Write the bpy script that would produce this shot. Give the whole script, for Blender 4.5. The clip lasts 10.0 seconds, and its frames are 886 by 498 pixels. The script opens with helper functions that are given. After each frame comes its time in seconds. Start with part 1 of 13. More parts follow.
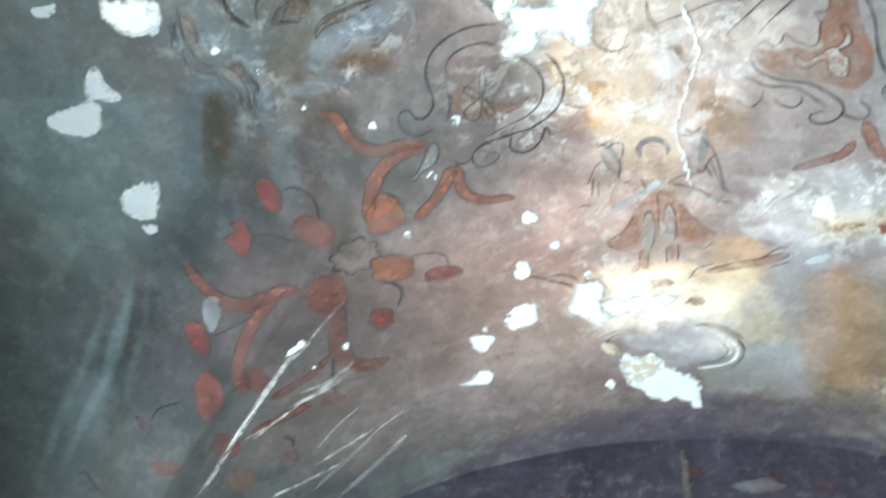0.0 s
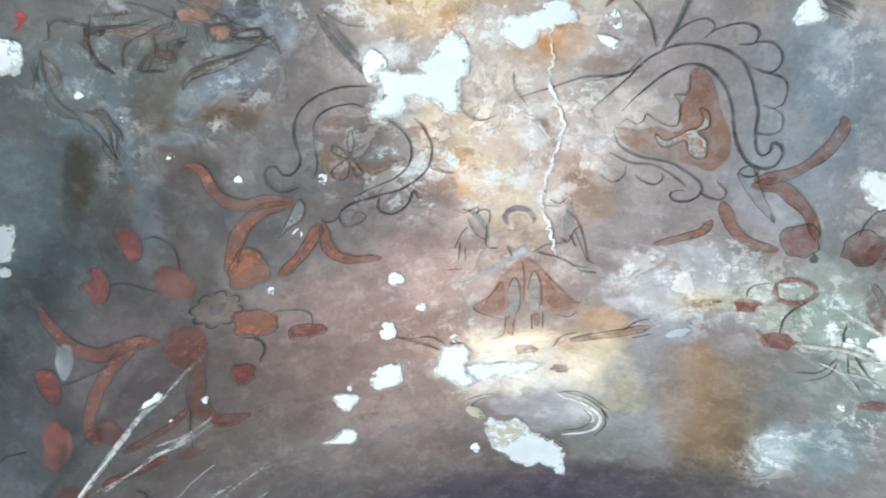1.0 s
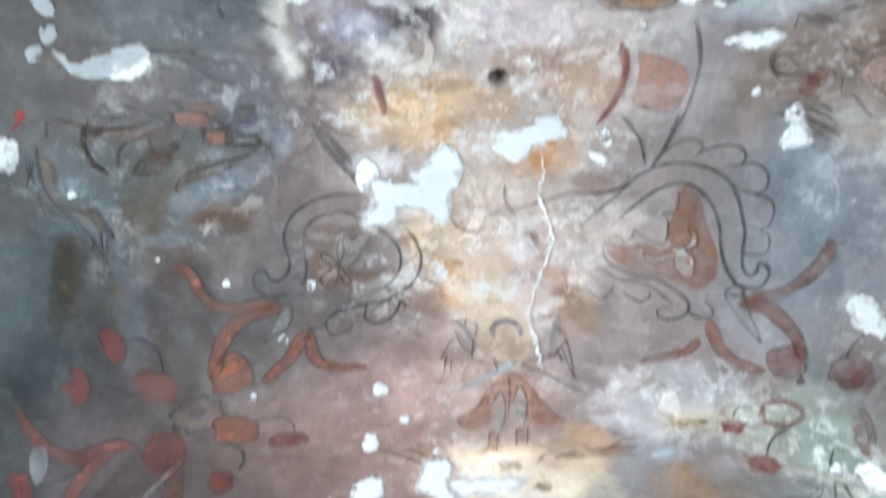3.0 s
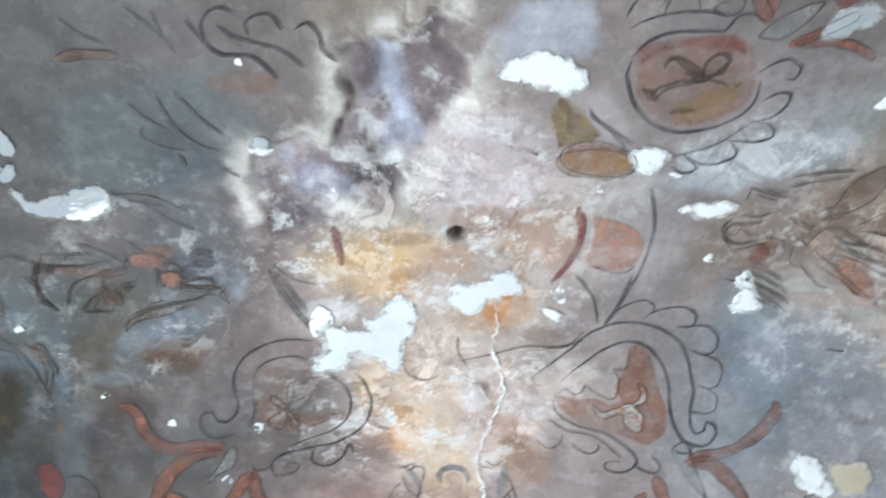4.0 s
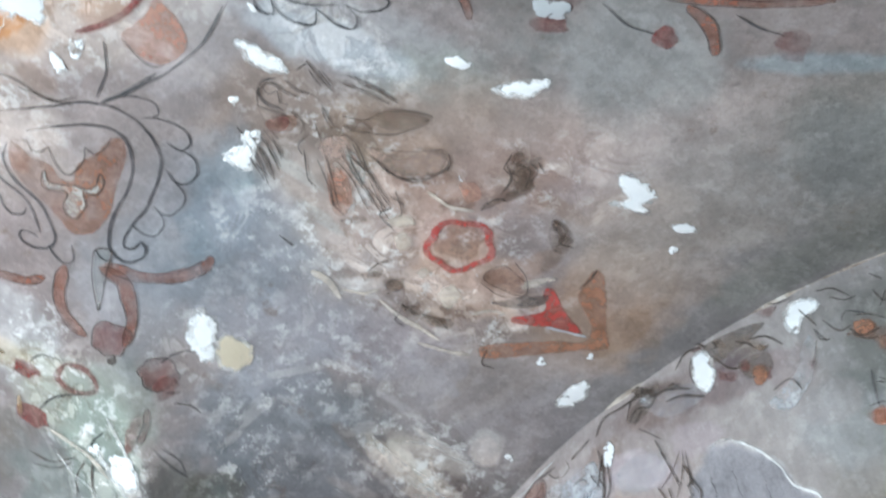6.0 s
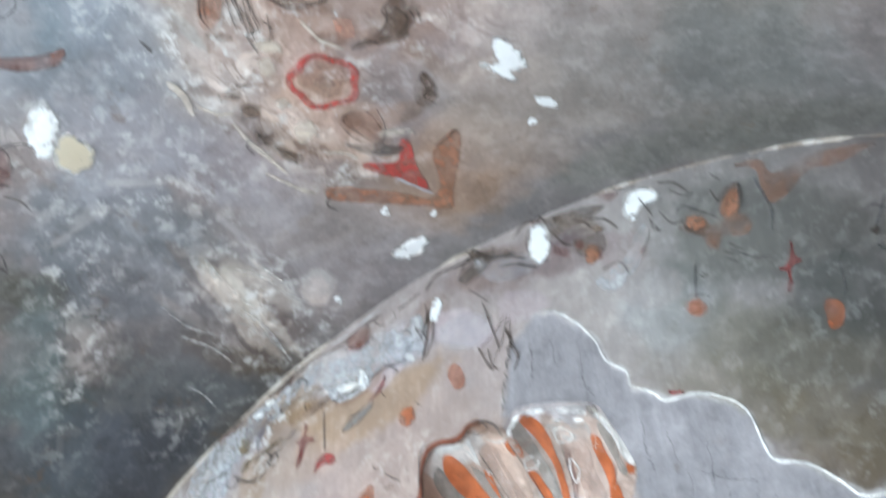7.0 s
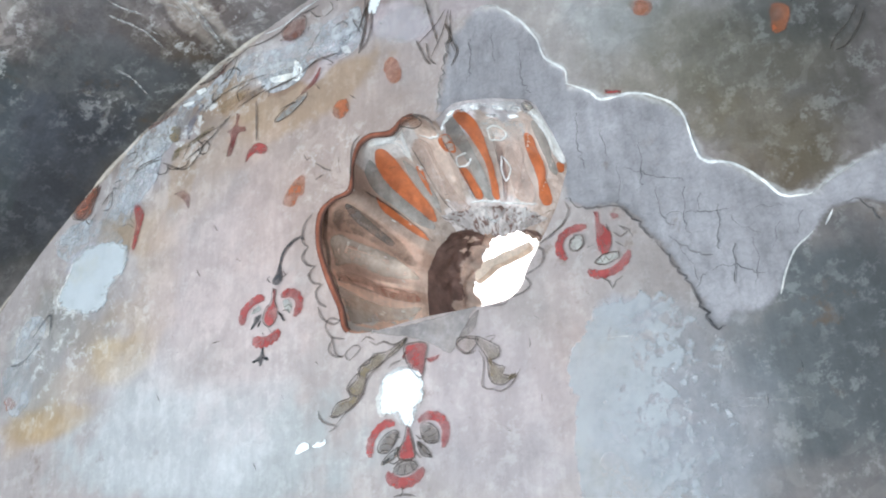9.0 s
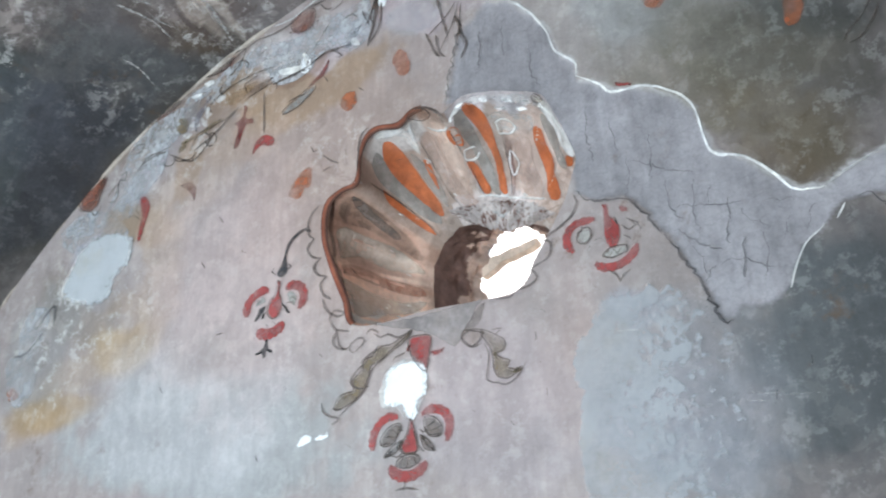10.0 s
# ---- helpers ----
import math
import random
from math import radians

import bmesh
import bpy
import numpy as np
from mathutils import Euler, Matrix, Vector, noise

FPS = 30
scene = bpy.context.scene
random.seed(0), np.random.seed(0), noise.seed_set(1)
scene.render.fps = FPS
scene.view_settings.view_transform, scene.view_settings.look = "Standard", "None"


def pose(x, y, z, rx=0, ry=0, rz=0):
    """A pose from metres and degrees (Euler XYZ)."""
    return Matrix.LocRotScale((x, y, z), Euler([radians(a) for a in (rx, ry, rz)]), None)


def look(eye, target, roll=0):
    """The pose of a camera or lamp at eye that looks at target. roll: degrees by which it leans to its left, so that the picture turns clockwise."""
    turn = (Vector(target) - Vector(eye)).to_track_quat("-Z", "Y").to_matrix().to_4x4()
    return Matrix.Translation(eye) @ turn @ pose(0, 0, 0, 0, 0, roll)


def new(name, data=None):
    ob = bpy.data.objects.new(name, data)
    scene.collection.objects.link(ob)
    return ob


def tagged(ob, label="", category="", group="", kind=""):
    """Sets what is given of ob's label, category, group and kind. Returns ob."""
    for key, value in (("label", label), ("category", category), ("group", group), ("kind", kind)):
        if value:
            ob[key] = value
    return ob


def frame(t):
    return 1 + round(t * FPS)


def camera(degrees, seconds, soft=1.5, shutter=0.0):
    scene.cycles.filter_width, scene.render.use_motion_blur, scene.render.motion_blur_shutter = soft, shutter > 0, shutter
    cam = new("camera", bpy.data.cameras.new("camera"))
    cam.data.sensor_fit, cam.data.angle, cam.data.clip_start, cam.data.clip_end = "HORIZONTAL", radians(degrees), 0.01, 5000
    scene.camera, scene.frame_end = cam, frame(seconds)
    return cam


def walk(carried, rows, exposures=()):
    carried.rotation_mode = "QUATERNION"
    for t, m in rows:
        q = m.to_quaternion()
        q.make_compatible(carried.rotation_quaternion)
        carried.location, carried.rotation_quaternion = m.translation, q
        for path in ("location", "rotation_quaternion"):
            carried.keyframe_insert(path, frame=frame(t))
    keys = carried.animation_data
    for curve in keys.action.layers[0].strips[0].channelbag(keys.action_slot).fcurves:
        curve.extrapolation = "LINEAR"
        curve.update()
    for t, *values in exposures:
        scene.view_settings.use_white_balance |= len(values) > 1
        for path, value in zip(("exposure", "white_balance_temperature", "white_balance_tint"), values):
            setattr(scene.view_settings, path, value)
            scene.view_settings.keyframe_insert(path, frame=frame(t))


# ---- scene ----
from mathutils import geometry

cam = camera(43.62, 10.0, soft=2.0, shutter=0.5)
PATH = [
    (0, pose(-0.171, -1.094, 1.558, 134.49, -1.27, 8.61)),
    (0.1, pose(-0.164, -1.099, 1.561, 134.96, -1.14, 7.95)),
    (0.2, pose(-0.158, -1.093, 1.560, 134.96, -0.96, 7.19)),
    (0.3, pose(-0.151, -1.096, 1.562, 135.02, -0.76, 6.00)),
    (0.5, pose(-0.129, -1.082, 1.567, 135.20, -0.09, 4.40)),
    (0.7, pose(-0.100, -1.092, 1.577, 135.95, -0.02, 3.05)),
    (1, pose(-0.069, -1.101, 1.586, 137.01, 0.29, 3.26)),
    (1.5, pose(-0.081, -1.093, 1.586, 137.00, -0.04, 2.96)),
    (2, pose(-0.086, -1.089, 1.590, 136.64, -0.74, 1.26)),
    (2.5, pose(-0.070, -1.078, 1.587, 137.45, -0.61, 1.50)),
    (2.7, pose(-0.071, -1.071, 1.579, 138.89, -0.16, 1.68)),
    (2.8, pose(-0.074, -1.073, 1.578, 139.90, 0.14, 1.77)),
    (2.9, pose(-0.075, -1.077, 1.574, 141.59, 0.02, 1.53)),
    (3, pose(-0.077, -1.083, 1.571, 143.25, -0.22, 1.42)),
    (3.2, pose(-0.073, -1.107, 1.578, 145.45, -0.07, 0.86)),
    (4.3, pose(-0.114, -1.235, 1.664, 147.38, 2.05, -6.41)),
    (4.4, pose(-0.120, -1.240, 1.664, 146.74, 2.46, -9.30)),
    (4.5, pose(-0.129, -1.242, 1.668, 145.73, 2.48, -12.55)),
    (4.7, pose(-0.147, -1.214, 1.667, 143.88, 3.24, -19.13)),
    (4.8, pose(-0.157, -1.190, 1.666, 143.54, 4.14, -22.04)),
    (5, pose(-0.166, -1.159, 1.663, 143.46, 4.97, -28.84)),
    (5.2, pose(-0.157, -1.153, 1.679, 142.23, 5.76, -34.63)),
    (6.3, pose(-0.131, -1.091, 1.642, 136.42, 3.83, -46.15)),
    (6.5, pose(-0.140, -1.087, 1.651, 134.51, 3.98, -49.38)),
    (6.7, pose(-0.143, -1.078, 1.647, 132.64, 3.40, -52.34)),
    (7, pose(-0.146, -1.066, 1.636, 130.13, 3.65, -55.47)),
    (7.2, pose(-0.148, -1.061, 1.630, 127.23, 3.98, -56.77)),
    (7.5, pose(-0.140, -1.054, 1.629, 123.86, 3.14, -58.07)),
    (7.7, pose(-0.111, -1.047, 1.603, 121.92, 3.24, -58.31)),
    (8, pose(-0.072, -1.035, 1.557, 119.47, 2.86, -58.60)),
    (8.2, pose(-0.076, -1.031, 1.564, 117.76, 2.79, -58.82)),
    (8.5, pose(-0.074, -1.028, 1.568, 116.51, 2.16, -59.24)),
    (9, pose(-0.070, -1.030, 1.575, 116.14, 2.85, -59.62)),
    (9.5, pose(-0.073, -1.024, 1.577, 115.74, 2.73, -58.12)),
    (10, pose(-0.031, -1.017, 1.551, 116.65, 1.93, -59.47)),
]
walk(cam, PATH, exposures=[(0.0, 2.10, 6500, 2), (0.5, 1.95, 6500, 4), (1.0, 1.80, 6500, 7), (2.0, 1.77, 6500, 10), (2.5, 1.76, 6500, 10), (4.5, 1.72, 6500, 10), (6.5, 2.00, 6500, 10), (7.3, 2.06, 6500, 10), (8.0, 2.18, 6500, 10), (8.5, 1.98, 6500, 10), (9.0, 1.92, 6500, 10), (9.5, 1.72, 6500, 10), (10.0, 1.67, 6500, 10)])

# ---- daylight: sky, sun and the doorway's skylight ----
world = bpy.data.worlds.new("sky")
scene.world = world
world.use_nodes = True
sky = world.node_tree.nodes.new("ShaderNodeTexSky")
sky.sky_type, sky.sun_disc = "NISHITA", False
sky.sun_elevation, sky.sun_rotation = radians(48), radians(-80)
back = world.node_tree.nodes["Background"]
back.inputs["Strength"].default_value = 0.12
world.node_tree.links.new(sky.outputs["Color"], back.inputs["Color"])

sun = new("sun", bpy.data.lights.new("sun", "SUN"))
sun.data.energy, sun.data.angle, sun.data.color = 5.0, radians(0.5), (1.0, 0.97, 0.92)
sun.matrix_world = look((-3.2, 0.6, 3.6), (0, 0, 0))

doorlight = new("doorway_skylight", bpy.data.lights.new("doorway_skylight", "AREA"))
doorlight.data.shape, doorlight.data.size, doorlight.data.size_y = "RECTANGLE", 1.3, 2.1
doorlight.data.energy, doorlight.data.color = 78, (0.775, 0.94, 1.05)
doorlight.matrix_world = look((-2.30, 0.55, 1.10), (0.0, 0.35, 1.80))

# ---- small tools ----
HALF, CROWN, RAD = 1.91, 3.613, 2.130      # half the bay, height of the crown, radius of the barrels


def tone(r, g, b, k=0.82):
    """Linear pigment colour from eight-bit values."""
    f = lambda v: (v / 255 / 12.92) if v < 10 else ((v / 255 + 0.055) / 1.055) ** 2.4
    return (f(r) * k, f(g) * k, f(b) * k)


def lattice(x, y, seed):
    """Smooth value noise, 0 to 1, for arrays."""
    xi, yi = np.floor(x).astype(np.int64), np.floor(y).astype(np.int64)
    fx, fy = x - xi, y - yi
    fx, fy = fx * fx * (3 - 2 * fx), fy * fy * (3 - 2 * fy)

    def corner(a, b):
        n = (a * 374761393 + b * 668265263 + seed * 974634777) & 0x7FFFFFFF
        n = ((n ^ (n >> 13)) * 1274126177) & 0x7FFFFFFF
        return ((n ^ (n >> 16)) & 0xFFFF) / 65535.0
    top = corner(xi, yi) * (1 - fx) + corner(xi + 1, yi) * fx
    low = corner(xi, yi + 1) * (1 - fx) + corner(xi + 1, yi + 1) * fx
    return top * (1 - fy) + low * fy


def cloud(x, y, scale, seed, octaves=4):
    total, weight, amp = 0.0, 0.0, 1.0
    for k in range(octaves):
        total = total + amp * lattice(x * scale * 2 ** k + 17.3 * k, y * scale * 2 ** k - 9.1 * k, seed + k)
        weight, amp = weight + amp, amp * 0.55
    return total / weight


def stain_or_shading(col, px, py, centre, a, b, colour, strength, soft):
    """Blend a ragged elliptical stain, or a patch of painted light or shade, into the pigment of a surface."""
    det = a[0] * b[1] - a[1] * b[0]
    dx, dy = px - centre[0], py - centre[1]
    u, v = (dx * b[1] - dy * b[0]) / det, (dy * a[0] - dx * a[1]) / det
    d = np.sqrt(u * u + v * v)
    near = d < 2.2
    if not near.any():
        return
    x, y = px[near], py[near]
    rag = (cloud(x, y, 5.0, 3, 5) - 0.5) * 1.5 + (cloud(x, y, 22.0, 8, 3) - 0.5) * 0.7
    m = np.clip((1.0 + soft * 0.5 - d[near] - rag * 0.75) / soft, 0, 1)
    m = (m * m * (3 - 2 * m) * strength)[:, None]
    col[near] = col[near] * (1 - m) + np.array(colour) * m


def fleck(salt, px, py, centre, a, b, strength):
    """Mark where salts and flaking whiten a surface."""
    det = a[0] * b[1] - a[1] * b[0]
    dx, dy = px - centre[0], py - centre[1]
    d = np.hypot((dx * b[1] - dy * b[0]) / det, (dy * a[0] - dx * a[1]) / det)
    np.maximum(salt, np.clip(1.35 - d, 0, 1) * strength, out=salt)


def inside(px, py, poly):
    """Signed distance to a closed outline, positive within."""
    poly = np.array(poly)
    nxt = np.roll(poly, -1, 0)
    best, odd = np.full(px.shape, 9.0), np.zeros(px.shape, bool)
    for (x0, y0), (x1, y1) in zip(poly, nxt):
        ex, ey = x1 - x0, y1 - y0
        h = np.clip(((px - x0) * ex + (py - y0) * ey) / (ex * ex + ey * ey + 1e-12), 0, 1)
        best = np.minimum(best, np.hypot(px - x0 - h * ex, py - y0 - h * ey))
        if y0 != y1:
            odd ^= ((y0 > py) != (y1 > py)) & (px < (x1 - x0) * (py - y0) / (y1 - y0) + x0)
    return np.where(odd, best, -best)


def mesh_object(name, verts, faces, material, parent=None, smooth=True, colours=None, alphas=None, salt=None):
    me = bpy.data.meshes.new(name)
    me.from_pydata([tuple(v) for v in verts], [], [tuple(f) for f in faces])
    if colours is not None:
        at = me.color_attributes.new("pigment", "FLOAT_COLOR", "POINT")
        at.data.foreach_set("color", np.concatenate([np.asarray(colours), np.ones((len(verts), 1))], 1).astype(np.float32).ravel())
    if salt is not None:
        at = me.attributes.new("salt", "FLOAT", "POINT")
        at.data.foreach_set("value", np.asarray(salt, np.float32))
    if alphas is not None:
        at = me.attributes.new("cover", "FLOAT", "POINT")
        at.data.foreach_set("value", np.asarray(alphas, np.float32))
    if smooth:
        me.polygons.foreach_set("use_smooth", [True] * len(me.polygons))
    me.materials.append(material)
    me.update()
    ob = new(name, me)
    if parent is not None:
        ob.parent = parent
    return ob


def boxes_mesh(spans):
    verts, faces = [], []
    for x0, x1, y0, y1, z0, z1 in spans:
        n = len(verts)
        verts += [(x, y, z) for x in (x0, x1) for y in (y0, y1) for z in (z0, z1)]
        faces += [tuple(n + i for i in f) for f in ((0, 1, 3, 2), (4, 6, 7, 5), (0, 4, 5, 1), (2, 3, 7, 6), (0, 2, 6, 4), (1, 5, 7, 3))]
    return verts, faces


# ---- materials ----
def node_material(name, rough=0.9):
    m = bpy.data.materials.new(name)
    m.use_nodes = True
    nt = m.node_tree
    b = nt.nodes["Principled BSDF"]
    b.inputs["Roughness"].default_value = rough
    b.inputs["Specular IOR Level"].default_value = 0.25
    return m, nt, b


def noise_node(nt, scale, detail=6, rough=0.6, vec=None):
    n = nt.nodes.new("ShaderNodeTexNoise")
    n.inputs["Scale"].default_value, n.inputs["Detail"].default_value, n.inputs["Roughness"].default_value = scale, detail, rough
    if vec is None:
        vec = nt.nodes.new("ShaderNodeNewGeometry").outputs["Position"]
    nt.links.new(vec, n.inputs["Vector"])
    return n.outputs["Fac"]


def ramp(nt, fac, lo, hi, a=0.0, b=1.0):
    r = nt.nodes.new("ShaderNodeMapRange")
    r.interpolation_type = "SMOOTHSTEP"
    for k, v in (("From Min", lo), ("From Max", hi), ("To Min", a), ("To Max", b)):
        r.inputs[k].default_value = v
    nt.links.new(fac, r.inputs["Value"])
    return r.outputs["Result"]


def mix(nt, fac, a, b, kind="MIX"):
    n = nt.nodes.new("ShaderNodeMix")
    n.data_type, n.blend_type = "RGBA", kind
    for sock, v in ((n.inputs[0], fac), (n.inputs[6], a), (n.inputs[7], b)):
        if isinstance(v, bpy.types.NodeSocket):
            nt.links.new(v, sock)
        elif isinstance(v, tuple):
            sock.default_value = (*v, 1) if len(v) == 3 else v
        else:
            sock.default_value = v
    return n.outputs[2]


def math_node(nt, op, a, b):
    n = nt.nodes.new("ShaderNodeMath")
    n.operation = op
    for sock, v in zip(n.inputs, (a, b)):
        if isinstance(v, bpy.types.NodeSocket):
            nt.links.new(v, sock)
        else:
            sock.default_value = v
    return n.outputs[0]


def add_bump(nt, b, heights, strength, distance):
    n = nt.nodes.new("ShaderNodeBump")
    n.inputs["Strength"].default_value, n.inputs["Distance"].default_value = strength, distance
    nt.links.new(heights, n.inputs["Height"])
    nt.links.new(n.outputs["Normal"], b.inputs["Normal"])


def tinted(nt, col, by):
    return mix(nt, 1.0, col, by, "MULTIPLY")


def swirl_node(nt, scale, distort, rough=0.62):
    n = nt.nodes.new("ShaderNodeTexNoise")
    for k, v in (("Scale", scale), ("Detail", 9), ("Roughness", rough), ("Distortion", distort)):
        n.inputs[k].default_value = v
    nt.links.new(nt.nodes.new("ShaderNodeNewGeometry").outputs["Position"], n.inputs["Vector"])
    return n.outputs["Fac"]


def old_plaster(name, base=None, speckle=0.5, bump=0.5, rough=1.0, streak=0.02, scored=False):
    """Stained lime plaster: pigment from the surface's own stains and painted light, then grain, dust, salts and pits.
    """
    m, nt, b = node_material(name, 0.92)
    if base is None:
        at = nt.nodes.new("ShaderNodeAttribute")
        at.attribute_name = "pigment"
        col = at.outputs["Color"]
    else:
        col = mix(nt, ramp(nt, noise_node(nt, 1.6), 0.3, 0.7), base, tuple(c * 0.72 for c in base))
    veil = ramp(nt, noise_node(nt, 3.0, 6, 0.56), 0.48, 0.76, 0.0, 0.30 * rough)
    col = mix(nt, veil, col, tinted(nt, col, (1.75, 1.72, 1.70)))
    umber = ramp(nt, noise_node(nt, 4.2, 7, 0.60), 0.52, 0.78, 0.0, 0.36 * rough)
    col = mix(nt, umber, col, tinted(nt, col, (0.56, 0.44, 0.36)))
    broad = ramp(nt, noise_node(nt, 8.5, 6, 0.55), 0.30, 0.72, 1 - 0.15 * rough, 1 + 0.15 * rough)
    fine = ramp(nt, noise_node(nt, 85.0, 4, 0.6), 0.25, 0.78, 1 - 0.07 * rough, 1 + 0.06 * rough)
    isle = ramp(nt, noise_node(nt, 11.0, 10, 0.72), 0.47, 0.56, 1 - 0.09 * rough, 1 + 0.06 * rough)
    isle2 = ramp(nt, noise_node(nt, 27.0, 8, 0.72), 0.56, 0.62, 1.0, 1 - 0.10 * rough)
    place = nt.nodes.new("ShaderNodeNewGeometry").outputs["Position"]
    grow = nt.nodes.new("ShaderNodeVectorMath")
    grow.operation = "MULTIPLY"
    nt.links.new(place, grow.inputs[0])
    grow.inputs[1].default_value = (1.0, 1.0, 0.16)
    brush = ramp(nt, noise_node(nt, 45.0, 4, 0.6, grow.outputs[0]), 0.3, 0.7, 1 - streak, 1 + streak)
    shade = math_node(nt, "MULTIPLY", math_node(nt, "MULTIPLY", broad, fine), math_node(nt, "MULTIPLY", math_node(nt, "MULTIPLY", isle, isle2), brush))
    comb = nt.nodes.new("ShaderNodeCombineColor")
    for k in range(3):
        nt.links.new(shade, comb.inputs[k])
    col = mix(nt, 1.0, col, comb.outputs[0], "MULTIPLY")
    cool = ramp(nt, noise_node(nt, 4.2, 6, 0.62), 0.50, 0.70, 0.0, 0.28 * rough)
    col = mix(nt, cool, col, tinted(nt, col, (0.92, 0.98, 1.06)))
    if base is None:
        sa = nt.nodes.new("ShaderNodeAttribute")
        sa.attribute_name = "salt"
        amount = math_node(nt, "MAXIMUM", sa.outputs["Fac"], 0.0)
    else:
        amount = 0.2
    salts = math_node(nt, "MULTIPLY", ramp(nt, noise_node(nt, 22.0, 10, 0.75), 0.51, 0.585), amount)
    clumps = ramp(nt, noise_node(nt, 9.0, 6, 0.7), 0.40, 0.60, 0.15, 1.0)
    salts = math_node(nt, "MULTIPLY", math_node(nt, "MULTIPLY", salts, clumps), speckle)
    col = mix(nt, salts, col, (0.72, 0.71, 0.70))
    if base is None:
        # curled flakes: pale fragments with a dark broken edge, where the paint crumbles
        swirl = swirl_node(nt, 6.5, 1.6)
        spots = ramp(nt, swirl_node(nt, 2.8, 0.6), 0.36, 0.54)
        crumble = math_node(nt, "MULTIPLY", math_node(nt, "MINIMUM", amount, 1.0), spots)
        flakes = math_node(nt, "MULTIPLY", ramp(nt, swirl, 0.535, 0.585), crumble)
        col = mix(nt, math_node(nt, "MULTIPLY", flakes, 0.75 * speckle), col, tinted(nt, mix(nt, 0.35, col, (0.50, 0.47, 0.44)), (1.5, 1.46, 1.42)))
        edge = ramp(nt, math_node(nt, "ABSOLUTE", math_node(nt, "SUBTRACT", swirl, 0.53), 0.0), 0.0, 0.022, 1.0, 0.0)
        lost = ramp(nt, swirl_node(nt, 5.0, 2.2), 0.60, 0.66)
        col = mix(nt, math_node(nt, "MULTIPLY", math_node(nt, "MULTIPLY", edge, crumble), 0.55), col, tinted(nt, col, (0.45, 0.36, 0.30)))
        col = mix(nt, math_node(nt, "MULTIPLY", math_node(nt, "MULTIPLY", lost, crumble), 0.60), col, tinted(nt, col, (0.50, 0.41, 0.34)))
    if scored:
        # trowel scoring of the bare mortar
        bare_mask = math_node(nt, "MAXIMUM", math_node(nt, "MULTIPLY", sa.outputs["Fac"], -1.0), 0.0)
        for way, scale in (("Y", 13.0), ("Z", 17.0), ("DIAGONAL", 11.0)):
            w = nt.nodes.new("ShaderNodeTexWave")
            w.bands_direction = way
            for k, v in (("Scale", scale), ("Distortion", 16.0), ("Detail", 6.0), ("Detail Scale", 1.8)):
                w.inputs[k].default_value = v
            nt.links.new(place, w.inputs["Vector"])
            col = mix(nt, math_node(nt, "MULTIPLY", ramp(nt, w.outputs["Fac"], 0.78, 0.97), math_node(nt, "MULTIPLY", bare_mask, 0.17)), col, tinted(nt, col, (0.62, 0.62, 0.64)))
    rust = math_node(nt, "MULTIPLY", ramp(nt, noise_node(nt, 15.0, 8, 0.7), 0.56, 0.72), ramp(nt, noise_node(nt, 2.3, 3, 0.5), 0.46, 0.66, 0.0, 0.60))
    col = mix(nt, rust, col, (0.13, 0.078, 0.045))
    pits = ramp(nt, noise_node(nt, 130.0, 2, 0.5), 0.74, 0.80, 0.0, 0.40)
    col = mix(nt, pits, col, (0.05, 0.042, 0.04))
    nt.links.new(col, b.inputs["Base Color"])
    h = math_node(nt, "ADD", math_node(nt, "MULTIPLY", noise_node(nt, 9.0, 8, 0.6), 1.0), math_node(nt, "MULTIPLY", noise_node(nt, 75.0, 4, 0.6), 0.16))
    add_bump(nt, b, h, bump, 0.02)
    return m


def paint(name, colour, cover=0.9, wear=0.5, rough=0.85, broken=0.0):
    """Worn distemper: thin paint through which the plaster shows in flecks and rubbed spots."""
    m, nt, b = node_material(name, rough)
    col = mix(nt, ramp(nt, noise_node(nt, 24.0, 6, 0.65), 0.3, 0.72), colour, tuple(min(1, c * 1.5 + 0.02) for c in colour))
    col = mix(nt, ramp(nt, noise_node(nt, 9.0, 5, 0.6), 0.40, 0.70, 0, 0.55), col, (min(1, colour[0] * 1.2 + 0.01), colour[1] * 1.15, colour[2] * 1.05))
    col = mix(nt, ramp(nt, noise_node(nt, 13.0, 5, 0.65), 0.50, 0.72, 0, 0.60), col, tuple(c * 0.55 for c in colour))
    nt.links.new(col, b.inputs["Base Color"])
    at = nt.nodes.new("ShaderNodeAttribute")
    at.attribute_name = "cover"
    flecks = ramp(nt, noise_node(nt, 34.0, 6, 0.66), 0.34, 0.62, 1 - wear * 1.0, 1.0)
    fade = ramp(nt, noise_node(nt, 6.5, 6, 0.65), 0.34, 0.60, 1 - wear * 1.05, 1.0)
    rub = ramp(nt, noise_node(nt, 12.0, 6, 0.68), 0.34, 0.60, 1 - max(broken, wear * 0.35), 1.0)
    ragged = math_node(nt, "ADD", at.outputs["Fac"], math_node(nt, "MULTIPLY", math_node(nt, "SUBTRACT", noise_node(nt, 110.0, 5, 0.7), 0.5), 1.25))
    edge = math_node(nt, "MULTIPLY", ramp(nt, ragged, 0.10, 0.75), ramp(nt, at.outputs["Fac"], 0.0, 0.12))
    worn = math_node(nt, "MULTIPLY", rub, math_node(nt, "MULTIPLY", flecks, fade))
    fac = math_node(nt, "MULTIPLY", math_node(nt, "MULTIPLY", edge, worn), cover)
    clear = nt.nodes.new("ShaderNodeBsdfTransparent")
    both = nt.nodes.new("ShaderNodeMixShader")
    nt.links.new(fac, both.inputs[0])
    nt.links.new(clear.outputs[0], both.inputs[1])
    nt.links.new(b.outputs[0], both.inputs[2])
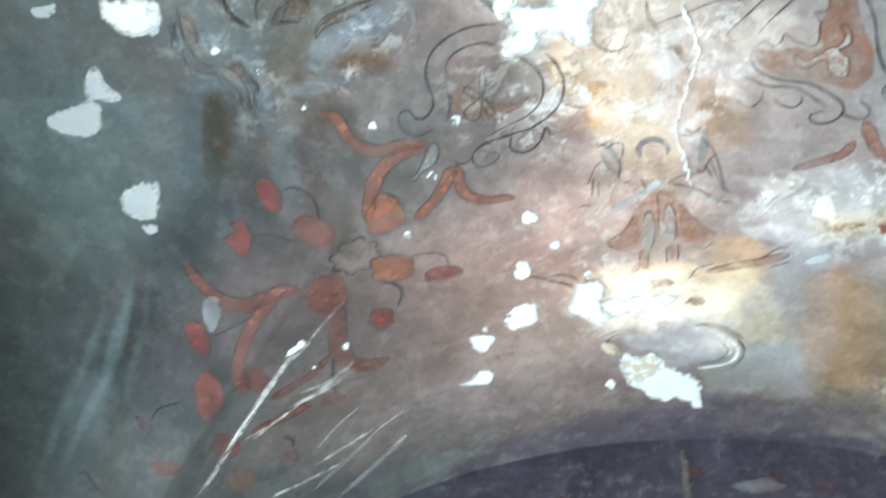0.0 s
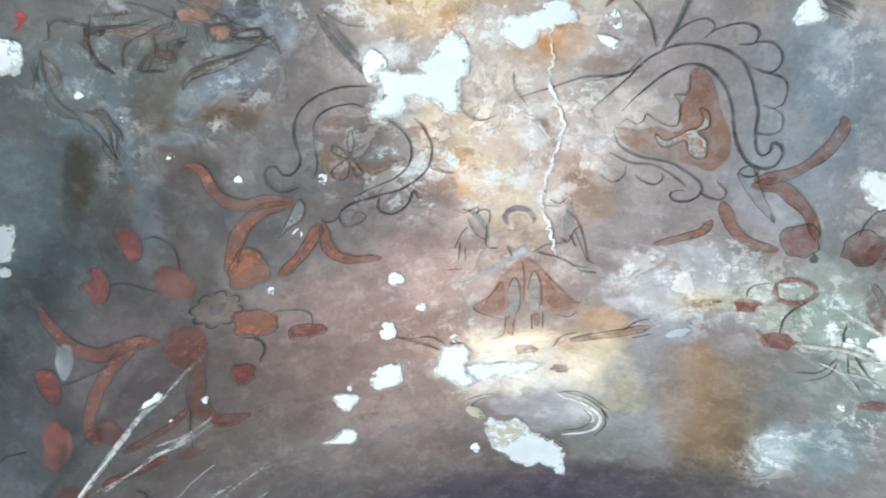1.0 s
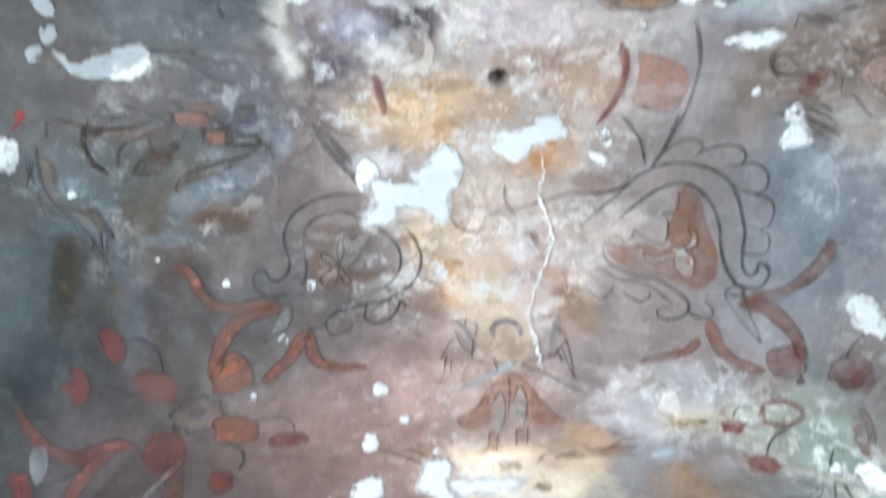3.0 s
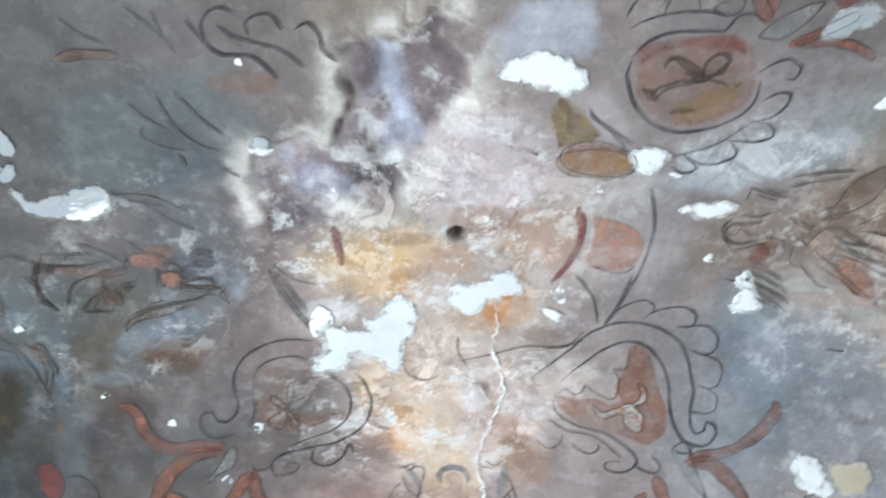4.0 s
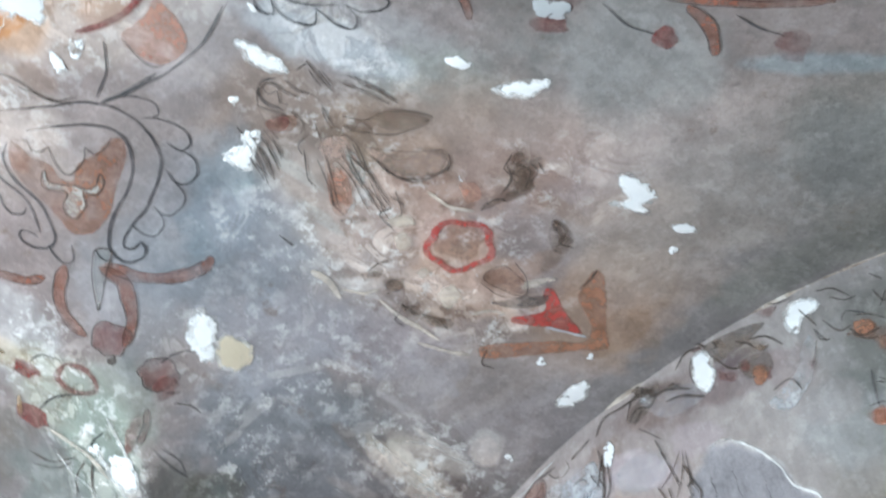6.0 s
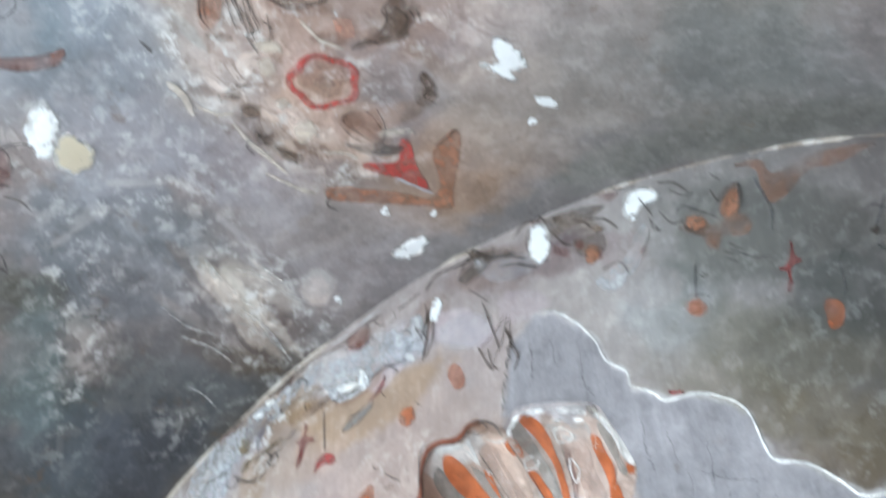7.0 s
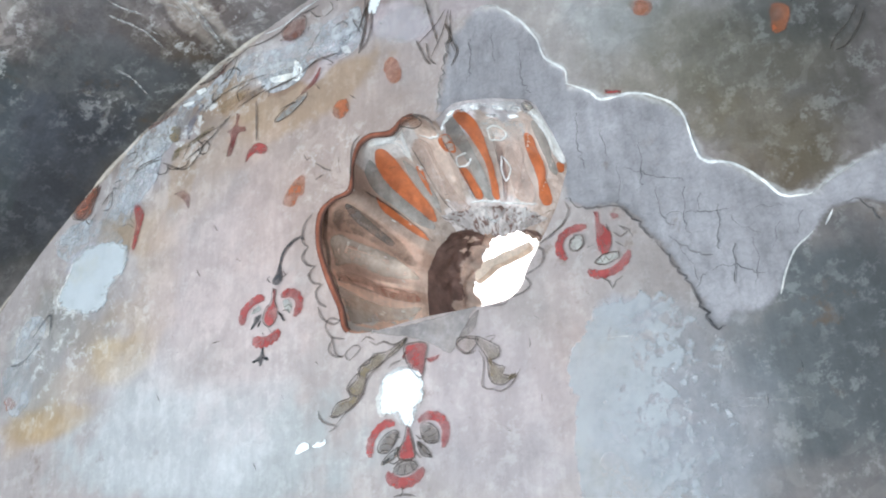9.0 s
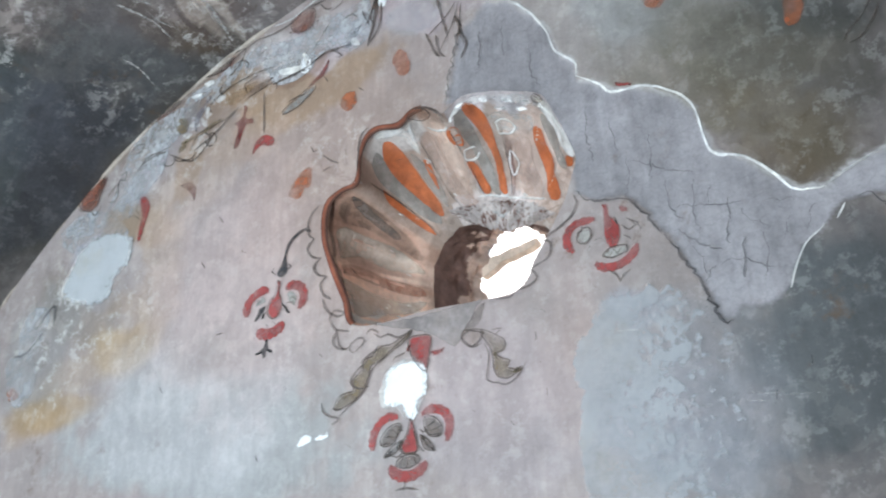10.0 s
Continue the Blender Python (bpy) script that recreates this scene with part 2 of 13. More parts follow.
    nt.links.new(both.outputs[0], nt.nodes["Material Output"].inputs["Surface"])
    return m


def lime(name, colour, cover=1.0):
    """A skim of lime whose thin edge breaks up into crumbs."""
    m, nt, b = node_material(name, 0.95)
    dull = tuple(c * k for c, k in zip(colour, (0.94, 0.86, 0.74)))
    warm = mix(nt, ramp(nt, noise_node(nt, 5.0, 6, 0.65), 0.55, 0.72, 0, 0.55), colour, dull)
    col = mix(nt, ramp(nt, noise_node(nt, 18.0, 7, 0.65), 0.42, 0.78, 0, 0.45), warm, tuple(c * 0.78 for c in colour))
    nt.links.new(col, b.inputs["Base Color"])
    add_bump(nt, b, noise_node(nt, 40.0, 6, 0.6), 0.35, 0.005)
    at = nt.nodes.new("ShaderNodeAttribute")
    at.attribute_name = "cover"
    crumbs = math_node(nt, "ADD", math_node(nt, "MULTIPLY", math_node(nt, "SUBTRACT", noise_node(nt, 38.0, 7, 0.68), 0.5), 2.4), at.outputs["Fac"])
    thin = ramp(nt, noise_node(nt, 7.0, 6, 0.65), 0.35, 0.62, cover * cover, cover)
    fac = math_node(nt, "MULTIPLY", math_node(nt, "MULTIPLY", ramp(nt, crumbs, 0.42, 0.58), ramp(nt, at.outputs["Fac"], 0.0, 0.10)), thin)
    clear = nt.nodes.new("ShaderNodeBsdfTransparent")
    both = nt.nodes.new("ShaderNodeMixShader")
    nt.links.new(fac, both.inputs[0])
    nt.links.new(clear.outputs[0], both.inputs[1])
    nt.links.new(b.outputs[0], both.inputs[2])
    nt.links.new(both.outputs[0], nt.nodes["Material Output"].inputs["Surface"])
    return m


PLASTER_VAULT = old_plaster("vault_plaster", speckle=1.0, bump=0.42, rough=0.95)
PLASTER_EAST = old_plaster("lunette_plaster", speckle=1.1, bump=0.50, rough=0.52, streak=0.055, scored=True)
PLASTER_PLAIN = old_plaster("wall_plaster", (0.42, 0.41, 0.40))
PLASTER_BRIGHT = old_plaster("backdrop_whitewash", (0.78, 0.77, 0.75))
PLASTER_NORTH = old_plaster("shade_toned_lunette_plaster", (0.085, 0.078, 0.108))
PAVING = old_plaster("floor_paving", (0.44, 0.40, 0.36), 0.2, 0.3)
EARTH = old_plaster("dry_earth", (0.34, 0.28, 0.21), 0.2, 0.6)

BLACK = paint("charcoal_line", (0.036, 0.036, 0.040), 0.97, 0.38, broken=0.30)
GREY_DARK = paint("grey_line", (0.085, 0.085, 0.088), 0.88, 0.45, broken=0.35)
UMBER = paint("umber_line", (0.075, 0.056, 0.046), 0.93, 0.42, broken=0.30)
ORANGE = paint("orange_earth", (0.27, 0.130, 0.085), 0.74, 0.55)
ORANGE_FAINT = paint("ghost_orange_earth", (0.30, 0.165, 0.115), 0.42, 0.60)
ORANGE_DIM = paint("faded_orange_earth", (0.27, 0.135, 0.088), 0.55, 0.60)
ORANGE_BRIGHT = paint("bright_orange_earth", (0.37, 0.115, 0.050), 0.84, 0.50)
FLUTE_GREY = paint("flute_grey", (0.31, 0.29, 0.27), 0.75, 0.25)
FLUTE_ORANGE = paint("flute_orange", (0.47, 0.125, 0.042), 0.97, 0.20)
RED_OCHRE = paint("red_ochre", (0.245, 0.096, 0.064), 0.82, 0.50)
MAROON = paint("shaded_red_ochre", (0.175, 0.070, 0.056), 0.82, 0.45)
PETAL = paint("petal_orange", (0.31, 0.115, 0.068), 0.76, 0.40)
RED = paint("brick_red", (0.20, 0.050, 0.043), 0.80, 0.50)
RED_DIM = paint("faded_brick_red", (0.20, 0.072, 0.062), 0.62, 0.60)
RED_DARK = paint("oxblood_red", (0.20, 0.045, 0.042), 0.86, 0.40)
SCARLET = paint("scarlet", (0.42, 0.058, 0.050), 0.85, 0.45)
CARMINE = paint("carmine", (0.30, 0.050, 0.048), 0.88, 0.40)
PINK_ORANGE = paint("salmon", (0.38, 0.18, 0.125), 0.70, 0.50)
TERRACOTTA = paint("terracotta_wash", (0.33, 0.155, 0.095), 0.78, 0.40)
PINK = paint("flesh_pink", (0.52, 0.38, 0.33), 0.55, 0.50)
OCHRE = paint("yellow_ochre", (0.36, 0.22, 0.10), 0.60, 0.60)
BROWN = paint("brown_wash", (0.13, 0.085, 0.062), 0.62, 0.65)
BROWN_PALE = paint("pale_brown_wash", (0.25, 0.185, 0.145), 0.50, 0.60)
GREY = paint("grey_wash", (0.27, 0.27, 0.27), 0.70, 0.45)
HAZE = paint("thin_whitewash", (0.50, 0.52, 0.56), 0.34, 0.45)
WHITEWASH = paint("whitewash", (0.46, 0.47, 0.495), 0.80, 0.75)
CREAM_WASH = paint("cream_wash", (0.60, 0.53, 0.46), 0.62, 0.30)
MORTAR_WASH = paint("grey_mortar_skim", (0.29, 0.255, 0.25), 0.90, 0.20)
GREY_PALE = paint("pale_grey_wash", (0.40, 0.40, 0.38), 0.72, 0.40)
BLUE_GREY = paint("blue_grey_wash", (0.13, 0.135, 0.18), 0.72, 0.45)
TAUPE = paint("taupe_wash", (0.17, 0.14, 0.125), 0.80, 0.40)
TAUPE_DARK = paint("dark_taupe_line", (0.105, 0.080, 0.072), 0.85, 0.40)
OLIVE = paint("olive_wash", (0.185, 0.140, 0.085), 0.78, 0.45)
LIME = lime("fresh_lime", (0.84, 0.85, 0.86))
LIMEWASH = lime("patchy_limewash", (0.50, 0.515, 0.54), 0.58)
LIME_SOFT = lime("worn_lime", (0.79, 0.81, 0.83), 0.93)
LIME_DULL = lime("weathered_lime", (0.56, 0.585, 0.61), 0.88)
LIME_GREY = lime("dusty_lime", (0.42, 0.44, 0.455))
CHALK = paint("chalky_scrape", (0.62, 0.61, 0.60), 0.62, 0.75)
CHALK_BRIGHT = paint("fresh_scrape", (0.84, 0.83, 0.82), 0.97, 0.35)
CREAM = lime("cream_lime", (0.54, 0.47, 0.36))


# ---- the vault ----
def rise(s):
    return CROWN - RAD + np.sqrt(np.maximum(RAD ** 2 - s * s, 0.01))


def vault_height(x, y):
    return np.maximum(rise(x), rise(y))


class Vault:
    """Plan coordinates on the underside of the groin vault."""
    relief = None

    def __call__(self, p, off):
        x, y = float(p[0]), float(p[1])
        u = min(max((x + HALF) / (2 * HALF) * (count - 1), 0), count - 1.001)
        v = min(max((y + HALF) / (2 * HALF) * (count - 1), 0), count - 1.001)
        i, j = int(u), int(v)
        u, v = u - i, v - j
        h = self.relief
        z = (h[i, j] * (1 - u) + h[i + 1, j] * u) * (1 - v) + (h[i, j + 1] * (1 - u) + h[i + 1, j + 1] * u) * v
        s = x if abs(x) < abs(y) else y
        g = s / math.sqrt(max(RAD ** 2 - s * s, 0.01))
        n = 1 / math.hypot(1, g)
        d = (-g * n, 0) if abs(x) < abs(y) else (0, -g * n)
        return (x + d[0] * off, y + d[1] * off, z - n * off)


class Flat:
    """A wall's own coordinates: along it and up."""
    relief = None

    def __init__(self, axis):
        self.axis = axis

    def __call__(self, p, off):
        if self.axis == "y":
            return (p[0], HALF - off, p[1])
        u = min(max((p[0] + HALF) / (2 * HALF) * (len(wy) - 1), 0), len(wy) - 1)
        v = min(max((p[1] - wz[0]) / (wz[-1] - wz[0]) * (len(wz) - 1), 0), len(wz) - 1)
        return (self.relief[int(round(u)), int(round(v))] - off, p[0], p[1])


VAULT, EAST, NORTH = Vault(), Flat("x"), Flat("y")

STEP = 0.008
line_of = np.arange(-HALF, HALF + STEP / 2, 2 * HALF / round(2 * HALF / STEP))
count = len(line_of)
gx, gy = np.meshgrid(line_of, line_of, indexing="ij")
px, py = gx.ravel(), gy.ravel()


def vault_pigment():
    col = np.empty((len(px), 3))
    col[:] = tone(158, 145, 139)
    warm = cloud(px, py, 1.4, 41, 5)[:, None]
    col = col * (1 - 0.5 * warm) + np.array(tone(164, 138, 122)) * 0.5 * warm
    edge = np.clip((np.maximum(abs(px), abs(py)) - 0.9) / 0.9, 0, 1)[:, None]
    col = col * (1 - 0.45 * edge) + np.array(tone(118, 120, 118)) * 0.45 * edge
    stain_or_shading(col, px, py, (0.023, 0.045), (0.310, -0.027), (0.027, 0.288), tone(206, 188, 172), 0.85, 0.70)
    stain_or_shading(col, px, py, (-0.166, 0.061), (0.140, -0.027), (0.013, 0.097), tone(222, 185, 140), 0.75, 0.60)
    stain_or_shading(col, px, py, (0.028, -0.147), (0.158, -0.018), (0.012, 0.120), tone(226, 205, 200), 0.70, 0.60)
    stain_or_shading(col, px, py, (0.037, 0.468), (0.282, -0.044), (0.021, 0.233), tone(216, 196, 178), 0.75, 0.60)
    stain_or_shading(col, px, py, (-0.091, 0.512), (0.065, -0.004), (0.010, 0.162), tone(224, 190, 150), 0.70, 0.60)
    stain_or_shading(col, px, py, (0.098, 0.185), (0.085, -0.011), (0.008, 0.077), tone(190, 140, 90), 0.50, 0.60)
    stain_or_shading(col, px, py, (0.174, 0.003), (0.071, -0.006), (0.009, 0.070), tone(190, 150, 120), 0.60, 0.60)
    stain_or_shading(col, px, py, (-0.316, 0.200), (0.096, -0.008), (0.002, 0.084), tone(200, 180, 165), 0.50, 0.60)
    stain_or_shading(col, px, py, (0.788, 0.051), (0.257, -0.068), (0.065, 0.172), tone(160, 135, 118), 0.70, 0.60)
    stain_or_shading(col, px, py, (0.939, -0.036), (0.147, -0.013), (0.044, 0.145), tone(140, 130, 105), 0.60, 0.60)
    stain_or_shading(col, px, py, (0.819, 0.227), (0.161, 0.019), (0.005, 0.058), tone(205, 200, 190), 0.60, 0.60)
    stain_or_shading(col, px, py, (0.979, 0.395), (0.243, -0.017), (0.033, 0.146), tone(176, 166, 164), 0.60, 0.60)
    stain_or_shading(col, px, py, (0.723, -0.259), (0.207, -0.069), (0.037, 0.079), tone(190, 185, 180), 0.50, 0.60)
    stain_or_shading(col, px, py, (-0.755, 0.235), (0.187, -0.053), (0.009, 0.081), tone(130, 115, 85), 0.45, 0.60)
    stain_or_shading(col, px, py, (-0.625, -0.193), (0.216, -0.021), (-0.012, 0.172), tone(140, 148, 145), 0.60, 0.60)
    stain_or_shading(col, px, py, (-0.153, -0.491), (0.124, -0.010), (0.003, 0.055), tone(175, 155, 130), 0.50, 0.60)
    stain_or_shading(col, px, py, (0.874, -0.232), (0.139, -0.014), (0.043, 0.125), tone(150, 150, 135), 0.50, 0.60)
    stain_or_shading(col, px, py, (-0.062, 0.979), (0.220, -0.002), (-0.002, 0.243), tone(188, 160, 140), 0.60, 0.60)
    stain_or_shading(col, px, py, (-0.049, 1.223), (0.262, -0.008), (-0.000, 0.145), tone(238, 208, 178), 0.85, 0.60)
    stain_or_shading(col, px, py, (0.183, 1.218), (0.133, 0.056), (-0.021, 0.114), tone(218, 188, 156), 0.45, 0.60)
    stain_or_shading(col, px, py, (0.019, 0.532), (0.195, -0.005), (0.003, 0.194), tone(215, 192, 175), 0.70, 0.60)
    stain_or_shading(col, px, py, (-0.092, 0.495), (0.039, 0.002), (-0.002, 0.101), tone(222, 180, 135), 0.70, 0.60)
    stain_or_shading(col, px, py, (0.140, 0.581), (0.079, -0.004), (0.004, 0.088), tone(180, 135, 100), 0.50, 0.60)
    stain_or_shading(col, px, py, (-0.413, 0.975), (0.246, 0.039), (-0.031, 0.356), tone(172, 142, 128), 0.80, 0.60)
    stain_or_shading(col, px, py, (-0.364, 0.728), (0.192, 0.025), (-0.016, 0.192), tone(172, 144, 132), 0.60, 0.60)
    stain_or_shading(col, px, py, (-0.422, 1.439), (0.356, 0.057), (-0.019, 0.239), tone(160, 132, 122), 0.70, 0.60)
    stain_or_shading(col, px, py, (-0.727, 0.559), (0.092, 0.001), (-0.034, 0.248), tone(112, 90, 80), 0.75, 0.60)
    stain_or_shading(col, px, py, (-0.800, 0.365), (0.214, 0.003), (-0.016, 0.096), tone(140, 122, 102), 0.50, 0.60)
    stain_or_shading(col, px, py, (-0.618, 0.327), (0.100, 0.002), (-0.007, 0.048), tone(148, 112, 80), 0.60, 0.60)
    stain_or_shading(col, px, py, (-0.991, 0.458), (0.023, 0.000), (-0.011, 0.055), tone(120, 95, 60), 0.60, 0.60)
    stain_or_shading(col, px, py, (-0.948, 0.542), (0.144, 0.002), (-0.036, 0.222), tone(130, 132, 135), 0.60, 0.60)
    stain_or_shading(col, px, py, (-1.008, 0.941), (0.175, -0.129), (0.065, 0.200), tone(140, 124, 120), 0.60, 0.60)
    stain_or_shading(col, px, py, (-1.085, 0.638), (0.161, 0.002), (-0.022, 0.125), tone(110, 112, 110), 0.50, 0.60)
    stain_or_shading(col, px, py, (-0.712, 1.284), (0.151, -0.123), (0.060, 0.202), tone(150, 124, 114), 0.60, 0.60)
    stain_or_shading(col, px, py, (0.488, 0.891), (0.221, 0.008), (-0.003, 0.142), tone(205, 198, 190), 0.75, 0.60)
    stain_or_shading(col, px, py, (0.706, 0.930), (0.170, 0.003), (-0.000, 0.121), tone(190, 188, 165), 0.65, 0.60)
    stain_or_shading(col, px, py, (0.509, 0.947), (0.093, -0.012), (0.003, 0.045), tone(205, 184, 146), 0.45, 0.60)
    stain_or_shading(col, px, py, (0.413, 1.095), (0.084, -0.019), (0.005, 0.054), tone(215, 215, 215), 0.50, 0.60)
    stain_or_shading(col, px, py, (0.487, 1.308), (0.050, -0.007), (0.013, 0.224), tone(176, 130, 90), 0.75, 0.60)
    stain_or_shading(col, px, py, (0.608, 1.495), (0.159, 0.028), (-0.014, 0.185), tone(128, 106, 88), 0.65, 0.60)
    stain_or_shading(col, px, py, (0.378, 1.359), (0.134, -0.033), (0.025, 0.283), tone(165, 155, 150), 0.70, 0.60)
    stain_or_shading(col, px, py, (0.652, 1.279), (0.118, -0.049), (0.024, 0.164), tone(130, 122, 110), 0.60, 0.60)
    stain_or_shading(col, px, py, (0.742, 1.490), (0.060, -0.132), (0.049, 0.072), tone(190, 198, 194), 0.70, 0.60)
    stain_or_shading(col, px, py, (0.860, 1.426), (0.073, -0.045), (0.021, 0.118), tone(150, 160, 158), 0.60, 0.60)
    stain_or_shading(col, px, py, (0.860, 1.140), (0.123, -0.069), (0.032, 0.168), tone(140, 145, 140), 0.50, 0.60)
    stain_or_shading(col, px, py, (0.659, 0.361), (0.160, 0.003), (0.029, 0.204), tone(150, 148, 148), 0.60, 0.60)
    stain_or_shading(col, px, py, (0.716, 0.269), (0.049, 0.010), (0.001, 0.158), tone(180, 190, 185), 0.40, 0.60)
    stain_or_shading(col, px, py, (0.363, 0.356), (0.197, 0.003), (0.024, 0.221), tone(160, 145, 136), 0.40, 0.60)
    stain_or_shading(col, px, py, (0.237, 1.100), (0.073, -0.009), (0.005, 0.089), tone(205, 170, 130), 0.60, 0.60)
    stain_or_shading(col, px, py, (0.115, 1.495), (0.081, -0.007), (0.002, 0.064), tone(170, 162, 158), 0.40, 0.60)
    stain_or_shading(col, px, py, (-0.497, 0.155), (0.048, 0.001), (-0.013, 0.106), tone(170, 170, 170), 0.50, 0.60)
    stain_or_shading(col, px, py, (-0.673, 0.360), (0.088, 0.001), (-0.005, 0.034), tone(170, 172, 172), 0.45, 0.60)
    stain_or_shading(col, px, py, (-0.919, 0.213), (0.146, 0.003), (-0.018, 0.081), tone(150, 158, 160), 0.50, 0.60)
    stain_or_shading(col, px, py, (-0.594, 0.246), (0.073, -0.019), (0.003, 0.033), tone(185, 195, 205), 0.50, 0.60)
    stain_or_shading(col, px, py, (-0.878, 0.377), (0.038, 0.001), (-0.020, 0.110), tone(165, 170, 175), 0.50, 0.60)
    stain_or_shading(col, px, py, (-0.154, 1.737), (0.555, -0.104), (0.003, 0.150), tone(122, 100, 98), 0.80, 0.60)
    stain_or_shading(col, px, py, (-1.407, 0.364), (0.187, 0.022), (-0.104, 0.289), tone(140, 148, 142), 0.60, 0.60)
    stain_or_shading(col, px, py, (-1.430, 0.632), (0.228, 0.023), (-0.063, 0.203), tone(120, 118, 100), 0.60, 0.60)
    stain_or_shading(col, px, py, (-1.618, 0.999), (0.245, 0.018), (-0.071, 0.294), tone(100, 105, 102), 0.75, 0.60)
    stain_or_shading(col, px, py, (-1.358, 1.018), (0.055, 0.018), (-0.111, 0.203), tone(85, 78, 72), 0.65, 0.60)
    stain_or_shading(col, px, py, (-1.315, 1.104), (0.057, 0.015), (-0.093, 0.199), tone(128, 130, 130), 0.50, 0.60)
    stain_or_shading(col, px, py, (-1.522, 1.185), (0.055, 0.021), (-0.095, 0.140), tone(150, 155, 155), 0.50, 0.60)
    stain_or_shading(col, px, py, (-0.430, 1.651), (0.562, 0.039), (-0.008, 0.146), tone(142, 116, 106), 0.70, 0.60)
    stain_or_shading(col, px, py, (0.168, 1.745), (0.387, 0.003), (-0.003, 0.149), tone(120, 108, 95), 0.60, 0.60)
    stain_or_shading(col, px, py, (0.289, 1.470), (0.121, -0.010), (0.009, 0.214), tone(165, 165, 155), 0.50, 0.60)
    stain_or_shading(col, px, py, (0.548, 1.514), (0.125, -0.032), (0.032, 0.324), tone(150, 122, 92), 0.50, 0.60)
    stain_or_shading(col, px, py, (1.074, 0.475), (0.255, -0.109), (0.106, 0.169), tone(184, 166, 158), 0.75, 0.60)
    stain_or_shading(col, px, py, (1.199, 0.752), (0.206, -0.116), (0.120, 0.142), tone(164, 152, 148), 0.70, 0.60)
    stain_or_shading(col, px, py, (1.576, 0.664), (0.336, 0.005), (0.025, 0.095), tone(115, 98, 90), 0.70, 0.60)
    stain_or_shading(col, px, py, (1.537, 0.600), (0.116, 0.017), (0.003, 0.041), tone(195, 180, 165), 0.60, 0.60)
    stain_or_shading(col, px, py, (1.647, 0.580), (0.097, -0.000), (0.010, 0.033), tone(185, 170, 155), 0.55, 0.60)
    stain_or_shading(col, px, py, (1.019, 0.092), (0.223, -0.127), (0.106, 0.151), tone(208, 180, 162), 0.75, 0.60)
    stain_or_shading(col, px, py, (1.274, 0.122), (0.180, -0.097), (0.089, 0.115), tone(204, 176, 152), 0.70, 0.60)
    stain_or_shading(col, px, py, (1.606, -0.073), (0.027, -0.202), (0.157, 0.062), tone(180, 150, 124), 0.70, 0.60)
    stain_or_shading(col, px, py, (1.401, -0.629), (0.189, -0.296), (0.208, 0.129), tone(170, 154, 144), 0.75, 0.60)
    stain_or_shading(col, px, py, (1.027, -0.188), (0.189, -0.162), (0.124, 0.134), tone(176, 148, 130), 0.65, 0.60)
    stain_or_shading(col, px, py, (1.050, 0.283), (0.095, -0.076), (0.068, 0.076), tone(196, 180, 168), 0.60, 0.60)
    stain_or_shading(col, px, py, (1.503, -0.341), (0.166, -0.118), (0.086, 0.079), tone(160, 136, 118), 0.60, 0.60)
    stain_or_shading(col, px, py, (1.618, -0.788), (0.077, -0.136), (0.279, 0.139), tone(136, 132, 120), 0.50, 0.60)
    stain_or_shading(col, px, py, (1.555, 0.212), (0.082, -0.205), (0.110, 0.059), tone(150, 130, 112), 0.60, 0.60)
    stain_or_shading(col, px, py, (1.799, 0.439), (0.017, -0.144), (0.127, 0.042), tone(130, 115, 108), 0.60, 0.60)
    stain_or_shading(col, px, py, (1.271, -0.850), (0.085, -0.116), (0.027, 0.016), tone(160, 175, 175), 0.50, 0.60)
    stain_or_shading(col, px, py, (0.849, 0.995), (0.020, -0.105), (0.136, 0.072), tone(185, 195, 175), 0.60, 0.60)
    stain_or_shading(col, px, py, (1.085, 0.983), (0.090, -0.041), (0.067, 0.084), tone(100, 95, 75), 0.60, 0.60)
    stain_or_shading(col, px, py, (0.780, 0.874), (0.109, -0.043), (0.050, 0.137), tone(160, 165, 150), 0.50, 0.60)
    stain_or_shading(col, px, py, (1.178, 0.924), (0.213, -0.103), (0.071, 0.087), tone(112, 108, 105), 0.60, 0.60)
    stain_or_shading(col, px, py, (1.107, -0.346), (0.120, -0.086), (0.066, 0.073), tone(165, 150, 140), 0.50, 0.60)
    stain_or_shading(col, px, py, (0.913, -0.162), (0.122, -0.102), (0.062, 0.071), tone(165, 142, 128), 0.60, 0.60)
    stain_or_shading(col, px, py, (1.737, 1.157), (0.035, -0.434), (0.491, 0.130), tone(84, 80, 74), 0.85, 0.60)
    stain_or_shading(col, px, py, (1.638, 0.959), (0.175, -0.119), (0.102, 0.099), tone(110, 112, 112), 0.50, 0.60)
    stain_or_shading(col, px, py, (1.704, 0.783), (0.147, -0.040), (0.035, 0.060), tone(105, 85, 62), 0.60, 0.60)
    stain_or_shading(col, px, py, (1.827, 0.711), (0.115, -0.004), (0.008, 0.023), tone(170, 160, 145), 0.60, 0.60)
    stain_or_shading(col, px, py, (1.825, 1.410), (0.093, -0.033), (0.057, 0.057), tone(105, 100, 90), 0.50, 0.60)
    stain_or_shading(col, px, py, (1.240, 0.706), (0.186, -0.162), (0.171, 0.169), tone(130, 134, 135), 0.60, 0.60)
    stain_or_shading(col, px, py, (1.711, 1.284), (0.049, -0.250), (0.178, 0.050), tone(75, 75, 78), 0.80, 0.60)
    stain_or_shading(col, px, py, (1.446, 1.160), (0.077, -0.039), (0.256, 0.254), tone(95, 100, 96), 0.60, 0.60)
    stain_or_shading(col, px, py, (1.824, -0.616), (0.018, -0.416), (0.084, 0.027), tone(125, 122, 110), 0.60, 0.60)
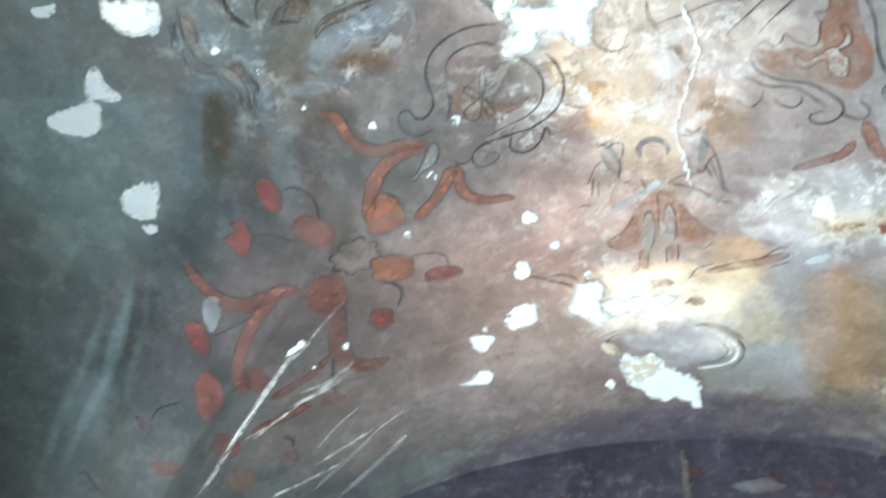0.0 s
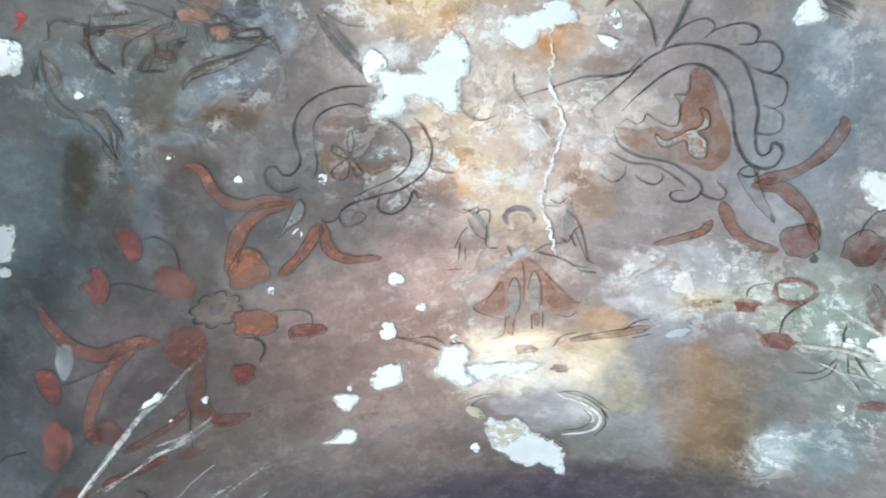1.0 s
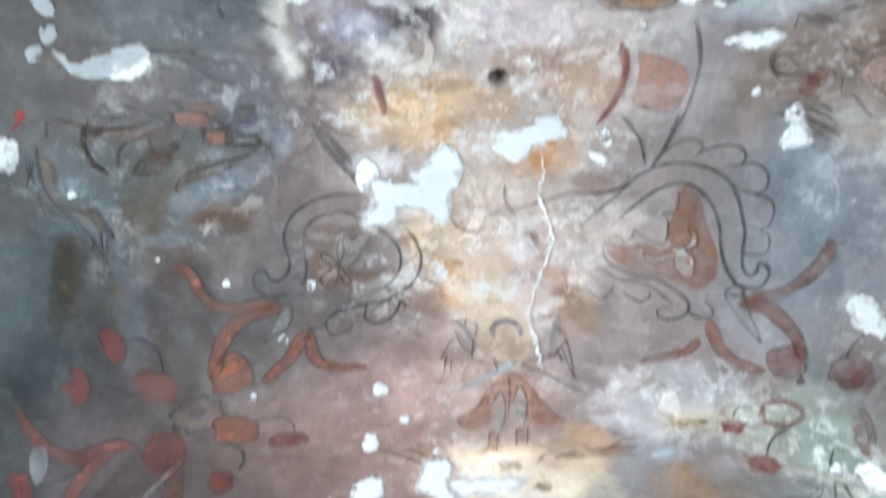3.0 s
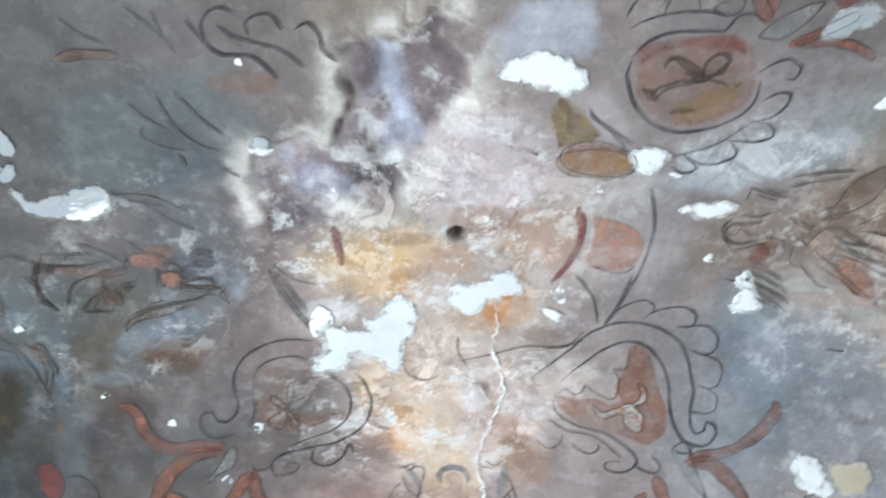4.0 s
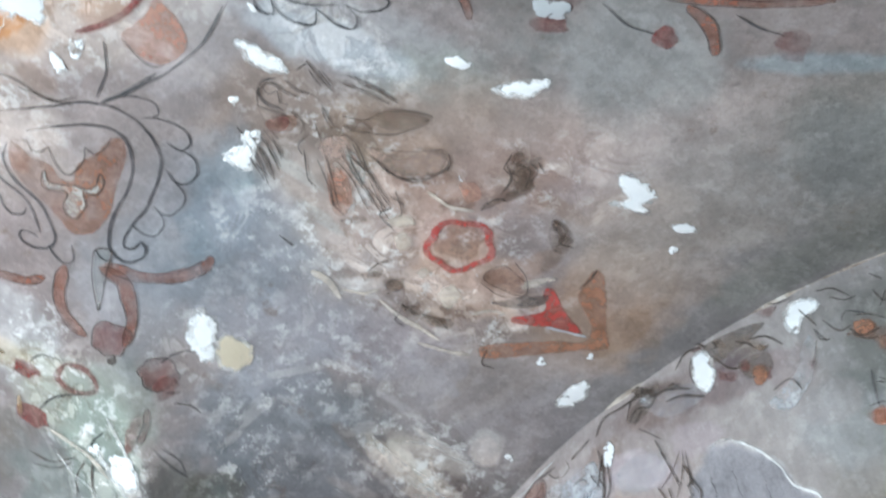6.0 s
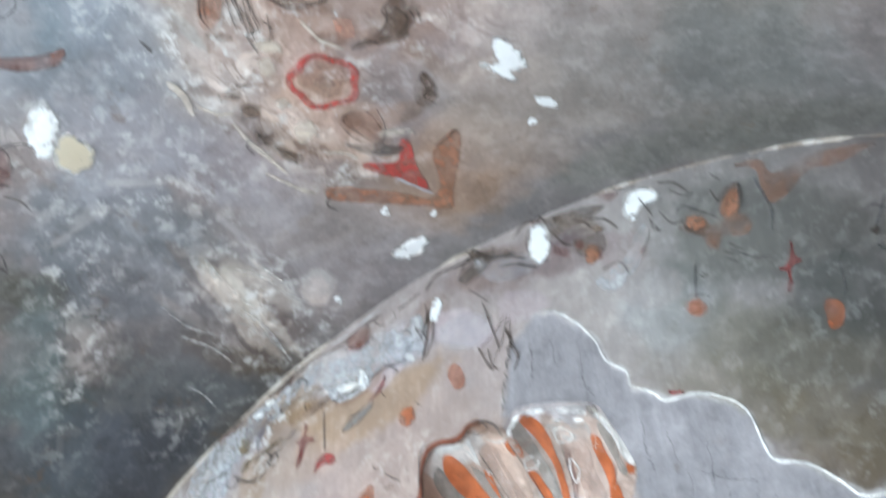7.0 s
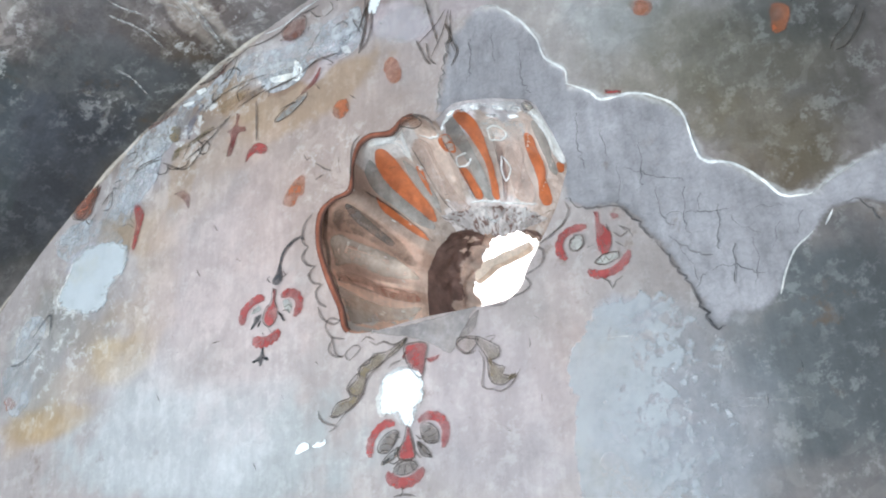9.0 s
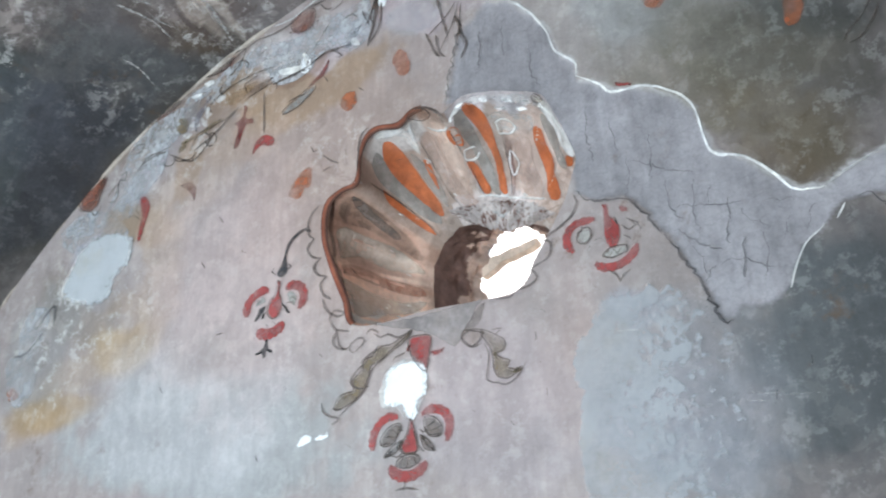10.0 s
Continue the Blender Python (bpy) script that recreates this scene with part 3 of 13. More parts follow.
    stain_or_shading(col, px, py, (-1.514, 1.152), (0.013, 0.007), (-0.083, 0.103), tone(170, 176, 172), 0.70, 0.70)
    stain_or_shading(col, px, py, (-1.411, 1.014), (0.013, 0.004), (-0.057, 0.118), tone(165, 172, 168), 0.70, 0.70)
    stain_or_shading(col, px, py, (-1.342, 0.905), (0.011, 0.003), (-0.043, 0.095), tone(172, 178, 176), 0.70, 0.70)
    stain_or_shading(col, px, py, (-1.261, 0.825), (0.010, 0.002), (-0.029, 0.084), tone(150, 156, 152), 0.70, 0.70)
    stain_or_shading(col, px, py, (-1.343, 1.019), (0.010, 0.003), (-0.054, 0.103), tone(140, 146, 142), 0.70, 0.70)
    stain_or_shading(col, px, py, (-1.248, 0.913), (0.009, 0.002), (-0.048, 0.122), tone(140, 140, 136), 0.70, 0.70)
    stain_or_shading(col, px, py, (-1.457, 0.982), (0.010, 0.005), (-0.060, 0.088), tone(140, 150, 146), 0.70, 0.70)
    stain_or_shading(col, px, py, (-1.597, 1.167), (0.014, 0.005), (-0.065, 0.095), tone(140, 148, 144), 0.70, 0.70)
    stain_or_shading(col, px, py, (-1.178, 0.953), (0.126, 0.001), (-0.044, 0.317), tone(84, 86, 86), 0.65, 0.80)
    stain_or_shading(col, px, py, (-0.453, 0.142), (0.019, 0.000), (-0.005, 0.042), tone(190, 194, 196), 0.60, 0.50)
    stain_or_shading(col, px, py, (0.794, 0.242), (0.048, -0.040), (0.069, 0.084), tone(200, 186, 176), 0.60, 0.20)
    stain_or_shading(col, px, py, (0.927, 0.223), (0.106, -0.029), (0.020, 0.043), tone(212, 190, 174), 0.65, 0.20)
    stain_or_shading(col, px, py, (1.036, 0.110), (0.082, -0.046), (0.023, 0.033), tone(214, 188, 170), 0.65, 0.20)
    stain_or_shading(col, px, py, (1.252, 0.129), (0.063, -0.055), (0.034, 0.033), tone(206, 180, 160), 0.60, 0.20)
    stain_or_shading(col, px, py, (1.106, 0.265), (0.114, -0.029), (0.010, 0.021), tone(210, 196, 184), 0.70, 0.20)
    stain_or_shading(col, px, py, (1.543, 0.651), (0.176, 0.033), (0.001, 0.031), tone(200, 186, 168), 0.75, 0.20)
    stain_or_shading(col, px, py, (1.710, 0.655), (0.166, 0.030), (0.001, 0.019), tone(195, 180, 165), 0.70, 0.20)
    stain_or_shading(col, px, py, (1.536, 0.768), (0.168, -0.007), (0.005, 0.015), tone(175, 162, 150), 0.60, 0.20)
    stain_or_shading(col, px, py, (1.715, 0.492), (0.055, -0.035), (0.038, 0.038), tone(200, 188, 176), 0.60, 0.20)
    stain_or_shading(col, px, py, (1.518, 0.580), (0.078, -0.028), (0.011, 0.015), tone(190, 176, 160), 0.60, 0.20)
    stain_or_shading(col, px, py, (1.496, 0.258), (0.071, -0.055), (0.020, 0.019), tone(180, 165, 150), 0.50, 0.20)
    stain_or_shading(col, px, py, (1.230, -0.309), (0.088, -0.036), (0.016, 0.022), tone(190, 176, 165), 0.50, 0.20)
    stain_or_shading(col, px, py, (1.083, 0.549), (0.031, -0.092), (0.031, 0.015), tone(190, 182, 180), 0.50, 0.20)
    stain_or_shading(col, px, py, (1.417, 0.387), (0.109, 0.013), (0.003, 0.022), tone(190, 182, 180), 0.45, 0.20)
    stain_or_shading(col, px, py, (0.825, -0.132), (0.064, -0.055), (0.015, 0.018), tone(95, 74, 64), 0.60, 0.25)
    stain_or_shading(col, px, py, (1.126, -0.233), (0.026, -0.027), (0.043, 0.038), tone(108, 84, 70), 0.60, 0.25)
    stain_or_shading(col, px, py, (1.163, -0.149), (0.029, -0.049), (0.013, 0.009), tone(104, 80, 66), 0.60, 0.25)
    stain_or_shading(col, px, py, (1.265, 0.252), (0.072, -0.011), (0.007, 0.016), tone(100, 78, 66), 0.60, 0.25)
    stain_or_shading(col, px, py, (1.141, 0.222), (0.017, -0.014), (0.012, 0.013), tone(96, 76, 66), 0.60, 0.25)
    stain_or_shading(col, px, py, (1.578, 0.509), (0.117, 0.016), (0.003, 0.026), tone(96, 82, 74), 0.60, 0.25)
    stain_or_shading(col, px, py, (1.728, 0.732), (0.173, -0.022), (0.015, 0.032), tone(90, 78, 72), 0.60, 0.25)
    stain_or_shading(col, px, py, (1.709, -0.028), (0.004, -0.092), (0.053, 0.017), tone(150, 116, 84), 0.60, 0.25)
    stain_or_shading(col, px, py, (-0.025, 1.243), (0.140, -0.012), (0.001, 0.026), tone(250, 240, 222), 0.90, 0.22)
    stain_or_shading(col, px, py, (-0.125, 1.173), (0.061, 0.004), (-0.001, 0.032), tone(240, 215, 180), 0.70, 0.22)
    stain_or_shading(col, px, py, (0.035, 1.111), (0.090, -0.002), (0.000, 0.027), tone(232, 196, 150), 0.60, 0.22)
    stain_or_shading(col, px, py, (-0.271, 1.034), (0.089, 0.011), (-0.003, 0.052), tone(150, 122, 108), 0.50, 0.22)
    stain_or_shading(col, px, py, (0.121, 1.199), (0.061, -0.004), (0.002, 0.061), tone(205, 150, 105), 0.50, 0.22)
    stain_or_shading(col, px, py, (0.024, 1.420), (0.096, 0.024), (-0.004, 0.040), tone(190, 180, 175), 0.60, 0.22)
    stain_or_shading(col, px, py, (-0.739, 0.379), (0.076, 0.001), (-0.003, 0.022), tone(176, 178, 180), 0.50, 0.22)
    stain_or_shading(col, px, py, (-0.962, 0.239), (0.070, 0.015), (-0.010, 0.026), tone(170, 178, 180), 0.50, 0.22)
    stain_or_shading(col, px, py, (0.056, 0.418), (0.038, -0.000), (0.001, 0.025), tone(120, 92, 74), 0.60, 0.22)
    stain_or_shading(col, px, py, (-0.183, 0.347), (0.050, 0.004), (-0.001, 0.014), tone(110, 84, 70), 0.60, 0.22)
    stain_or_shading(col, px, py, (-0.052, 0.377), (0.043, 0.001), (-0.000, 0.012), tone(118, 92, 76), 0.60, 0.22)
    stain_or_shading(col, px, py, (0.165, 0.572), (0.051, -0.015), (0.004, 0.020), tone(140, 104, 80), 0.60, 0.22)
    stain_or_shading(col, px, py, (-0.033, 0.355), (0.033, 0.001), (0.000, 0.031), tone(236, 226, 214), 0.60, 0.22)
    stain_or_shading(col, px, py, (0.057, 0.450), (0.033, -0.000), (0.001, 0.036), tone(238, 230, 220), 0.70, 0.22)
    stain_or_shading(col, px, py, (-0.112, 0.527), (0.021, 0.001), (-0.001, 0.068), tone(224, 178, 126), 0.70, 0.22)
    stain_or_shading(col, px, py, (-0.113, 0.157), (0.024, -0.001), (0.005, 0.076), tone(200, 150, 96), 0.60, 0.22)
    stain_or_shading(col, px, py, (-0.011, 0.062), (0.059, -0.006), (0.004, 0.043), tone(196, 158, 128), 0.60, 0.22)
    stain_or_shading(col, px, py, (-0.166, 0.061), (0.071, -0.006), (0.002, 0.036), tone(228, 190, 140), 0.70, 0.22)
    stain_or_shading(col, px, py, (-0.098, 0.013), (0.059, -0.005), (0.001, 0.017), tone(150, 116, 92), 0.50, 0.22)
    stain_or_shading(col, px, py, (0.038, -0.041), (0.070, -0.006), (0.004, 0.036), tone(186, 154, 128), 0.60, 0.22)
    stain_or_shading(col, px, py, (0.096, 0.170), (0.029, 0.003), (-0.002, 0.061), tone(196, 132, 74), 0.70, 0.22)
    stain_or_shading(col, px, py, (-0.056, 0.277), (0.050, -0.004), (0.002, 0.022), tone(180, 150, 128), 0.60, 0.22)
    stain_or_shading(col, px, py, (-0.268, 0.196), (0.072, -0.006), (0.001, 0.023), tone(238, 230, 222), 0.70, 0.22)
    stain_or_shading(col, px, py, (-0.148, 0.411), (0.051, 0.010), (-0.007, 0.084), tone(228, 190, 140), 0.60, 0.22)
    stain_or_shading(col, px, py, (0.029, 0.384), (0.086, -0.030), (0.006, 0.026), tone(238, 228, 216), 0.70, 0.22)
    stain_or_shading(col, px, py, (-0.036, 0.544), (0.079, -0.006), (0.003, 0.036), tone(236, 222, 206), 0.60, 0.22)
    stain_or_shading(col, px, py, (-0.227, 0.314), (0.062, -0.001), (0.001, 0.032), tone(240, 232, 222), 0.60, 0.22)
    stain_or_shading(col, px, py, (0.040, -0.251), (0.066, -0.007), (0.002, 0.020), tone(238, 226, 218), 0.60, 0.22)
    stain_or_shading(col, px, py, (-0.074, -0.139), (0.087, -0.025), (0.005, 0.020), tone(236, 224, 216), 0.60, 0.22)
    stain_or_shading(col, px, py, (0.752, 0.113), (0.090, 0.002), (0.003, 0.017), tone(205, 198, 186), 0.60, 0.22)
    stain_or_shading(col, px, py, (0.885, 0.177), (0.080, 0.009), (0.002, 0.018), tone(212, 206, 194), 0.60, 0.22)
    stain_or_shading(col, px, py, (0.716, 0.235), (0.063, -0.011), (0.004, 0.014), tone(206, 202, 194), 0.60, 0.22)
    stain_or_shading(col, px, py, (0.805, 0.168), (0.080, 0.024), (-0.001, 0.014), tone(110, 92, 78), 0.50, 0.22)
    stain_or_shading(col, px, py, (-0.311, 0.393), (0.032, 0.001), (0.001, 0.066), tone(150, 126, 108), 0.50, 0.22)
    stain_or_shading(col, px, py, (-0.930, 0.515), (0.052, 0.001), (-0.021, 0.125), tone(120, 98, 80), 0.50, 0.35)
    stain_or_shading(col, px, py, (-0.984, 0.458), (0.026, 0.000), (-0.016, 0.083), tone(124, 98, 72), 0.50, 0.35)
    stain_or_shading(col, px, py, (-0.607, 0.340), (0.075, 0.001), (-0.004, 0.030), tone(140, 108, 82), 0.50, 0.35)
    stain_or_shading(col, px, py, (-0.798, 0.351), (0.063, 0.001), (-0.005, 0.027), tone(132, 108, 88), 0.50, 0.35)
    stain_or_shading(col, px, py, (-0.595, 0.658), (0.063, 0.017), (-0.010, 0.070), tone(128, 100, 88), 0.50, 0.35)
    stain_or_shading(col, px, py, (-0.166, 0.574), (0.040, 0.003), (-0.001, 0.042), tone(160, 122, 98), 0.50, 0.35)
    stain_or_shading(col, px, py, (-0.033, 0.433), (0.038, 0.001), (0.000, 0.042), tone(150, 118, 98), 0.50, 0.35)
    stain_or_shading(col, px, py, (0.209, 0.249), (0.048, -0.002), (0.002, 0.029), tone(150, 122, 104), 0.50, 0.35)
    stain_or_shading(col, px, py, (-0.254, 0.726), (0.080, 0.028), (-0.005, 0.029), tone(150, 120, 104), 0.50, 0.35)
    stain_or_shading(col, px, py, (-0.599, 1.096), (0.080, -0.041), (0.011, 0.051), tone(140, 114, 102), 0.50, 0.35)
    stain_or_shading(col, px, py, (0.249, 1.055), (0.057, 0.023), (-0.007, 0.042), tone(190, 150, 116), 0.50, 0.35)
    stain_or_shading(col, px, py, (-0.453, 0.805), (0.054, 0.011), (-0.003, 0.030), tone(150, 120, 106), 0.50, 0.35)
    stain_or_shading(col, px, py, (-0.008, 0.340), (0.045, 0.001), (0.000, 0.018), tone(124, 94, 76), 0.50, 0.35)
    stain_or_shading(col, px, py, (-0.958, 0.334), (0.075, 0.001), (-0.005, 0.022), tone(158, 166, 168), 0.50, 0.30)
    stain_or_shading(col, px, py, (-0.691, 0.312), (0.063, -0.017), (0.002, 0.018), tone(170, 176, 180), 0.50, 0.30)
    stain_or_shading(col, px, py, (-0.413, 0.412), (0.037, 0.006), (-0.002, 0.019), tone(176, 160, 150), 0.50, 0.30)
    stain_or_shading(col, px, py, (0.198, 0.462), (0.076, -0.005), (0.003, 0.042), tone(214, 200, 190), 0.50, 0.30)
    stain_or_shading(col, px, py, (0.346, 0.999), (0.084, 0.018), (-0.003, 0.029), tone(212, 206, 200), 0.50, 0.30)
    stain_or_shading(col, px, py, (-0.062, 0.897), (0.087, 0.002), (-0.000, 0.028), tone(190, 166, 152), 0.50, 0.30)
    stain_or_shading(col, px, py, (0.161, 0.760), (0.068, -0.005), (0.003, 0.057), tone(186, 164, 152), 0.50, 0.30)
    stain_or_shading(col, px, py, (-0.309, 1.172), (0.061, 0.010), (-0.001, 0.023), tone(170, 150, 140), 0.50, 0.30)
    stain_or_shading(col, px, py, (0.877, 0.089), (0.081, -0.009), (0.008, 0.026), tone(120, 96, 82), 0.60, 0.20)
    stain_or_shading(col, px, py, (0.988, 0.097), (0.059, 0.005), (0.003, 0.021), tone(126, 100, 86), 0.60, 0.20)
    stain_or_shading(col, px, py, (0.984, -0.055), (0.054, -0.053), (0.016, 0.016), tone(136, 108, 92), 0.60, 0.20)
    stain_or_shading(col, px, py, (1.098, -0.050), (0.037, -0.036), (0.015, 0.014), tone(128, 102, 86), 0.60, 0.20)
    stain_or_shading(col, px, py, (1.378, -0.046), (0.018, -0.053), (0.034, 0.017), tone(128, 104, 86), 0.60, 0.20)
    stain_or_shading(col, px, py, (1.192, 0.236), (0.069, -0.026), (0.011, 0.018), tone(112, 88, 76), 0.60, 0.20)
    stain_or_shading(col, px, py, (1.340, 0.187), (0.053, -0.027), (0.016, 0.020), tone(116, 92, 78), 0.60, 0.20)
    stain_or_shading(col, px, py, (1.324, 0.055), (0.031, -0.028), (0.022, 0.020), tone(130, 104, 86), 0.60, 0.20)
    stain_or_shading(col, px, py, (1.007, 0.275), (0.049, -0.024), (0.009, 0.014), tone(130, 110, 98), 0.60, 0.20)
    stain_or_shading(col, px, py, (1.277, -0.204), (0.074, -0.012), (0.012, 0.024), tone(132, 108, 90), 0.60, 0.20)
    stain_or_shading(col, px, py, (0.727, 0.180), (0.032, -0.018), (0.039, 0.064), tone(140, 120, 110), 0.60, 0.20)
    stain_or_shading(col, px, py, (1.130, 0.930), (0.090, -0.043), (0.040, 0.049), tone(104, 98, 84), 0.60, 0.20)
    stain_or_shading(col, px, py, (1.560, 0.404), (0.023, -0.088), (0.030, 0.012), tone(140, 124, 114), 0.60, 0.20)
    stain_or_shading(col, px, py, (1.379, 0.651), (0.091, 0.015), (0.001, 0.021), tone(130, 116, 108), 0.60, 0.20)
    stain_or_shading(col, px, py, (0.903, 0.295), (0.071, -0.035), (0.025, 0.040), tone(206, 194, 186), 0.60, 0.18)
    stain_or_shading(col, px, py, (0.973, 0.196), (0.066, -0.019), (0.010, 0.020), tone(222, 202, 188), 0.60, 0.18)
    stain_or_shading(col, px, py, (1.188, 0.172), (0.086, -0.024), (0.011, 0.021), tone(220, 200, 184), 0.60, 0.18)
    stain_or_shading(col, px, py, (1.307, 0.154), (0.054, -0.046), (0.019, 0.018), tone(224, 204, 186), 0.60, 0.18)
    stain_or_shading(col, px, py, (1.471, 0.153), (0.023, -0.019), (0.012, 0.011), tone(220, 206, 190), 0.60, 0.18)
    stain_or_shading(col, px, py, (1.079, 0.195), (0.041, -0.035), (0.012, 0.013), tone(222, 206, 194), 0.60, 0.18)
    stain_or_shading(col, px, py, (0.882, 0.411), (0.036, -0.016), (0.049, 0.081), tone(196, 188, 184), 0.60, 0.18)
    stain_or_shading(col, px, py, (1.564, 0.628), (0.137, 0.025), (0.001, 0.016), tone(214, 202, 186), 0.60, 0.18)
    stain_or_shading(col, px, py, (1.619, 0.552), (0.138, 0.010), (0.003, 0.013), tone(208, 196, 182), 0.60, 0.18)
    stain_or_shading(col, px, py, (1.507, 0.702), (0.114, 0.019), (0.001, 0.012), tone(190, 178, 166), 0.60, 0.18)
    stain_or_shading(col, px, py, (1.708, 0.485), (0.036, -0.023), (0.032, 0.032), tone(214, 204, 194), 0.60, 0.18)
    stain_or_shading(col, px, py, (1.131, -0.178), (0.026, -0.027), (0.013, 0.011), tone(206, 188, 172), 0.60, 0.18)
    stain_or_shading(col, px, py, (1.212, 0.464), (0.098, -0.002), (0.003, 0.012), tone(196, 186, 182), 0.60, 0.18)
    stain_or_shading(col, px, py, (1.044, 0.651), (0.091, 0.045), (-0.005, 0.012), tone(190, 184, 182), 0.60, 0.18)
    stain_or_shading(col, px, py, (1.407, 0.506), (0.108, 0.007), (0.003, 0.013), tone(188, 176, 170), 0.60, 0.18)
    stain_or_shading(col, px, py, (1.455, 0.384), (0.003, -0.078), (0.037, 0.010), tone(184, 172, 168), 0.60, 0.18)
    stain_or_shading(col, px, py, (0.023, 1.250), (0.186, -0.010), (0.002, 0.103), tone(255, 238, 214), 0.85, 0.40)
    stain_or_shading(col, px, py, (-0.025, 1.156), (0.138, -0.001), (0.001, 0.051), tone(250, 226, 190), 0.70, 0.30)
    stain_or_shading(col, px, py, (0.211, 1.275), (0.107, -0.014), (0.009, 0.149), tone(240, 216, 176), 0.55, 0.50)
    stain_or_shading(col, px, py, (0.327, 1.369), (0.046, -0.009), (0.006, 0.063), tone(228, 198, 140), 0.50, 0.50)
    stain_or_shading(col, px, py, (0.122, 1.394), (0.096, -0.009), (0.004, 0.104), tone(214, 204, 200), 0.50, 0.50)
    stain_or_shading(col, px, py, (0.378, 1.410), (0.106, -0.027), (0.022, 0.236), tone(162, 158, 154), 0.45, 0.60)
    stain_or_shading(col, px, py, (0.506, 1.377), (0.089, -0.030), (0.024, 0.201), tone(166, 124, 84), 0.35, 0.90)
    stain_or_shading(col, px, py, (0.578, 1.645), (0.103, -0.045), (0.021, 0.166), tone(124, 96, 70), 0.50, 0.60)
    stain_or_shading(col, px, py, (0.740, 1.491), (0.055, 0.024), (-0.012, 0.085), tone(214, 218, 212), 0.60, 0.30)
    stain_or_shading(col, px, py, (0.862, 1.450), (0.097, -0.063), (0.027, 0.144), tone(148, 158, 154), 0.60, 0.60)
    stain_or_shading(col, px, py, (0.865, 1.179), (0.102, -0.059), (0.029, 0.150), tone(140, 142, 130), 0.50, 0.60)
    stain_or_shading(col, px, py, (-0.314, 1.719), (0.416, 0.032), (-0.008, 0.149), tone(128, 104, 96), 0.30, 0.80)
    stain_or_shading(col, px, py, (0.211, 1.854), (0.485, -0.154), (0.006, 0.112), tone(92, 80, 84), 0.75, 0.60)
    stain_or_shading(col, px, py, (-0.163, 1.841), (0.480, -0.055), (0.001, 0.113), tone(100, 86, 94), 0.75, 0.80)
    stain_or_shading(col, px, py, (0.449, 1.780), (0.267, -0.073), (0.011, 0.148), tone(108, 98, 86), 0.70, 0.70)
    stain_or_shading(col, px, py, (-0.006, 1.995), (0.512, -0.095), (0.002, 0.086), tone(70, 60, 74), 0.85, 0.70)
    stain_or_shading(col, px, py, (0.430, 1.965), (0.392, -0.107), (0.005, 0.108), tone(74, 68, 74), 0.90, 0.60)
    stain_or_shading(col, px, py, (-0.500, 1.001), (0.342, 0.153), (-0.028, 0.122), tone(168, 132, 118), 0.45, 0.70)
    stain_or_shading(col, px, py, (-0.746, 1.230), (0.314, -0.068), (0.013, 0.193), tone(146, 112, 100), 0.50, 0.70)
    stain_or_shading(col, px, py, (-0.355, 1.215), (0.217, 0.031), (-0.014, 0.220), tone(172, 138, 118), 0.40, 0.70)
    stain_or_shading(col, px, py, (-0.888, 0.865), (0.135, 0.051), (-0.037, 0.201), tone(104, 78, 74), 0.50, 0.70)
    stain_or_shading(col, px, py, (-0.725, 0.534), (0.078, 0.001), (-0.016, 0.125), tone(112, 88, 78), 0.45, 0.60)
    stain_or_shading(col, px, py, (-1.008, 0.504), (0.025, 0.002), (-0.027, 0.097), tone(104, 90, 66), 0.60, 0.40)
    stain_or_shading(col, px, py, (-0.621, 0.328), (0.074, 0.008), (-0.006, 0.030), tone(140, 104, 78), 0.50, 0.40)
    stain_or_shading(col, px, py, (-0.805, 0.178), (0.144, 0.002), (-0.011, 0.053), tone(126, 118, 104), 0.40, 0.60)
    stain_or_shading(col, px, py, (-0.634, 0.247), (0.105, -0.049), (0.006, 0.024), tone(186, 194, 200), 0.45, 0.30)
    stain_or_shading(col, px, py, (0.674, 0.561), (0.141, 0.001), (0.025, 0.173), tone(152, 152, 152), 0.45, 0.70)
    stain_or_shading(col, px, py, (0.702, 0.277), (0.097, 0.001), (0.027, 0.148), tone(134, 146, 150), 0.55, 0.70)
    stain_or_shading(col, px, py, (0.256, 0.732), (0.146, -0.019), (0.009, 0.114), tone(170, 156, 148), 0.40, 0.60)
    stain_or_shading(col, px, py, (-0.035, 0.497), (0.066, 0.001), (0.001, 0.119), tone(226, 196, 158), 0.50, 0.40)
    stain_or_shading(col, px, py, (0.074, 0.616), (0.080, -0.002), (0.004, 0.109), tone(238, 222, 206), 0.50, 0.40)
    stain_or_shading(col, px, py, (-0.000, 0.236), (0.060, 0.001), (0.001, 0.073), tone(206, 178, 150), 0.50, 0.40)
    stain_or_shading(col, px, py, (1.024, -0.599), (0.208, -0.068), (0.093, 0.136), tone(150, 152, 146), 0.50, 0.70)
    stain_or_shading(col, px, py, (0.871, 0.115), (0.190, -0.040), (0.036, 0.089), tone(204, 186, 172), 0.45, 0.50)
    stain_or_shading(col, px, py, (0.854, -0.088), (0.145, -0.053), (0.029, 0.056), tone(182, 152, 130), 0.45, 0.50)
    stain_or_shading(col, px, py, (0.787, 0.289), (0.112, -0.046), (0.052, 0.099), tone(178, 168, 168), 0.50, 0.60)
    stain_or_shading(col, px, py, (1.078, 0.420), (0.277, -0.102), (0.058, 0.102), tone(150, 142, 142), 0.55, 0.70)
    stain_or_shading(col, px, py, (-0.052, 0.340), (0.094, -0.044), (0.041, 0.132), tone(232, 214, 194), 0.50, 0.50)
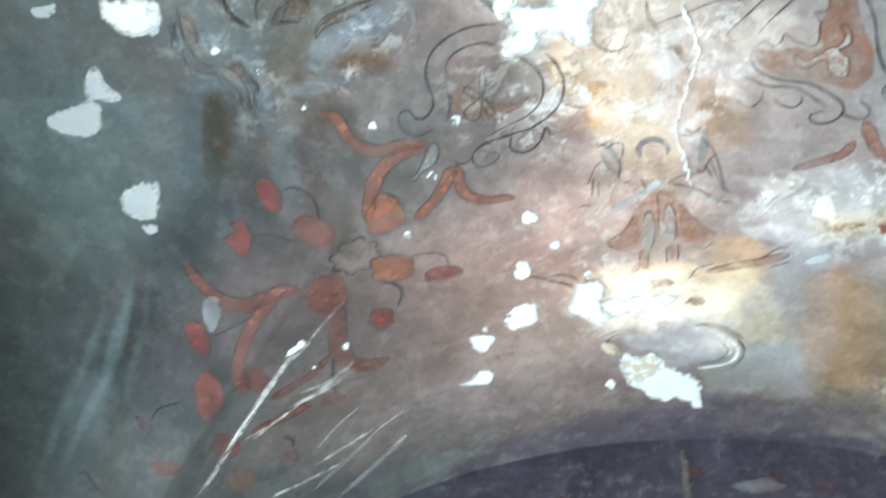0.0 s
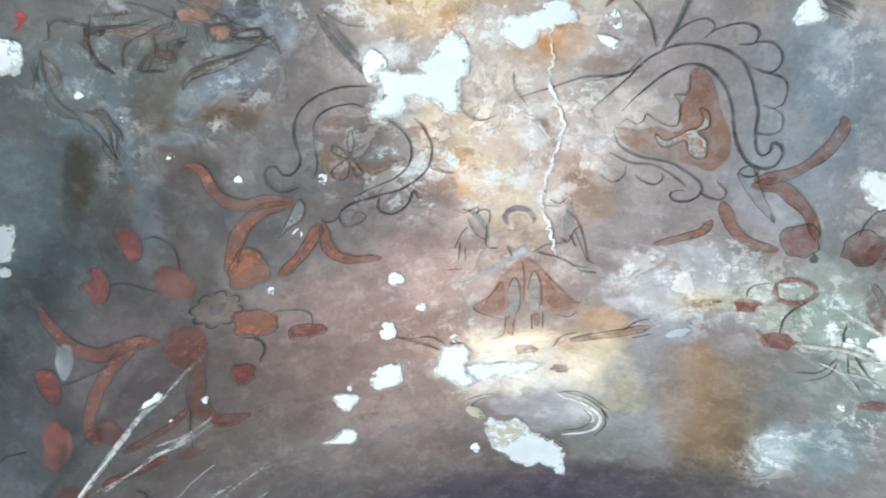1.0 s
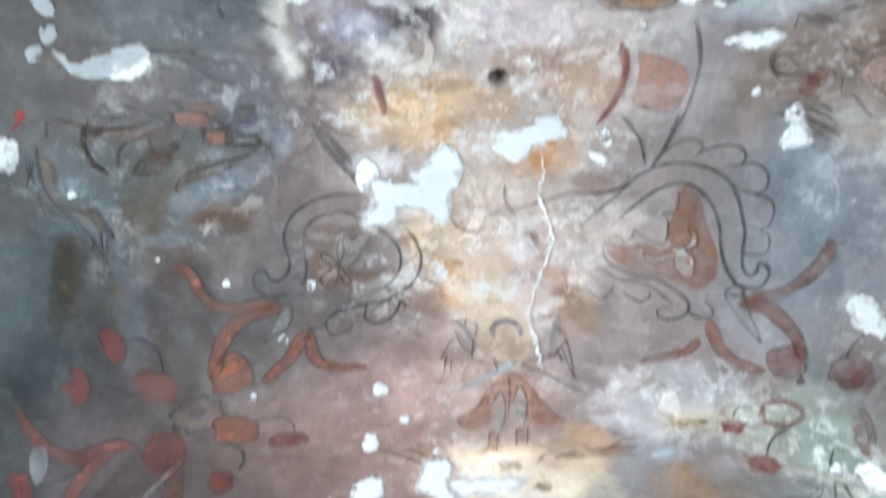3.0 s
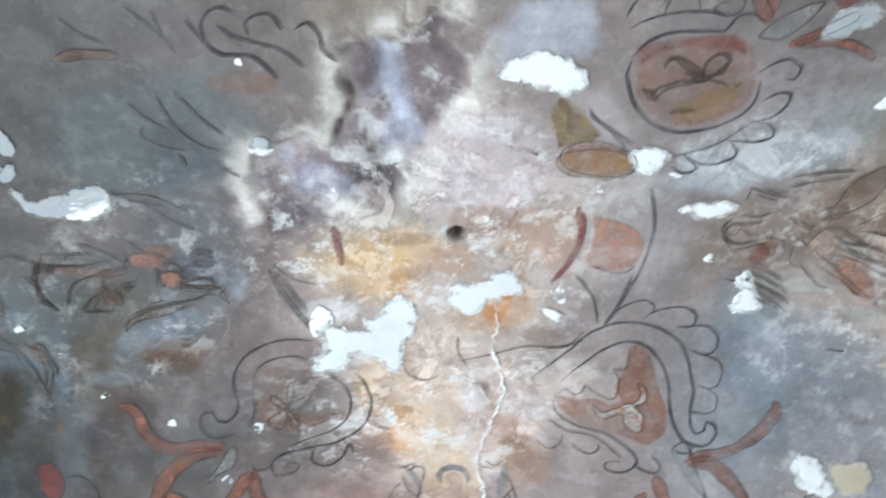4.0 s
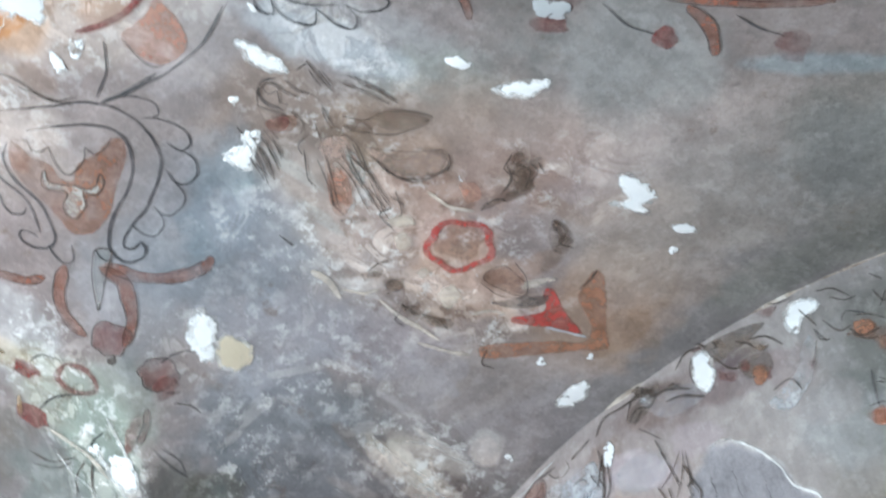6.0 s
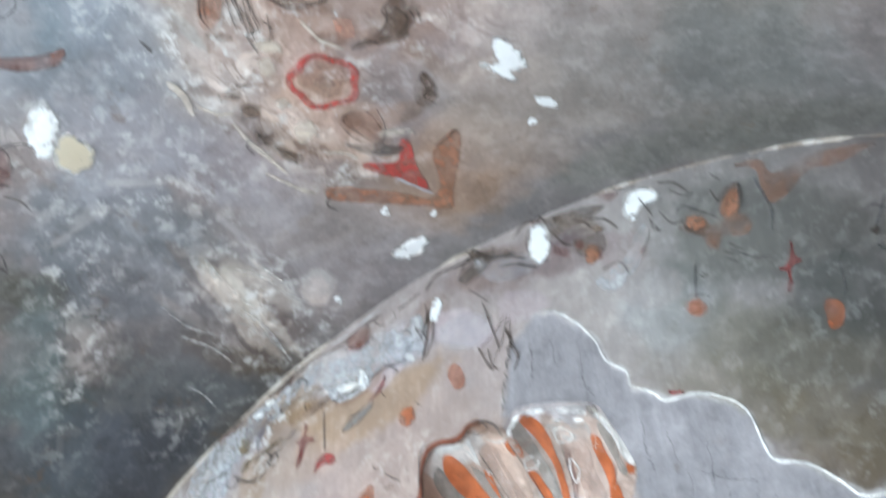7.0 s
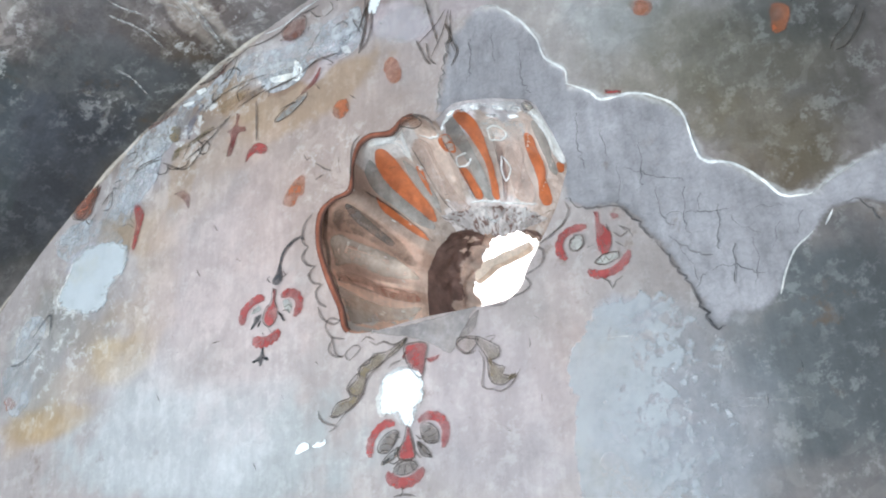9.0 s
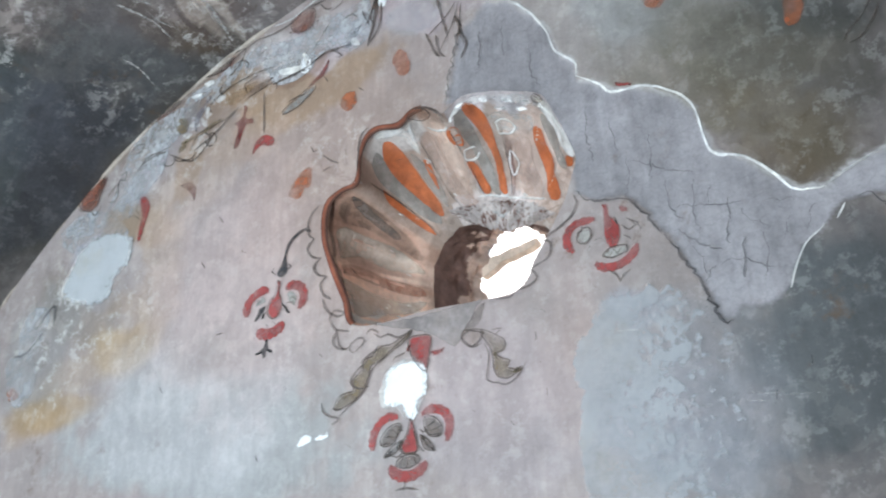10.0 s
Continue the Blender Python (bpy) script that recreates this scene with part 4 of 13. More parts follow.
    stain_or_shading(col, px, py, (0.010, 0.660), (0.068, -0.032), (0.037, 0.118), tone(214, 186, 130), 0.40, 0.50)
    stain_or_shading(col, px, py, (0.191, 0.646), (0.069, -0.038), (0.030, 0.083), tone(178, 142, 108), 0.50, 0.50)
    stain_or_shading(col, px, py, (-0.250, -0.082), (0.073, -0.037), (0.017, 0.057), tone(120, 128, 138), 0.50, 0.50)
    stain_or_shading(col, px, py, (1.014, 0.482), (0.112, -0.107), (0.139, 0.141), tone(172, 166, 166), 0.45, 0.60)
    stain_or_shading(col, px, py, (1.471, 0.799), (0.256, -0.052), (0.074, 0.132), tone(136, 126, 124), 0.45, 0.70)
    stain_or_shading(col, px, py, (1.535, 1.219), (0.173, -0.072), (0.082, 0.081), tone(92, 94, 98), 0.50, 0.70)
    stain_or_shading(col, px, py, (1.599, -0.658), (0.050, -0.292), (0.214, 0.081), tone(140, 132, 122), 0.50, 0.70)
    stain_or_shading(col, px, py, (1.701, -0.152), (-0.015, -0.215), (0.104, 0.027), tone(166, 140, 122), 0.45, 0.60)
    stain_or_shading(col, px, py, (1.512, 0.658), (0.113, 0.009), (0.007, 0.035), tone(214, 196, 180), 0.60, 0.25)
    stain_or_shading(col, px, py, (1.706, 0.710), (0.102, 0.009), (0.006, 0.032), tone(206, 186, 168), 0.50, 0.25)
    stain_or_shading(col, px, py, (1.735, 0.510), (0.037, -0.031), (0.044, 0.035), tone(220, 200, 184), 0.55, 0.25)
    stain_or_shading(col, px, py, (1.357, 0.039), (0.019, -0.098), (0.068, 0.028), tone(206, 178, 160), 0.45, 0.40)
    stain_or_shading(col, px, py, (1.047, 0.142), (0.049, -0.058), (0.061, 0.055), tone(188, 170, 158), 0.45, 0.40)
    stain_or_shading(col, px, py, (0.688, -0.587), (0.232, -0.038), (0.046, 0.108), tone(118, 106, 98), 0.60, 0.80)
    stain_or_shading(col, px, py, (0.878, -0.462), (0.097, -0.015), (0.053, 0.117), tone(128, 122, 114), 0.45, 0.80)
    stain_or_shading(col, px, py, (0.156, -0.443), (0.083, -0.016), (0.012, 0.068), tone(214, 214, 218), 0.60, 0.50)
    stain_or_shading(col, px, py, (0.601, -0.196), (0.151, -0.050), (0.019, 0.046), tone(206, 206, 204), 0.55, 0.40)
    stain_or_shading(col, px, py, (0.257, -0.257), (0.066, -0.010), (0.016, 0.081), tone(214, 196, 186), 0.50, 0.50)
    stain_or_shading(col, px, py, (0.384, 0.008), (0.084, -0.011), (0.030, 0.143), tone(196, 184, 178), 0.40, 0.60)
    stain_or_shading(col, px, py, (1.483, -0.379), (0.115, -0.226), (0.228, 0.133), tone(176, 164, 154), 0.45, 0.80)
    stain_or_shading(col, px, py, (1.640, 0.372), (0.286, -0.097), (0.124, 0.177), tone(178, 166, 162), 0.45, 0.70)
    stain_or_shading(col, px, py, (0.819, 0.351), (0.131, -0.144), (0.094, 0.098), tone(132, 136, 138), 0.45, 0.70)
    stain_or_shading(col, px, py, (1.587, -0.849), (0.053, -0.228), (0.129, 0.047), tone(140, 140, 134), 0.45, 0.80)
    stain_or_shading(col, px, py, (1.274, 1.069), (0.074, -0.039), (0.134, 0.138), tone(128, 140, 136), 0.40, 0.60)
    west_shade = np.clip((-px - 0.25) / 0.7, 0, 1)[:, None] * (0.40 + 0.26 * cloud(px, py, 4, 49, 4)[:, None])
    col = col * (1 - west_shade)
    stain_or_shading(col, px, py, (-0.887, 1.390), (0.224, 0.007), (0.000, 0.269), tone(138, 112, 102), 0.60, 0.80)
    stain_or_shading(col, px, py, (-1.349, 0.565), (0.209, 0.022), (-0.068, 0.217), tone(112, 120, 118), 0.50, 0.80)
    stain_or_shading(col, px, py, (-1.200, 1.002), (0.082, 0.027), (-0.081, 0.153), tone(112, 92, 88), 0.45, 0.80)
    stain_or_shading(col, px, py, (-0.976, 0.935), (0.142, 0.071), (-0.036, 0.154), tone(120, 94, 90), 0.40, 0.80)
    stain_or_shading(col, px, py, (-0.468, 0.572), (0.245, -0.007), (0.010, 0.276), tone(104, 104, 100), 0.65, 0.90)
    stain_or_shading(col, px, py, (-0.557, 0.032), (0.143, -0.028), (0.009, 0.216), tone(108, 112, 114), 0.60, 0.90)
    stain_or_shading(col, px, py, (-1.278, 1.136), (0.102, 0.002), (-0.016, 0.136), tone(84, 80, 80), 0.50, 0.80)
    stain_or_shading(col, px, py, (-0.791, 0.163), (0.205, 0.010), (-0.021, 0.094), tone(116, 112, 106), 0.35, 0.80)
    stain_or_shading(col, px, py, (-0.004, 1.900), (0.681, -0.143), (0.001, 0.128), tone(84, 74, 86), 0.55, 1.00)
    gain_noise = 0.55 + 0.9 * cloud(px, py, 4, 71, 4)
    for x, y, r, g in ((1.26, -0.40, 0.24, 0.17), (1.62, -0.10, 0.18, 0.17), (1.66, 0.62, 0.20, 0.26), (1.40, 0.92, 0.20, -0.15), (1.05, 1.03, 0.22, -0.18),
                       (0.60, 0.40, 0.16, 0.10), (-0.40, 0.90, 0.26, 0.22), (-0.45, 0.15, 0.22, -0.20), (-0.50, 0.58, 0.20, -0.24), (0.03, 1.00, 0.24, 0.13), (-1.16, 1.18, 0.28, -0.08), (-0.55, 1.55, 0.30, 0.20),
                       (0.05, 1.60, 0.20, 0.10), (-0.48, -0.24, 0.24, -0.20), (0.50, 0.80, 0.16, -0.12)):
        col *= (1 + g * gain_noise * np.exp(-((px - x) ** 2 + (py - y) ** 2) / (r * r)))[:, None]
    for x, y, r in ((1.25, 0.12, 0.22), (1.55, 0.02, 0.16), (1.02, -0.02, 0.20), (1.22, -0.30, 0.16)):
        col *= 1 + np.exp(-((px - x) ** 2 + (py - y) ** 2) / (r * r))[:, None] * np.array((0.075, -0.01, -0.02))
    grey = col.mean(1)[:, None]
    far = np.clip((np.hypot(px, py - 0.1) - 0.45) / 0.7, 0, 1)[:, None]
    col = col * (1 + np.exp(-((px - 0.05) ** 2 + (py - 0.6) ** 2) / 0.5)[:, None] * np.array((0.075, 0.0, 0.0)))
    west_ramp = np.clip((-px + 0.3) / 1.0, 0, 1)[:, None]
    warm_cast = np.exp(-((px + 0.50) ** 2 / 0.36 + (py - 1.10) ** 2 / 0.28))[:, None]
    cool_cast = np.exp(-((px - 0.75) ** 2 / 0.30 + (py - 0.25) ** 2 / 0.40))[:, None]
    return (grey + (col - grey) * (1.0 - 0.25 * far * west_ramp)) * (1 - far * west_ramp * np.array((0.10, -0.02, -0.02))) * np.array((0.95, 1.0, 1.09)) * (1 + warm_cast * np.array((0.12, -0.01, -0.03))) * (1 + cool_cast * np.array((-0.055, 0.0, 0.012)))


def vault_salt():
    salt = np.full(len(px), 0.06)
    fleck(salt, px, py, (0.488, 0.891), (0.269, -0.007), (0.000, 0.152), 1.00)
    fleck(salt, px, py, (0.730, 1.509), (0.077, -0.141), (0.046, 0.081), 1.00)
    fleck(salt, px, py, (0.920, 1.316), (0.102, -0.067), (0.022, 0.111), 0.80)
    fleck(salt, px, py, (0.057, 0.466), (0.191, -0.007), (0.005, 0.223), 0.90)
    fleck(salt, px, py, (0.718, 0.925), (0.179, -0.023), (0.008, 0.141), 0.90)
    fleck(salt, px, py, (-0.049, 1.223), (0.232, -0.005), (-0.000, 0.145), 1.00)
    fleck(salt, px, py, (-0.005, 0.839), (0.170, -0.003), (0.001, 0.121), 0.70)
    fleck(salt, px, py, (-0.919, 0.213), (0.158, 0.003), (-0.024, 0.108), 0.60)
    fleck(salt, px, py, (-0.594, 0.246), (0.110, 0.002), (-0.009, 0.067), 0.60)
    fleck(salt, px, py, (-0.673, 0.360), (0.088, 0.001), (-0.006, 0.041), 0.60)
    fleck(salt, px, py, (-0.866, 0.377), (0.076, 0.001), (-0.022, 0.124), 0.50)
    fleck(salt, px, py, (-0.271, 0.159), (0.071, 0.001), (-0.005, 0.079), 0.70)
    fleck(salt, px, py, (-0.181, 1.013), (0.193, 0.011), (-0.007, 0.200), 0.50)
    fleck(salt, px, py, (0.728, 0.336), (0.073, 0.001), (0.026, 0.163), 0.45)
    fleck(salt, px, py, (-0.028, 0.007), (0.354, -0.032), (0.025, 0.298), 1.00)
    fleck(salt, px, py, (-0.044, 0.440), (0.333, -0.044), (0.017, 0.230), 1.00)
    fleck(salt, px, py, (-0.320, 0.019), (0.174, -0.016), (0.003, 0.139), 0.80)
    fleck(salt, px, py, (0.917, 0.249), (0.236, -0.018), (0.032, 0.133), 0.80)
    fleck(salt, px, py, (-0.697, 0.039), (0.228, -0.020), (-0.010, 0.165), 0.60)
    fleck(salt, px, py, (0.609, -0.206), (0.184, -0.018), (0.022, 0.082), 0.60)
    fleck(salt, px, py, (0.792, 0.021), (0.248, -0.022), (0.038, 0.145), 0.60)
    fleck(salt, px, py, (-0.099, -0.462), (0.125, -0.011), (0.005, 0.067), 0.60)
    fleck(salt, px, py, (1.088, 0.165), (0.222, -0.198), (0.181, 0.193), 0.80)
    fleck(salt, px, py, (1.647, 0.625), (0.322, 0.002), (0.040, 0.145), 0.80)
    fleck(salt, px, py, (1.118, 0.526), (0.259, -0.180), (0.169, 0.196), 0.50)
    fleck(salt, px, py, (1.033, 0.145), (0.217, -0.196), (0.128, 0.138), 0.90)
    fleck(salt, px, py, (0.849, 0.995), (0.038, -0.126), (0.193, 0.128), 1.00)
    fleck(salt, px, py, (1.619, 0.619), (0.236, 0.001), (0.027, 0.097), 0.90)
    fleck(salt, px, py, (0.874, 0.608), (0.133, -0.087), (0.078, 0.099), 0.60)
    fleck(salt, px, py, (1.371, 0.138), (0.151, -0.132), (0.111, 0.107), 0.70)
    fleck(salt, px, py, (1.231, -0.259), (0.117, -0.132), (0.124, 0.104), 0.45)
    fleck(salt, px, py, (1.145, 0.687), (0.250, -0.151), (0.163, 0.194), 0.35)
    fleck(salt, px, py, (1.240, 0.911), (0.088, -0.061), (0.291, 0.296), 0.60)
    fleck(salt, px, py, (1.641, 0.635), (0.265, -0.028), (0.049, 0.112), 1.00)
    fleck(salt, px, py, (1.766, 0.758), (0.224, -0.022), (0.031, 0.078), 0.70)
    fleck(salt, px, py, (1.834, 0.983), (0.166, -0.105), (0.113, 0.104), 0.40)
    return salt * (1 - 0.65 * np.clip((-px - 0.35) / 0.6, 0, 1))


STONE_EDGE = [(-0.230, -0.391), (-0.222, -0.419), (-0.187, -0.430), (-0.151, -0.419), (-0.102, -0.432), (-0.072, -0.456), (-0.068, -0.487), (-0.041, -0.468), (0.002, -0.419), (0.034, -0.376), (0.016, -0.324), (-0.015, -0.269), (-0.056, -0.229), (-0.082, -0.183), (-0.090, -0.119), (-0.117, -0.069), (-0.179, -0.056), (-0.240, -0.028), (-0.300, 0.013), (-0.363, 0.022), (-0.395, -0.012), (-0.405, -0.066), (-0.413, -0.110), (-0.399, -0.176), (-0.362, -0.199), (-0.312, -0.234), (-0.267, -0.231), (-0.248, -0.277), (-0.228, -0.303), (-0.235, -0.351)]
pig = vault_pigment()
wob = (cloud(px, py, 8, 5, 6) - 0.5) * 0.09 + (cloud(px, py, 26, 6, 3) - 0.5) * 0.04
gap = inside(px, py, STONE_EDGE) + wob
bare = np.clip(gap / 0.014, 0, 1)
rubble = cloud(px, py, 11, 77, 4)
joints = abs(cloud(px, py, 6, 31, 3) - 0.5)
stone_col = np.array(tone(146, 132, 134)) * (0.42 + 1.05 * rubble[:, None]) * (0.5 + np.clip(joints * 10, 0, 0.5))[:, None]
pale = np.clip((cloud(px, py, 9, 55, 5) - 0.56) * 10, 0, 0.8)[:, None]
stone_col = stone_col * (1 - pale) + np.array(tone(182, 182, 198)) * pale
stain_or_shading(stone_col, px, py, (-0.132, -0.338), (0.024, -0.006), (0.023, 0.097), tone(186, 190, 206), 0.80, 0.30)
stain_or_shading(stone_col, px, py, (-0.260, -0.096), (0.017, -0.042), (0.078, 0.041), tone(176, 176, 190), 0.60, 0.40)
stain_or_shading(stone_col, px, py, (-0.190, -0.379), (0.028, -0.003), (0.005, 0.055), tone(118, 104, 110), 0.70, 0.40)
stain_or_shading(stone_col, px, py, (-0.349, -0.027), (0.054, -0.008), (0.001, 0.042), tone(104, 94, 104), 0.60, 0.40)
stain_or_shading(stone_col, px, py, (-0.055, -0.347), (0.066, -0.009), (0.010, 0.082), tone(128, 112, 112), 0.55, 0.50)
stain_or_shading(stone_col, px, py, (-0.177, -0.126), (0.038, 0.010), (-0.005, 0.023), tone(84, 76, 84), 0.70, 0.30)
crust = np.clip((cloud(px, py, 17, 57, 5) - 0.64) * 14, 0, 0.7)[:, None]
stone_col = stone_col * (1 - crust) + np.array(tone(226, 222, 222)) * crust
pig = pig * (1 - bare[:, None]) + stone_col * bare[:, None]
lip = np.exp(-((gap + 0.012) / 0.030) ** 2)[:, None] * np.clip((cloud(px, py, 14, 90, 5) - 0.42) * 8, 0, 1)[:, None]
pig = pig * (1 - 0.85 * lip) + np.array(tone(230, 222, 214)) * 0.85 * lip
hole = np.hypot((px - 0.006) * 0.85, py * 1.25)
deep = np.clip((0.0185 - hole) / 0.009, 0, 1)
pig *= (1 - 0.85 * deep)[:, None]
heights = vault_height(px, py) + bare * (0.005 + 0.040 * np.clip(rubble - 0.25, 0, 1)) + deep * 0.07
heights += (cloud(px, py, 1.6, 12, 3) - 0.5) * 0.022 + (cloud(px, py, 14, 22, 3) - 0.5) * 0.0022
VAULT.relief = heights.reshape(count, count)
ids = np.arange(count * count).reshape(count, count)
quads = np.stack([ids[:-1, :-1], ids[:-1, 1:], ids[1:, 1:], ids[1:, :-1]], -1).reshape(-1, 4)
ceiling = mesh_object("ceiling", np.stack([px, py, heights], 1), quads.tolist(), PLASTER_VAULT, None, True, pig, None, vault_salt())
tagged(ceiling, "stained frescoed plaster groin vault with bare stone at its crown", "vault", kind="structure")
tv, tf = boxes_mesh([(-HALF - 0.45, HALF + 0.45, -HALF - 0.45, HALF + 0.45, 3.80, 4.05)])
tagged(mesh_object("roof", tv, tf, PLASTER_PLAIN, smooth=False), "flat lime-plastered roof over the vault", "roof", kind="structure")

# ---- the east wall with its lunette and shell window ----
SHELL = [(0.316, 2.539), (0.356, 2.621), (0.396, 2.721), (0.418, 2.804), (0.411, 2.883), (0.370, 2.912), (0.322, 2.922), (0.312, 2.993), (0.292, 3.042), (0.256, 3.056), (0.198, 3.044), (0.161, 3.068), (0.115, 3.065), (0.077, 3.030), (0.020, 3.060), (-0.057, 3.046), (-0.130, 3.018), (-0.186, 2.988), (-0.216, 2.924), (-0.243, 2.847), (-0.255, 2.796), (-0.239, 2.748), (-0.221, 2.704), (-0.181, 2.641), (-0.141, 2.584), (-0.088, 2.521), (0.111, 2.530)]
MORTAR = [(0.059, 3.058), (0.038, 3.156), (0.007, 3.263), (-0.06, 3.303), (-0.122, 3.285), (-0.178, 3.218), (-0.216, 3.151), (-0.232, 3.088), (-0.277, 3.038), (-0.286, 2.989), (-0.331, 2.956), (-0.354, 2.927), (-0.426, 2.915), (-0.497, 2.87), (-0.528, 2.823), (-0.536, 2.758), (-0.552, 2.705), (-0.612, 2.675), (-0.66, 2.622), (-0.696, 2.575), (-0.749, 2.568), (-0.798, 2.601), (-0.893, 2.618)]
MORTAR += [(-1.0, 2.60), (-0.98, 2.47), (-0.867, 2.5), (-0.824, 2.526), (-0.772, 2.524), (-0.733, 2.488), (-0.689, 2.453), (-0.654, 2.381), (-0.601, 2.354), (-0.559, 2.365), (-0.544, 2.34), (-0.512, 2.35), (-0.483, 2.451), (-0.427, 2.554), (-0.387, 2.625), (-0.348, 2.664), (-0.278, 2.679), (-0.249, 2.716), (-0.23, 2.80), (-0.2, 2.92), (-0.16, 2.96), (-0.05, 3.00)]


def closed_curve(points, step):
    """Points of a smooth closed curve, about step apart."""
    p, out = np.array(points), []
    for k in range(len(p)):
        a, b, c, d = p[k - 1], p[k], p[(k + 1) % len(p)], p[(k + 2) % len(p)]
        n = max(1, int(np.linalg.norm(c - b) / step))
        for i in range(n):
            t = i / n
            out.append(0.5 * (2 * b + (c - a) * t + (2 * a - 5 * b + 4 * c - d) * t * t + (3 * b - a - 3 * c + d) * t ** 3))
    return np.array(out)


def open_curve(points, step):
    p, out = np.array(points), []
    p = np.vstack([2 * p[0] - p[1], p, 2 * p[-1] - p[-2]])
    for k in range(1, len(p) - 2):
        a, b, c, d = p[k - 1], p[k], p[k + 1], p[k + 2]
        n = max(1, int(np.linalg.norm(c - b) / step))
        for i in range(n):
            t = i / n
            out.append(0.5 * (2 * b + (c - a) * t + (2 * a - 5 * b + 4 * c - d) * t * t + (3 * b - a - 3 * c + d) * t ** 3))
    out.append(p[-2])
    return np.array(out)


WALL_STEP = 0.007
wy = np.linspace(-HALF, HALF, round(2 * HALF / WALL_STEP) + 1)
wz = np.linspace(1.90, 3.74, round(1.84 / WALL_STEP) + 1)
gy2, gz2 = np.meshgrid(wy, wz, indexing="ij")
px, py = gy2.ravel().copy(), gz2.ravel().copy()


def wall_pigment():
    col = np.empty((len(px), 3))
    col[:] = tone(190, 184, 180)
    edge = np.clip((cloud(px, py, 1.7, 61, 4) - 0.4) * 2, 0, 1)[:, None]
    col = col * (1 - 0.3 * edge) + np.array(tone(168, 160, 152)) * 0.3 * edge
    stain_or_shading(col, px, py, (0.856, 2.719), (-0.467, -0.119), (-0.026, -0.366), tone(205, 202, 200), 0.60, 0.60)
    stain_or_shading(col, px, py, (0.775, 2.343), (-0.535, -0.099), (-0.010, -0.165), tone(188, 200, 200), 0.70, 0.60)
    stain_or_shading(col, px, py, (0.352, 2.990), (-0.321, -0.109), (0.004, -0.398), tone(196, 182, 172), 0.60, 0.60)
    stain_or_shading(col, px, py, (-0.038, 2.252), (-0.245, -0.049), (0.015, -0.184), tone(190, 185, 186), 0.60, 0.60)
    stain_or_shading(col, px, py, (-0.404, 2.235), (-0.128, -0.027), (0.022, -0.150), tone(188, 192, 198), 0.40, 0.80)
    stain_or_shading(col, px, py, (-0.335, 2.416), (-0.070, -0.018), (0.006, -0.047), tone(186, 192, 200), 0.60, 0.40)
    stain_or_shading(col, px, py, (-0.711, 2.222), (-0.155, -0.035), (0.040, -0.198), tone(138, 146, 146), 0.70, 0.60)
    stain_or_shading(col, px, py, (-0.556, 2.159), (-0.089, -0.018), (0.020, -0.111), tone(160, 166, 168), 0.60, 0.60)
    stain_or_shading(col, px, py, (-0.458, 2.082), (-0.141, -0.025), (0.011, -0.071), tone(160, 172, 178), 0.60, 0.60)
    stain_or_shading(col, px, py, (-0.752, 2.814), (-0.200, -0.078), (0.039, -0.209), tone(118, 118, 108), 0.75, 0.60)
    stain_or_shading(col, px, py, (-0.724, 2.665), (-0.081, -0.028), (0.016, -0.084), tone(112, 100, 70), 0.60, 0.60)
    stain_or_shading(col, px, py, (-0.521, 2.861), (-0.131, -0.078), (0.024, -0.074), tone(150, 142, 120), 0.60, 0.60)
    stain_or_shading(col, px, py, (-0.441, 3.026), (-0.134, -0.056), (0.015, -0.114), tone(165, 160, 150), 0.50, 0.60)
    stain_or_shading(col, px, py, (0.879, 3.337), (-0.108, -0.104), (0.159, -0.160), tone(172, 150, 126), 0.70, 0.60)
    stain_or_shading(col, px, py, (0.734, 3.358), (-0.108, -0.097), (0.038, -0.051), tone(185, 160, 130), 0.60, 0.60)
    stain_or_shading(col, px, py, (1.066, 3.030), (-0.105, -0.061), (0.017, -0.045), tone(170, 145, 110), 0.55, 0.60)
    stain_or_shading(col, px, py, (0.596, 3.417), (-0.158, 0.007), (-0.026, -0.062), tone(205, 205, 205), 0.60, 0.60)
    stain_or_shading(col, px, py, (1.187, 2.941), (-0.129, -0.071), (0.034, -0.089), tone(200, 208, 220), 0.80, 0.30)
    stain_or_shading(col, px, py, (0.936, 3.244), (-0.077, -0.064), (0.077, -0.102), tone(190, 192, 198), 0.60, 0.60)
    stain_or_shading(col, px, py, (1.260, 2.822), (-0.164, -0.137), (0.077, -0.059), tone(150, 142, 125), 0.50, 0.60)
    stain_or_shading(col, px, py, (1.089, 2.648), (-0.103, 0.024), (-0.048, -0.065), tone(205, 186, 150), 0.55, 0.60)
    stain_or_shading(col, px, py, (1.284, 2.531), (-0.182, -0.001), (-0.024, -0.050), tone(196, 172, 125), 0.50, 0.60)
    stain_or_shading(col, px, py, (1.401, 2.720), (-0.113, -0.054), (0.064, -0.173), tone(165, 170, 168), 0.60, 0.60)
    stain_or_shading(col, px, py, (1.011, 2.892), (-0.125, -0.035), (-0.019, -0.203), tone(200, 185, 165), 0.50, 0.60)
    stain_or_shading(col, px, py, (-0.075, 2.367), (-0.176, -0.040), (0.010, -0.121), tone(198, 190, 188), 0.40, 0.60)
    stain_or_shading(col, px, py, (-0.230, 2.368), (-0.048, -0.011), (0.008, -0.071), tone(175, 160, 152), 0.50, 0.60)
    stain_or_shading(col, px, py, (1.368, 2.516), (-0.149, -0.011), (-0.019, -0.050), tone(190, 160, 105), 0.40, 0.60)
    stain_or_shading(col, px, py, (-0.013, 3.485), (-0.252, -0.029), (-0.018, -0.098), tone(150, 135, 132), 0.60, 0.60)
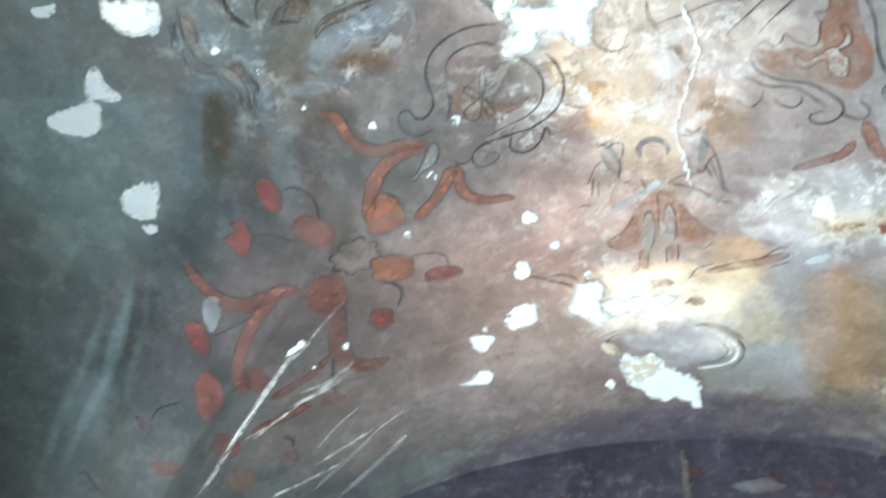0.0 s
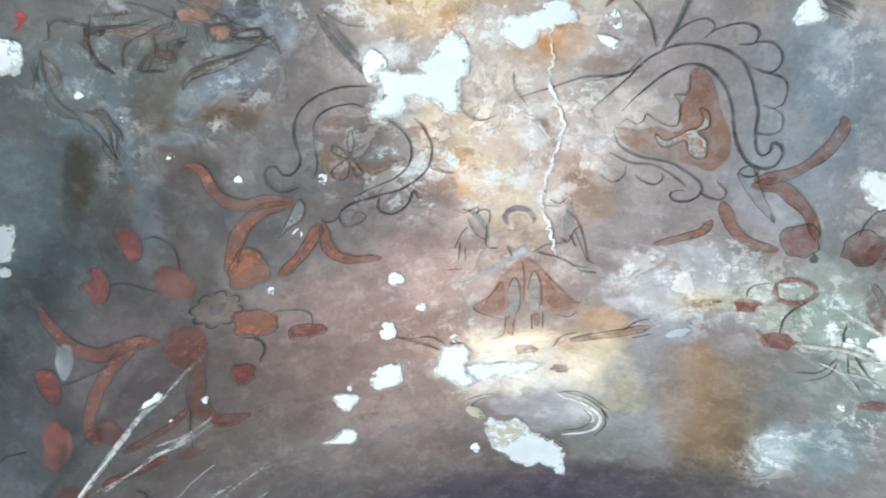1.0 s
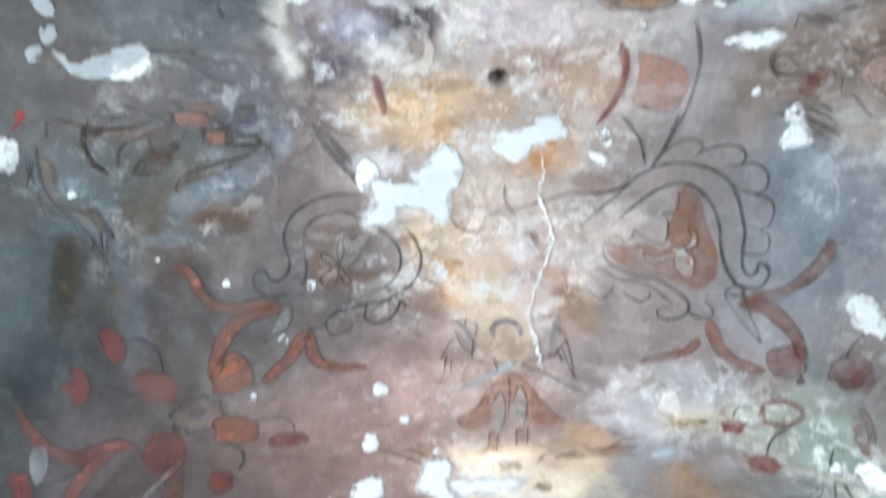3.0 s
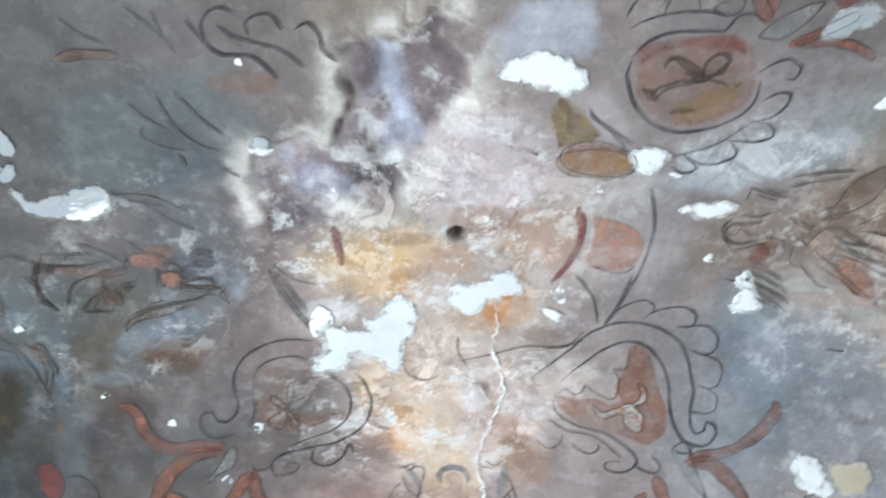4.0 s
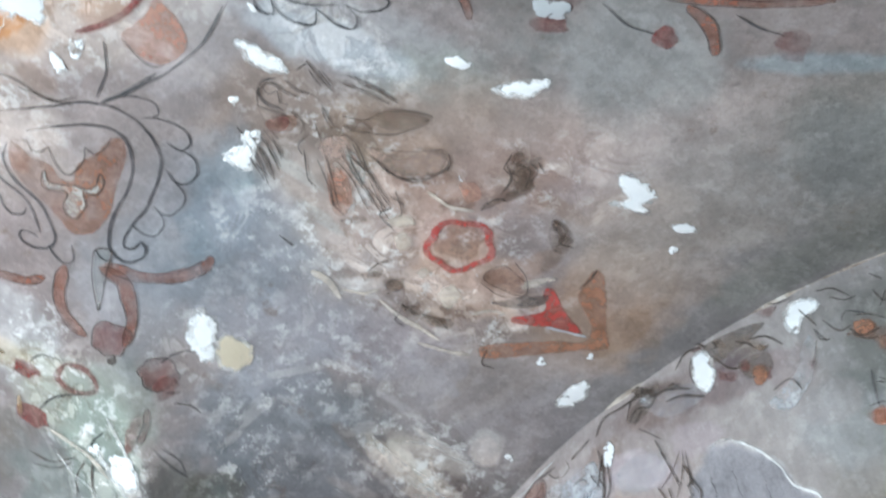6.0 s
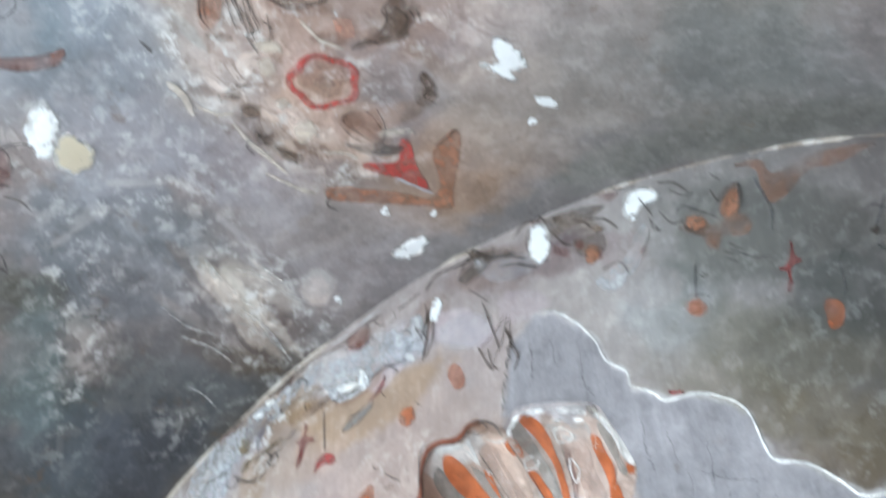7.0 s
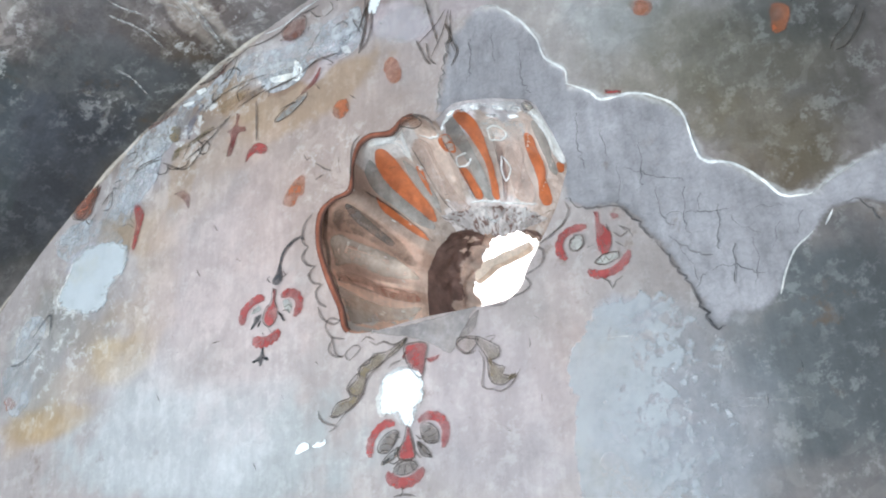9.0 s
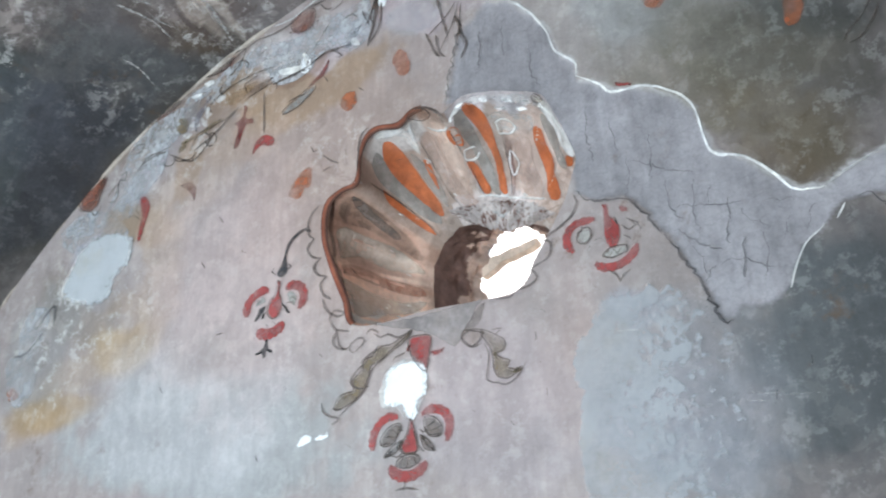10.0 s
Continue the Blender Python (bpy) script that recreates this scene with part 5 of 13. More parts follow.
    stain_or_shading(col, px, py, (-0.329, 3.370), (-0.071, -0.004), (-0.016, -0.107), tone(190, 178, 172), 0.60, 0.60)
    stain_or_shading(col, px, py, (-0.402, 3.163), (-0.105, -0.046), (0.017, -0.106), tone(190, 192, 192), 0.60, 0.60)
    stain_or_shading(col, px, py, (-0.674, 3.269), (-0.284, -0.179), (0.046, -0.159), tone(128, 128, 120), 0.70, 0.60)
    stain_or_shading(col, px, py, (-0.665, 2.926), (-0.200, -0.130), (0.039, -0.097), tone(140, 136, 118), 0.50, 0.60)
    stain_or_shading(col, px, py, (-0.808, 3.013), (-0.126, -0.057), (0.029, -0.119), tone(122, 126, 122), 0.60, 0.60)
    stain_or_shading(col, px, py, (0.090, 3.271), (-0.177, -0.041), (-0.012, -0.125), tone(195, 185, 180), 0.50, 0.60)
    stain_or_shading(col, px, py, (0.414, 3.257), (-0.223, 0.038), (-0.036, -0.076), tone(190, 165, 130), 0.60, 0.60)
    stain_or_shading(col, px, py, (0.336, 3.393), (-0.097, 0.015), (-0.035, -0.079), tone(200, 200, 205), 0.60, 0.60)
    stain_or_shading(col, px, py, (0.947, 3.381), (-0.066, -0.079), (0.178, -0.100), tone(150, 140, 132), 0.60, 0.25)
    stain_or_shading(col, px, py, (0.736, 3.397), (-0.095, 0.033), (-0.027, -0.041), tone(170, 152, 128), 0.60, 0.25)
    stain_or_shading(col, px, py, (1.037, 3.166), (-0.038, -0.034), (0.068, -0.068), tone(205, 208, 216), 0.70, 0.25)
    stain_or_shading(col, px, py, (0.576, 3.429), (-0.140, 0.006), (-0.012, -0.029), tone(212, 212, 214), 0.70, 0.25)
    stain_or_shading(col, px, py, (1.132, 3.032), (-0.061, -0.045), (0.048, -0.063), tone(176, 158, 132), 0.50, 0.25)
    stain_or_shading(col, px, py, (0.887, 3.153), (-0.050, -0.024), (0.014, -0.101), tone(190, 170, 144), 0.60, 0.30)
    stain_or_shading(col, px, py, (-0.730, 2.701), (-0.145, -0.124), (0.051, -0.091), tone(150, 140, 118), 0.55, 0.60)
    stain_or_shading(col, px, py, (-0.660, 2.622), (-0.100, -0.095), (0.039, -0.056), tone(140, 126, 104), 0.45, 0.60)
    stain_or_shading(col, px, py, (-0.722, 2.221), (-0.151, -0.034), (0.050, -0.260), tone(128, 138, 140), 0.75, 0.80)
    stain_or_shading(col, px, py, (-0.455, 2.148), (-0.169, -0.032), (0.016, -0.112), tone(196, 200, 206), 0.45, 0.50)
    stain_or_shading(col, px, py, (0.864, 3.109), (-0.152, 0.088), (-0.092, -0.103), tone(216, 198, 178), 0.30, 0.70)
    stain_or_shading(col, px, py, (0.687, 3.193), (-0.132, 0.056), (-0.059, -0.082), tone(204, 184, 160), 0.30, 0.70)
    stain_or_shading(col, px, py, (1.171, 2.634), (-0.179, 0.060), (-0.056, -0.064), tone(220, 198, 158), 0.22, 0.70)
    stain_or_shading(col, px, py, (1.366, 2.500), (-0.126, 0.030), (-0.035, -0.042), tone(206, 172, 122), 0.25, 0.70)
    stain_or_shading(col, px, py, (0.910, 2.426), (-0.325, -0.064), (-0.015, -0.173), tone(214, 220, 222), 0.45, 0.70)
    stain_or_shading(col, px, py, (0.670, 2.765), (-0.228, -0.096), (0.050, -0.286), tone(226, 214, 212), 0.40, 0.70)
    stain_or_shading(col, px, py, (-0.176, 3.448), (-0.196, -0.021), (-0.011, -0.076), tone(128, 112, 112), 0.50, 0.30)
    stain_or_shading(col, px, py, (0.062, 3.513), (-0.122, 0.028), (-0.029, -0.070), tone(140, 120, 110), 0.50, 0.30)
    stain_or_shading(col, px, py, (0.253, 3.452), (-0.083, 0.042), (-0.029, -0.048), tone(150, 130, 118), 0.50, 0.30)
    stain_or_shading(col, px, py, (-0.314, 3.394), (-0.086, -0.046), (0.012, -0.067), tone(186, 172, 170), 0.50, 0.30)
    stain_or_shading(col, px, py, (0.373, 3.355), (-0.083, 0.042), (-0.027, -0.041), tone(226, 222, 228), 0.60, 0.25)
    stain_or_shading(col, px, py, (0.491, 3.331), (-0.076, 0.027), (-0.020, -0.031), tone(156, 128, 108), 0.50, 0.25)
    stain_or_shading(col, px, py, (0.149, 3.365), (-0.102, -0.048), (0.006, -0.071), tone(216, 208, 214), 0.60, 0.30)
    stain_or_shading(col, px, py, (-0.026, 3.355), (-0.096, -0.028), (-0.002, -0.054), tone(206, 196, 200), 0.50, 0.30)
    stain_or_shading(col, px, py, (-0.352, 3.266), (-0.082, -0.041), (0.011, -0.057), tone(200, 190, 186), 0.50, 0.40)
    stain_or_shading(col, px, py, (-0.184, 3.502), (-0.093, -0.011), (-0.004, -0.028), tone(98, 84, 90), 0.50, 0.25)
    stain_or_shading(col, px, py, (-0.494, 2.306), (-0.115, -0.027), (0.016, -0.098), tone(170, 178, 182), 0.40, 0.70)
    stain_or_shading(col, px, py, (-0.205, 2.374), (-0.073, -0.017), (0.020, -0.186), tone(196, 182, 176), 0.40, 0.60)
    stain_or_shading(col, px, py, (0.010, 2.323), (-0.205, -0.044), (0.008, -0.109), tone(204, 194, 192), 0.35, 0.70)
    south_falloff = np.clip((-px - 0.25) / 0.7, 0, 1)[:, None] * (0.46 + 0.24 * cloud(px, py, 5, 47, 4)[:, None])
    warm_cast = np.exp(-((px - 0.40) ** 2 / 0.40 + (py - 2.85) ** 2 / 0.22))[:, None]
    south_foot_dim = np.exp(-((px + 0.72) ** 2 / 0.06 + (py - 2.15) ** 2 / 0.10))[:, None]
    col = col * (1 - 0.17 * south_foot_dim)
    teal_cast = np.exp(-((px + 0.50) ** 2 / 0.16 + (py - 3.25) ** 2 / 0.14))[:, None]
    col = col * (1 + teal_cast * np.array((-0.07, 0.02, 0.03)))
    return col * (1 - south_falloff) * np.array((0.862, 0.800, 0.817)) * (1 + warm_cast * np.array((0.075, 0.0, -0.045)))


def wall_salt():
    salt = np.full(len(px), 0.10)
    fleck(salt, px, py, (0.635, 3.395), (-0.253, 0.069), (-0.053, -0.090), 1.00)
    fleck(salt, px, py, (0.939, 3.282), (-0.104, -0.108), (0.209, -0.159), 0.80)
    fleck(salt, px, py, (1.214, 2.810), (-0.258, -0.066), (-0.020, -0.154), 0.60)
    fleck(salt, px, py, (1.354, 2.709), (-0.180, -0.041), (-0.031, -0.202), 0.60)
    fleck(salt, px, py, (-0.098, 2.991), (-0.167, -0.062), (0.004, -0.045), 1.00)
    fleck(salt, px, py, (-0.582, 2.496), (-0.125, -0.036), (0.018, -0.103), 0.08)
    fleck(salt, px, py, (0.352, 2.990), (-0.198, -0.067), (0.002, -0.159), 0.30)
    fleck(salt, px, py, (-0.764, 2.702), (-0.148, -0.054), (0.021, -0.108), 0.08)
    return np.where(inside(px, py, MORTAR) > 0.004, -1.0, salt)


shell_line = closed_curve(SHELL, 0.006)
shell_gap = inside(px, py, SHELL)
close = np.nonzero(abs(shell_gap) < 0.0056)[0]
for i in close:
    d = np.hypot(shell_line[:, 0] - px[i], shell_line[:, 1] - py[i])
    px[i], py[i] = shell_line[d.argmin()]
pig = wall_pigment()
wob = (cloud(px, py, 14, 15, 4) - 0.5) * 0.024 + (cloud(px, py, 45, 18, 3) - 0.5) * 0.014
gap = inside(px, py, MORTAR) + wob
bare = np.clip(gap / 0.008, 0, 1)
grain = cloud(px * 1.0, py * 0.35, 40, 70, 3)
scratch = np.clip(1 - abs(cloud(px * 3, py * 0.6, 7, 79, 2) - 0.5) * 34, 0, 1) * (cloud(px, py, 5, 83, 2) > 0.45)
mortar_col = np.array(tone(166, 162, 166)) * (0.80 + 0.38 * grain[:, None]) * (1 - 0.16 * scratch[:, None])
pig = pig * (1 - bare[:, None]) + mortar_col * bare[:, None]
lip = np.exp(-((gap + 0.001) / 0.0048) ** 2) * np.clip((cloud(px, py, 4, 93, 2) - 0.25) * 4, 0.25, 1)
slope = np.gradient(gap.reshape(len(wy), len(wz)), axis=1).ravel() / WALL_STEP
lip *= np.clip(0.25 - slope * 1.1, 0.0, 1)
pig = pig * (1 - 0.4 * lip[:, None]) + np.array(tone(238, 238, 240)) * 0.4 * lip[:, None]
depth = bare * 0.005 - 0.0018 * np.exp(-(gap / 0.012) ** 2) + (cloud(px, py, 2.4, 19, 4) - 0.5) * 0.010 + (cloud(px, py, 20, 29, 3) - 0.5) * 0.0016
calm = np.clip(abs(shell_gap) / 0.02, 0, 1)
wx = HALF + depth * calm
EAST.relief = wx.reshape(len(wy), len(wz))
ids = np.arange(len(wy) * len(wz)).reshape(len(wy), len(wz))
quads = np.stack([ids[:-1, :-1], ids[1:, :-1], ids[1:, 1:], ids[:-1, 1:]], -1).reshape(-1, 4)
middle_gap = inside(px[quads].mean(1), py[quads].mean(1), shell_line)
quads = quads[middle_gap < 0.0]
verts = np.stack([wx, px, py], 1)
bv, bf = boxes_mesh([(1.95, 2.33, -HALF, HALF, 0, 2.44), (1.95, 2.33, -HALF, HALF, 3.12, 3.80), (1.95, 2.33, 0.47, HALF, 2.44, 3.12), (1.95, 2.33, -HALF, -0.31, 2.44, 3.12)])
bv2, bf2 = boxes_mesh([(HALF, 1.95, -HALF, HALF, 0, 1.90)])
n0, n1 = len(verts), len(verts) + len(bv)
all_v = np.concatenate([verts, np.array(bv), np.array(bv2)])
all_f = quads.tolist() + [[i + n0 for i in f] for f in bf] + [[i + n1 for i in f] for f in bf2]
all_s = np.concatenate([wall_salt(), np.zeros(len(bv) + len(bv2))])
all_c = np.concatenate([pig, np.tile(tone(185, 180, 176), (len(bv) + len(bv2), 1))])
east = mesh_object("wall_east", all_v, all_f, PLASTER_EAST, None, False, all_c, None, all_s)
for poly in east.data.polygons[:len(quads)]:
    poly.use_smooth = True
tagged(east, "whitewashed lunette wall with painted flowers and bare mortar", "wall", kind="structure")

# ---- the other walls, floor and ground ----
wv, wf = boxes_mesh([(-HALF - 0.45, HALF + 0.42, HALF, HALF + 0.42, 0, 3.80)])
tagged(mesh_object("wall_north", wv, wf, PLASTER_NORTH, smooth=False), "mauve-grey lunette wall with its shade put into the colour", "wall", kind="structure")
wv, wf = boxes_mesh([(-HALF - 0.45, HALF + 0.42, -HALF - 0.42, -HALF, 0, 3.80)])
tagged(mesh_object("wall_south", wv, wf, PLASTER_PLAIN, smooth=False), "plain old plaster wall", "wall", kind="structure")
wv, wf = boxes_mesh([(-HALF - 0.45, -HALF, -HALF, -0.15, 0, 3.80), (-HALF - 0.45, -HALF, 1.25, HALF, 0, 3.80), (-HALF - 0.45, -HALF, -0.15, 1.25, 2.15, 3.80)])
tagged(mesh_object("wall_west", wv, wf, PLASTER_PLAIN, smooth=False), "plain old plaster wall with an open doorway", "wall", kind="structure")
wv, wf = boxes_mesh([(-HALF - 0.45, HALF + 0.42, -HALF - 0.42, HALF + 0.42, -0.15, 0.0)])
tagged(mesh_object("floor", wv, wf, PAVING, smooth=False), "worn warm stone floor", "floor", kind="structure")
tagged(mesh_object("ground", [(-400, -400, -0.16), (400, -400, -0.16), (400, 400, -0.16), (-400, 400, -0.16)], [(0, 1, 2, 3)], EARTH, smooth=False), "dry bare earth outside", "ground", kind="structure")
wv, wf = boxes_mesh([(4.6, 4.9, -3.0, 6.0, -0.16, 7.0)])
tagged(mesh_object("backdrop", wv, wf, PLASTER_BRIGHT, smooth=False), "pale wall added outside so that the window opening shows white", "wall", kind="structure")

STOPS = [0, 0.12, 0.20, 0.30, 0.40, 0.50, 0.60, 0.70, 0.80, 0.90, 1.0]
INNER_Y = [0.272, 0.275, 0.270, 0.238, 0.193, 0.128, 0.062, 0.0, -0.050, -0.090, -0.105]
INNER_Z = [2.60, 2.728, 2.790, 2.847, 2.880, 2.876, 2.860, 2.837, 2.810, 2.745, 2.60]
OUTLET_Y = [0.210, 0.215, 0.217, 0.182, 0.149, 0.091, 0.035, 0.0, -0.04, -0.08, -0.10]
OUTLET_Z = [2.61, 2.72, 2.80, 2.866, 2.912, 2.922, 2.895, 2.87, 2.80, 2.70, 2.61]


# ---- the shell window: fluted hood, reveal, sill ----
HUB = np.array((0.085, 2.66))
ring_line = closed_curve(SHELL, 0.012)
ring_line = np.roll(ring_line, -int(np.argmin(np.hypot(*(ring_line - (0.316, 2.539)).T))), 0)
turn_at = int(np.argmin(np.hypot(*(ring_line - (-0.088, 2.521)).T)))
RIM, SILL = ring_line[:turn_at + 1], ring_line[turn_at:]
RIM_AT = np.r_[0, np.cumsum(np.hypot(*np.diff(RIM, axis=0).T))]
RIM_AT /= RIM_AT[-1]


def inner(f):
    """Rim of the inner opening, from the sill up and over to the sill."""
    return np.array((np.interp(f, STOPS, INNER_Y), np.interp(f, STOPS, INNER_Z)))


def outlet(f):
    """Broken rim of the opening at the outer face of the wall."""
    return np.array((np.interp(f, STOPS, OUTLET_Y), np.interp(f, STOPS, OUTLET_Z)))


def hood_point(f, s, extra=0.0):
    """A point of the shell hood: f round the rim, s from the wall's face inward."""
    o = np.array((np.interp(f, RIM_AT, RIM[:, 0]), np.interp(f, RIM_AT, RIM[:, 1])))
    p = o * (1 - s) + inner(f) * s
    sag = 0.033 * math.sin(math.pi * s) * (1 if f > 0.12 else 0.3)
    p = p + (p - HUB) / max(np.linalg.norm(p - HUB), 0.05) * sag
    return (HALF + 0.001 + 0.28 * max(s, 0) ** 0.85 + extra, p[0], p[1])


# where each flute of the shell ends, and its plaster colour, the low flutes lightened for missing bounce light
FLUTES = [(0.135, tone(240, 214, 200)), (0.190, tone(222, 194, 182)), (0.265, tone(204, 172, 158)), (0.330, tone(196, 178, 170)), (0.452, tone(182, 168, 162)), (0.505, tone(216, 198, 190)), (0.600, tone(184, 172, 168)), (0.665, tone(212, 194, 188)), (0.736, tone(214, 200, 196)), (0.820, tone(186, 170, 164)), (1.001, tone(172, 150, 142))]


def flute_depth(f, s):
    """How far a flute is scooped out at a point of the hood."""
    first = 0.0
    for last, _ in FLUTES:
        if f <= last:
            break
        first = last
    last = min(last, 1.0)
    q = (f - first) / max(last - first, 1e-6)
    return min(0.48 * (last - first), 0.028) * math.sin(math.pi * min(max(q, 0), 1)) * math.sin(math.pi * min(s * 1.15, 1)) ** 0.7


class Hood:
    """Metres along the rim and inward on the shell hood."""
    def __call__(self, p, off):
        f, s = float(p[0]) / 1.6, min(max(float(p[1]) / 0.30, 0.0), 1.0)
        return hood_point(f, s, flute_depth(f, s) - 0.001 - off)


HOOD = Hood()


def shell_window():
    root = tagged(new("window_1"), "shell-shaped window hood with orange and grey painted flutes", "window", kind="structure")
    hub, hood, sill, along = HUB, RIM, SILL, RIM_AT
    first = 0.0
    mat = old_plaster("shell_paint", speckle=0.6, bump=0.5, rough=1.15)
    for last, colour in FLUTES:
        fs = np.linspace(first, min(last, 1.0), max(4, int((last - first) / 0.004)))
        rows = 34
        verts, faces, cols = [], [], []
        for f in fs:
            for j in range(rows + 1):
                s = j / rows
                v = hood_point(f, s, flute_depth(f, s))
                verts.append(v)
                y, z = np.float64(v[1]), np.float64(v[2])
                near_f = [0.0] + [e for e, _ in FLUTES[:-1] for e in (e - 0.010, e + 0.010)] + [1.0]
                near_c = np.array([t for _, t in FLUTES for t in (t, t)])
                c = np.array([np.interp(f, near_f, near_c[:, k]) for k in range(3)]) * (0.76 + 0.48 * float(cloud(y, z, 13, 44, 4))) * np.array((1.08, 1.0, 0.92))
                worn, chip = float(cloud(y + 3, z, 26, 48, 3)), float(cloud(y - 2, z, 26, 58, 3))
                if f < 0.13:
                    pinker = max(0.0, 1 - abs(f - 0.125 + 0.02 * s) / 0.022)
                    c = c * (1 - 0.5 * pinker) + np.array(tone(206, 150, 128)) * 0.5 * pinker
                    if f < 0.06 and worn > 0.60:
                        c = np.array(tone(224, 220, 216))
                if 0.33 < f < 0.45 and s < 0.10 + 0.16 * chip:
                    c = np.array(tone(226, 218, 214)) * (0.7 + 0.5 * worn)
                elif 0.51 < f < 0.82 and s < 0.10 + 0.30 * (chip - 0.35):
                    c = np.array(tone(216, 208, 210)) * (0.55 + 0.9 * worn)
                elif 0.42 < f < 0.72 and s > 0.80 + 0.24 * (chip - 0.5):
                    c = np.array(tone(230, 216, 212)) * (0.55 + 0.8 * worn)
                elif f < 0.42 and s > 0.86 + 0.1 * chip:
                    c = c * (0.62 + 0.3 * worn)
                cols.append(c)
        m = rows + 1
        for i in range(len(fs) - 1):
            for j in range(rows):
                faces.append((i * m + j, (i + 1) * m + j, (i + 1) * m + j + 1, i * m + j + 1))
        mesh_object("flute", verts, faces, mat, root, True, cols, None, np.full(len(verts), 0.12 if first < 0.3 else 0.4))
        first = last
    # reveal behind the hood, to the outer face of the wall
    fs = np.linspace(0, 1, 240)
    verts, faces, cols = [], [], []
    for i, f in enumerate(fs):
        n = inner(f)
        nick = float(cloud(np.float64(f * 26), np.float64(2), 1, 63, 4))
        for j in range(29):
            s = j / 28
            rough = (float(cloud(np.float64(f * 9), np.float64(s * 3), 2.5, 66, 4)) - 0.5) * 0.026 + (nick - 0.5) * 0.022 * s ** 3
            p = n * (1 - s) + outlet(f) * s + (n - hub) / max(np.linalg.norm(n - hub), 0.05) * rough * (0.4 + 1.3 * s)
            verts.append((HALF + 0.28 + 0.15 * s, p[0], p[1]))
            c = np.array(tone(118, 92, 84)) * (0.7 + 0.6 * float(cloud(np.float64(f * 7), np.float64(s * 2), 3, 68, 3)))
            cols.append(c if s < 1.0 - 0.85 * float(cloud(np.float64(f * 26), np.float64(s * 4), 1, 69, 3)) else np.array(tone(206, 180, 166)) * (0.6 + 0.8 * nick))
    for i in range(239):
        for j in range(28):
            faces.append((i * 29 + j, (i + 1) * 29 + j, (i + 1) * 29 + j + 1, i * 29 + j + 1))
    mesh_object("reveal", verts, faces, mat, root, True, cols)
    # lumps of broken plaster over the inner opening
    verts, faces, cols = [], [], []
    for i, f in enumerate(np.linspace(0.40, 0.80, 90)):
        fade = math.sin(math.pi * i / 89) ** 0.5
        for j in range(22):
            q = j / 21
            s = 0.84 + (0.05 * float(cloud(np.float64(f * 60), np.float64(1), 1, 34, 3)) + 0.20 * q) * fade
            lump = float(cloud(np.float64(f * 70), np.float64(q * 4), 1, 91, 4))
            verts.append(hood_point(f, s, flute_depth(f, min(s, 1.0)) - (0.002 + 0.030 * max(lump - 0.3, 0) * math.sin(math.pi * min(q * 1.1, 1))) * fade))
            speck = float(cloud(np.float64(f * 120), np.float64(q * 7), 1, 92, 3))
            cols.append(np.array(tone(216, 204, 200)) * (0.35 + 0.75 * lump) if speck < 0.62 else np.array(tone(120, 92, 84)))
    for i in range(89):
        for j in range(21):
            faces.append((i * 22 + j, (i + 1) * 22 + j, (i + 1) * 22 + j + 1, i * 22 + j + 1))
    mesh_object("crust", verts, faces, mat, root, True, cols, None, np.full(len(verts), 0.5))
    # sill: slopes up from the wall to the inner opening and on outward
    verts, faces, cols = [], [], []
    for i in range(len(sill)):
        q = i / (len(sill) - 1)
        a, b = sill[i], np.array((-0.105 + 0.380 * q, 2.60))
        for j, (d, p) in enumerate(((0.001, a), (0.10, a * 0.65 + b * 0.35), (0.28, b), (0.44, b + (0, 0.015)))):
            verts.append((HALF + d, p[0], p[1]))
            cols.append(np.array(tone(158, 150, 148)) * (0.8 + 0.4 * random.random()))
    for i in range(len(sill) - 1):
        for j in range(3):
            faces.append((i * 4 + j, i * 4 + j + 1, (i + 1) * 4 + j + 1, (i + 1) * 4 + j))
    mesh_object("window_sill", verts, faces, mat, root, True, cols)
    # flange that closes the wall round the outer end of the reveal
    ring = [outlet(f) for f in np.linspace(0, 1, 40)]
    verts = [(HALF + 0.428, *p) for p in ring]
    far = []
    for p in ring:
        d = (p - (0.08, 2.75)) / np.linalg.norm(p - (0.08, 2.75))
        far.append((HALF + 0.428, 0.08 + d[0] * 0.75, 2.75 + d[1] * 0.75))
    n = len(ring)
    faces = [(i, (i + 1) % n, n + (i + 1) % n, n + i) for i in range(n)]
    verts_s, faces_s, cols_s = [], [], []
    for i in range(15):
        q = i / 14
        mid = np.array((2.335, 0.208 - 0.165 * q, 2.815 + 0.052 * q + 0.006 * math.sin(q * 5)))
        wide = (0.019 - 0.010 * q) * (0.55 + 0.9 * float(cloud(np.float64(q * 9), np.float64(3), 1, 87, 3)))
        for o in ((0, 0, wide), (0.03, 0, wide * 0.7), (0.03, 0, -wide * 0.8), (0, 0, -wide)):
            verts_s.append(tuple(mid + np.array(o)))
            cols_s.append(np.array(tone(228, 206, 188)) * (0.60 + 0.8 * float(cloud(np.float64(q * 12), np.float64(o[2] * 90), 1, 88, 3))))
        if i:
            n4 = 4 * i
            faces_s += [(n4 - 4 + k, n4 - 4 + (k + 1) % 4, n4 + (k + 1) % 4, n4 + k) for k in range(4)]
    faces_s += [(0, 1, 2, 3), (59, 58, 57, 56)]
    mesh_object("splinter", verts_s, faces_s, mat, root, False, cols_s)
    mesh_object("outer_face", verts + far, faces, PLASTER_PLAIN, root, False)
    # brown-red painted border on the north rim of the shell
    rim = hood[(along > 0.0) & (along < 0.47)]
    verts, faces, cols = [], [], []
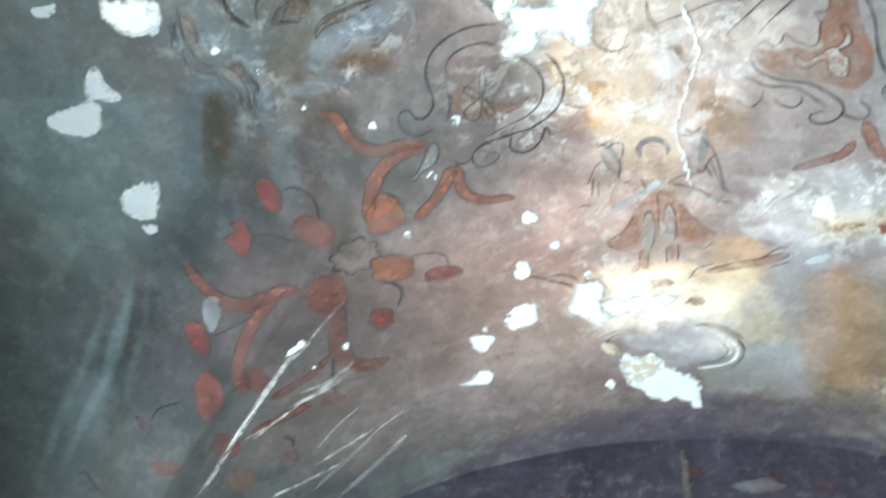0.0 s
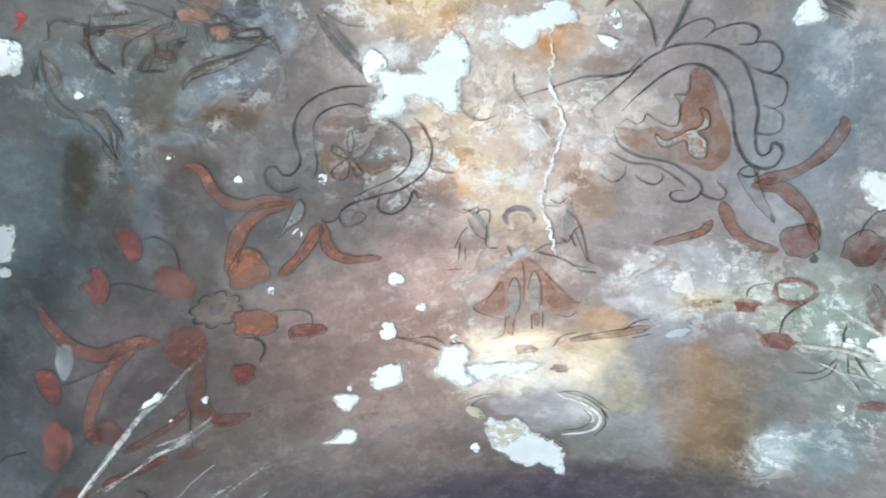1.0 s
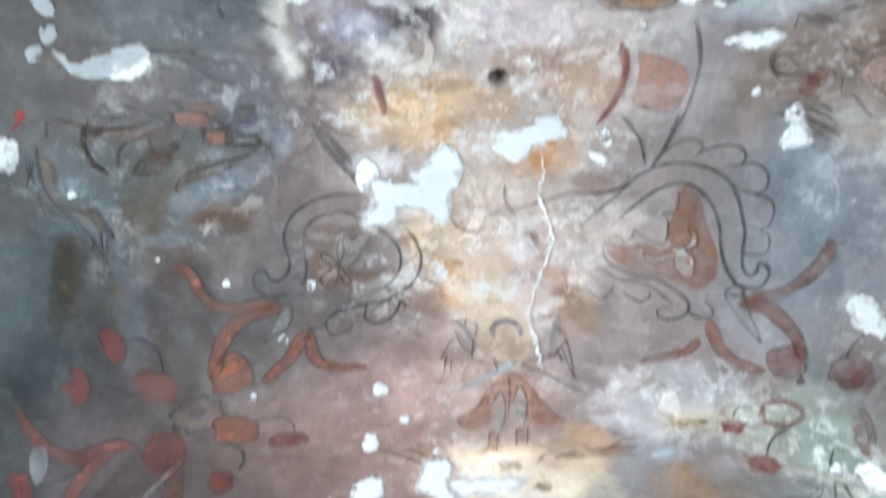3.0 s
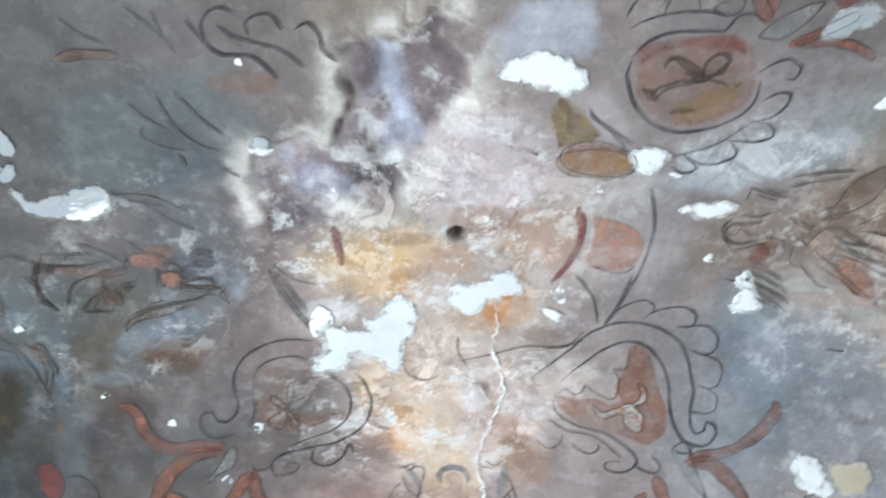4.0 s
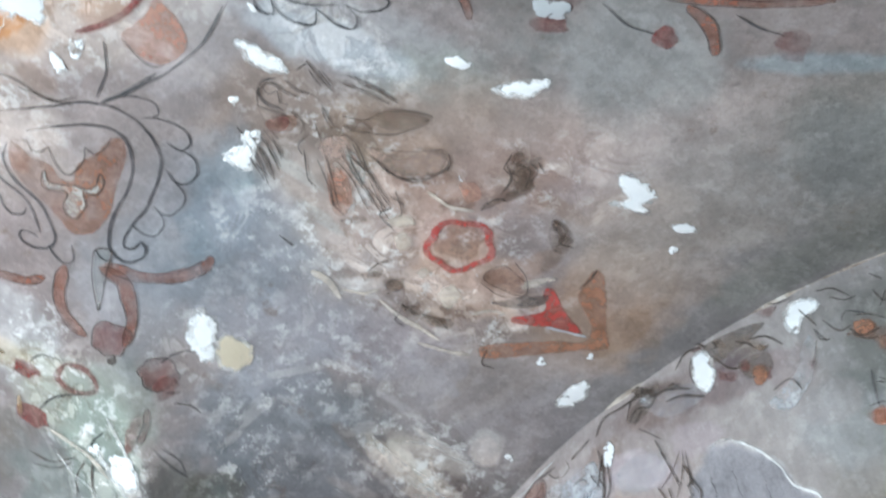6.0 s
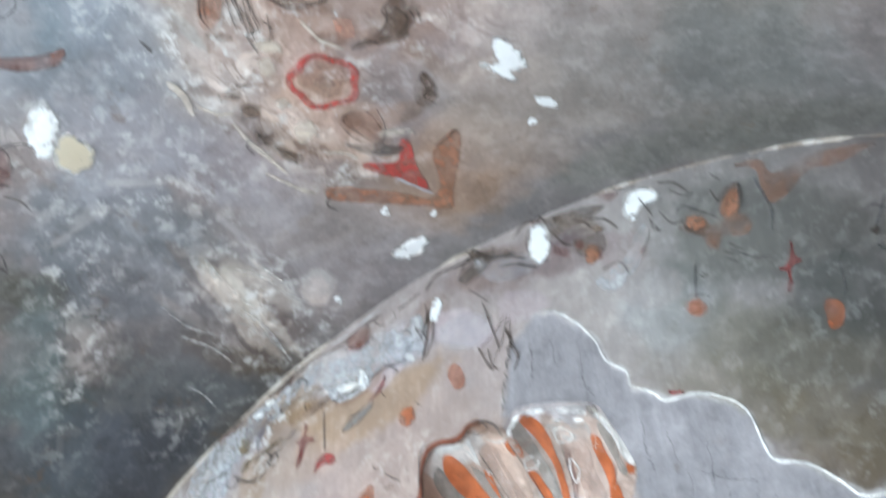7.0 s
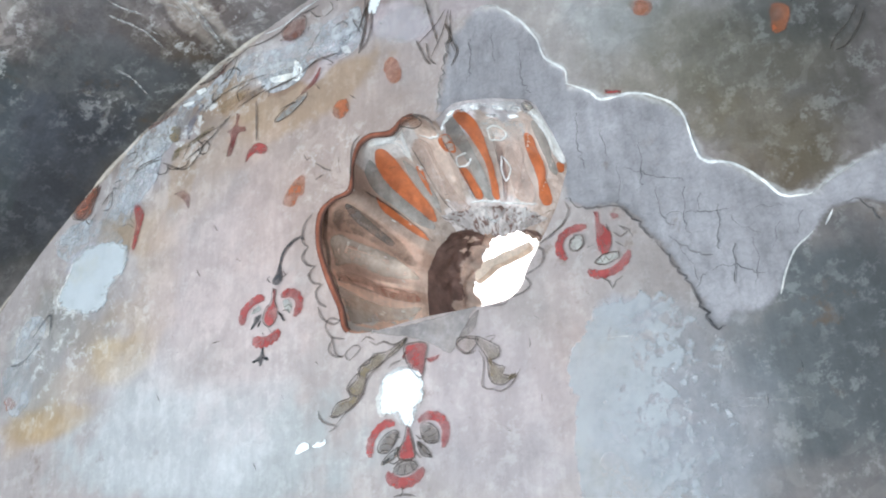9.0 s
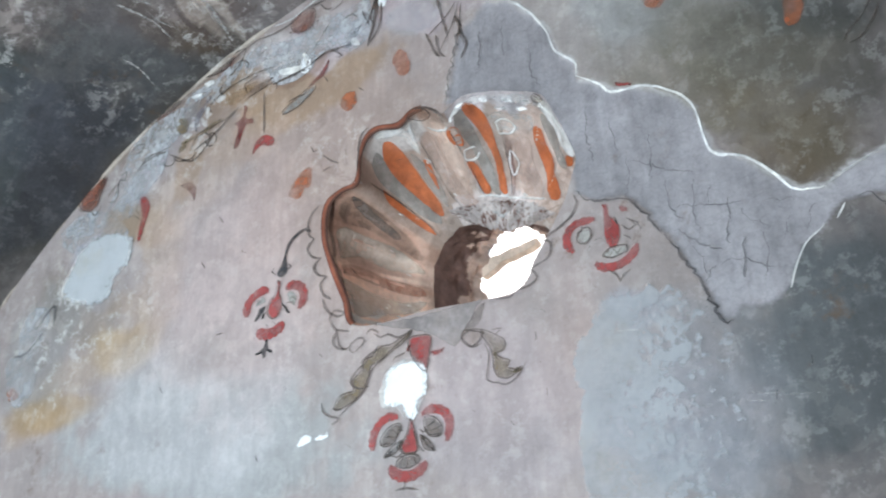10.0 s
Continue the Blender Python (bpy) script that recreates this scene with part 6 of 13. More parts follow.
    edge_of = ((-0.013, -0.004, tone(80, 58, 52)), (-0.008, -0.001, tone(104, 72, 62)), (-0.004, 0.001, tone(156, 96, 76)), (0.004, 0.0015, tone(146, 84, 66)), (0.008, 0.001, tone(104, 68, 56)), (0.011, -0.001, tone(62, 46, 44)))
    for i, p in enumerate(rim):
        d = (p - hub) / np.linalg.norm(p - hub)
        for off, out_by, tint in edge_of:
            v = p + d * off * (0.50 + 0.55 * float(cloud(np.float64(p[0]), np.float64(p[1]), 9, 73, 3)))
            verts.append((HALF - out_by, v[0], v[1]))
            cols.append(np.array(tint) * (0.6 + 0.8 * float(cloud(np.float64(v[0]), np.float64(v[1]), 24, 71, 3))))
    for i in range(len(rim) - 1):
        for j in range(5):
            faces.append((i * 6 + j, i * 6 + j + 1, (i + 1) * 6 + j + 1, (i + 1) * 6 + j))
    mesh_object("border", verts, faces, mat, root, True, cols)
    return root


shell_window()


# ---- painted ornament: thin paint laid on the plaster ----
LAYER = [0]


def thing(name, label, category, group=""):
    return tagged(new(name), label, category, group)


def jitter(p, amount, seed):
    p = np.asarray(p)
    q = np.arange(len(p)) * 0.37 + seed * 13.7
    return p + np.stack([cloud(q, q * 0 + seed, 1.0, 5, 3) - 0.5, cloud(q, q * 0 + seed + 50, 1.0, 9, 3) - 0.5], 1) * 2 * amount


def lift():
    LAYER[0] += 1
    return 0.0018 + 0.000003 * LAYER[0]


def ribbon(line, width, taper):
    """Left edge, middle and right edge of a brush line, of uneven width."""
    d = np.gradient(line, axis=0)
    d /= np.maximum(np.hypot(*d.T), 1e-9)[:, None]
    side = np.stack([-d[:, 1], d[:, 0]], 1)
    q = np.arange(len(line)) * 0.23 + LAYER[0] * 3.1
    w = width * 0.5 * (0.72 + 0.56 * cloud(q, q * 0 + 2.0, 1.0, 31, 2))
    ends = np.clip(np.minimum(np.arange(len(line)), np.arange(len(line))[::-1]) / max(1, len(line) * 0.12), taper * taper, 1) ** 0.5
    w = (w * ends)[:, None]
    return line + side * w, line, line - side * w


def ribbon_mesh(surface, line, width, off, taper=0.35):
    a, b, c = ribbon(line, width * 1.08, taper)
    verts, alphas, faces = [], [], []
    for p, q, r in zip(a, b, c):
        verts += [surface(p, off), surface((p + q) / 2, off), surface((q + r) / 2, off), surface(r, off)]
        alphas += [0.0, 1.0, 1.0, 0.0]
    for i in range(len(line) - 1):
        for j in range(3):
            faces.append((4 * i + j, 4 * i + j + 1, 4 * i + j + 5, 4 * i + j + 4))
    return verts, faces, alphas


def stroke(parent, name, surface, points, width, material):
    line = jitter(open_curve(points, 0.010), 0.0018, LAYER[0])
    v, f, a = ribbon_mesh(surface, line, width * (0.92 if width < 0.012 else 1.0), lift() + 0.0016)
    return mesh_object(name, v, f, material, parent, True, None, a)


def stroke_on_hood(parent, points, width, material):
    """A thick broken edge of lime that follows the flutes."""
    line = jitter(open_curve(points, 0.004), 0.0022, LAYER[0])
    LAYER[0] += 1
    left, mid, right = ribbon(line, width * 1.35, 0.35)
    verts, faces = [], []
    for p, m, r in zip(left, mid, right):
        verts += [HOOD(p, 0.0015), HOOD((p + m) / 2, 0.0065), HOOD((m + r) / 2, 0.0065), HOOD(r, 0.0015)]
    for i in range(len(line) - 1):
        for j in range(3):
            faces.append((4 * i + j, 4 * i + j + 1, 4 * i + j + 5, 4 * i + j + 4))
    return mesh_object("chip", verts, faces, material, parent, True, None, [0.0, 1.0, 1.0, 0.0] * len(line))


def fissure(parent, name, surface, points, width, material):
    """A jagged crack of changing width."""
    line = open_curve(points, 0.006)
    q = np.arange(len(line)) * 0.55
    line = line + np.stack([cloud(q, q * 0 + 1, 1.0, 61, 3) - 0.5, cloud(q, q * 0 + 4, 1.0, 67, 3) - 0.5], 1) * 0.022
    v, f, a = ribbon_mesh(surface, line, width * (0.5 + 1.1 * cloud(q * 0.3, q * 0 + 3, 1.0, 71, 2)), lift() + 0.002)
    return mesh_object(name, v, f, material, parent, True, None, a)


def tendril(parent, name, surface, points, width, material):
    """A curling painted stem: a broad wash with dark drawn edges."""
    line = jitter(open_curve(points, 0.010), 0.0015, LAYER[0])
    v, f, a = ribbon_mesh(surface, line, width * 1.15, lift(), 0.3)
    ob = mesh_object(name, v, f, material, parent, True, None, a)
    left, _, right = ribbon(line, width * 1.1, 0.3)
    for edge in (left, right):
        v, f, a = ribbon_mesh(surface, jitter(edge, 0.001, LAYER[0]), 0.0038, lift() + 0.0016)
        mesh_object("contour", v, f, UMBER, ob, True, None, a)
    return ob


def refine(points, tris, most):
    """Split every edge longer than most, until none is left."""
    points = [tuple(p) for p in points]
    for _ in range(6):
        mid, out, split = {}, [], False

        def half(a, b):
            key = (min(a, b), max(a, b))
            if key not in mid:
                (x0, y0), (x1, y1) = points[a], points[b]
                if math.hypot(x1 - x0, y1 - y0) > most:
                    points.append(((x0 + x1) / 2, (y0 + y1) / 2))
                    mid[key] = len(points) - 1
                else:
                    mid[key] = None
            return mid[key]
        for a, b, c in tris:
            m = (half(a, b), half(b, c), half(c, a))
            n = sum(v is not None for v in m)
            split |= n > 0
            if n == 0:
                out.append((a, b, c))
            elif n == 3:
                out += [(a, m[0], m[2]), (m[0], b, m[1]), (m[2], m[1], c), (m[0], m[1], m[2])]
            else:
                while m[0] is None or (n == 2 and m[2] is not None):
                    a, b, c, m = b, c, a, (m[1], m[2], m[0])
                if n == 1:
                    out += [(a, m[0], c), (m[0], b, c)]
                else:
                    out += [(m[0], b, m[1]), (a, m[0], m[1]), (a, m[1], c)]
        tris = out
        if not split:
            break
    return points, tris


def filled(surface, rim, soft, off):
    """A patch of paint with a feathered edge."""
    rim = np.asarray(rim)
    area = 0.5 * np.sum(rim[:, 0] * np.roll(rim[:, 1], -1) - rim[:, 1] * np.roll(rim[:, 0], -1))
    d = np.roll(rim, -1, 0) - np.roll(rim, 1, 0)
    d /= np.maximum(np.hypot(*d.T), 1e-9)[:, None]
    inward = np.stack([-d[:, 1], d[:, 0]], 1) * (1 if area > 0 else -1)
    core = rim + inward * soft
    n = len(rim)
    faces = [(i, (i + 1) % n, n + (i + 1) % n, n + i) for i in range(n)]
    points, tris = refine(core, [tuple(t) for t in geometry.tessellate_polygon([[Vector((p[0], p[1], 0)) for p in core]])], 0.03)
    verts = [surface(p, off) for p in rim] + [surface(p, off) for p in points]
    faces += [tuple(n + i for i in t) for t in tris]
    return verts, faces, [0.0] * n + [1.0] * len(points)


def wash(parent, name, surface, points, material, outline=False, soft=0.007):
    soft = (0.012 if name == "band" else 0.0025) if surface is HOOD else soft
    rim = jitter(closed_curve(points, 0.008), 0.0015 if surface is HOOD else 0.0030, LAYER[0])
    v, f, a = filled(surface, rim, soft, lift())
    ob = mesh_object(name, v, f, material, parent, True, None, a)
    if outline:
        line = np.vstack([rim, rim[:1]])
        v, f, a = ribbon_mesh(surface, line, 0.0042, lift() + 0.0016, 1.0)
        mesh_object("contour", v, f, UMBER, ob, True, None, a)
    return ob


def dab(parent, name, surface, centre, a, b, material, outline=False):
    """A rounded, slightly lobed dab of paint."""
    turns = np.linspace(0, 2 * math.pi, 14, endpoint=False)
    seed = LAYER[0]
    r = 0.58 + 0.84 * cloud(np.cos(turns) * 1.9 + seed, np.sin(turns) * 1.9, 1.0, seed % 97, 3)
    pts = np.array(centre) + r[:, None] * (np.cos(turns)[:, None] * np.array(a) + np.sin(turns)[:, None] * np.array(b))
    return wash(parent, name, surface, pts, material, outline)


def crescent(parent, name, surface, points, width, material, side=1):
    """A fan petal: a thick curved stroke with a scalloped outer edge."""
    line = open_curve(points, 0.004)
    d = np.gradient(line, axis=0)
    d /= np.maximum(np.hypot(*d.T), 1e-9)[:, None]
    out = np.stack([-d[:, 1], d[:, 0]], 1) * side
    s = np.linspace(0, 1, len(line))
    w = width * 0.5 * np.clip(np.minimum(s, 1 - s) * 9, 0.55, 1)
    outer = line + out * (w * (1.0 + 0.34 * abs(np.sin(s * math.pi * 7))))[:, None]
    inner_edge = line - out * w[:, None]
    rim = np.vstack([outer, inner_edge[::-1]])
    v, f, a = filled(surface, rim, 0.0022, lift())
    return mesh_object(name, v, f, material, parent, True, None, a)


def rosette(parent, surface, centre, radius):
    """The lobed dark eye of a blossom."""
    c = np.array(centre)
    for k in range(8):
        a0 = k * math.pi / 4
        arc = [c + radius * (0.78 + 0.30 * math.sin(math.pi * s)) * np.array((math.cos(a0 + s * math.pi / 4), math.sin(a0 + s * math.pi / 4))) for s in np.linspace(0.05, 0.95, 6)]
        stroke(parent, "lobe", surface, arc, 0.006, BLACK)
    dab(parent, "disc", surface, centre, (radius * 0.75, 0), (0, radius * 0.75), BROWN_PALE)
    dab(parent, "eye", surface, centre, (radius * 0.36, 0), (0, radius * 0.36), BLUE_GREY)


def lobed_ring(parent, name, surface, centre, a, b, width, material):
    turns = np.linspace(0, 2 * math.pi, 61)
    r = 0.88 + 0.18 * abs(np.sin(2.5 * turns + 0.4))
    pts = np.array(centre) + r[:, None] * (np.cos(turns)[:, None] * np.array(a) + np.sin(turns)[:, None] * np.array(b))
    v, f, al = ribbon_mesh(surface, jitter(pts, 0.002, 7), width, lift() + 0.001, 1.0)
    return mesh_object(name, v, f, material, parent, True, None, al)


class Shape:
    """One flat painted shape, gathered into a single mesh."""
    def __init__(self, label):
        self.verts, self.faces, self.alphas, self.slots, self.mats = [], [], [], [], []
        self.ob = tagged(new("painted_figure", bpy.data.meshes.new("painted_figure")), label, "painting", "painted figure shapes on the vault")

    def take(self, made, material):
        v, f, a = made
        if material not in self.mats:
            self.mats.append(material)
        n = len(self.verts)
        self.verts += v
        self.alphas += a
        self.faces += [tuple(n + i for i in q) for q in f]
        self.slots += [self.mats.index(material)] * len(f)

    def fill(self, points, material):
        self.take(filled(VAULT, jitter(closed_curve(points, 0.008), 0.002, LAYER[0]), 0.004, lift()), material)

    def line(self, points, width, material):
        self.take(ribbon_mesh(VAULT, jitter(open_curve(points, 0.010), 0.0016, LAYER[0]), width, lift() + 0.0016), material)

    def done(self):
        me = self.ob.data
        me.from_pydata(self.verts, [], self.faces)
        at = me.attributes.new("cover", "FLOAT", "POINT")
        at.data.foreach_set("value", np.array(self.alphas, np.float32))
        for m in self.mats:
            me.materials.append(m)
        me.polygons.foreach_set("material_index", self.slots)
        me.update()


SHAPES = []


def figure(label):
    SHAPES.append(Shape(label))
    return SHAPES[-1]


PATCH_LABELS = {"weathered_lime": "weathered blue-grey lime plaster patch on the lunette", "fresh_lime": "bright white lime plaster patch with a ragged edge", "dusty_lime": "dusty grey-white lime plaster patch", "worn_lime": "worn blue-white lime plaster patch with crumbled edges", "cream_lime": "cream lime plaster patch with a ragged edge"}


def patch(surface, points, material):
    """A skim of lime over a lost spot of plaster: thin, ragged, with a sloping edge."""
    smooth_rim = closed_curve(points, 0.004)
    whole = 0.5 * np.sum(smooth_rim[:, 0] * np.roll(smooth_rim[:, 1], -1) - smooth_rim[:, 1] * np.roll(smooth_rim[:, 0], -1))
    size = math.sqrt(abs(whole))
    turn = np.linspace(0, 2 * math.pi, len(smooth_rim), endpoint=False)
    reach = len(smooth_rim) * 0.004 / 0.05
    a, c = np.cos(turn) * reach / 6, np.sin(turn) * reach / 6
    q = np.arange(len(smooth_rim)) * 1.3 + LAYER[0]
    broad = np.stack([cloud(a + LAYER[0], c, 1.0, 11, 4) - 0.5, cloud(a, c + LAYER[0], 1.0, 13, 4) - 0.5], 1) * min(0.016, 0.16 * size)
    fine = np.stack([cloud(q, q * 0, 0.30, 3, 3) - 0.5, cloud(q, q * 0 + 7, 0.30, 4, 3) - 0.5], 1) * min(0.016, 0.006 + 0.10 * size)
    for ragged in (1.0, 0.6, 0.3, 0.0):
        rim = smooth_rim + (broad + fine) * ragged
        d = np.roll(rim, -1, 0) - np.roll(rim, 1, 0)
        d /= np.maximum(np.hypot(*d.T), 1e-9)[:, None]
        inward = np.stack([-d[:, 1], d[:, 0]], 1) * (1 if whole > 0 else -1)
        core = rim + inward * 0.0014
        tris = [tuple(t) for t in geometry.tessellate_polygon([[Vector((p[0], p[1], 0)) for p in core]])]
        made = sum(abs(np.cross(core[v] - core[u], core[w] - core[u])) / 2 for u, v, w in tris)
        if 0.9 < made / abs(whole) < 1.12 or ragged == 0:
            break
    n, off = len(rim), lift() + 0.0010
    fringe = rim - inward * (0.003 + min(0.008, 0.05 * size))
    points, tris = refine(core, tris, 0.03)
    verts = [surface(p, 0.0012) for p in fringe] + [surface(p, off) for p in points]
    faces = [(i, (i + 1) % n, n + (i + 1) % n, n + i) for i in range(n)] + [tuple(n + i for i in t) for t in tris]
    ob = mesh_object("plaster_patch", verts, faces, material, None, True, None, [0.0] * n + [0.62] * len(rim) + [1.0] * (len(points) - len(rim)))
    if size > 0.055:
        v, f, al = ribbon_mesh(surface, np.vstack([rim, rim[:1]]), 0.013, off + 0.0006, 1.0)
        mesh_object("crust", v, f, CHALK, ob, True, None, al)
    return tagged(ob, PATCH_LABELS[material.name], "plaster patch", "plaster patches on the frescoes")


whitewash = thing("whitewash_remnant", "bluish whitewash remnants along the lunette arch", "whitewash")
bloom_a = thing("painted_flower", "large faded orange and grey flower painted on vault plaster", "painting", "painted flowers round the crown")
wash(bloom_a, "heart", VAULT, [(-0.429, 0.377), (-0.408, 0.350), (-0.370, 0.344), (-0.357, 0.377), (-0.367, 0.419), (-0.358, 0.452), (-0.318, 0.482), (-0.254, 0.482), (-0.295, 0.519), (-0.354, 0.532), (-0.411, 0.513), (-0.428, 0.473), (-0.433, 0.425)], ORANGE_FAINT)
stroke(bloom_a, "outline", VAULT, [(-0.303, 0.275), (-0.352, 0.274), (-0.402, 0.287), (-0.448, 0.316), (-0.475, 0.356), (-0.479, 0.397), (-0.470, 0.439), (-0.479, 0.466), (-0.500, 0.482), (-0.518, 0.479), (-0.529, 0.458), (-0.544, 0.457), (-0.556, 0.476), (-0.555, 0.499), (-0.539, 0.518), (-0.514, 0.524), (-0.485, 0.515)], 0.0080, BLACK)
stroke(bloom_a, "outline", VAULT, [(-0.309, 0.327), (-0.343, 0.315), (-0.387, 0.324), (-0.420, 0.343), (-0.435, 0.377), (-0.435, 0.418), (-0.437, 0.463), (-0.451, 0.502)], 0.0053, BLACK)
stroke(bloom_a, "outline", VAULT, [(-0.272, 0.361), (-0.242, 0.395), (-0.225, 0.429), (-0.221, 0.469), (-0.236, 0.509), (-0.270, 0.538), (-0.324, 0.557), (-0.365, 0.576)], 0.0052, BLACK)
stroke(bloom_a, "outline", VAULT, [(-0.209, 0.368), (-0.186, 0.408), (-0.175, 0.457), (-0.183, 0.506), (-0.211, 0.545), (-0.259, 0.574), (-0.313, 0.584), (-0.353, 0.590), (-0.379, 0.596), (-0.401, 0.613), (-0.406, 0.639), (-0.396, 0.660), (-0.372, 0.661), (-0.349, 0.649), (-0.343, 0.637), (-0.353, 0.625), (-0.368, 0.623), (-0.375, 0.639)], 0.0076, BLACK)
stroke(bloom_a, "outline", VAULT, [(-0.306, 0.585), (-0.314, 0.610), (-0.309, 0.633), (-0.283, 0.646), (-0.256, 0.635), (-0.237, 0.611), (-0.225, 0.578), (-0.217, 0.604), (-0.207, 0.605)], 0.0078, BLACK)
stroke(bloom_a, "sprig", VAULT, [(-0.361, 0.460), (-0.378, 0.433), (-0.395, 0.415), (-0.400, 0.433), (-0.382, 0.452), (-0.361, 0.460)], 0.0050, UMBER)
stroke(bloom_a, "sprig", VAULT, [(-0.361, 0.460), (-0.362, 0.404), (-0.351, 0.382), (-0.348, 0.414), (-0.360, 0.460)], 0.0049, UMBER)
stroke(bloom_a, "sprig", VAULT, [(-0.361, 0.460), (-0.387, 0.472), (-0.409, 0.493), (-0.398, 0.516), (-0.375, 0.515), (-0.361, 0.460)], 0.0051, UMBER)
stroke(bloom_a, "sprig", VAULT, [(-0.361, 0.460), (-0.350, 0.486), (-0.336, 0.513), (-0.353, 0.519), (-0.362, 0.484)], 0.0052, UMBER)
wash(bloom_a, "calyx", VAULT, [(-0.489, 0.553), (-0.480, 0.584), (-0.496, 0.615), (-0.530, 0.636), (-0.553, 0.655), (-0.530, 0.613), (-0.510, 0.577)], GREY, True)
stroke(bloom_a, "outline", VAULT, [(-0.450, 0.618), (-0.439, 0.638), (-0.420, 0.638), (-0.405, 0.620)], 0.0062, BLACK)
tendril(bloom_a, "tendril", VAULT, [(-0.739, 0.445), (-0.714, 0.449), (-0.695, 0.470), (-0.681, 0.511), (-0.652, 0.540), (-0.607, 0.550), (-0.554, 0.541), (-0.504, 0.550)], 0.0257, RED_OCHRE)
tendril(bloom_a, "tendril", VAULT, [(-0.506, 0.565), (-0.563, 0.562), (-0.615, 0.591), (-0.645, 0.630), (-0.665, 0.682), (-0.682, 0.741)], 0.0299, RED_OCHRE)
tendril(bloom_a, "tendril", VAULT, [(-0.455, 0.635), (-0.473, 0.674), (-0.504, 0.718), (-0.542, 0.755), (-0.572, 0.779)], 0.0299, RED_OCHRE)
tendril(bloom_a, "tendril", VAULT, [(-0.445, 0.637), (-0.447, 0.694), (-0.433, 0.743), (-0.395, 0.770), (-0.347, 0.778), (-0.320, 0.785)], 0.0244, RED_OCHRE)
stroke(bloom_a, "stem", VAULT, [(-0.390, 0.102), (-0.366, 0.157), (-0.334, 0.204), (-0.299, 0.251)], 0.0165, GREY_DARK)
stroke(bloom_a, "stem", VAULT, [(-0.383, 0.085), (-0.356, 0.112), (-0.328, 0.128), (-0.290, 0.132)], 0.0050, BLACK)
bloom_b = thing("painted_flower", "large orange flower with scalloped grey petals painted on plaster", "painting", "painted flowers round the crown")
wash(bloom_b, "heart", VAULT, [(0.243, 0.420), (0.296, 0.424), (0.332, 0.413), (0.370, 0.424), (0.387, 0.414), (0.376, 0.370), (0.391, 0.330), (0.398, 0.277), (0.428, 0.270), (0.460, 0.324), (0.476, 0.378), (0.501, 0.440), (0.495, 0.494), (0.463, 0.532), (0.424, 0.522), (0.379, 0.511), (0.302, 0.495), (0.262, 0.466)], ORANGE)
wash(bloom_b, "leaf", VAULT, [(0.400, 0.421), (0.424, 0.411), (0.434, 0.391), (0.425, 0.364), (0.445, 0.378), (0.449, 0.412), (0.425, 0.425), (0.446, 0.446), (0.448, 0.485), (0.427, 0.497), (0.406, 0.475), (0.397, 0.448), (0.368, 0.467), (0.343, 0.467), (0.334, 0.436), (0.354, 0.453), (0.378, 0.439)], GREY_PALE, True)
stroke(bloom_b, "outline", VAULT, [(0.187, 0.376), (0.249, 0.305), (0.293, 0.255), (0.339, 0.223), (0.385, 0.213), (0.446, 0.221), (0.498, 0.252), (0.524, 0.292), (0.539, 0.332), (0.552, 0.380), (0.551, 0.427), (0.555, 0.468), (0.570, 0.487), (0.588, 0.478), (0.590, 0.456), (0.606, 0.462), (0.616, 0.485), (0.602, 0.512), (0.573, 0.519), (0.540, 0.502), (0.514, 0.460), (0.501, 0.413), (0.493, 0.365), (0.475, 0.318), (0.447, 0.284), (0.415, 0.264), (0.379, 0.263), (0.332, 0.289), (0.288, 0.332), (0.255, 0.377)], 0.0079, BLACK)
stroke(bloom_b, "scallop", VAULT, [(0.339, 0.223), (0.353, 0.190), (0.386, 0.165), (0.420, 0.156), (0.442, 0.172), (0.436, 0.188)], 0.0056, BLACK)
stroke(bloom_b, "scallop", VAULT, [(0.420, 0.204), (0.442, 0.185), (0.475, 0.173), (0.511, 0.173), (0.535, 0.193), (0.529, 0.219), (0.494, 0.221)], 0.0056, BLACK)
stroke(bloom_b, "scallop", VAULT, [(0.528, 0.216), (0.565, 0.220), (0.590, 0.247), (0.586, 0.280), (0.563, 0.290), (0.531, 0.276)], 0.0057, BLACK)
stroke(bloom_b, "scallop", VAULT, [(0.563, 0.290), (0.599, 0.304), (0.612, 0.334), (0.604, 0.367), (0.587, 0.376), (0.561, 0.366)], 0.0058, BLACK)
stroke(bloom_b, "scallop", VAULT, [(0.587, 0.376), (0.608, 0.394), (0.606, 0.428), (0.583, 0.438), (0.550, 0.430)], 0.0059, BLACK)
stroke(bloom_b, "scallop", VAULT, [(0.215, 0.560), (0.245, 0.584), (0.269, 0.565), (0.273, 0.531)], 0.0067, BLACK)
stroke(bloom_b, "scallop", VAULT, [(0.294, 0.554), (0.316, 0.577), (0.342, 0.583), (0.359, 0.564), (0.355, 0.544)], 0.0067, BLACK)
stroke(bloom_b, "scallop", VAULT, [(0.442, 0.595), (0.466, 0.608), (0.491, 0.609), (0.501, 0.585), (0.478, 0.555)], 0.0066, BLACK)
stroke(bloom_b, "outline", VAULT, [(0.232, 0.493), (0.279, 0.522), (0.330, 0.525), (0.363, 0.538), (0.412, 0.582)], 0.0066, BLACK)
stroke(bloom_b, "outline", VAULT, [(0.240, 0.428), (0.256, 0.475), (0.303, 0.503), (0.367, 0.513), (0.421, 0.547), (0.447, 0.577), (0.443, 0.607), (0.418, 0.628), (0.385, 0.626), (0.379, 0.604), (0.401, 0.594), (0.416, 0.595)], 0.0074, BLACK)
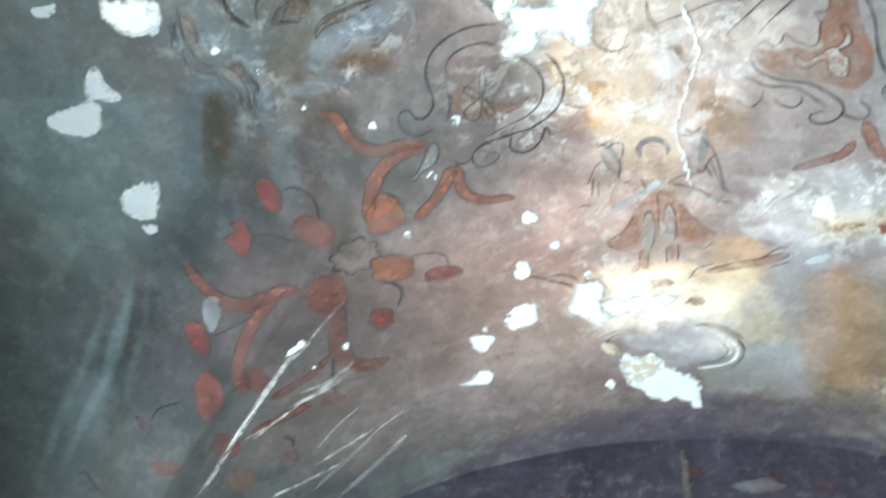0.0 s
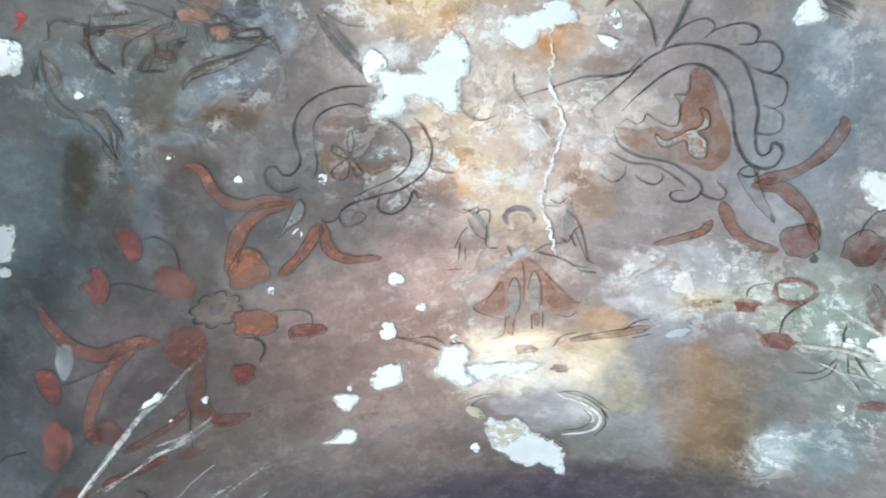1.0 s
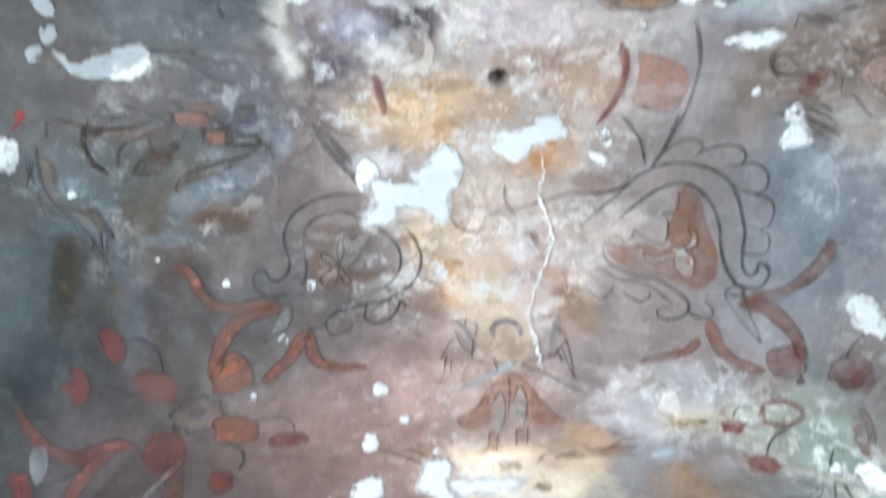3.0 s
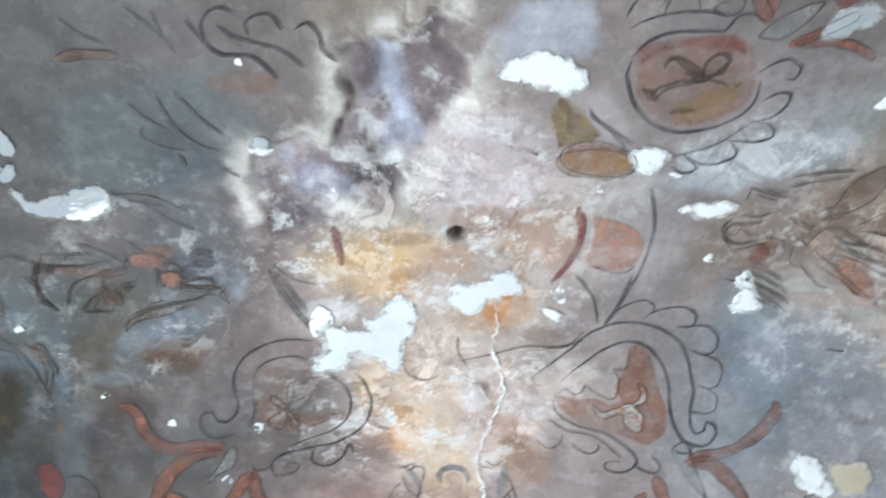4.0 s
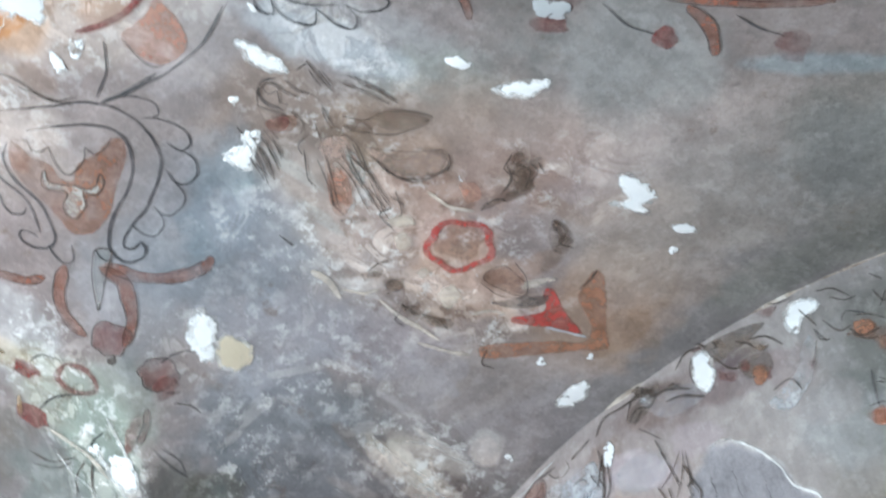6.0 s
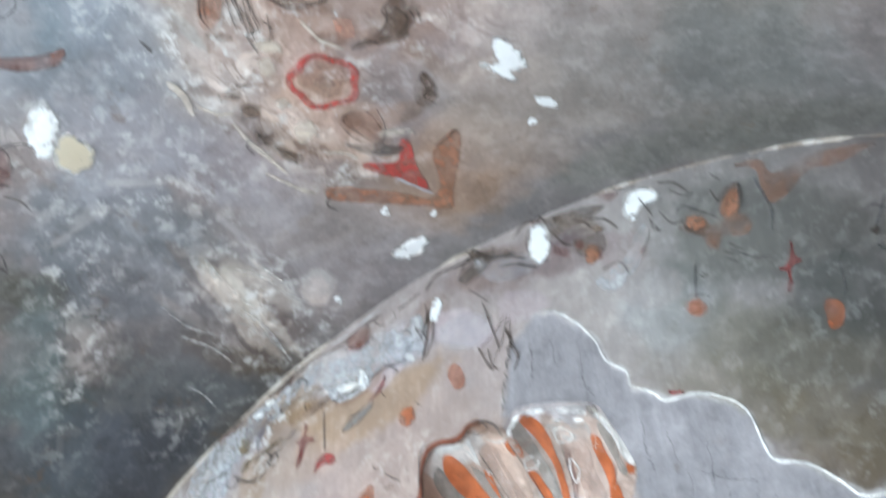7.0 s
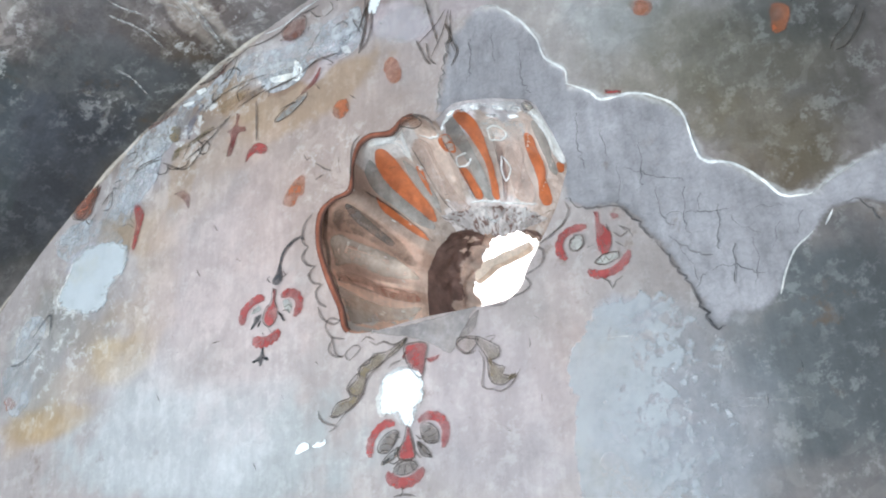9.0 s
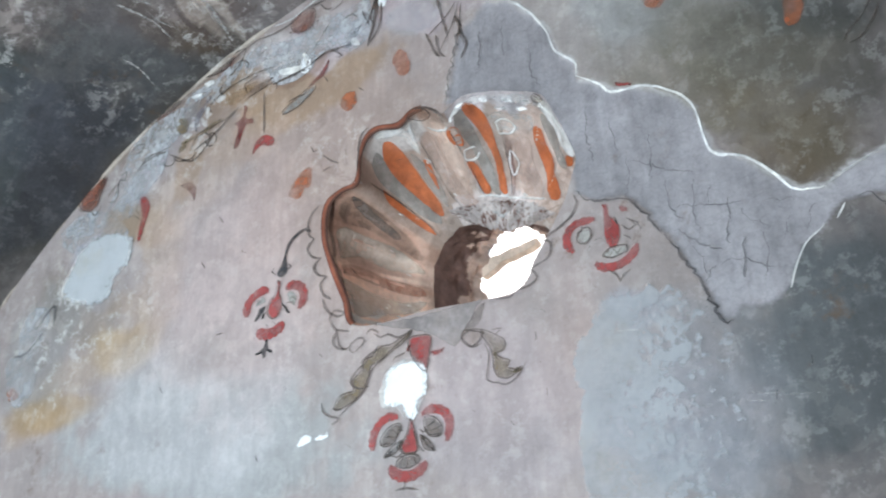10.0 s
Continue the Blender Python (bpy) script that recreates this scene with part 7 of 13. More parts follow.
stroke(bloom_b, "outline", VAULT, [(0.251, 0.415), (0.269, 0.398), (0.289, 0.412), (0.306, 0.399), (0.310, 0.379), (0.330, 0.397), (0.356, 0.410), (0.380, 0.407), (0.381, 0.357), (0.367, 0.330), (0.391, 0.333), (0.401, 0.303), (0.396, 0.277)], 0.0048, UMBER)
wash(bloom_b, "calyx", VAULT, [(0.520, 0.526), (0.551, 0.511), (0.575, 0.564), (0.617, 0.658), (0.554, 0.591)], GREY, True)
stroke(bloom_b, "outline", VAULT, [(0.520, 0.526), (0.537, 0.536), (0.562, 0.533), (0.567, 0.516)], 0.0053, BLACK)
tendril(bloom_b, "tendril", VAULT, [(0.557, 0.546), (0.633, 0.535), (0.692, 0.504), (0.730, 0.464), (0.747, 0.421), (0.738, 0.403)], 0.0290, RED_OCHRE)
tendril(bloom_b, "tendril", VAULT, [(0.552, 0.558), (0.610, 0.560), (0.652, 0.592), (0.690, 0.634), (0.707, 0.675), (0.714, 0.699)], 0.0267, RED_OCHRE)
tendril(bloom_b, "tendril", VAULT, [(0.495, 0.615), (0.520, 0.677), (0.550, 0.715), (0.599, 0.740), (0.637, 0.743)], 0.0244, RED_OCHRE)
tendril(bloom_b, "tendril", VAULT, [(0.481, 0.675), (0.460, 0.715), (0.405, 0.747), (0.353, 0.772)], 0.0190, RED_OCHRE)
stroke(bloom_b, "stem", VAULT, [(0.382, 0.094), (0.360, 0.171), (0.333, 0.222)], 0.0112, GREY_DARK)
stroke(bloom_b, "stem", VAULT, [(0.263, 0.098), (0.302, 0.150), (0.320, 0.216)], 0.0062, BLACK)
stroke(bloom_b, "stem", VAULT, [(0.188, 0.297), (0.247, 0.279), (0.296, 0.259)], 0.0066, UMBER)
blossom_a = thing("painted_blossom", "orange blossom with red berries on curling painted stems", "painting")
dab(blossom_a, "petal", VAULT, (-0.641, 0.730), (0.048, 0.014), (-0.010, 0.065), PETAL, True)
dab(blossom_a, "petal", VAULT, (-0.652, 0.918), (0.053, 0.018), (-0.006, 0.043), PETAL, True)
dab(blossom_a, "petal", VAULT, (-0.810, 0.739), (0.051, 0.020), (-0.020, 0.041), MAROON)
dab(blossom_a, "petal", VAULT, (-0.821, 0.931), (0.049, 0.022), (-0.012, 0.068), MAROON)
rosette(blossom_a, VAULT, (-0.730, 0.833), 0.058)
tendril(blossom_a, "tendril", VAULT, [(-1.149, 0.783), (-1.137, 0.818), (-1.103, 0.866), (-1.065, 0.893), (-1.017, 0.903), (-0.959, 0.885), (-0.901, 0.866)], 0.0275, MAROON)
tendril(blossom_a, "tendril", VAULT, [(-0.869, 0.878), (-0.924, 0.877), (-0.969, 0.908), (-1.025, 0.967), (-1.059, 1.020), (-1.076, 1.072), (-1.076, 1.148)], 0.0301, MAROON)
tendril(blossom_a, "tendril", VAULT, [(-0.808, 0.969), (-0.818, 1.050), (-0.836, 1.129), (-0.821, 1.202), (-0.779, 1.247), (-0.719, 1.252)], 0.0401, MAROON)
tendril(blossom_a, "tendril", VAULT, [(-0.859, 1.144), (-0.915, 1.189), (-0.979, 1.206), (-1.033, 1.215)], 0.0213, RED_DIM)
tendril(blossom_a, "tendril", VAULT, [(-1.104, 1.305), (-1.052, 1.303), (-1.005, 1.304), (-0.943, 1.303)], 0.0293, MAROON)
wash(blossom_a, "berry", VAULT, [(-0.931, 0.598), (-0.891, 0.596), (-0.872, 0.627), (-0.882, 0.669), (-0.910, 0.675), (-0.927, 0.640)], RED, True)
stroke(blossom_a, "stalk", VAULT, [(-0.871, 0.624), (-0.835, 0.620), (-0.798, 0.649), (-0.791, 0.704)], 0.0055, BLACK)
wash(blossom_a, "berry", VAULT, [(-1.045, 0.736), (-1.007, 0.720), (-1.017, 0.699), (-0.986, 0.691), (-0.969, 0.730), (-0.982, 0.771), (-1.014, 0.782), (-1.021, 0.757)], RED, True)
stroke(blossom_a, "stalk", VAULT, [(-0.973, 0.733), (-0.925, 0.733), (-0.860, 0.756)], 0.0055, BLACK)
wash(blossom_a, "berry", VAULT, [(-0.577, 0.978), (-0.554, 0.960), (-0.492, 0.977), (-0.486, 1.006), (-0.532, 1.015), (-0.574, 1.009)], RED, True)
stroke(blossom_a, "stalk", VAULT, [(-0.607, 0.892), (-0.547, 0.904), (-0.515, 0.930), (-0.515, 0.967)], 0.0068, BLACK)
wash(blossom_a, "berry", VAULT, [(-1.190, 0.939), (-1.148, 0.940), (-1.134, 0.980), (-1.144, 1.019), (-1.171, 1.009), (-1.189, 0.979)], RED, True)
stroke(blossom_a, "stalk", VAULT, [(-1.131, 0.973), (-1.080, 0.960), (-0.999, 0.925)], 0.0055, BLACK)
dab(blossom_a, "berry", VAULT, (-0.711, 1.087), (0.029, 0.012), (-0.006, 0.040), RED, True)
stroke(blossom_a, "stalk", VAULT, [(-0.698, 0.953), (-0.660, 0.971), (-0.645, 1.015), (-0.663, 1.062)], 0.0070, BLACK)
dab(blossom_a, "berry", VAULT, (-1.041, 1.128), (0.023, 0.051), (-0.022, 0.032), RED_DIM)
dab(blossom_a, "berry", VAULT, (-0.891, 1.324), (0.040, 0.011), (-0.002, 0.026), RED_DIM)
stroke(blossom_a, "stalk", VAULT, [(-0.859, 1.163), (-0.872, 1.238), (-0.880, 1.306)], 0.0073, BLACK)
dab(blossom_a, "berry", VAULT, (-1.169, 1.110), (0.033, 0.006), (-0.018, 0.059), RED_DIM)
dab(blossom_a, "berry", VAULT, (-1.040, 1.477), (0.024, 0.023), (-0.008, 0.033), RED_DIM)
stroke(blossom_a, "stalk", VAULT, [(-1.031, 1.440), (-1.021, 1.416), (-1.039, 1.377)], 0.0081, BLACK)
wash(blossom_a, "berry", VAULT, [(-1.375, 1.147), (-1.344, 1.163), (-1.324, 1.204), (-1.341, 1.209), (-1.366, 1.181)], RED_DIM)
stroke(blossom_a, "stalk", VAULT, [(-1.331, 1.164), (-1.299, 1.135), (-1.239, 1.125)], 0.0058, BLACK)
dab(blossom_a, "berry", VAULT, (-1.311, 1.275), (0.047, 0.003), (0.001, 0.022), RED_DIM)
dab(blossom_a, "petal", VAULT, (-1.166, 1.461), (0.036, 0.000), (0.002, 0.058), ORANGE_DIM)
dab(blossom_a, "berry", VAULT, (-1.164, 1.117), (0.039, 0.003), (-0.011, 0.058), RED_DIM)
dab(blossom_a, "berry", VAULT, (-1.167, 1.298), (0.024, 0.052), (-0.022, 0.037), RED_DIM)
stroke(blossom_a, "stalk", VAULT, [(-1.557, 1.274), (-1.540, 1.269), (-1.508, 1.312)], 0.0057, BLACK)
blossom_b = thing("painted_blossom", "washed-out red blossom with berry rings on flaking plaster", "painting")
dab(blossom_b, "petal", VAULT, (0.681, 0.708), (0.040, -0.006), (0.008, 0.049), RED_DIM, True)
dab(blossom_b, "petal", VAULT, (0.824, 0.720), (0.044, -0.017), (0.017, 0.036), RED_DIM, True)
dab(blossom_b, "seed", VAULT, (0.716, 0.752), (0.012, -0.004), (0.003, 0.016), UMBER)
stroke(blossom_b, "ring", VAULT, [(0.647, 0.850), (0.682, 0.829), (0.721, 0.835), (0.738, 0.859), (0.719, 0.895), (0.683, 0.911), (0.651, 0.898), (0.647, 0.850)], 0.0175, RED)
dab(blossom_b, "berry", VAULT, (0.592, 0.941), (0.036, -0.006), (0.002, 0.028), RED)
dab(blossom_b, "berry", VAULT, (0.681, 1.059), (0.046, -0.007), (0.002, 0.036), RED)
stroke(blossom_b, "stalk", VAULT, [(0.586, 0.917), (0.593, 0.875), (0.635, 0.850)], 0.0065, BLACK)
stroke(blossom_b, "stalk", VAULT, [(0.725, 0.893), (0.684, 0.957), (0.680, 1.026)], 0.0066, BLACK)
stroke(blossom_b, "stalk", VAULT, [(0.731, 1.159), (0.782, 1.144), (0.808, 1.103), (0.819, 1.061)], 0.0068, UMBER)
stroke(blossom_b, "stalk", VAULT, [(0.820, 0.945), (0.818, 0.987), (0.830, 1.024)], 0.0056, BLACK)
stroke(blossom_b, "stalk", VAULT, [(0.842, 1.061), (0.856, 1.120), (0.892, 1.172)], 0.0059, UMBER)
stroke(blossom_b, "stalk", VAULT, [(0.854, 1.044), (0.891, 1.101), (0.937, 1.142)], 0.0058, UMBER)
stroke(blossom_b, "stalk", VAULT, [(0.823, 1.081), (0.808, 1.143), (0.763, 1.186)], 0.0060, UMBER)
dab(blossom_b, "berry", VAULT, (0.931, 1.209), (0.042, -0.018), (0.003, 0.023), RED_DIM)
tendril(blossom_b, "tendril", VAULT, [(0.855, 0.812), (0.877, 0.846), (0.895, 0.895)], 0.0161, RED_DIM)
dab(blossom_b, "berry", VAULT, (1.017, 1.419), (0.026, 0.008), (-0.002, 0.033), RED_DIM)
stroke(blossom_b, "stalk", VAULT, [(0.884, 0.629), (0.846, 0.638), (0.820, 0.669), (0.811, 0.696)], 0.0060, BLACK)
stroke(blossom_b, "stalk", VAULT, [(0.869, 0.758), (0.900, 0.740)], 0.0054, BLACK)
dab(blossom_b, "berry", VAULT, (0.870, 0.890), (0.016, -0.010), (0.023, 0.052), RED_DIM)
dab(blossom_b, "petal", VAULT, (0.862, 0.745), (0.033, -0.005), (0.012, 0.033), RED_DIM)
stroke(blossom_b, "stalk", VAULT, [(0.902, 0.771), (0.941, 0.758), (0.979, 0.763)], 0.0058, UMBER)
stroke(blossom_b, "stalk", VAULT, [(0.930, 0.892), (1.005, 0.914), (1.054, 0.918)], 0.0072, BLACK)
stroke(blossom_b, "stalk", VAULT, [(0.948, 0.883), (1.003, 0.889), (1.043, 0.912)], 0.0058, BLACK)
# the painted figures, kept as plain shapes
figure_a = figure("tan and orange robed figure shape painted on the vault")
figure_a.fill([(0.017, 0.840), (0.052, 0.836), (0.089, 0.879), (0.134, 0.948), (0.180, 0.997), (0.115, 1.026), (0.070, 0.992), (0.032, 0.940), (-0.004, 1.002), (-0.048, 1.035), (-0.100, 1.003), (-0.055, 0.949), (-0.019, 0.879)], PINK_ORANGE)
figure_a.fill([(-0.022, 0.905), (-0.014, 0.992), (-0.048, 1.022), (-0.080, 1.004), (-0.055, 0.959)], ORANGE_DIM)
figure_a.fill([(0.089, 0.895), (0.119, 0.938), (0.158, 0.994), (0.118, 1.013), (0.092, 0.981)], ORANGE_DIM)
figure_a.fill([(-0.007, 0.940), (0.010, 0.895), (0.024, 0.930), (0.023, 1.003), (0.012, 1.037), (-0.008, 1.019)], GREY_PALE)
figure_a.fill([(0.043, 0.936), (0.059, 0.875), (0.078, 0.915), (0.080, 0.971), (0.046, 0.981)], GREY_PALE)
figure_a.fill([(0.043, 0.977), (0.077, 0.973), (0.079, 1.006), (0.056, 1.017)], CHALK)
figure_a.fill([(-0.018, 1.040), (0.006, 1.041), (0.003, 1.106), (-0.013, 1.106)], PINK_ORANGE)
figure_a.fill([(0.056, 1.028), (0.077, 1.028), (0.078, 1.073), (0.060, 1.073)], ORANGE_DIM)
figure_a.fill([(-0.123, 0.902), (-0.047, 0.854), (0.009, 0.811), (0.044, 0.782), (0.057, 0.801), (0.017, 0.836), (-0.047, 0.878)], WHITEWASH)
figure_a.fill([(-0.047, 0.743), (-0.005, 0.729), (0.050, 0.744), (0.091, 0.734), (0.078, 0.766), (0.030, 0.782), (-0.019, 0.774)], PINK)
figure_a.fill([(-0.019, 0.692), (-0.003, 0.660), (0.028, 0.653), (0.055, 0.667), (0.070, 0.700), (0.058, 0.718), (0.046, 0.685), (0.021, 0.674), (0.001, 0.685), (-0.003, 0.718)], BLUE_GREY)
figure_a.fill([(0.005, 0.692), (0.024, 0.678), (0.046, 0.693), (0.047, 0.729), (0.028, 0.752), (0.008, 0.729)], PINK)
figure_a.fill([(-0.054, 0.761), (-0.074, 0.705), (-0.099, 0.667), (-0.115, 0.652), (-0.079, 0.664), (-0.058, 0.705), (-0.050, 0.743)], GREY)
figure_a.fill([(0.131, 0.706), (0.136, 0.660), (0.122, 0.638), (0.149, 0.637), (0.159, 0.704), (0.140, 0.751), (0.130, 0.743)], GREY)
figure_a.line([(-0.131, 0.651), (-0.108, 0.665), (-0.074, 0.650), (-0.077, 0.672)], 0.0041, UMBER)
figure_a.line([(-0.099, 0.685), (-0.086, 0.732), (-0.054, 0.765)], 0.0041, UMBER)
figure_a.line([(-0.090, 0.676), (-0.067, 0.660), (-0.047, 0.666), (-0.050, 0.709)], 0.0041, UMBER)
figure_a.line([(-0.138, 0.785), (-0.119, 0.735), (-0.099, 0.707)], 0.0043, UMBER)
figure_a.line([(-0.129, 0.824), (-0.122, 0.761)], 0.0044, UMBER)
figure_a.line([(-0.114, 0.835), (-0.110, 0.777)], 0.0044, UMBER)
figure_a.line([(-0.119, 0.854), (-0.162, 0.855)], 0.0044, UMBER)
figure_a.line([(-0.054, 0.705), (-0.058, 0.780), (-0.030, 0.792)], 0.0042, UMBER)
figure_a.line([(0.099, 0.638), (0.123, 0.652), (0.148, 0.626), (0.154, 0.654)], 0.0041, UMBER)
figure_a.line([(0.137, 0.669), (0.165, 0.704), (0.182, 0.759), (0.199, 0.838), (0.219, 0.844)], 0.0041, UMBER)
figure_a.line([(0.160, 0.741), (0.177, 0.787), (0.196, 0.844)], 0.0042, UMBER)
figure_a.line([(0.147, 0.751), (0.166, 0.797)], 0.0042, UMBER)
figure_a.line([(0.127, 0.761), (0.143, 0.780), (0.160, 0.737), (0.176, 0.722)], 0.0042, UMBER)
figure_a.line([(0.089, 0.656), (0.123, 0.662)], 0.0041, UMBER)
figure_a.line([(0.059, 0.811), (0.086, 0.791), (0.128, 0.780)], 0.0043, UMBER)
figure_a.line([(-0.008, 0.782), (0.007, 0.824)], 0.0043, UMBER)
figure_a.line([(0.066, 0.811), (0.137, 0.838), (0.181, 0.874), (0.218, 0.880)], 0.0043, UMBER)
figure_a.line([(-0.024, 0.907), (-0.055, 0.959), (-0.099, 0.994), (-0.070, 1.026), (-0.021, 1.045)], 0.0045, UMBER)
figure_a.line([(0.087, 0.883), (0.123, 0.928), (0.165, 0.988), (0.189, 0.976)], 0.0045, UMBER)
figure_a.line([(0.115, 1.033), (0.153, 1.042), (0.174, 1.019)], 0.0047, UMBER)
figure_a.line([(-0.015, 1.034), (-0.021, 1.106), (-0.056, 1.122)], 0.0047, UMBER)
figure_a.line([(0.009, 1.034), (0.003, 1.111)], 0.0047, UMBER)
figure_a.line([(0.053, 1.028), (0.054, 1.089)], 0.0047, UMBER)
figure_a.line([(0.083, 1.023), (0.084, 1.084)], 0.0047, UMBER)
figure_a.line([(-0.008, 0.940), (0.010, 0.895), (0.024, 0.930), (0.023, 1.003), (0.009, 1.037)], 0.0046, UMBER)
figure_a.line([(0.043, 0.940), (0.059, 0.875), (0.078, 0.915), (0.080, 0.971), (0.071, 1.015)], 0.0046, UMBER)
figure_a.line([(0.031, 0.840), (0.036, 0.899), (0.033, 0.982)], 0.0044, UMBER)
scroll_a = thing("painted_scroll", "thin brown leaf scroll painted beneath the figure", "painting")
stroke(scroll_a, "leaf", VAULT, [(-0.318, 1.069), (-0.245, 1.114), (-0.186, 1.155)], 0.0075, UMBER)
stroke(scroll_a, "leaf", VAULT, [(-0.274, 1.088), (-0.222, 1.091), (-0.178, 1.127)], 0.0074, UMBER)
wash(scroll_a, "leaf", VAULT, [(-0.170, 1.123), (-0.124, 1.132), (-0.107, 1.163), (-0.141, 1.171)], RED_DIM)
tendril(scroll_a, "leaf", VAULT, [(0.367, 1.064), (0.303, 1.092), (0.238, 1.111), (0.157, 1.134)], 0.0222, ORANGE_DIM)
stroke(scroll_a, "leaf", VAULT, [(0.112, 1.159), (0.133, 1.119), (0.178, 1.099)], 0.0065, UMBER)
stroke(scroll_a, "leaf", VAULT, [(0.296, 1.088), (0.329, 1.049), (0.361, 1.035)], 0.0063, UMBER)
stroke(scroll_a, "leaf", VAULT, [(0.320, 1.116), (0.369, 1.092)], 0.0064, UMBER)
dab(scroll_a, "berry", VAULT, (0.036, 1.167), (0.037, -0.001), (0.000, 0.023), RED_DIM)
dab(scroll_a, "berry", VAULT, (0.135, 1.250), (0.028, -0.002), (0.001, 0.021), RED_DIM)
dab(scroll_a, "berry", VAULT, (0.044, 1.352), (0.029, -0.001), (0.000, 0.030), RED_DIM)
stroke(scroll_a, "curl", VAULT, [(0.167, 1.379), (0.211, 1.405), (0.249, 1.451), (0.246, 1.499), (0.215, 1.529), (0.141, 1.547)], 0.0127, CHALK_BRIGHT)
stroke(scroll_a, "curl", VAULT, [(0.202, 1.441), (0.223, 1.439), (0.231, 1.474), (0.209, 1.487)], 0.0105, CHALK_BRIGHT)
stroke(scroll_a, "curl", VAULT, [(0.118, 1.352), (0.146, 1.371), (0.167, 1.379)], 0.0102, CHALK_BRIGHT)
stroke(scroll_a, "curl", VAULT, [(0.123, 1.342), (0.166, 1.354), (0.215, 1.379), (0.257, 1.430), (0.265, 1.493), (0.235, 1.548)], 0.0062, UMBER)
stroke(scroll_a, "curl", VAULT, [(0.146, 1.525), (0.197, 1.510), (0.224, 1.465), (0.201, 1.424)], 0.0063, UMBER)
stroke(scroll_a, "curl", VAULT, [(0.134, 1.574), (0.160, 1.605)], 0.0066, UMBER)
stroke(scroll_a, "curl", VAULT, [(0.119, 1.355), (0.174, 1.344), (0.222, 1.371), (0.276, 1.422)], 0.0051, UMBER)
stroke(scroll_a, "curl", VAULT, [(0.249, 1.418), (0.276, 1.465)], 0.0052, UMBER)
stroke(scroll_a, "curl", VAULT, [(-0.138, 1.375), (-0.097, 1.353), (-0.049, 1.348)], 0.0051, UMBER)
stroke(scroll_a, "curl", VAULT, [(-0.131, 1.426), (-0.105, 1.378), (-0.065, 1.363)], 0.0052, UMBER)
arcs = thing("painted_arc", "broken grey compass arcs drawn near the crown", "painting")
stroke(arcs, "arc", VAULT, [(-0.107, 0.263), (-0.109, 0.322), (-0.094, 0.368), (-0.061, 0.393), (-0.023, 0.381)], 0.0056, GREY_DARK)
stroke(arcs, "arc", VAULT, [(0.016, 0.264), (0.020, 0.311), (0.048, 0.359)], 0.0055, GREY_DARK)
stroke(arcs, "arc", VAULT, [(-0.121, 0.351), (-0.146, 0.353)], 0.0056, GREY_DARK)
stroke(arcs, "arc", VAULT, [(-0.184, 0.514), (-0.152, 0.533), (-0.125, 0.540)], 0.0060, GREY_DARK)
figure_lines_w = thing("painted_scroll", "dark line drawing of a sprawling figure and leaves on grey plaster", "painting")
stroke(figure_lines_w, "leaf", VAULT, [(-0.988, 0.145), (-0.996, 0.225), (-0.979, 0.286), (-0.933, 0.332), (-0.908, 0.383), (-0.892, 0.421)], 0.0066, GREY_DARK)
stroke(figure_lines_w, "leaf", VAULT, [(-0.974, 0.293), (-0.915, 0.308), (-0.880, 0.352), (-0.881, 0.391), (-0.892, 0.421)], 0.0066, GREY_DARK)
stroke(figure_lines_w, "leaf", VAULT, [(-0.986, 0.185), (-0.971, 0.226), (-0.971, 0.253)], 0.0065, GREY_DARK)
stroke(figure_lines_w, "leaf", VAULT, [(-0.927, 0.305), (-0.895, 0.301), (-0.883, 0.322), (-0.901, 0.330)], 0.0066, GREY_DARK)
stroke(figure_lines_w, "leaf", VAULT, [(-0.903, 0.342), (-0.868, 0.357), (-0.866, 0.380)], 0.0066, GREY_DARK)
stroke(figure_lines_w, "leaf", VAULT, [(-1.013, 0.171), (-1.016, 0.218), (-1.011, 0.238)], 0.0065, GREY_DARK)
stroke(figure_lines_w, "contour", VAULT, [(-0.862, 0.070), (-0.882, 0.134), (-0.878, 0.185), (-0.846, 0.217)], 0.0058, UMBER)
stroke(figure_lines_w, "contour", VAULT, [(-0.826, 0.208), (-0.813, 0.155), (-0.767, 0.126), (-0.703, 0.101)], 0.0057, UMBER)
stroke(figure_lines_w, "contour", VAULT, [(-0.707, 0.261), (-0.692, 0.231), (-0.630, 0.202), (-0.561, 0.182), (-0.522, 0.165), (-0.500, 0.174)], 0.0057, UMBER)
stroke(figure_lines_w, "contour", VAULT, [(-0.772, 0.213), (-0.751, 0.179), (-0.713, 0.188), (-0.719, 0.153), (-0.674, 0.138)], 0.0057, UMBER)
stroke(figure_lines_w, "contour", VAULT, [(-0.911, 0.127), (-0.883, 0.161), (-0.872, 0.194)], 0.0057, UMBER)
stroke(figure_lines_w, "contour", VAULT, [(-0.604, 0.113), (-0.616, 0.146), (-0.593, 0.155)], 0.0057, UMBER)
stroke(figure_lines_w, "contour", VAULT, [(-0.507, 0.141), (-0.529, 0.128), (-0.566, 0.134), (-0.581, 0.153)], 0.0056, UMBER)
stroke(figure_lines_w, "contour", VAULT, [(-0.652, 0.080), (-0.633, 0.106), (-0.581, 0.114), (-0.560, 0.095), (-0.514, 0.100)], 0.0056, UMBER)
stroke(figure_lines_w, "contour", VAULT, [(-0.957, 0.074), (-0.961, 0.117), (-0.983, 0.127)], 0.0057, UMBER)
stroke(figure_lines_w, "contour", VAULT, [(-0.924, 0.084), (-0.880, 0.098), (-0.835, 0.106), (-0.774, 0.100), (-0.724, 0.085)], 0.0057, UMBER)
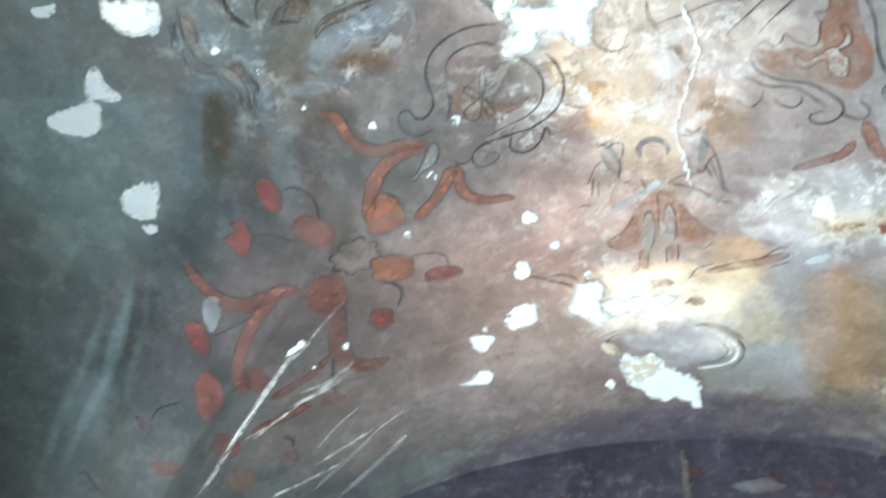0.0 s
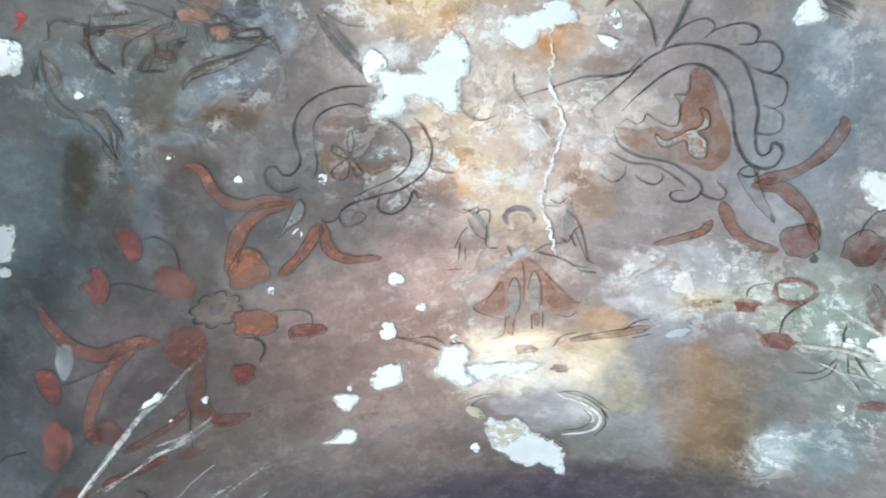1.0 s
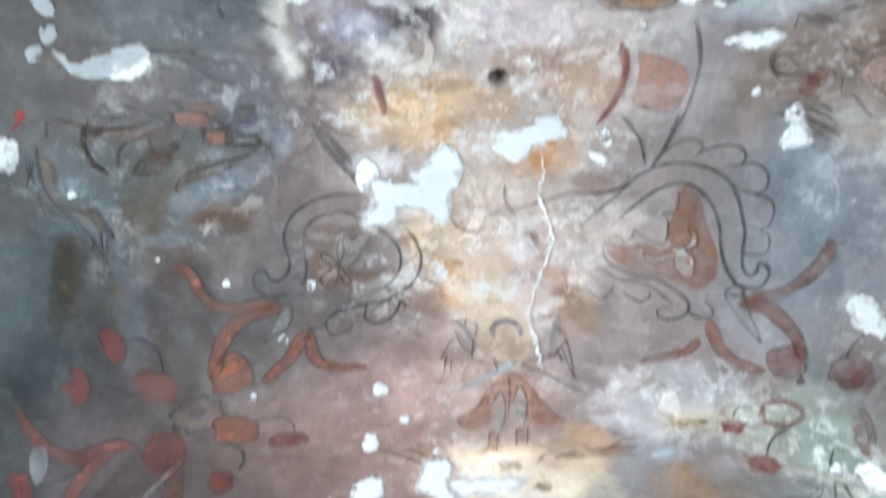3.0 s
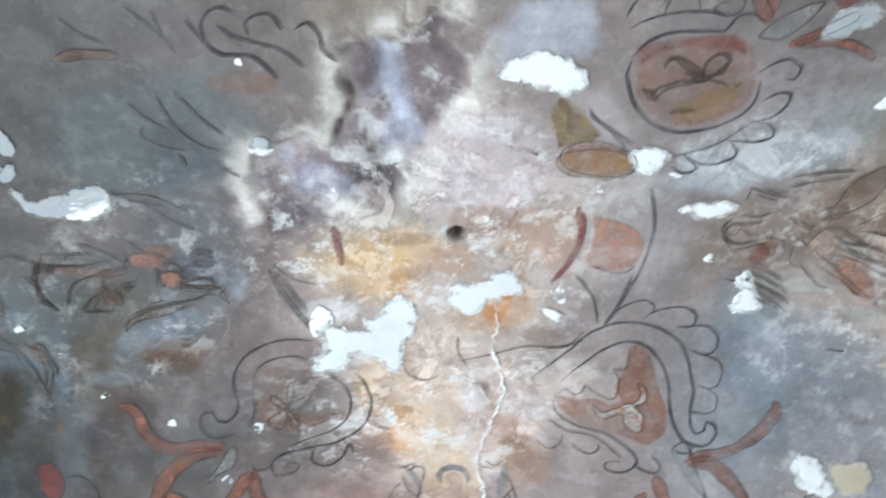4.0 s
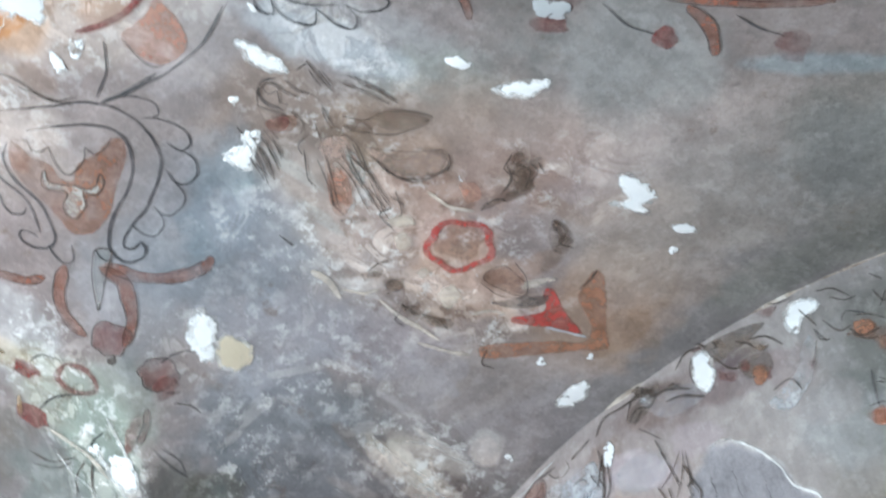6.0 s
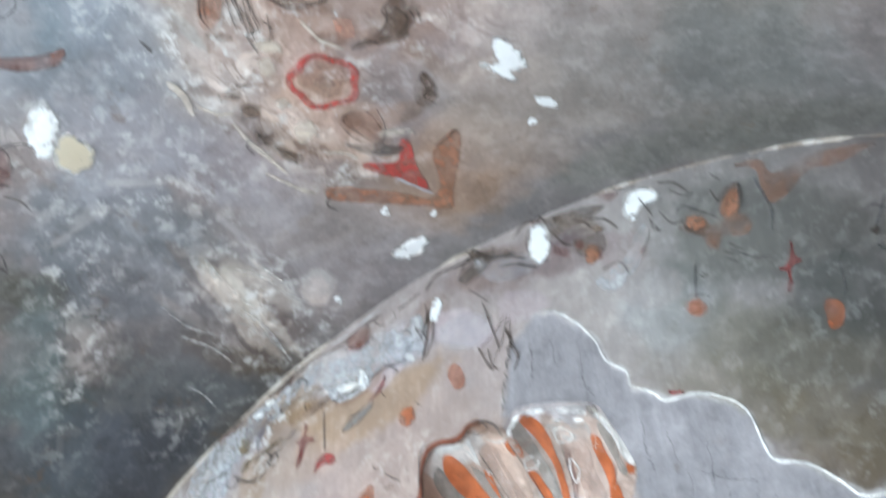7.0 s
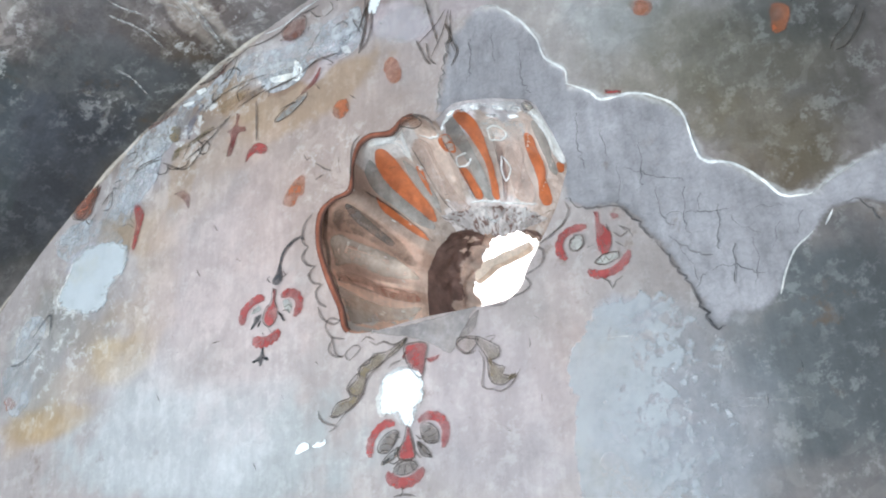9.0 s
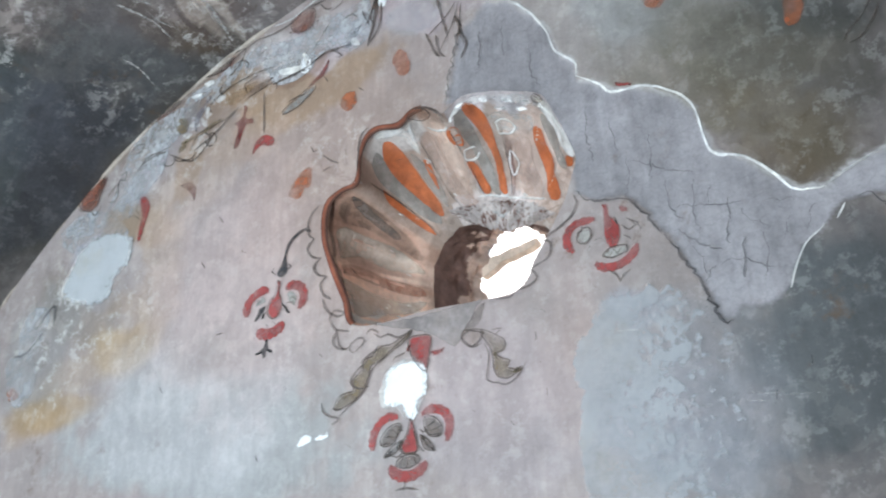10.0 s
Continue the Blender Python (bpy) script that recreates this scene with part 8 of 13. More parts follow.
stroke(figure_lines_w, "contour", VAULT, [(-0.900, 0.131), (-0.885, 0.142), (-0.889, 0.182)], 0.0057, UMBER)
stroke(figure_lines_w, "contour", VAULT, [(-0.750, 0.130), (-0.747, 0.168), (-0.771, 0.179), (-0.794, 0.213), (-0.733, 0.214)], 0.0057, UMBER)
stroke(figure_lines_w, "contour", VAULT, [(-0.708, 0.193), (-0.709, 0.170), (-0.739, 0.163), (-0.741, 0.126), (-0.727, 0.135)], 0.0057, UMBER)
stroke(figure_lines_w, "contour", VAULT, [(-0.629, 0.152), (-0.629, 0.113), (-0.613, 0.120), (-0.614, 0.150)], 0.0056, UMBER)
stroke(figure_lines_w, "contour", VAULT, [(-0.579, 0.127), (-0.554, 0.134), (-0.518, 0.128), (-0.513, 0.144), (-0.542, 0.151), (-0.585, 0.140)], 0.0056, UMBER)
stroke(figure_lines_w, "contour", VAULT, [(-0.627, 0.074), (-0.613, 0.094), (-0.584, 0.094), (-0.581, 0.114)], 0.0056, UMBER)
stroke(figure_lines_w, "contour", VAULT, [(-0.706, 0.118), (-0.690, 0.092), (-0.686, 0.073)], 0.0056, UMBER)
stroke(figure_lines_w, "contour", VAULT, [(-0.587, 0.153), (-0.544, 0.147), (-0.497, 0.152), (-0.480, 0.188)], 0.0057, UMBER)
stroke(figure_lines_w, "contour", VAULT, [(-0.991, 0.159), (-0.969, 0.192), (-0.970, 0.232), (-0.987, 0.239)], 0.0059, UMBER)
stroke(figure_lines_w, "contour", VAULT, [(-1.020, 0.178), (-1.023, 0.218), (-1.035, 0.245)], 0.0059, UMBER)
stroke(figure_lines_w, "contour", VAULT, [(-0.653, 0.194), (-0.619, 0.181), (-0.626, 0.172)], 0.0057, UMBER)
wash(figure_lines_w, "shade", VAULT, [(-0.889, 0.187), (-0.860, 0.194), (-0.846, 0.217), (-0.876, 0.211)], BROWN)
wash(figure_lines_w, "shade", VAULT, [(-0.861, 0.108), (-0.838, 0.101), (-0.846, 0.124), (-0.863, 0.127)], BROWN)
wash(figure_lines_w, "shade", VAULT, [(-0.743, 0.174), (-0.709, 0.172), (-0.711, 0.198), (-0.755, 0.200)], BROWN)
wash(figure_lines_w, "shade", VAULT, [(-0.754, 0.150), (-0.699, 0.144), (-0.679, 0.154), (-0.712, 0.184), (-0.756, 0.176)], BROWN)
wash(figure_lines_w, "shade", VAULT, [(-0.891, 0.095), (-0.866, 0.089), (-0.850, 0.122), (-0.880, 0.147)], BROWN_PALE)
wash(figure_lines_w, "shade", VAULT, [(-0.847, 0.109), (-0.716, 0.109), (-0.697, 0.131), (-0.781, 0.136)], ORANGE_DIM)
dab(figure_lines_w, "shade", VAULT, (-0.596, 0.133), (0.029, 0.001), (-0.003, 0.018), BROWN_PALE)
dab(figure_lines_w, "curl", VAULT, (-0.534, 0.094), (0.031, 0.001), (-0.002, 0.013), UMBER)
stroke(figure_lines_w, "contour", VAULT, [(-0.763, -0.102), (-0.700, -0.075), (-0.623, -0.068), (-0.547, -0.029)], 0.0055, GREY_DARK)
stroke(figure_lines_w, "contour", VAULT, [(-0.731, -0.091), (-0.668, -0.058), (-0.591, -0.045)], 0.0055, GREY_DARK)
stroke(figure_lines_w, "contour", VAULT, [(-0.697, 0.025), (-0.654, 0.069), (-0.599, 0.112)], 0.0057, GREY_DARK)
stroke(figure_lines_w, "contour", VAULT, [(-0.636, -0.047), (-0.582, -0.005), (-0.538, 0.011)], 0.0056, GREY_DARK)
stroke(figure_lines_w, "contour", VAULT, [(-0.631, 0.060), (-0.575, 0.110), (-0.518, 0.133)], 0.0057, GREY_DARK)
stroke(figure_lines_w, "contour", VAULT, [(-0.788, 0.047), (-0.734, 0.069), (-0.679, 0.105)], 0.0057, GREY_DARK)
dab(figure_lines_w, "curl", VAULT, (-0.534, 0.072), (0.032, -0.003), (-0.001, 0.019), GREY_DARK)
wash(figure_lines_w, "shade", VAULT, [(-0.653, 0.049), (-0.585, 0.056), (-0.598, 0.098), (-0.644, 0.096)], ORANGE_DIM)
bloom_d = thing("painted_flower", "faded grey and brown flower with curled petal lines", "painting", "painted flowers round the crown")
wash(bloom_d, "heart", VAULT, [(-0.488, -0.345), (-0.425, -0.370), (-0.353, -0.359), (-0.359, -0.327), (-0.428, -0.312), (-0.474, -0.322)], ORANGE_FAINT)
stroke(bloom_d, "outline", VAULT, [(-0.510, -0.474), (-0.488, -0.441), (-0.455, -0.403), (-0.394, -0.397), (-0.351, -0.353)], 0.0090, BLACK)
stroke(bloom_d, "outline", VAULT, [(-0.418, -0.479), (-0.442, -0.494), (-0.465, -0.490), (-0.483, -0.459), (-0.478, -0.431)], 0.0080, BLACK)
stroke(bloom_d, "outline", VAULT, [(-0.452, -0.462), (-0.433, -0.441), (-0.404, -0.430), (-0.344, -0.410), (-0.300, -0.372)], 0.0083, BLACK)
stroke(bloom_d, "outline", VAULT, [(-0.399, -0.441), (-0.405, -0.463), (-0.389, -0.477), (-0.359, -0.478), (-0.339, -0.448)], 0.0082, BLACK)
stroke(bloom_d, "outline", VAULT, [(-0.316, -0.447), (-0.294, -0.461), (-0.275, -0.440), (-0.267, -0.407), (-0.239, -0.383)], 0.0085, BLACK)
stroke(bloom_d, "outline", VAULT, [(-0.643, -0.292), (-0.610, -0.252), (-0.574, -0.230)], 0.0070, GREY_DARK)
stroke(bloom_d, "outline", VAULT, [(-0.616, -0.238), (-0.624, -0.212), (-0.583, -0.187), (-0.538, -0.182)], 0.0072, GREY_DARK)
stroke(bloom_d, "outline", VAULT, [(-0.585, -0.304), (-0.558, -0.238), (-0.518, -0.197), (-0.473, -0.182)], 0.0072, GREY_DARK)
stroke(bloom_d, "outline", VAULT, [(-0.547, -0.314), (-0.504, -0.256), (-0.463, -0.219)], 0.0071, GREY_DARK)
stroke(bloom_d, "outline", VAULT, [(-0.557, -0.174), (-0.544, -0.142)], 0.0073, GREY_DARK)
stroke(bloom_d, "outline", VAULT, [(-0.476, -0.142), (-0.438, -0.122)], 0.0073, GREY_DARK)
tendril(bloom_d, "tendril", VAULT, [(-0.758, -0.383), (-0.697, -0.393), (-0.637, -0.390)], 0.0178, ORANGE_DIM)
stroke(bloom_d, "outline", VAULT, [(-0.734, -0.473), (-0.710, -0.441), (-0.664, -0.417)], 0.0066, GREY_DARK)
stroke(bloom_d, "outline", VAULT, [(-0.615, -0.497), (-0.584, -0.466), (-0.553, -0.434)], 0.0054, GREY_DARK)
stroke(bloom_d, "outline", VAULT, [(-0.567, -0.491), (-0.553, -0.434), (-0.531, -0.401)], 0.0055, GREY_DARK)
red_fragment = thing("painted_petal", "torn red petal beside a white lime patch", "painting")
wash(red_fragment, "petal", VAULT, [(-1.024, 0.064), (-1.008, 0.049), (-0.994, 0.059), (-0.996, 0.077), (-1.016, 0.095), (-1.037, 0.105), (-1.020, 0.082)], SCARLET)
bloom_c = thing("painted_flower", "large oval orange flower with dark sprig and scallops", "painting", "painted flowers round the crown")
wash(bloom_c, "heart", VAULT, [(0.321, -0.351), (0.324, -0.410), (0.360, -0.445), (0.418, -0.467), (0.476, -0.483), (0.533, -0.453), (0.552, -0.390), (0.548, -0.323), (0.496, -0.280), (0.432, -0.264), (0.370, -0.285), (0.334, -0.322)], ORANGE_DIM, soft=0.016)
stroke(bloom_c, "outline", VAULT, [(0.313, -0.408), (0.306, -0.378), (0.316, -0.344), (0.334, -0.308), (0.373, -0.272), (0.422, -0.257), (0.477, -0.265), (0.528, -0.292), (0.557, -0.331), (0.559, -0.378)], 0.0075, BLACK)
stroke(bloom_c, "outline", VAULT, [(0.312, -0.414), (0.338, -0.447), (0.376, -0.468), (0.426, -0.476), (0.471, -0.483), (0.484, -0.507), (0.508, -0.521), (0.536, -0.506)], 0.0074, BLACK)
stroke(bloom_c, "outline", VAULT, [(0.302, -0.470), (0.330, -0.489), (0.379, -0.507), (0.429, -0.514), (0.470, -0.510)], 0.0063, BLACK)
stroke(bloom_c, "scallop", VAULT, [(0.293, -0.491), (0.308, -0.526), (0.335, -0.549), (0.357, -0.540), (0.354, -0.517)], 0.0052, BLACK)
stroke(bloom_c, "scallop", VAULT, [(0.358, -0.507), (0.368, -0.536), (0.390, -0.554), (0.412, -0.544), (0.420, -0.518)], 0.0052, BLACK)
stroke(bloom_c, "scallop", VAULT, [(0.428, -0.543), (0.446, -0.575), (0.471, -0.576), (0.491, -0.553), (0.492, -0.526), (0.470, -0.510), (0.443, -0.520), (0.455, -0.535), (0.470, -0.536)], 0.0052, BLACK)
stroke(bloom_c, "scallop", VAULT, [(0.550, -0.396), (0.576, -0.419), (0.601, -0.428), (0.627, -0.411), (0.621, -0.384), (0.603, -0.385)], 0.0060, BLACK)
stroke(bloom_c, "scallop", VAULT, [(0.574, -0.333), (0.596, -0.352), (0.623, -0.351), (0.622, -0.324), (0.596, -0.295), (0.563, -0.287)], 0.0062, BLACK)
stroke(bloom_c, "scallop", VAULT, [(0.564, -0.285), (0.600, -0.281), (0.613, -0.255), (0.582, -0.238), (0.530, -0.240)], 0.0063, BLACK)
stroke(bloom_c, "scallop", VAULT, [(0.530, -0.240), (0.549, -0.208), (0.514, -0.183), (0.472, -0.186), (0.445, -0.204)], 0.0064, BLACK)
stroke(bloom_c, "scallop", VAULT, [(0.445, -0.204), (0.476, -0.173), (0.449, -0.160), (0.421, -0.181)], 0.0064, BLACK)
stroke(bloom_c, "outline", VAULT, [(0.417, -0.199), (0.477, -0.218), (0.518, -0.242), (0.555, -0.277)], 0.0063, GREY_DARK)
stroke(bloom_c, "sprig", VAULT, [(0.374, -0.398), (0.385, -0.421), (0.410, -0.404), (0.447, -0.386), (0.489, -0.396)], 0.0095, UMBER)
stroke(bloom_c, "sprig", VAULT, [(0.447, -0.386), (0.450, -0.421), (0.473, -0.436), (0.490, -0.422), (0.460, -0.380)], 0.0094, UMBER)
stroke(bloom_c, "sprig", VAULT, [(0.361, -0.328), (0.388, -0.357), (0.429, -0.371), (0.460, -0.380)], 0.0096, UMBER)
stroke(bloom_c, "sprig", VAULT, [(0.423, -0.396), (0.440, -0.372), (0.465, -0.384)], 0.0096, UMBER)
dab(bloom_c, "sprig", VAULT, (0.359, -0.339), (0.020, 0.010), (-0.003, 0.013), UMBER)
wash(bloom_c, "sprig", VAULT, [(0.396, -0.297), (0.420, -0.316), (0.457, -0.303), (0.426, -0.298)], UMBER)
stroke(bloom_c, "sprig", VAULT, [(0.371, -0.410), (0.394, -0.423), (0.428, -0.405), (0.450, -0.385)], 0.0090, UMBER)
stroke(bloom_c, "sprig", VAULT, [(0.409, -0.392), (0.442, -0.384), (0.478, -0.394), (0.488, -0.423), (0.465, -0.437), (0.452, -0.417)], 0.0075, UMBER)
stroke(bloom_c, "sprig", VAULT, [(0.443, -0.380), (0.476, -0.375), (0.502, -0.366)], 0.0085, UMBER)
stroke(bloom_c, "sprig", VAULT, [(0.355, -0.333), (0.371, -0.359), (0.414, -0.375), (0.453, -0.372)], 0.0080, UMBER)
wash(bloom_c, "blush", VAULT, [(0.316, -0.438), (0.418, -0.473), (0.499, -0.474), (0.520, -0.433), (0.456, -0.441), (0.384, -0.433), (0.332, -0.397)], RED_DIM, soft=0.016)
wash(bloom_c, "blush", VAULT, [(0.412, -0.324), (0.465, -0.360), (0.522, -0.378), (0.521, -0.331), (0.471, -0.281), (0.411, -0.267)], OCHRE, soft=0.016)
wash(bloom_c, "calyx", VAULT, [(0.530, -0.475), (0.562, -0.516), (0.627, -0.550), (0.609, -0.505), (0.576, -0.472)], GREY, True)
tendril(bloom_c, "tendril", VAULT, [(0.543, -0.502), (0.518, -0.547), (0.498, -0.607)], 0.0204, RED_OCHRE)
tendril(bloom_c, "tendril", VAULT, [(0.538, -0.518), (0.547, -0.569), (0.577, -0.604), (0.615, -0.625)], 0.0217, RED_OCHRE)
tendril(bloom_c, "tendril", VAULT, [(0.592, -0.456), (0.638, -0.483), (0.682, -0.513), (0.702, -0.531)], 0.0210, RED_OCHRE)
tendril(bloom_c, "tendril", VAULT, [(0.601, -0.462), (0.665, -0.467), (0.725, -0.454), (0.762, -0.430)], 0.0180, RED_OCHRE)
blossom_c = thing("painted_blossom", "red berries and orange stems painted on pale vault plaster", "painting")
dab(blossom_c, "petal", VAULT, (0.667, -0.588), (0.036, -0.027), (0.034, 0.041), RED_DIM)
dab(blossom_c, "petal", VAULT, (0.664, -0.599), (0.021, -0.016), (0.017, 0.020), ORANGE_DIM)
dab(blossom_c, "berry", VAULT, (0.833, -0.611), (0.038, -0.029), (0.032, 0.035), RED_DIM)
dab(blossom_c, "berry", VAULT, (0.816, -0.626), (0.028, -0.021), (0.017, 0.018), ORANGE_DIM)
dab(blossom_c, "berry", VAULT, (0.877, -0.535), (0.028, -0.030), (0.019, 0.017), RED)
dab(blossom_c, "berry", VAULT, (1.045, -0.676), (0.019, -0.015), (0.024, 0.023), RED)
dab(blossom_c, "berry", VAULT, (1.209, -0.843), (0.027, -0.023), (0.038, 0.028), RED_DIM)
stroke(blossom_c, "ring", VAULT, [(0.828, -0.690), (0.860, -0.729), (0.853, -0.777), (0.837, -0.798)], 0.0252, RED_DIM)
tendril(blossom_c, "tendril", VAULT, [(0.916, -0.716), (0.992, -0.768), (1.062, -0.834), (1.118, -0.908), (1.149, -0.958)], 0.0180, RED_OCHRE)
tendril(blossom_c, "tendril", VAULT, [(1.005, -0.756), (1.073, -0.756), (1.142, -0.720)], 0.0212, RED_OCHRE)
stroke(blossom_c, "stalk", VAULT, [(1.077, -0.810), (1.125, -0.821), (1.172, -0.845)], 0.0049, BLACK)
stroke(blossom_c, "stalk", VAULT, [(0.905, -0.642), (0.975, -0.645), (1.027, -0.671)], 0.0051, BLACK)
stroke(blossom_c, "stalk", VAULT, [(0.884, -0.734), (0.940, -0.761), (0.991, -0.781)], 0.0048, UMBER)
dab(blossom_c, "berry", VAULT, (0.929, -0.859), (0.021, -0.018), (0.012, 0.010), RED_DIM)
dab(blossom_c, "petal", VAULT, (0.985, -0.885), (0.014, -0.012), (0.028, 0.022), UMBER)
sash = thing("painted_ribbon", "dark red ribbon and pink panel fragment near the crown", "painting")
stroke(sash, "ribbon", VAULT, [(0.249, -0.074), (0.262, -0.005), (0.245, 0.061), (0.211, 0.117)], 0.0185, RED_DARK)
wash(sash, "panel", VAULT, [(0.288, -0.052), (0.388, -0.016), (0.395, 0.055), (0.356, 0.085), (0.281, 0.072), (0.289, 0.007)], PINK_ORANGE)
stroke(sash, "edge", VAULT, [(0.392, -0.123), (0.412, -0.032), (0.403, 0.055), (0.377, 0.137), (0.349, 0.193)], 0.0080, GREY_DARK)
stroke(sash, "edge", VAULT, [(0.287, 0.072), (0.357, 0.090), (0.385, 0.071)], 0.0053, UMBER)
wash(sash, "ochre_field", VAULT, [(0.199, -0.198), (0.229, -0.226), (0.284, -0.229), (0.337, -0.208), (0.355, -0.182), (0.334, -0.150), (0.276, -0.151), (0.225, -0.163)], ORANGE, True, soft=0.016)
wash(sash, "ochre_field", VAULT, [(0.169, -0.297), (0.187, -0.330), (0.216, -0.315), (0.249, -0.287), (0.277, -0.242), (0.245, -0.228), (0.204, -0.212), (0.174, -0.246)], OCHRE, soft=0.016)
stroke(sash, "shade", VAULT, [(0.185, -0.317), (0.210, -0.288), (0.214, -0.245)], 0.020, BROWN)
stroke(sash, "outline", VAULT, [(0.242, -0.303), (0.271, -0.270), (0.313, -0.243), (0.341, -0.223)], 0.0065, GREY_DARK)
wash(sash, "ochre_field", VAULT, [(0.186, -0.324), (0.223, -0.299), (0.276, -0.242), (0.202, -0.208), (0.183, -0.224), (0.171, -0.291)], OLIVE, soft=0.016)
dab(sash, "ochre_field", VAULT, (0.278, -0.181), (0.072, 0.001), (0.004, 0.038), OCHRE, True)
stroke(sash, "edge", VAULT, [(0.246, -0.290), (0.291, -0.257), (0.327, -0.213)], 0.0062, GREY_DARK)
stroke(sash, "ribbon", VAULT, [(-0.253, -0.012), (-0.244, 0.040), (-0.236, 0.084)], 0.0179, RED_DARK)
stroke(sash, "brush", VAULT, [(-0.379, 0.105), (-0.347, 0.154), (-0.313, 0.207)], 0.0168, GREY_DARK)
wash(sash, "panel", VAULT, [(0.094, -0.213), (0.134, -0.211), (0.159, -0.195), (0.113, -0.196)], RED_DIM)
stroke(sash, "edge", VAULT, [(0.025, 0.335), (0.099, 0.311), (0.172, 0.285), (0.247, 0.281), (0.292, 0.238)], 0.0057, UMBER)
figure_b = figure("brown and grey robed figure shape painted on worn plaster")
figure_b.fill([(0.784, -0.096), (0.805, -0.152), (0.880, -0.199), (0.879, -0.144), (0.835, -0.104)], BROWN_PALE)
figure_b.fill([(0.727, 0.001), (0.761, -0.042), (0.805, 0.008), (0.922, 0.101), (0.889, 0.131)], BROWN_PALE)
figure_b.fill([(0.622, 0.051), (0.664, -0.009), (0.683, 0.032), (0.644, 0.059)], ORANGE_DIM)
figure_b.fill([(0.756, -0.047), (0.804, -0.074), (0.887, -0.048), (0.975, -0.046), (0.924, -0.008), (0.841, -0.025)], BROWN_PALE)
figure_b.fill([(0.760, 0.030), (0.762, -0.013), (0.804, -0.021), (0.863, 0.017), (0.886, 0.080), (0.848, 0.094)], PINK)
figure_b.fill([(0.831, -0.037), (0.867, -0.051), (0.910, -0.060), (0.929, -0.111), (0.979, -0.140), (1.008, -0.112), (0.979, -0.061), (0.919, -0.014)], PINK)
figure_b.fill([(0.818, 0.079), (0.836, 0.042), (0.901, 0.088), (0.919, 0.136), (0.884, 0.145)], PINK_ORANGE)
figure_b.fill([(0.795, -0.003), (0.823, -0.009), (0.882, 0.020), (0.894, 0.052), (0.845, 0.034)], GREY_PALE)
figure_b.fill([(0.621, 0.041), (0.647, 0.007), (0.669, 0.025), (0.661, 0.062), (0.639, 0.063)], RED_DIM)
figure_b.line([(0.755, 0.034), (0.749, -0.000), (0.771, -0.031), (0.812, -0.030), (0.867, 0.003), (0.922, 0.026), (0.974, 0.044)], 0.0040, UMBER)
figure_b.line([(0.802, 0.032), (0.855, 0.045), (0.916, 0.075), (0.947, 0.090)], 0.0041, UMBER)
figure_b.line([(0.805, 0.008), (0.853, 0.006), (0.913, 0.035), (0.986, 0.076), (1.018, 0.081)], 0.0041, UMBER)
figure_b.line([(0.831, -0.037), (0.871, -0.065), (0.911, -0.094), (0.964, -0.146), (0.995, -0.133), (1.003, -0.107), (0.984, -0.055), (0.933, -0.017)], 0.0041, UMBER)
figure_b.line([(0.833, 0.086), (0.879, 0.129), (0.919, 0.136)], 0.0042, UMBER)
figure_b.line([(0.961, 0.012), (1.015, 0.050), (1.007, 0.080)], 0.0043, UMBER)
figure_b.line([(0.737, -0.069), (0.780, -0.092), (0.799, -0.142), (0.844, -0.181), (0.881, -0.198)], 0.0040, UMBER)
figure_b.line([(0.792, -0.061), (0.851, -0.104), (0.880, -0.161)], 0.0040, UMBER)
figure_b.line([(0.565, -0.019), (0.586, -0.011), (0.594, -0.029), (0.616, -0.011), (0.633, -0.018)], 0.0038, UMBER)
figure_b.line([(0.651, -0.006), (0.686, -0.001), (0.701, 0.026)], 0.0039, UMBER)
figure_b.line([(0.714, 0.013), (0.715, 0.052), (0.741, 0.068)], 0.0040, UMBER)
figure_b.line([(0.634, 0.001), (0.597, 0.011), (0.567, -0.002), (0.557, -0.030), (0.575, -0.052)], 0.0058, BLACK)
figure_b.line([(0.589, -0.062), (0.623, -0.057), (0.651, -0.069)], 0.0050, BLACK)
figure_b.line([(0.609, 0.110), (0.667, 0.135), (0.731, 0.176)], 0.0041, UMBER)
figure_b.line([(0.615, 0.095), (0.674, 0.119), (0.734, 0.158)], 0.0041, UMBER)
figure_b.line([(0.622, 0.079), (0.678, 0.101), (0.725, 0.132)], 0.0042, UMBER)
figure_b.line([(0.631, 0.066), (0.680, 0.084), (0.712, 0.104)], 0.0042, UMBER)
figure_b.line([(0.644, 0.059), (0.677, 0.067)], 0.0042, UMBER)
figure_b.line([(0.583, 0.096), (0.613, 0.106)], 0.0041, UMBER)
figure_b.line([(0.699, -0.022), (0.777, 0.035), (0.889, 0.125)], 0.0042, UMBER)
figure_b.line([(0.688, -0.062), (0.743, -0.035)], 0.0042, UMBER)
figure_b.line([(0.819, 0.006), (0.884, 0.040), (0.982, 0.081)], 0.0044, UMBER)
figure_b.line([(0.855, -0.028), (0.914, -0.020), (0.981, -0.040), (1.000, -0.111), (0.982, -0.142), (0.946, -0.129)], 0.0044, UMBER)
figure_b.line([(0.799, -0.027), (0.902, 0.023), (0.985, 0.056)], 0.0043, UMBER)
figure_b.line([(0.733, 0.055), (0.786, 0.108), (0.815, 0.113)], 0.0043, UMBER)
figure_b.line([(0.591, -0.130), (0.634, -0.116), (0.681, -0.105)], 0.0040, UMBER)
figure_b.line([(0.704, -0.158), (0.756, -0.170), (0.804, -0.174)], 0.0041, UMBER)
figure_b.line([(0.593, -0.094), (0.596, -0.125)], 0.0040, UMBER)
figure_b.line([(0.904, 0.043), (0.977, 0.063)], 0.0045, UMBER)
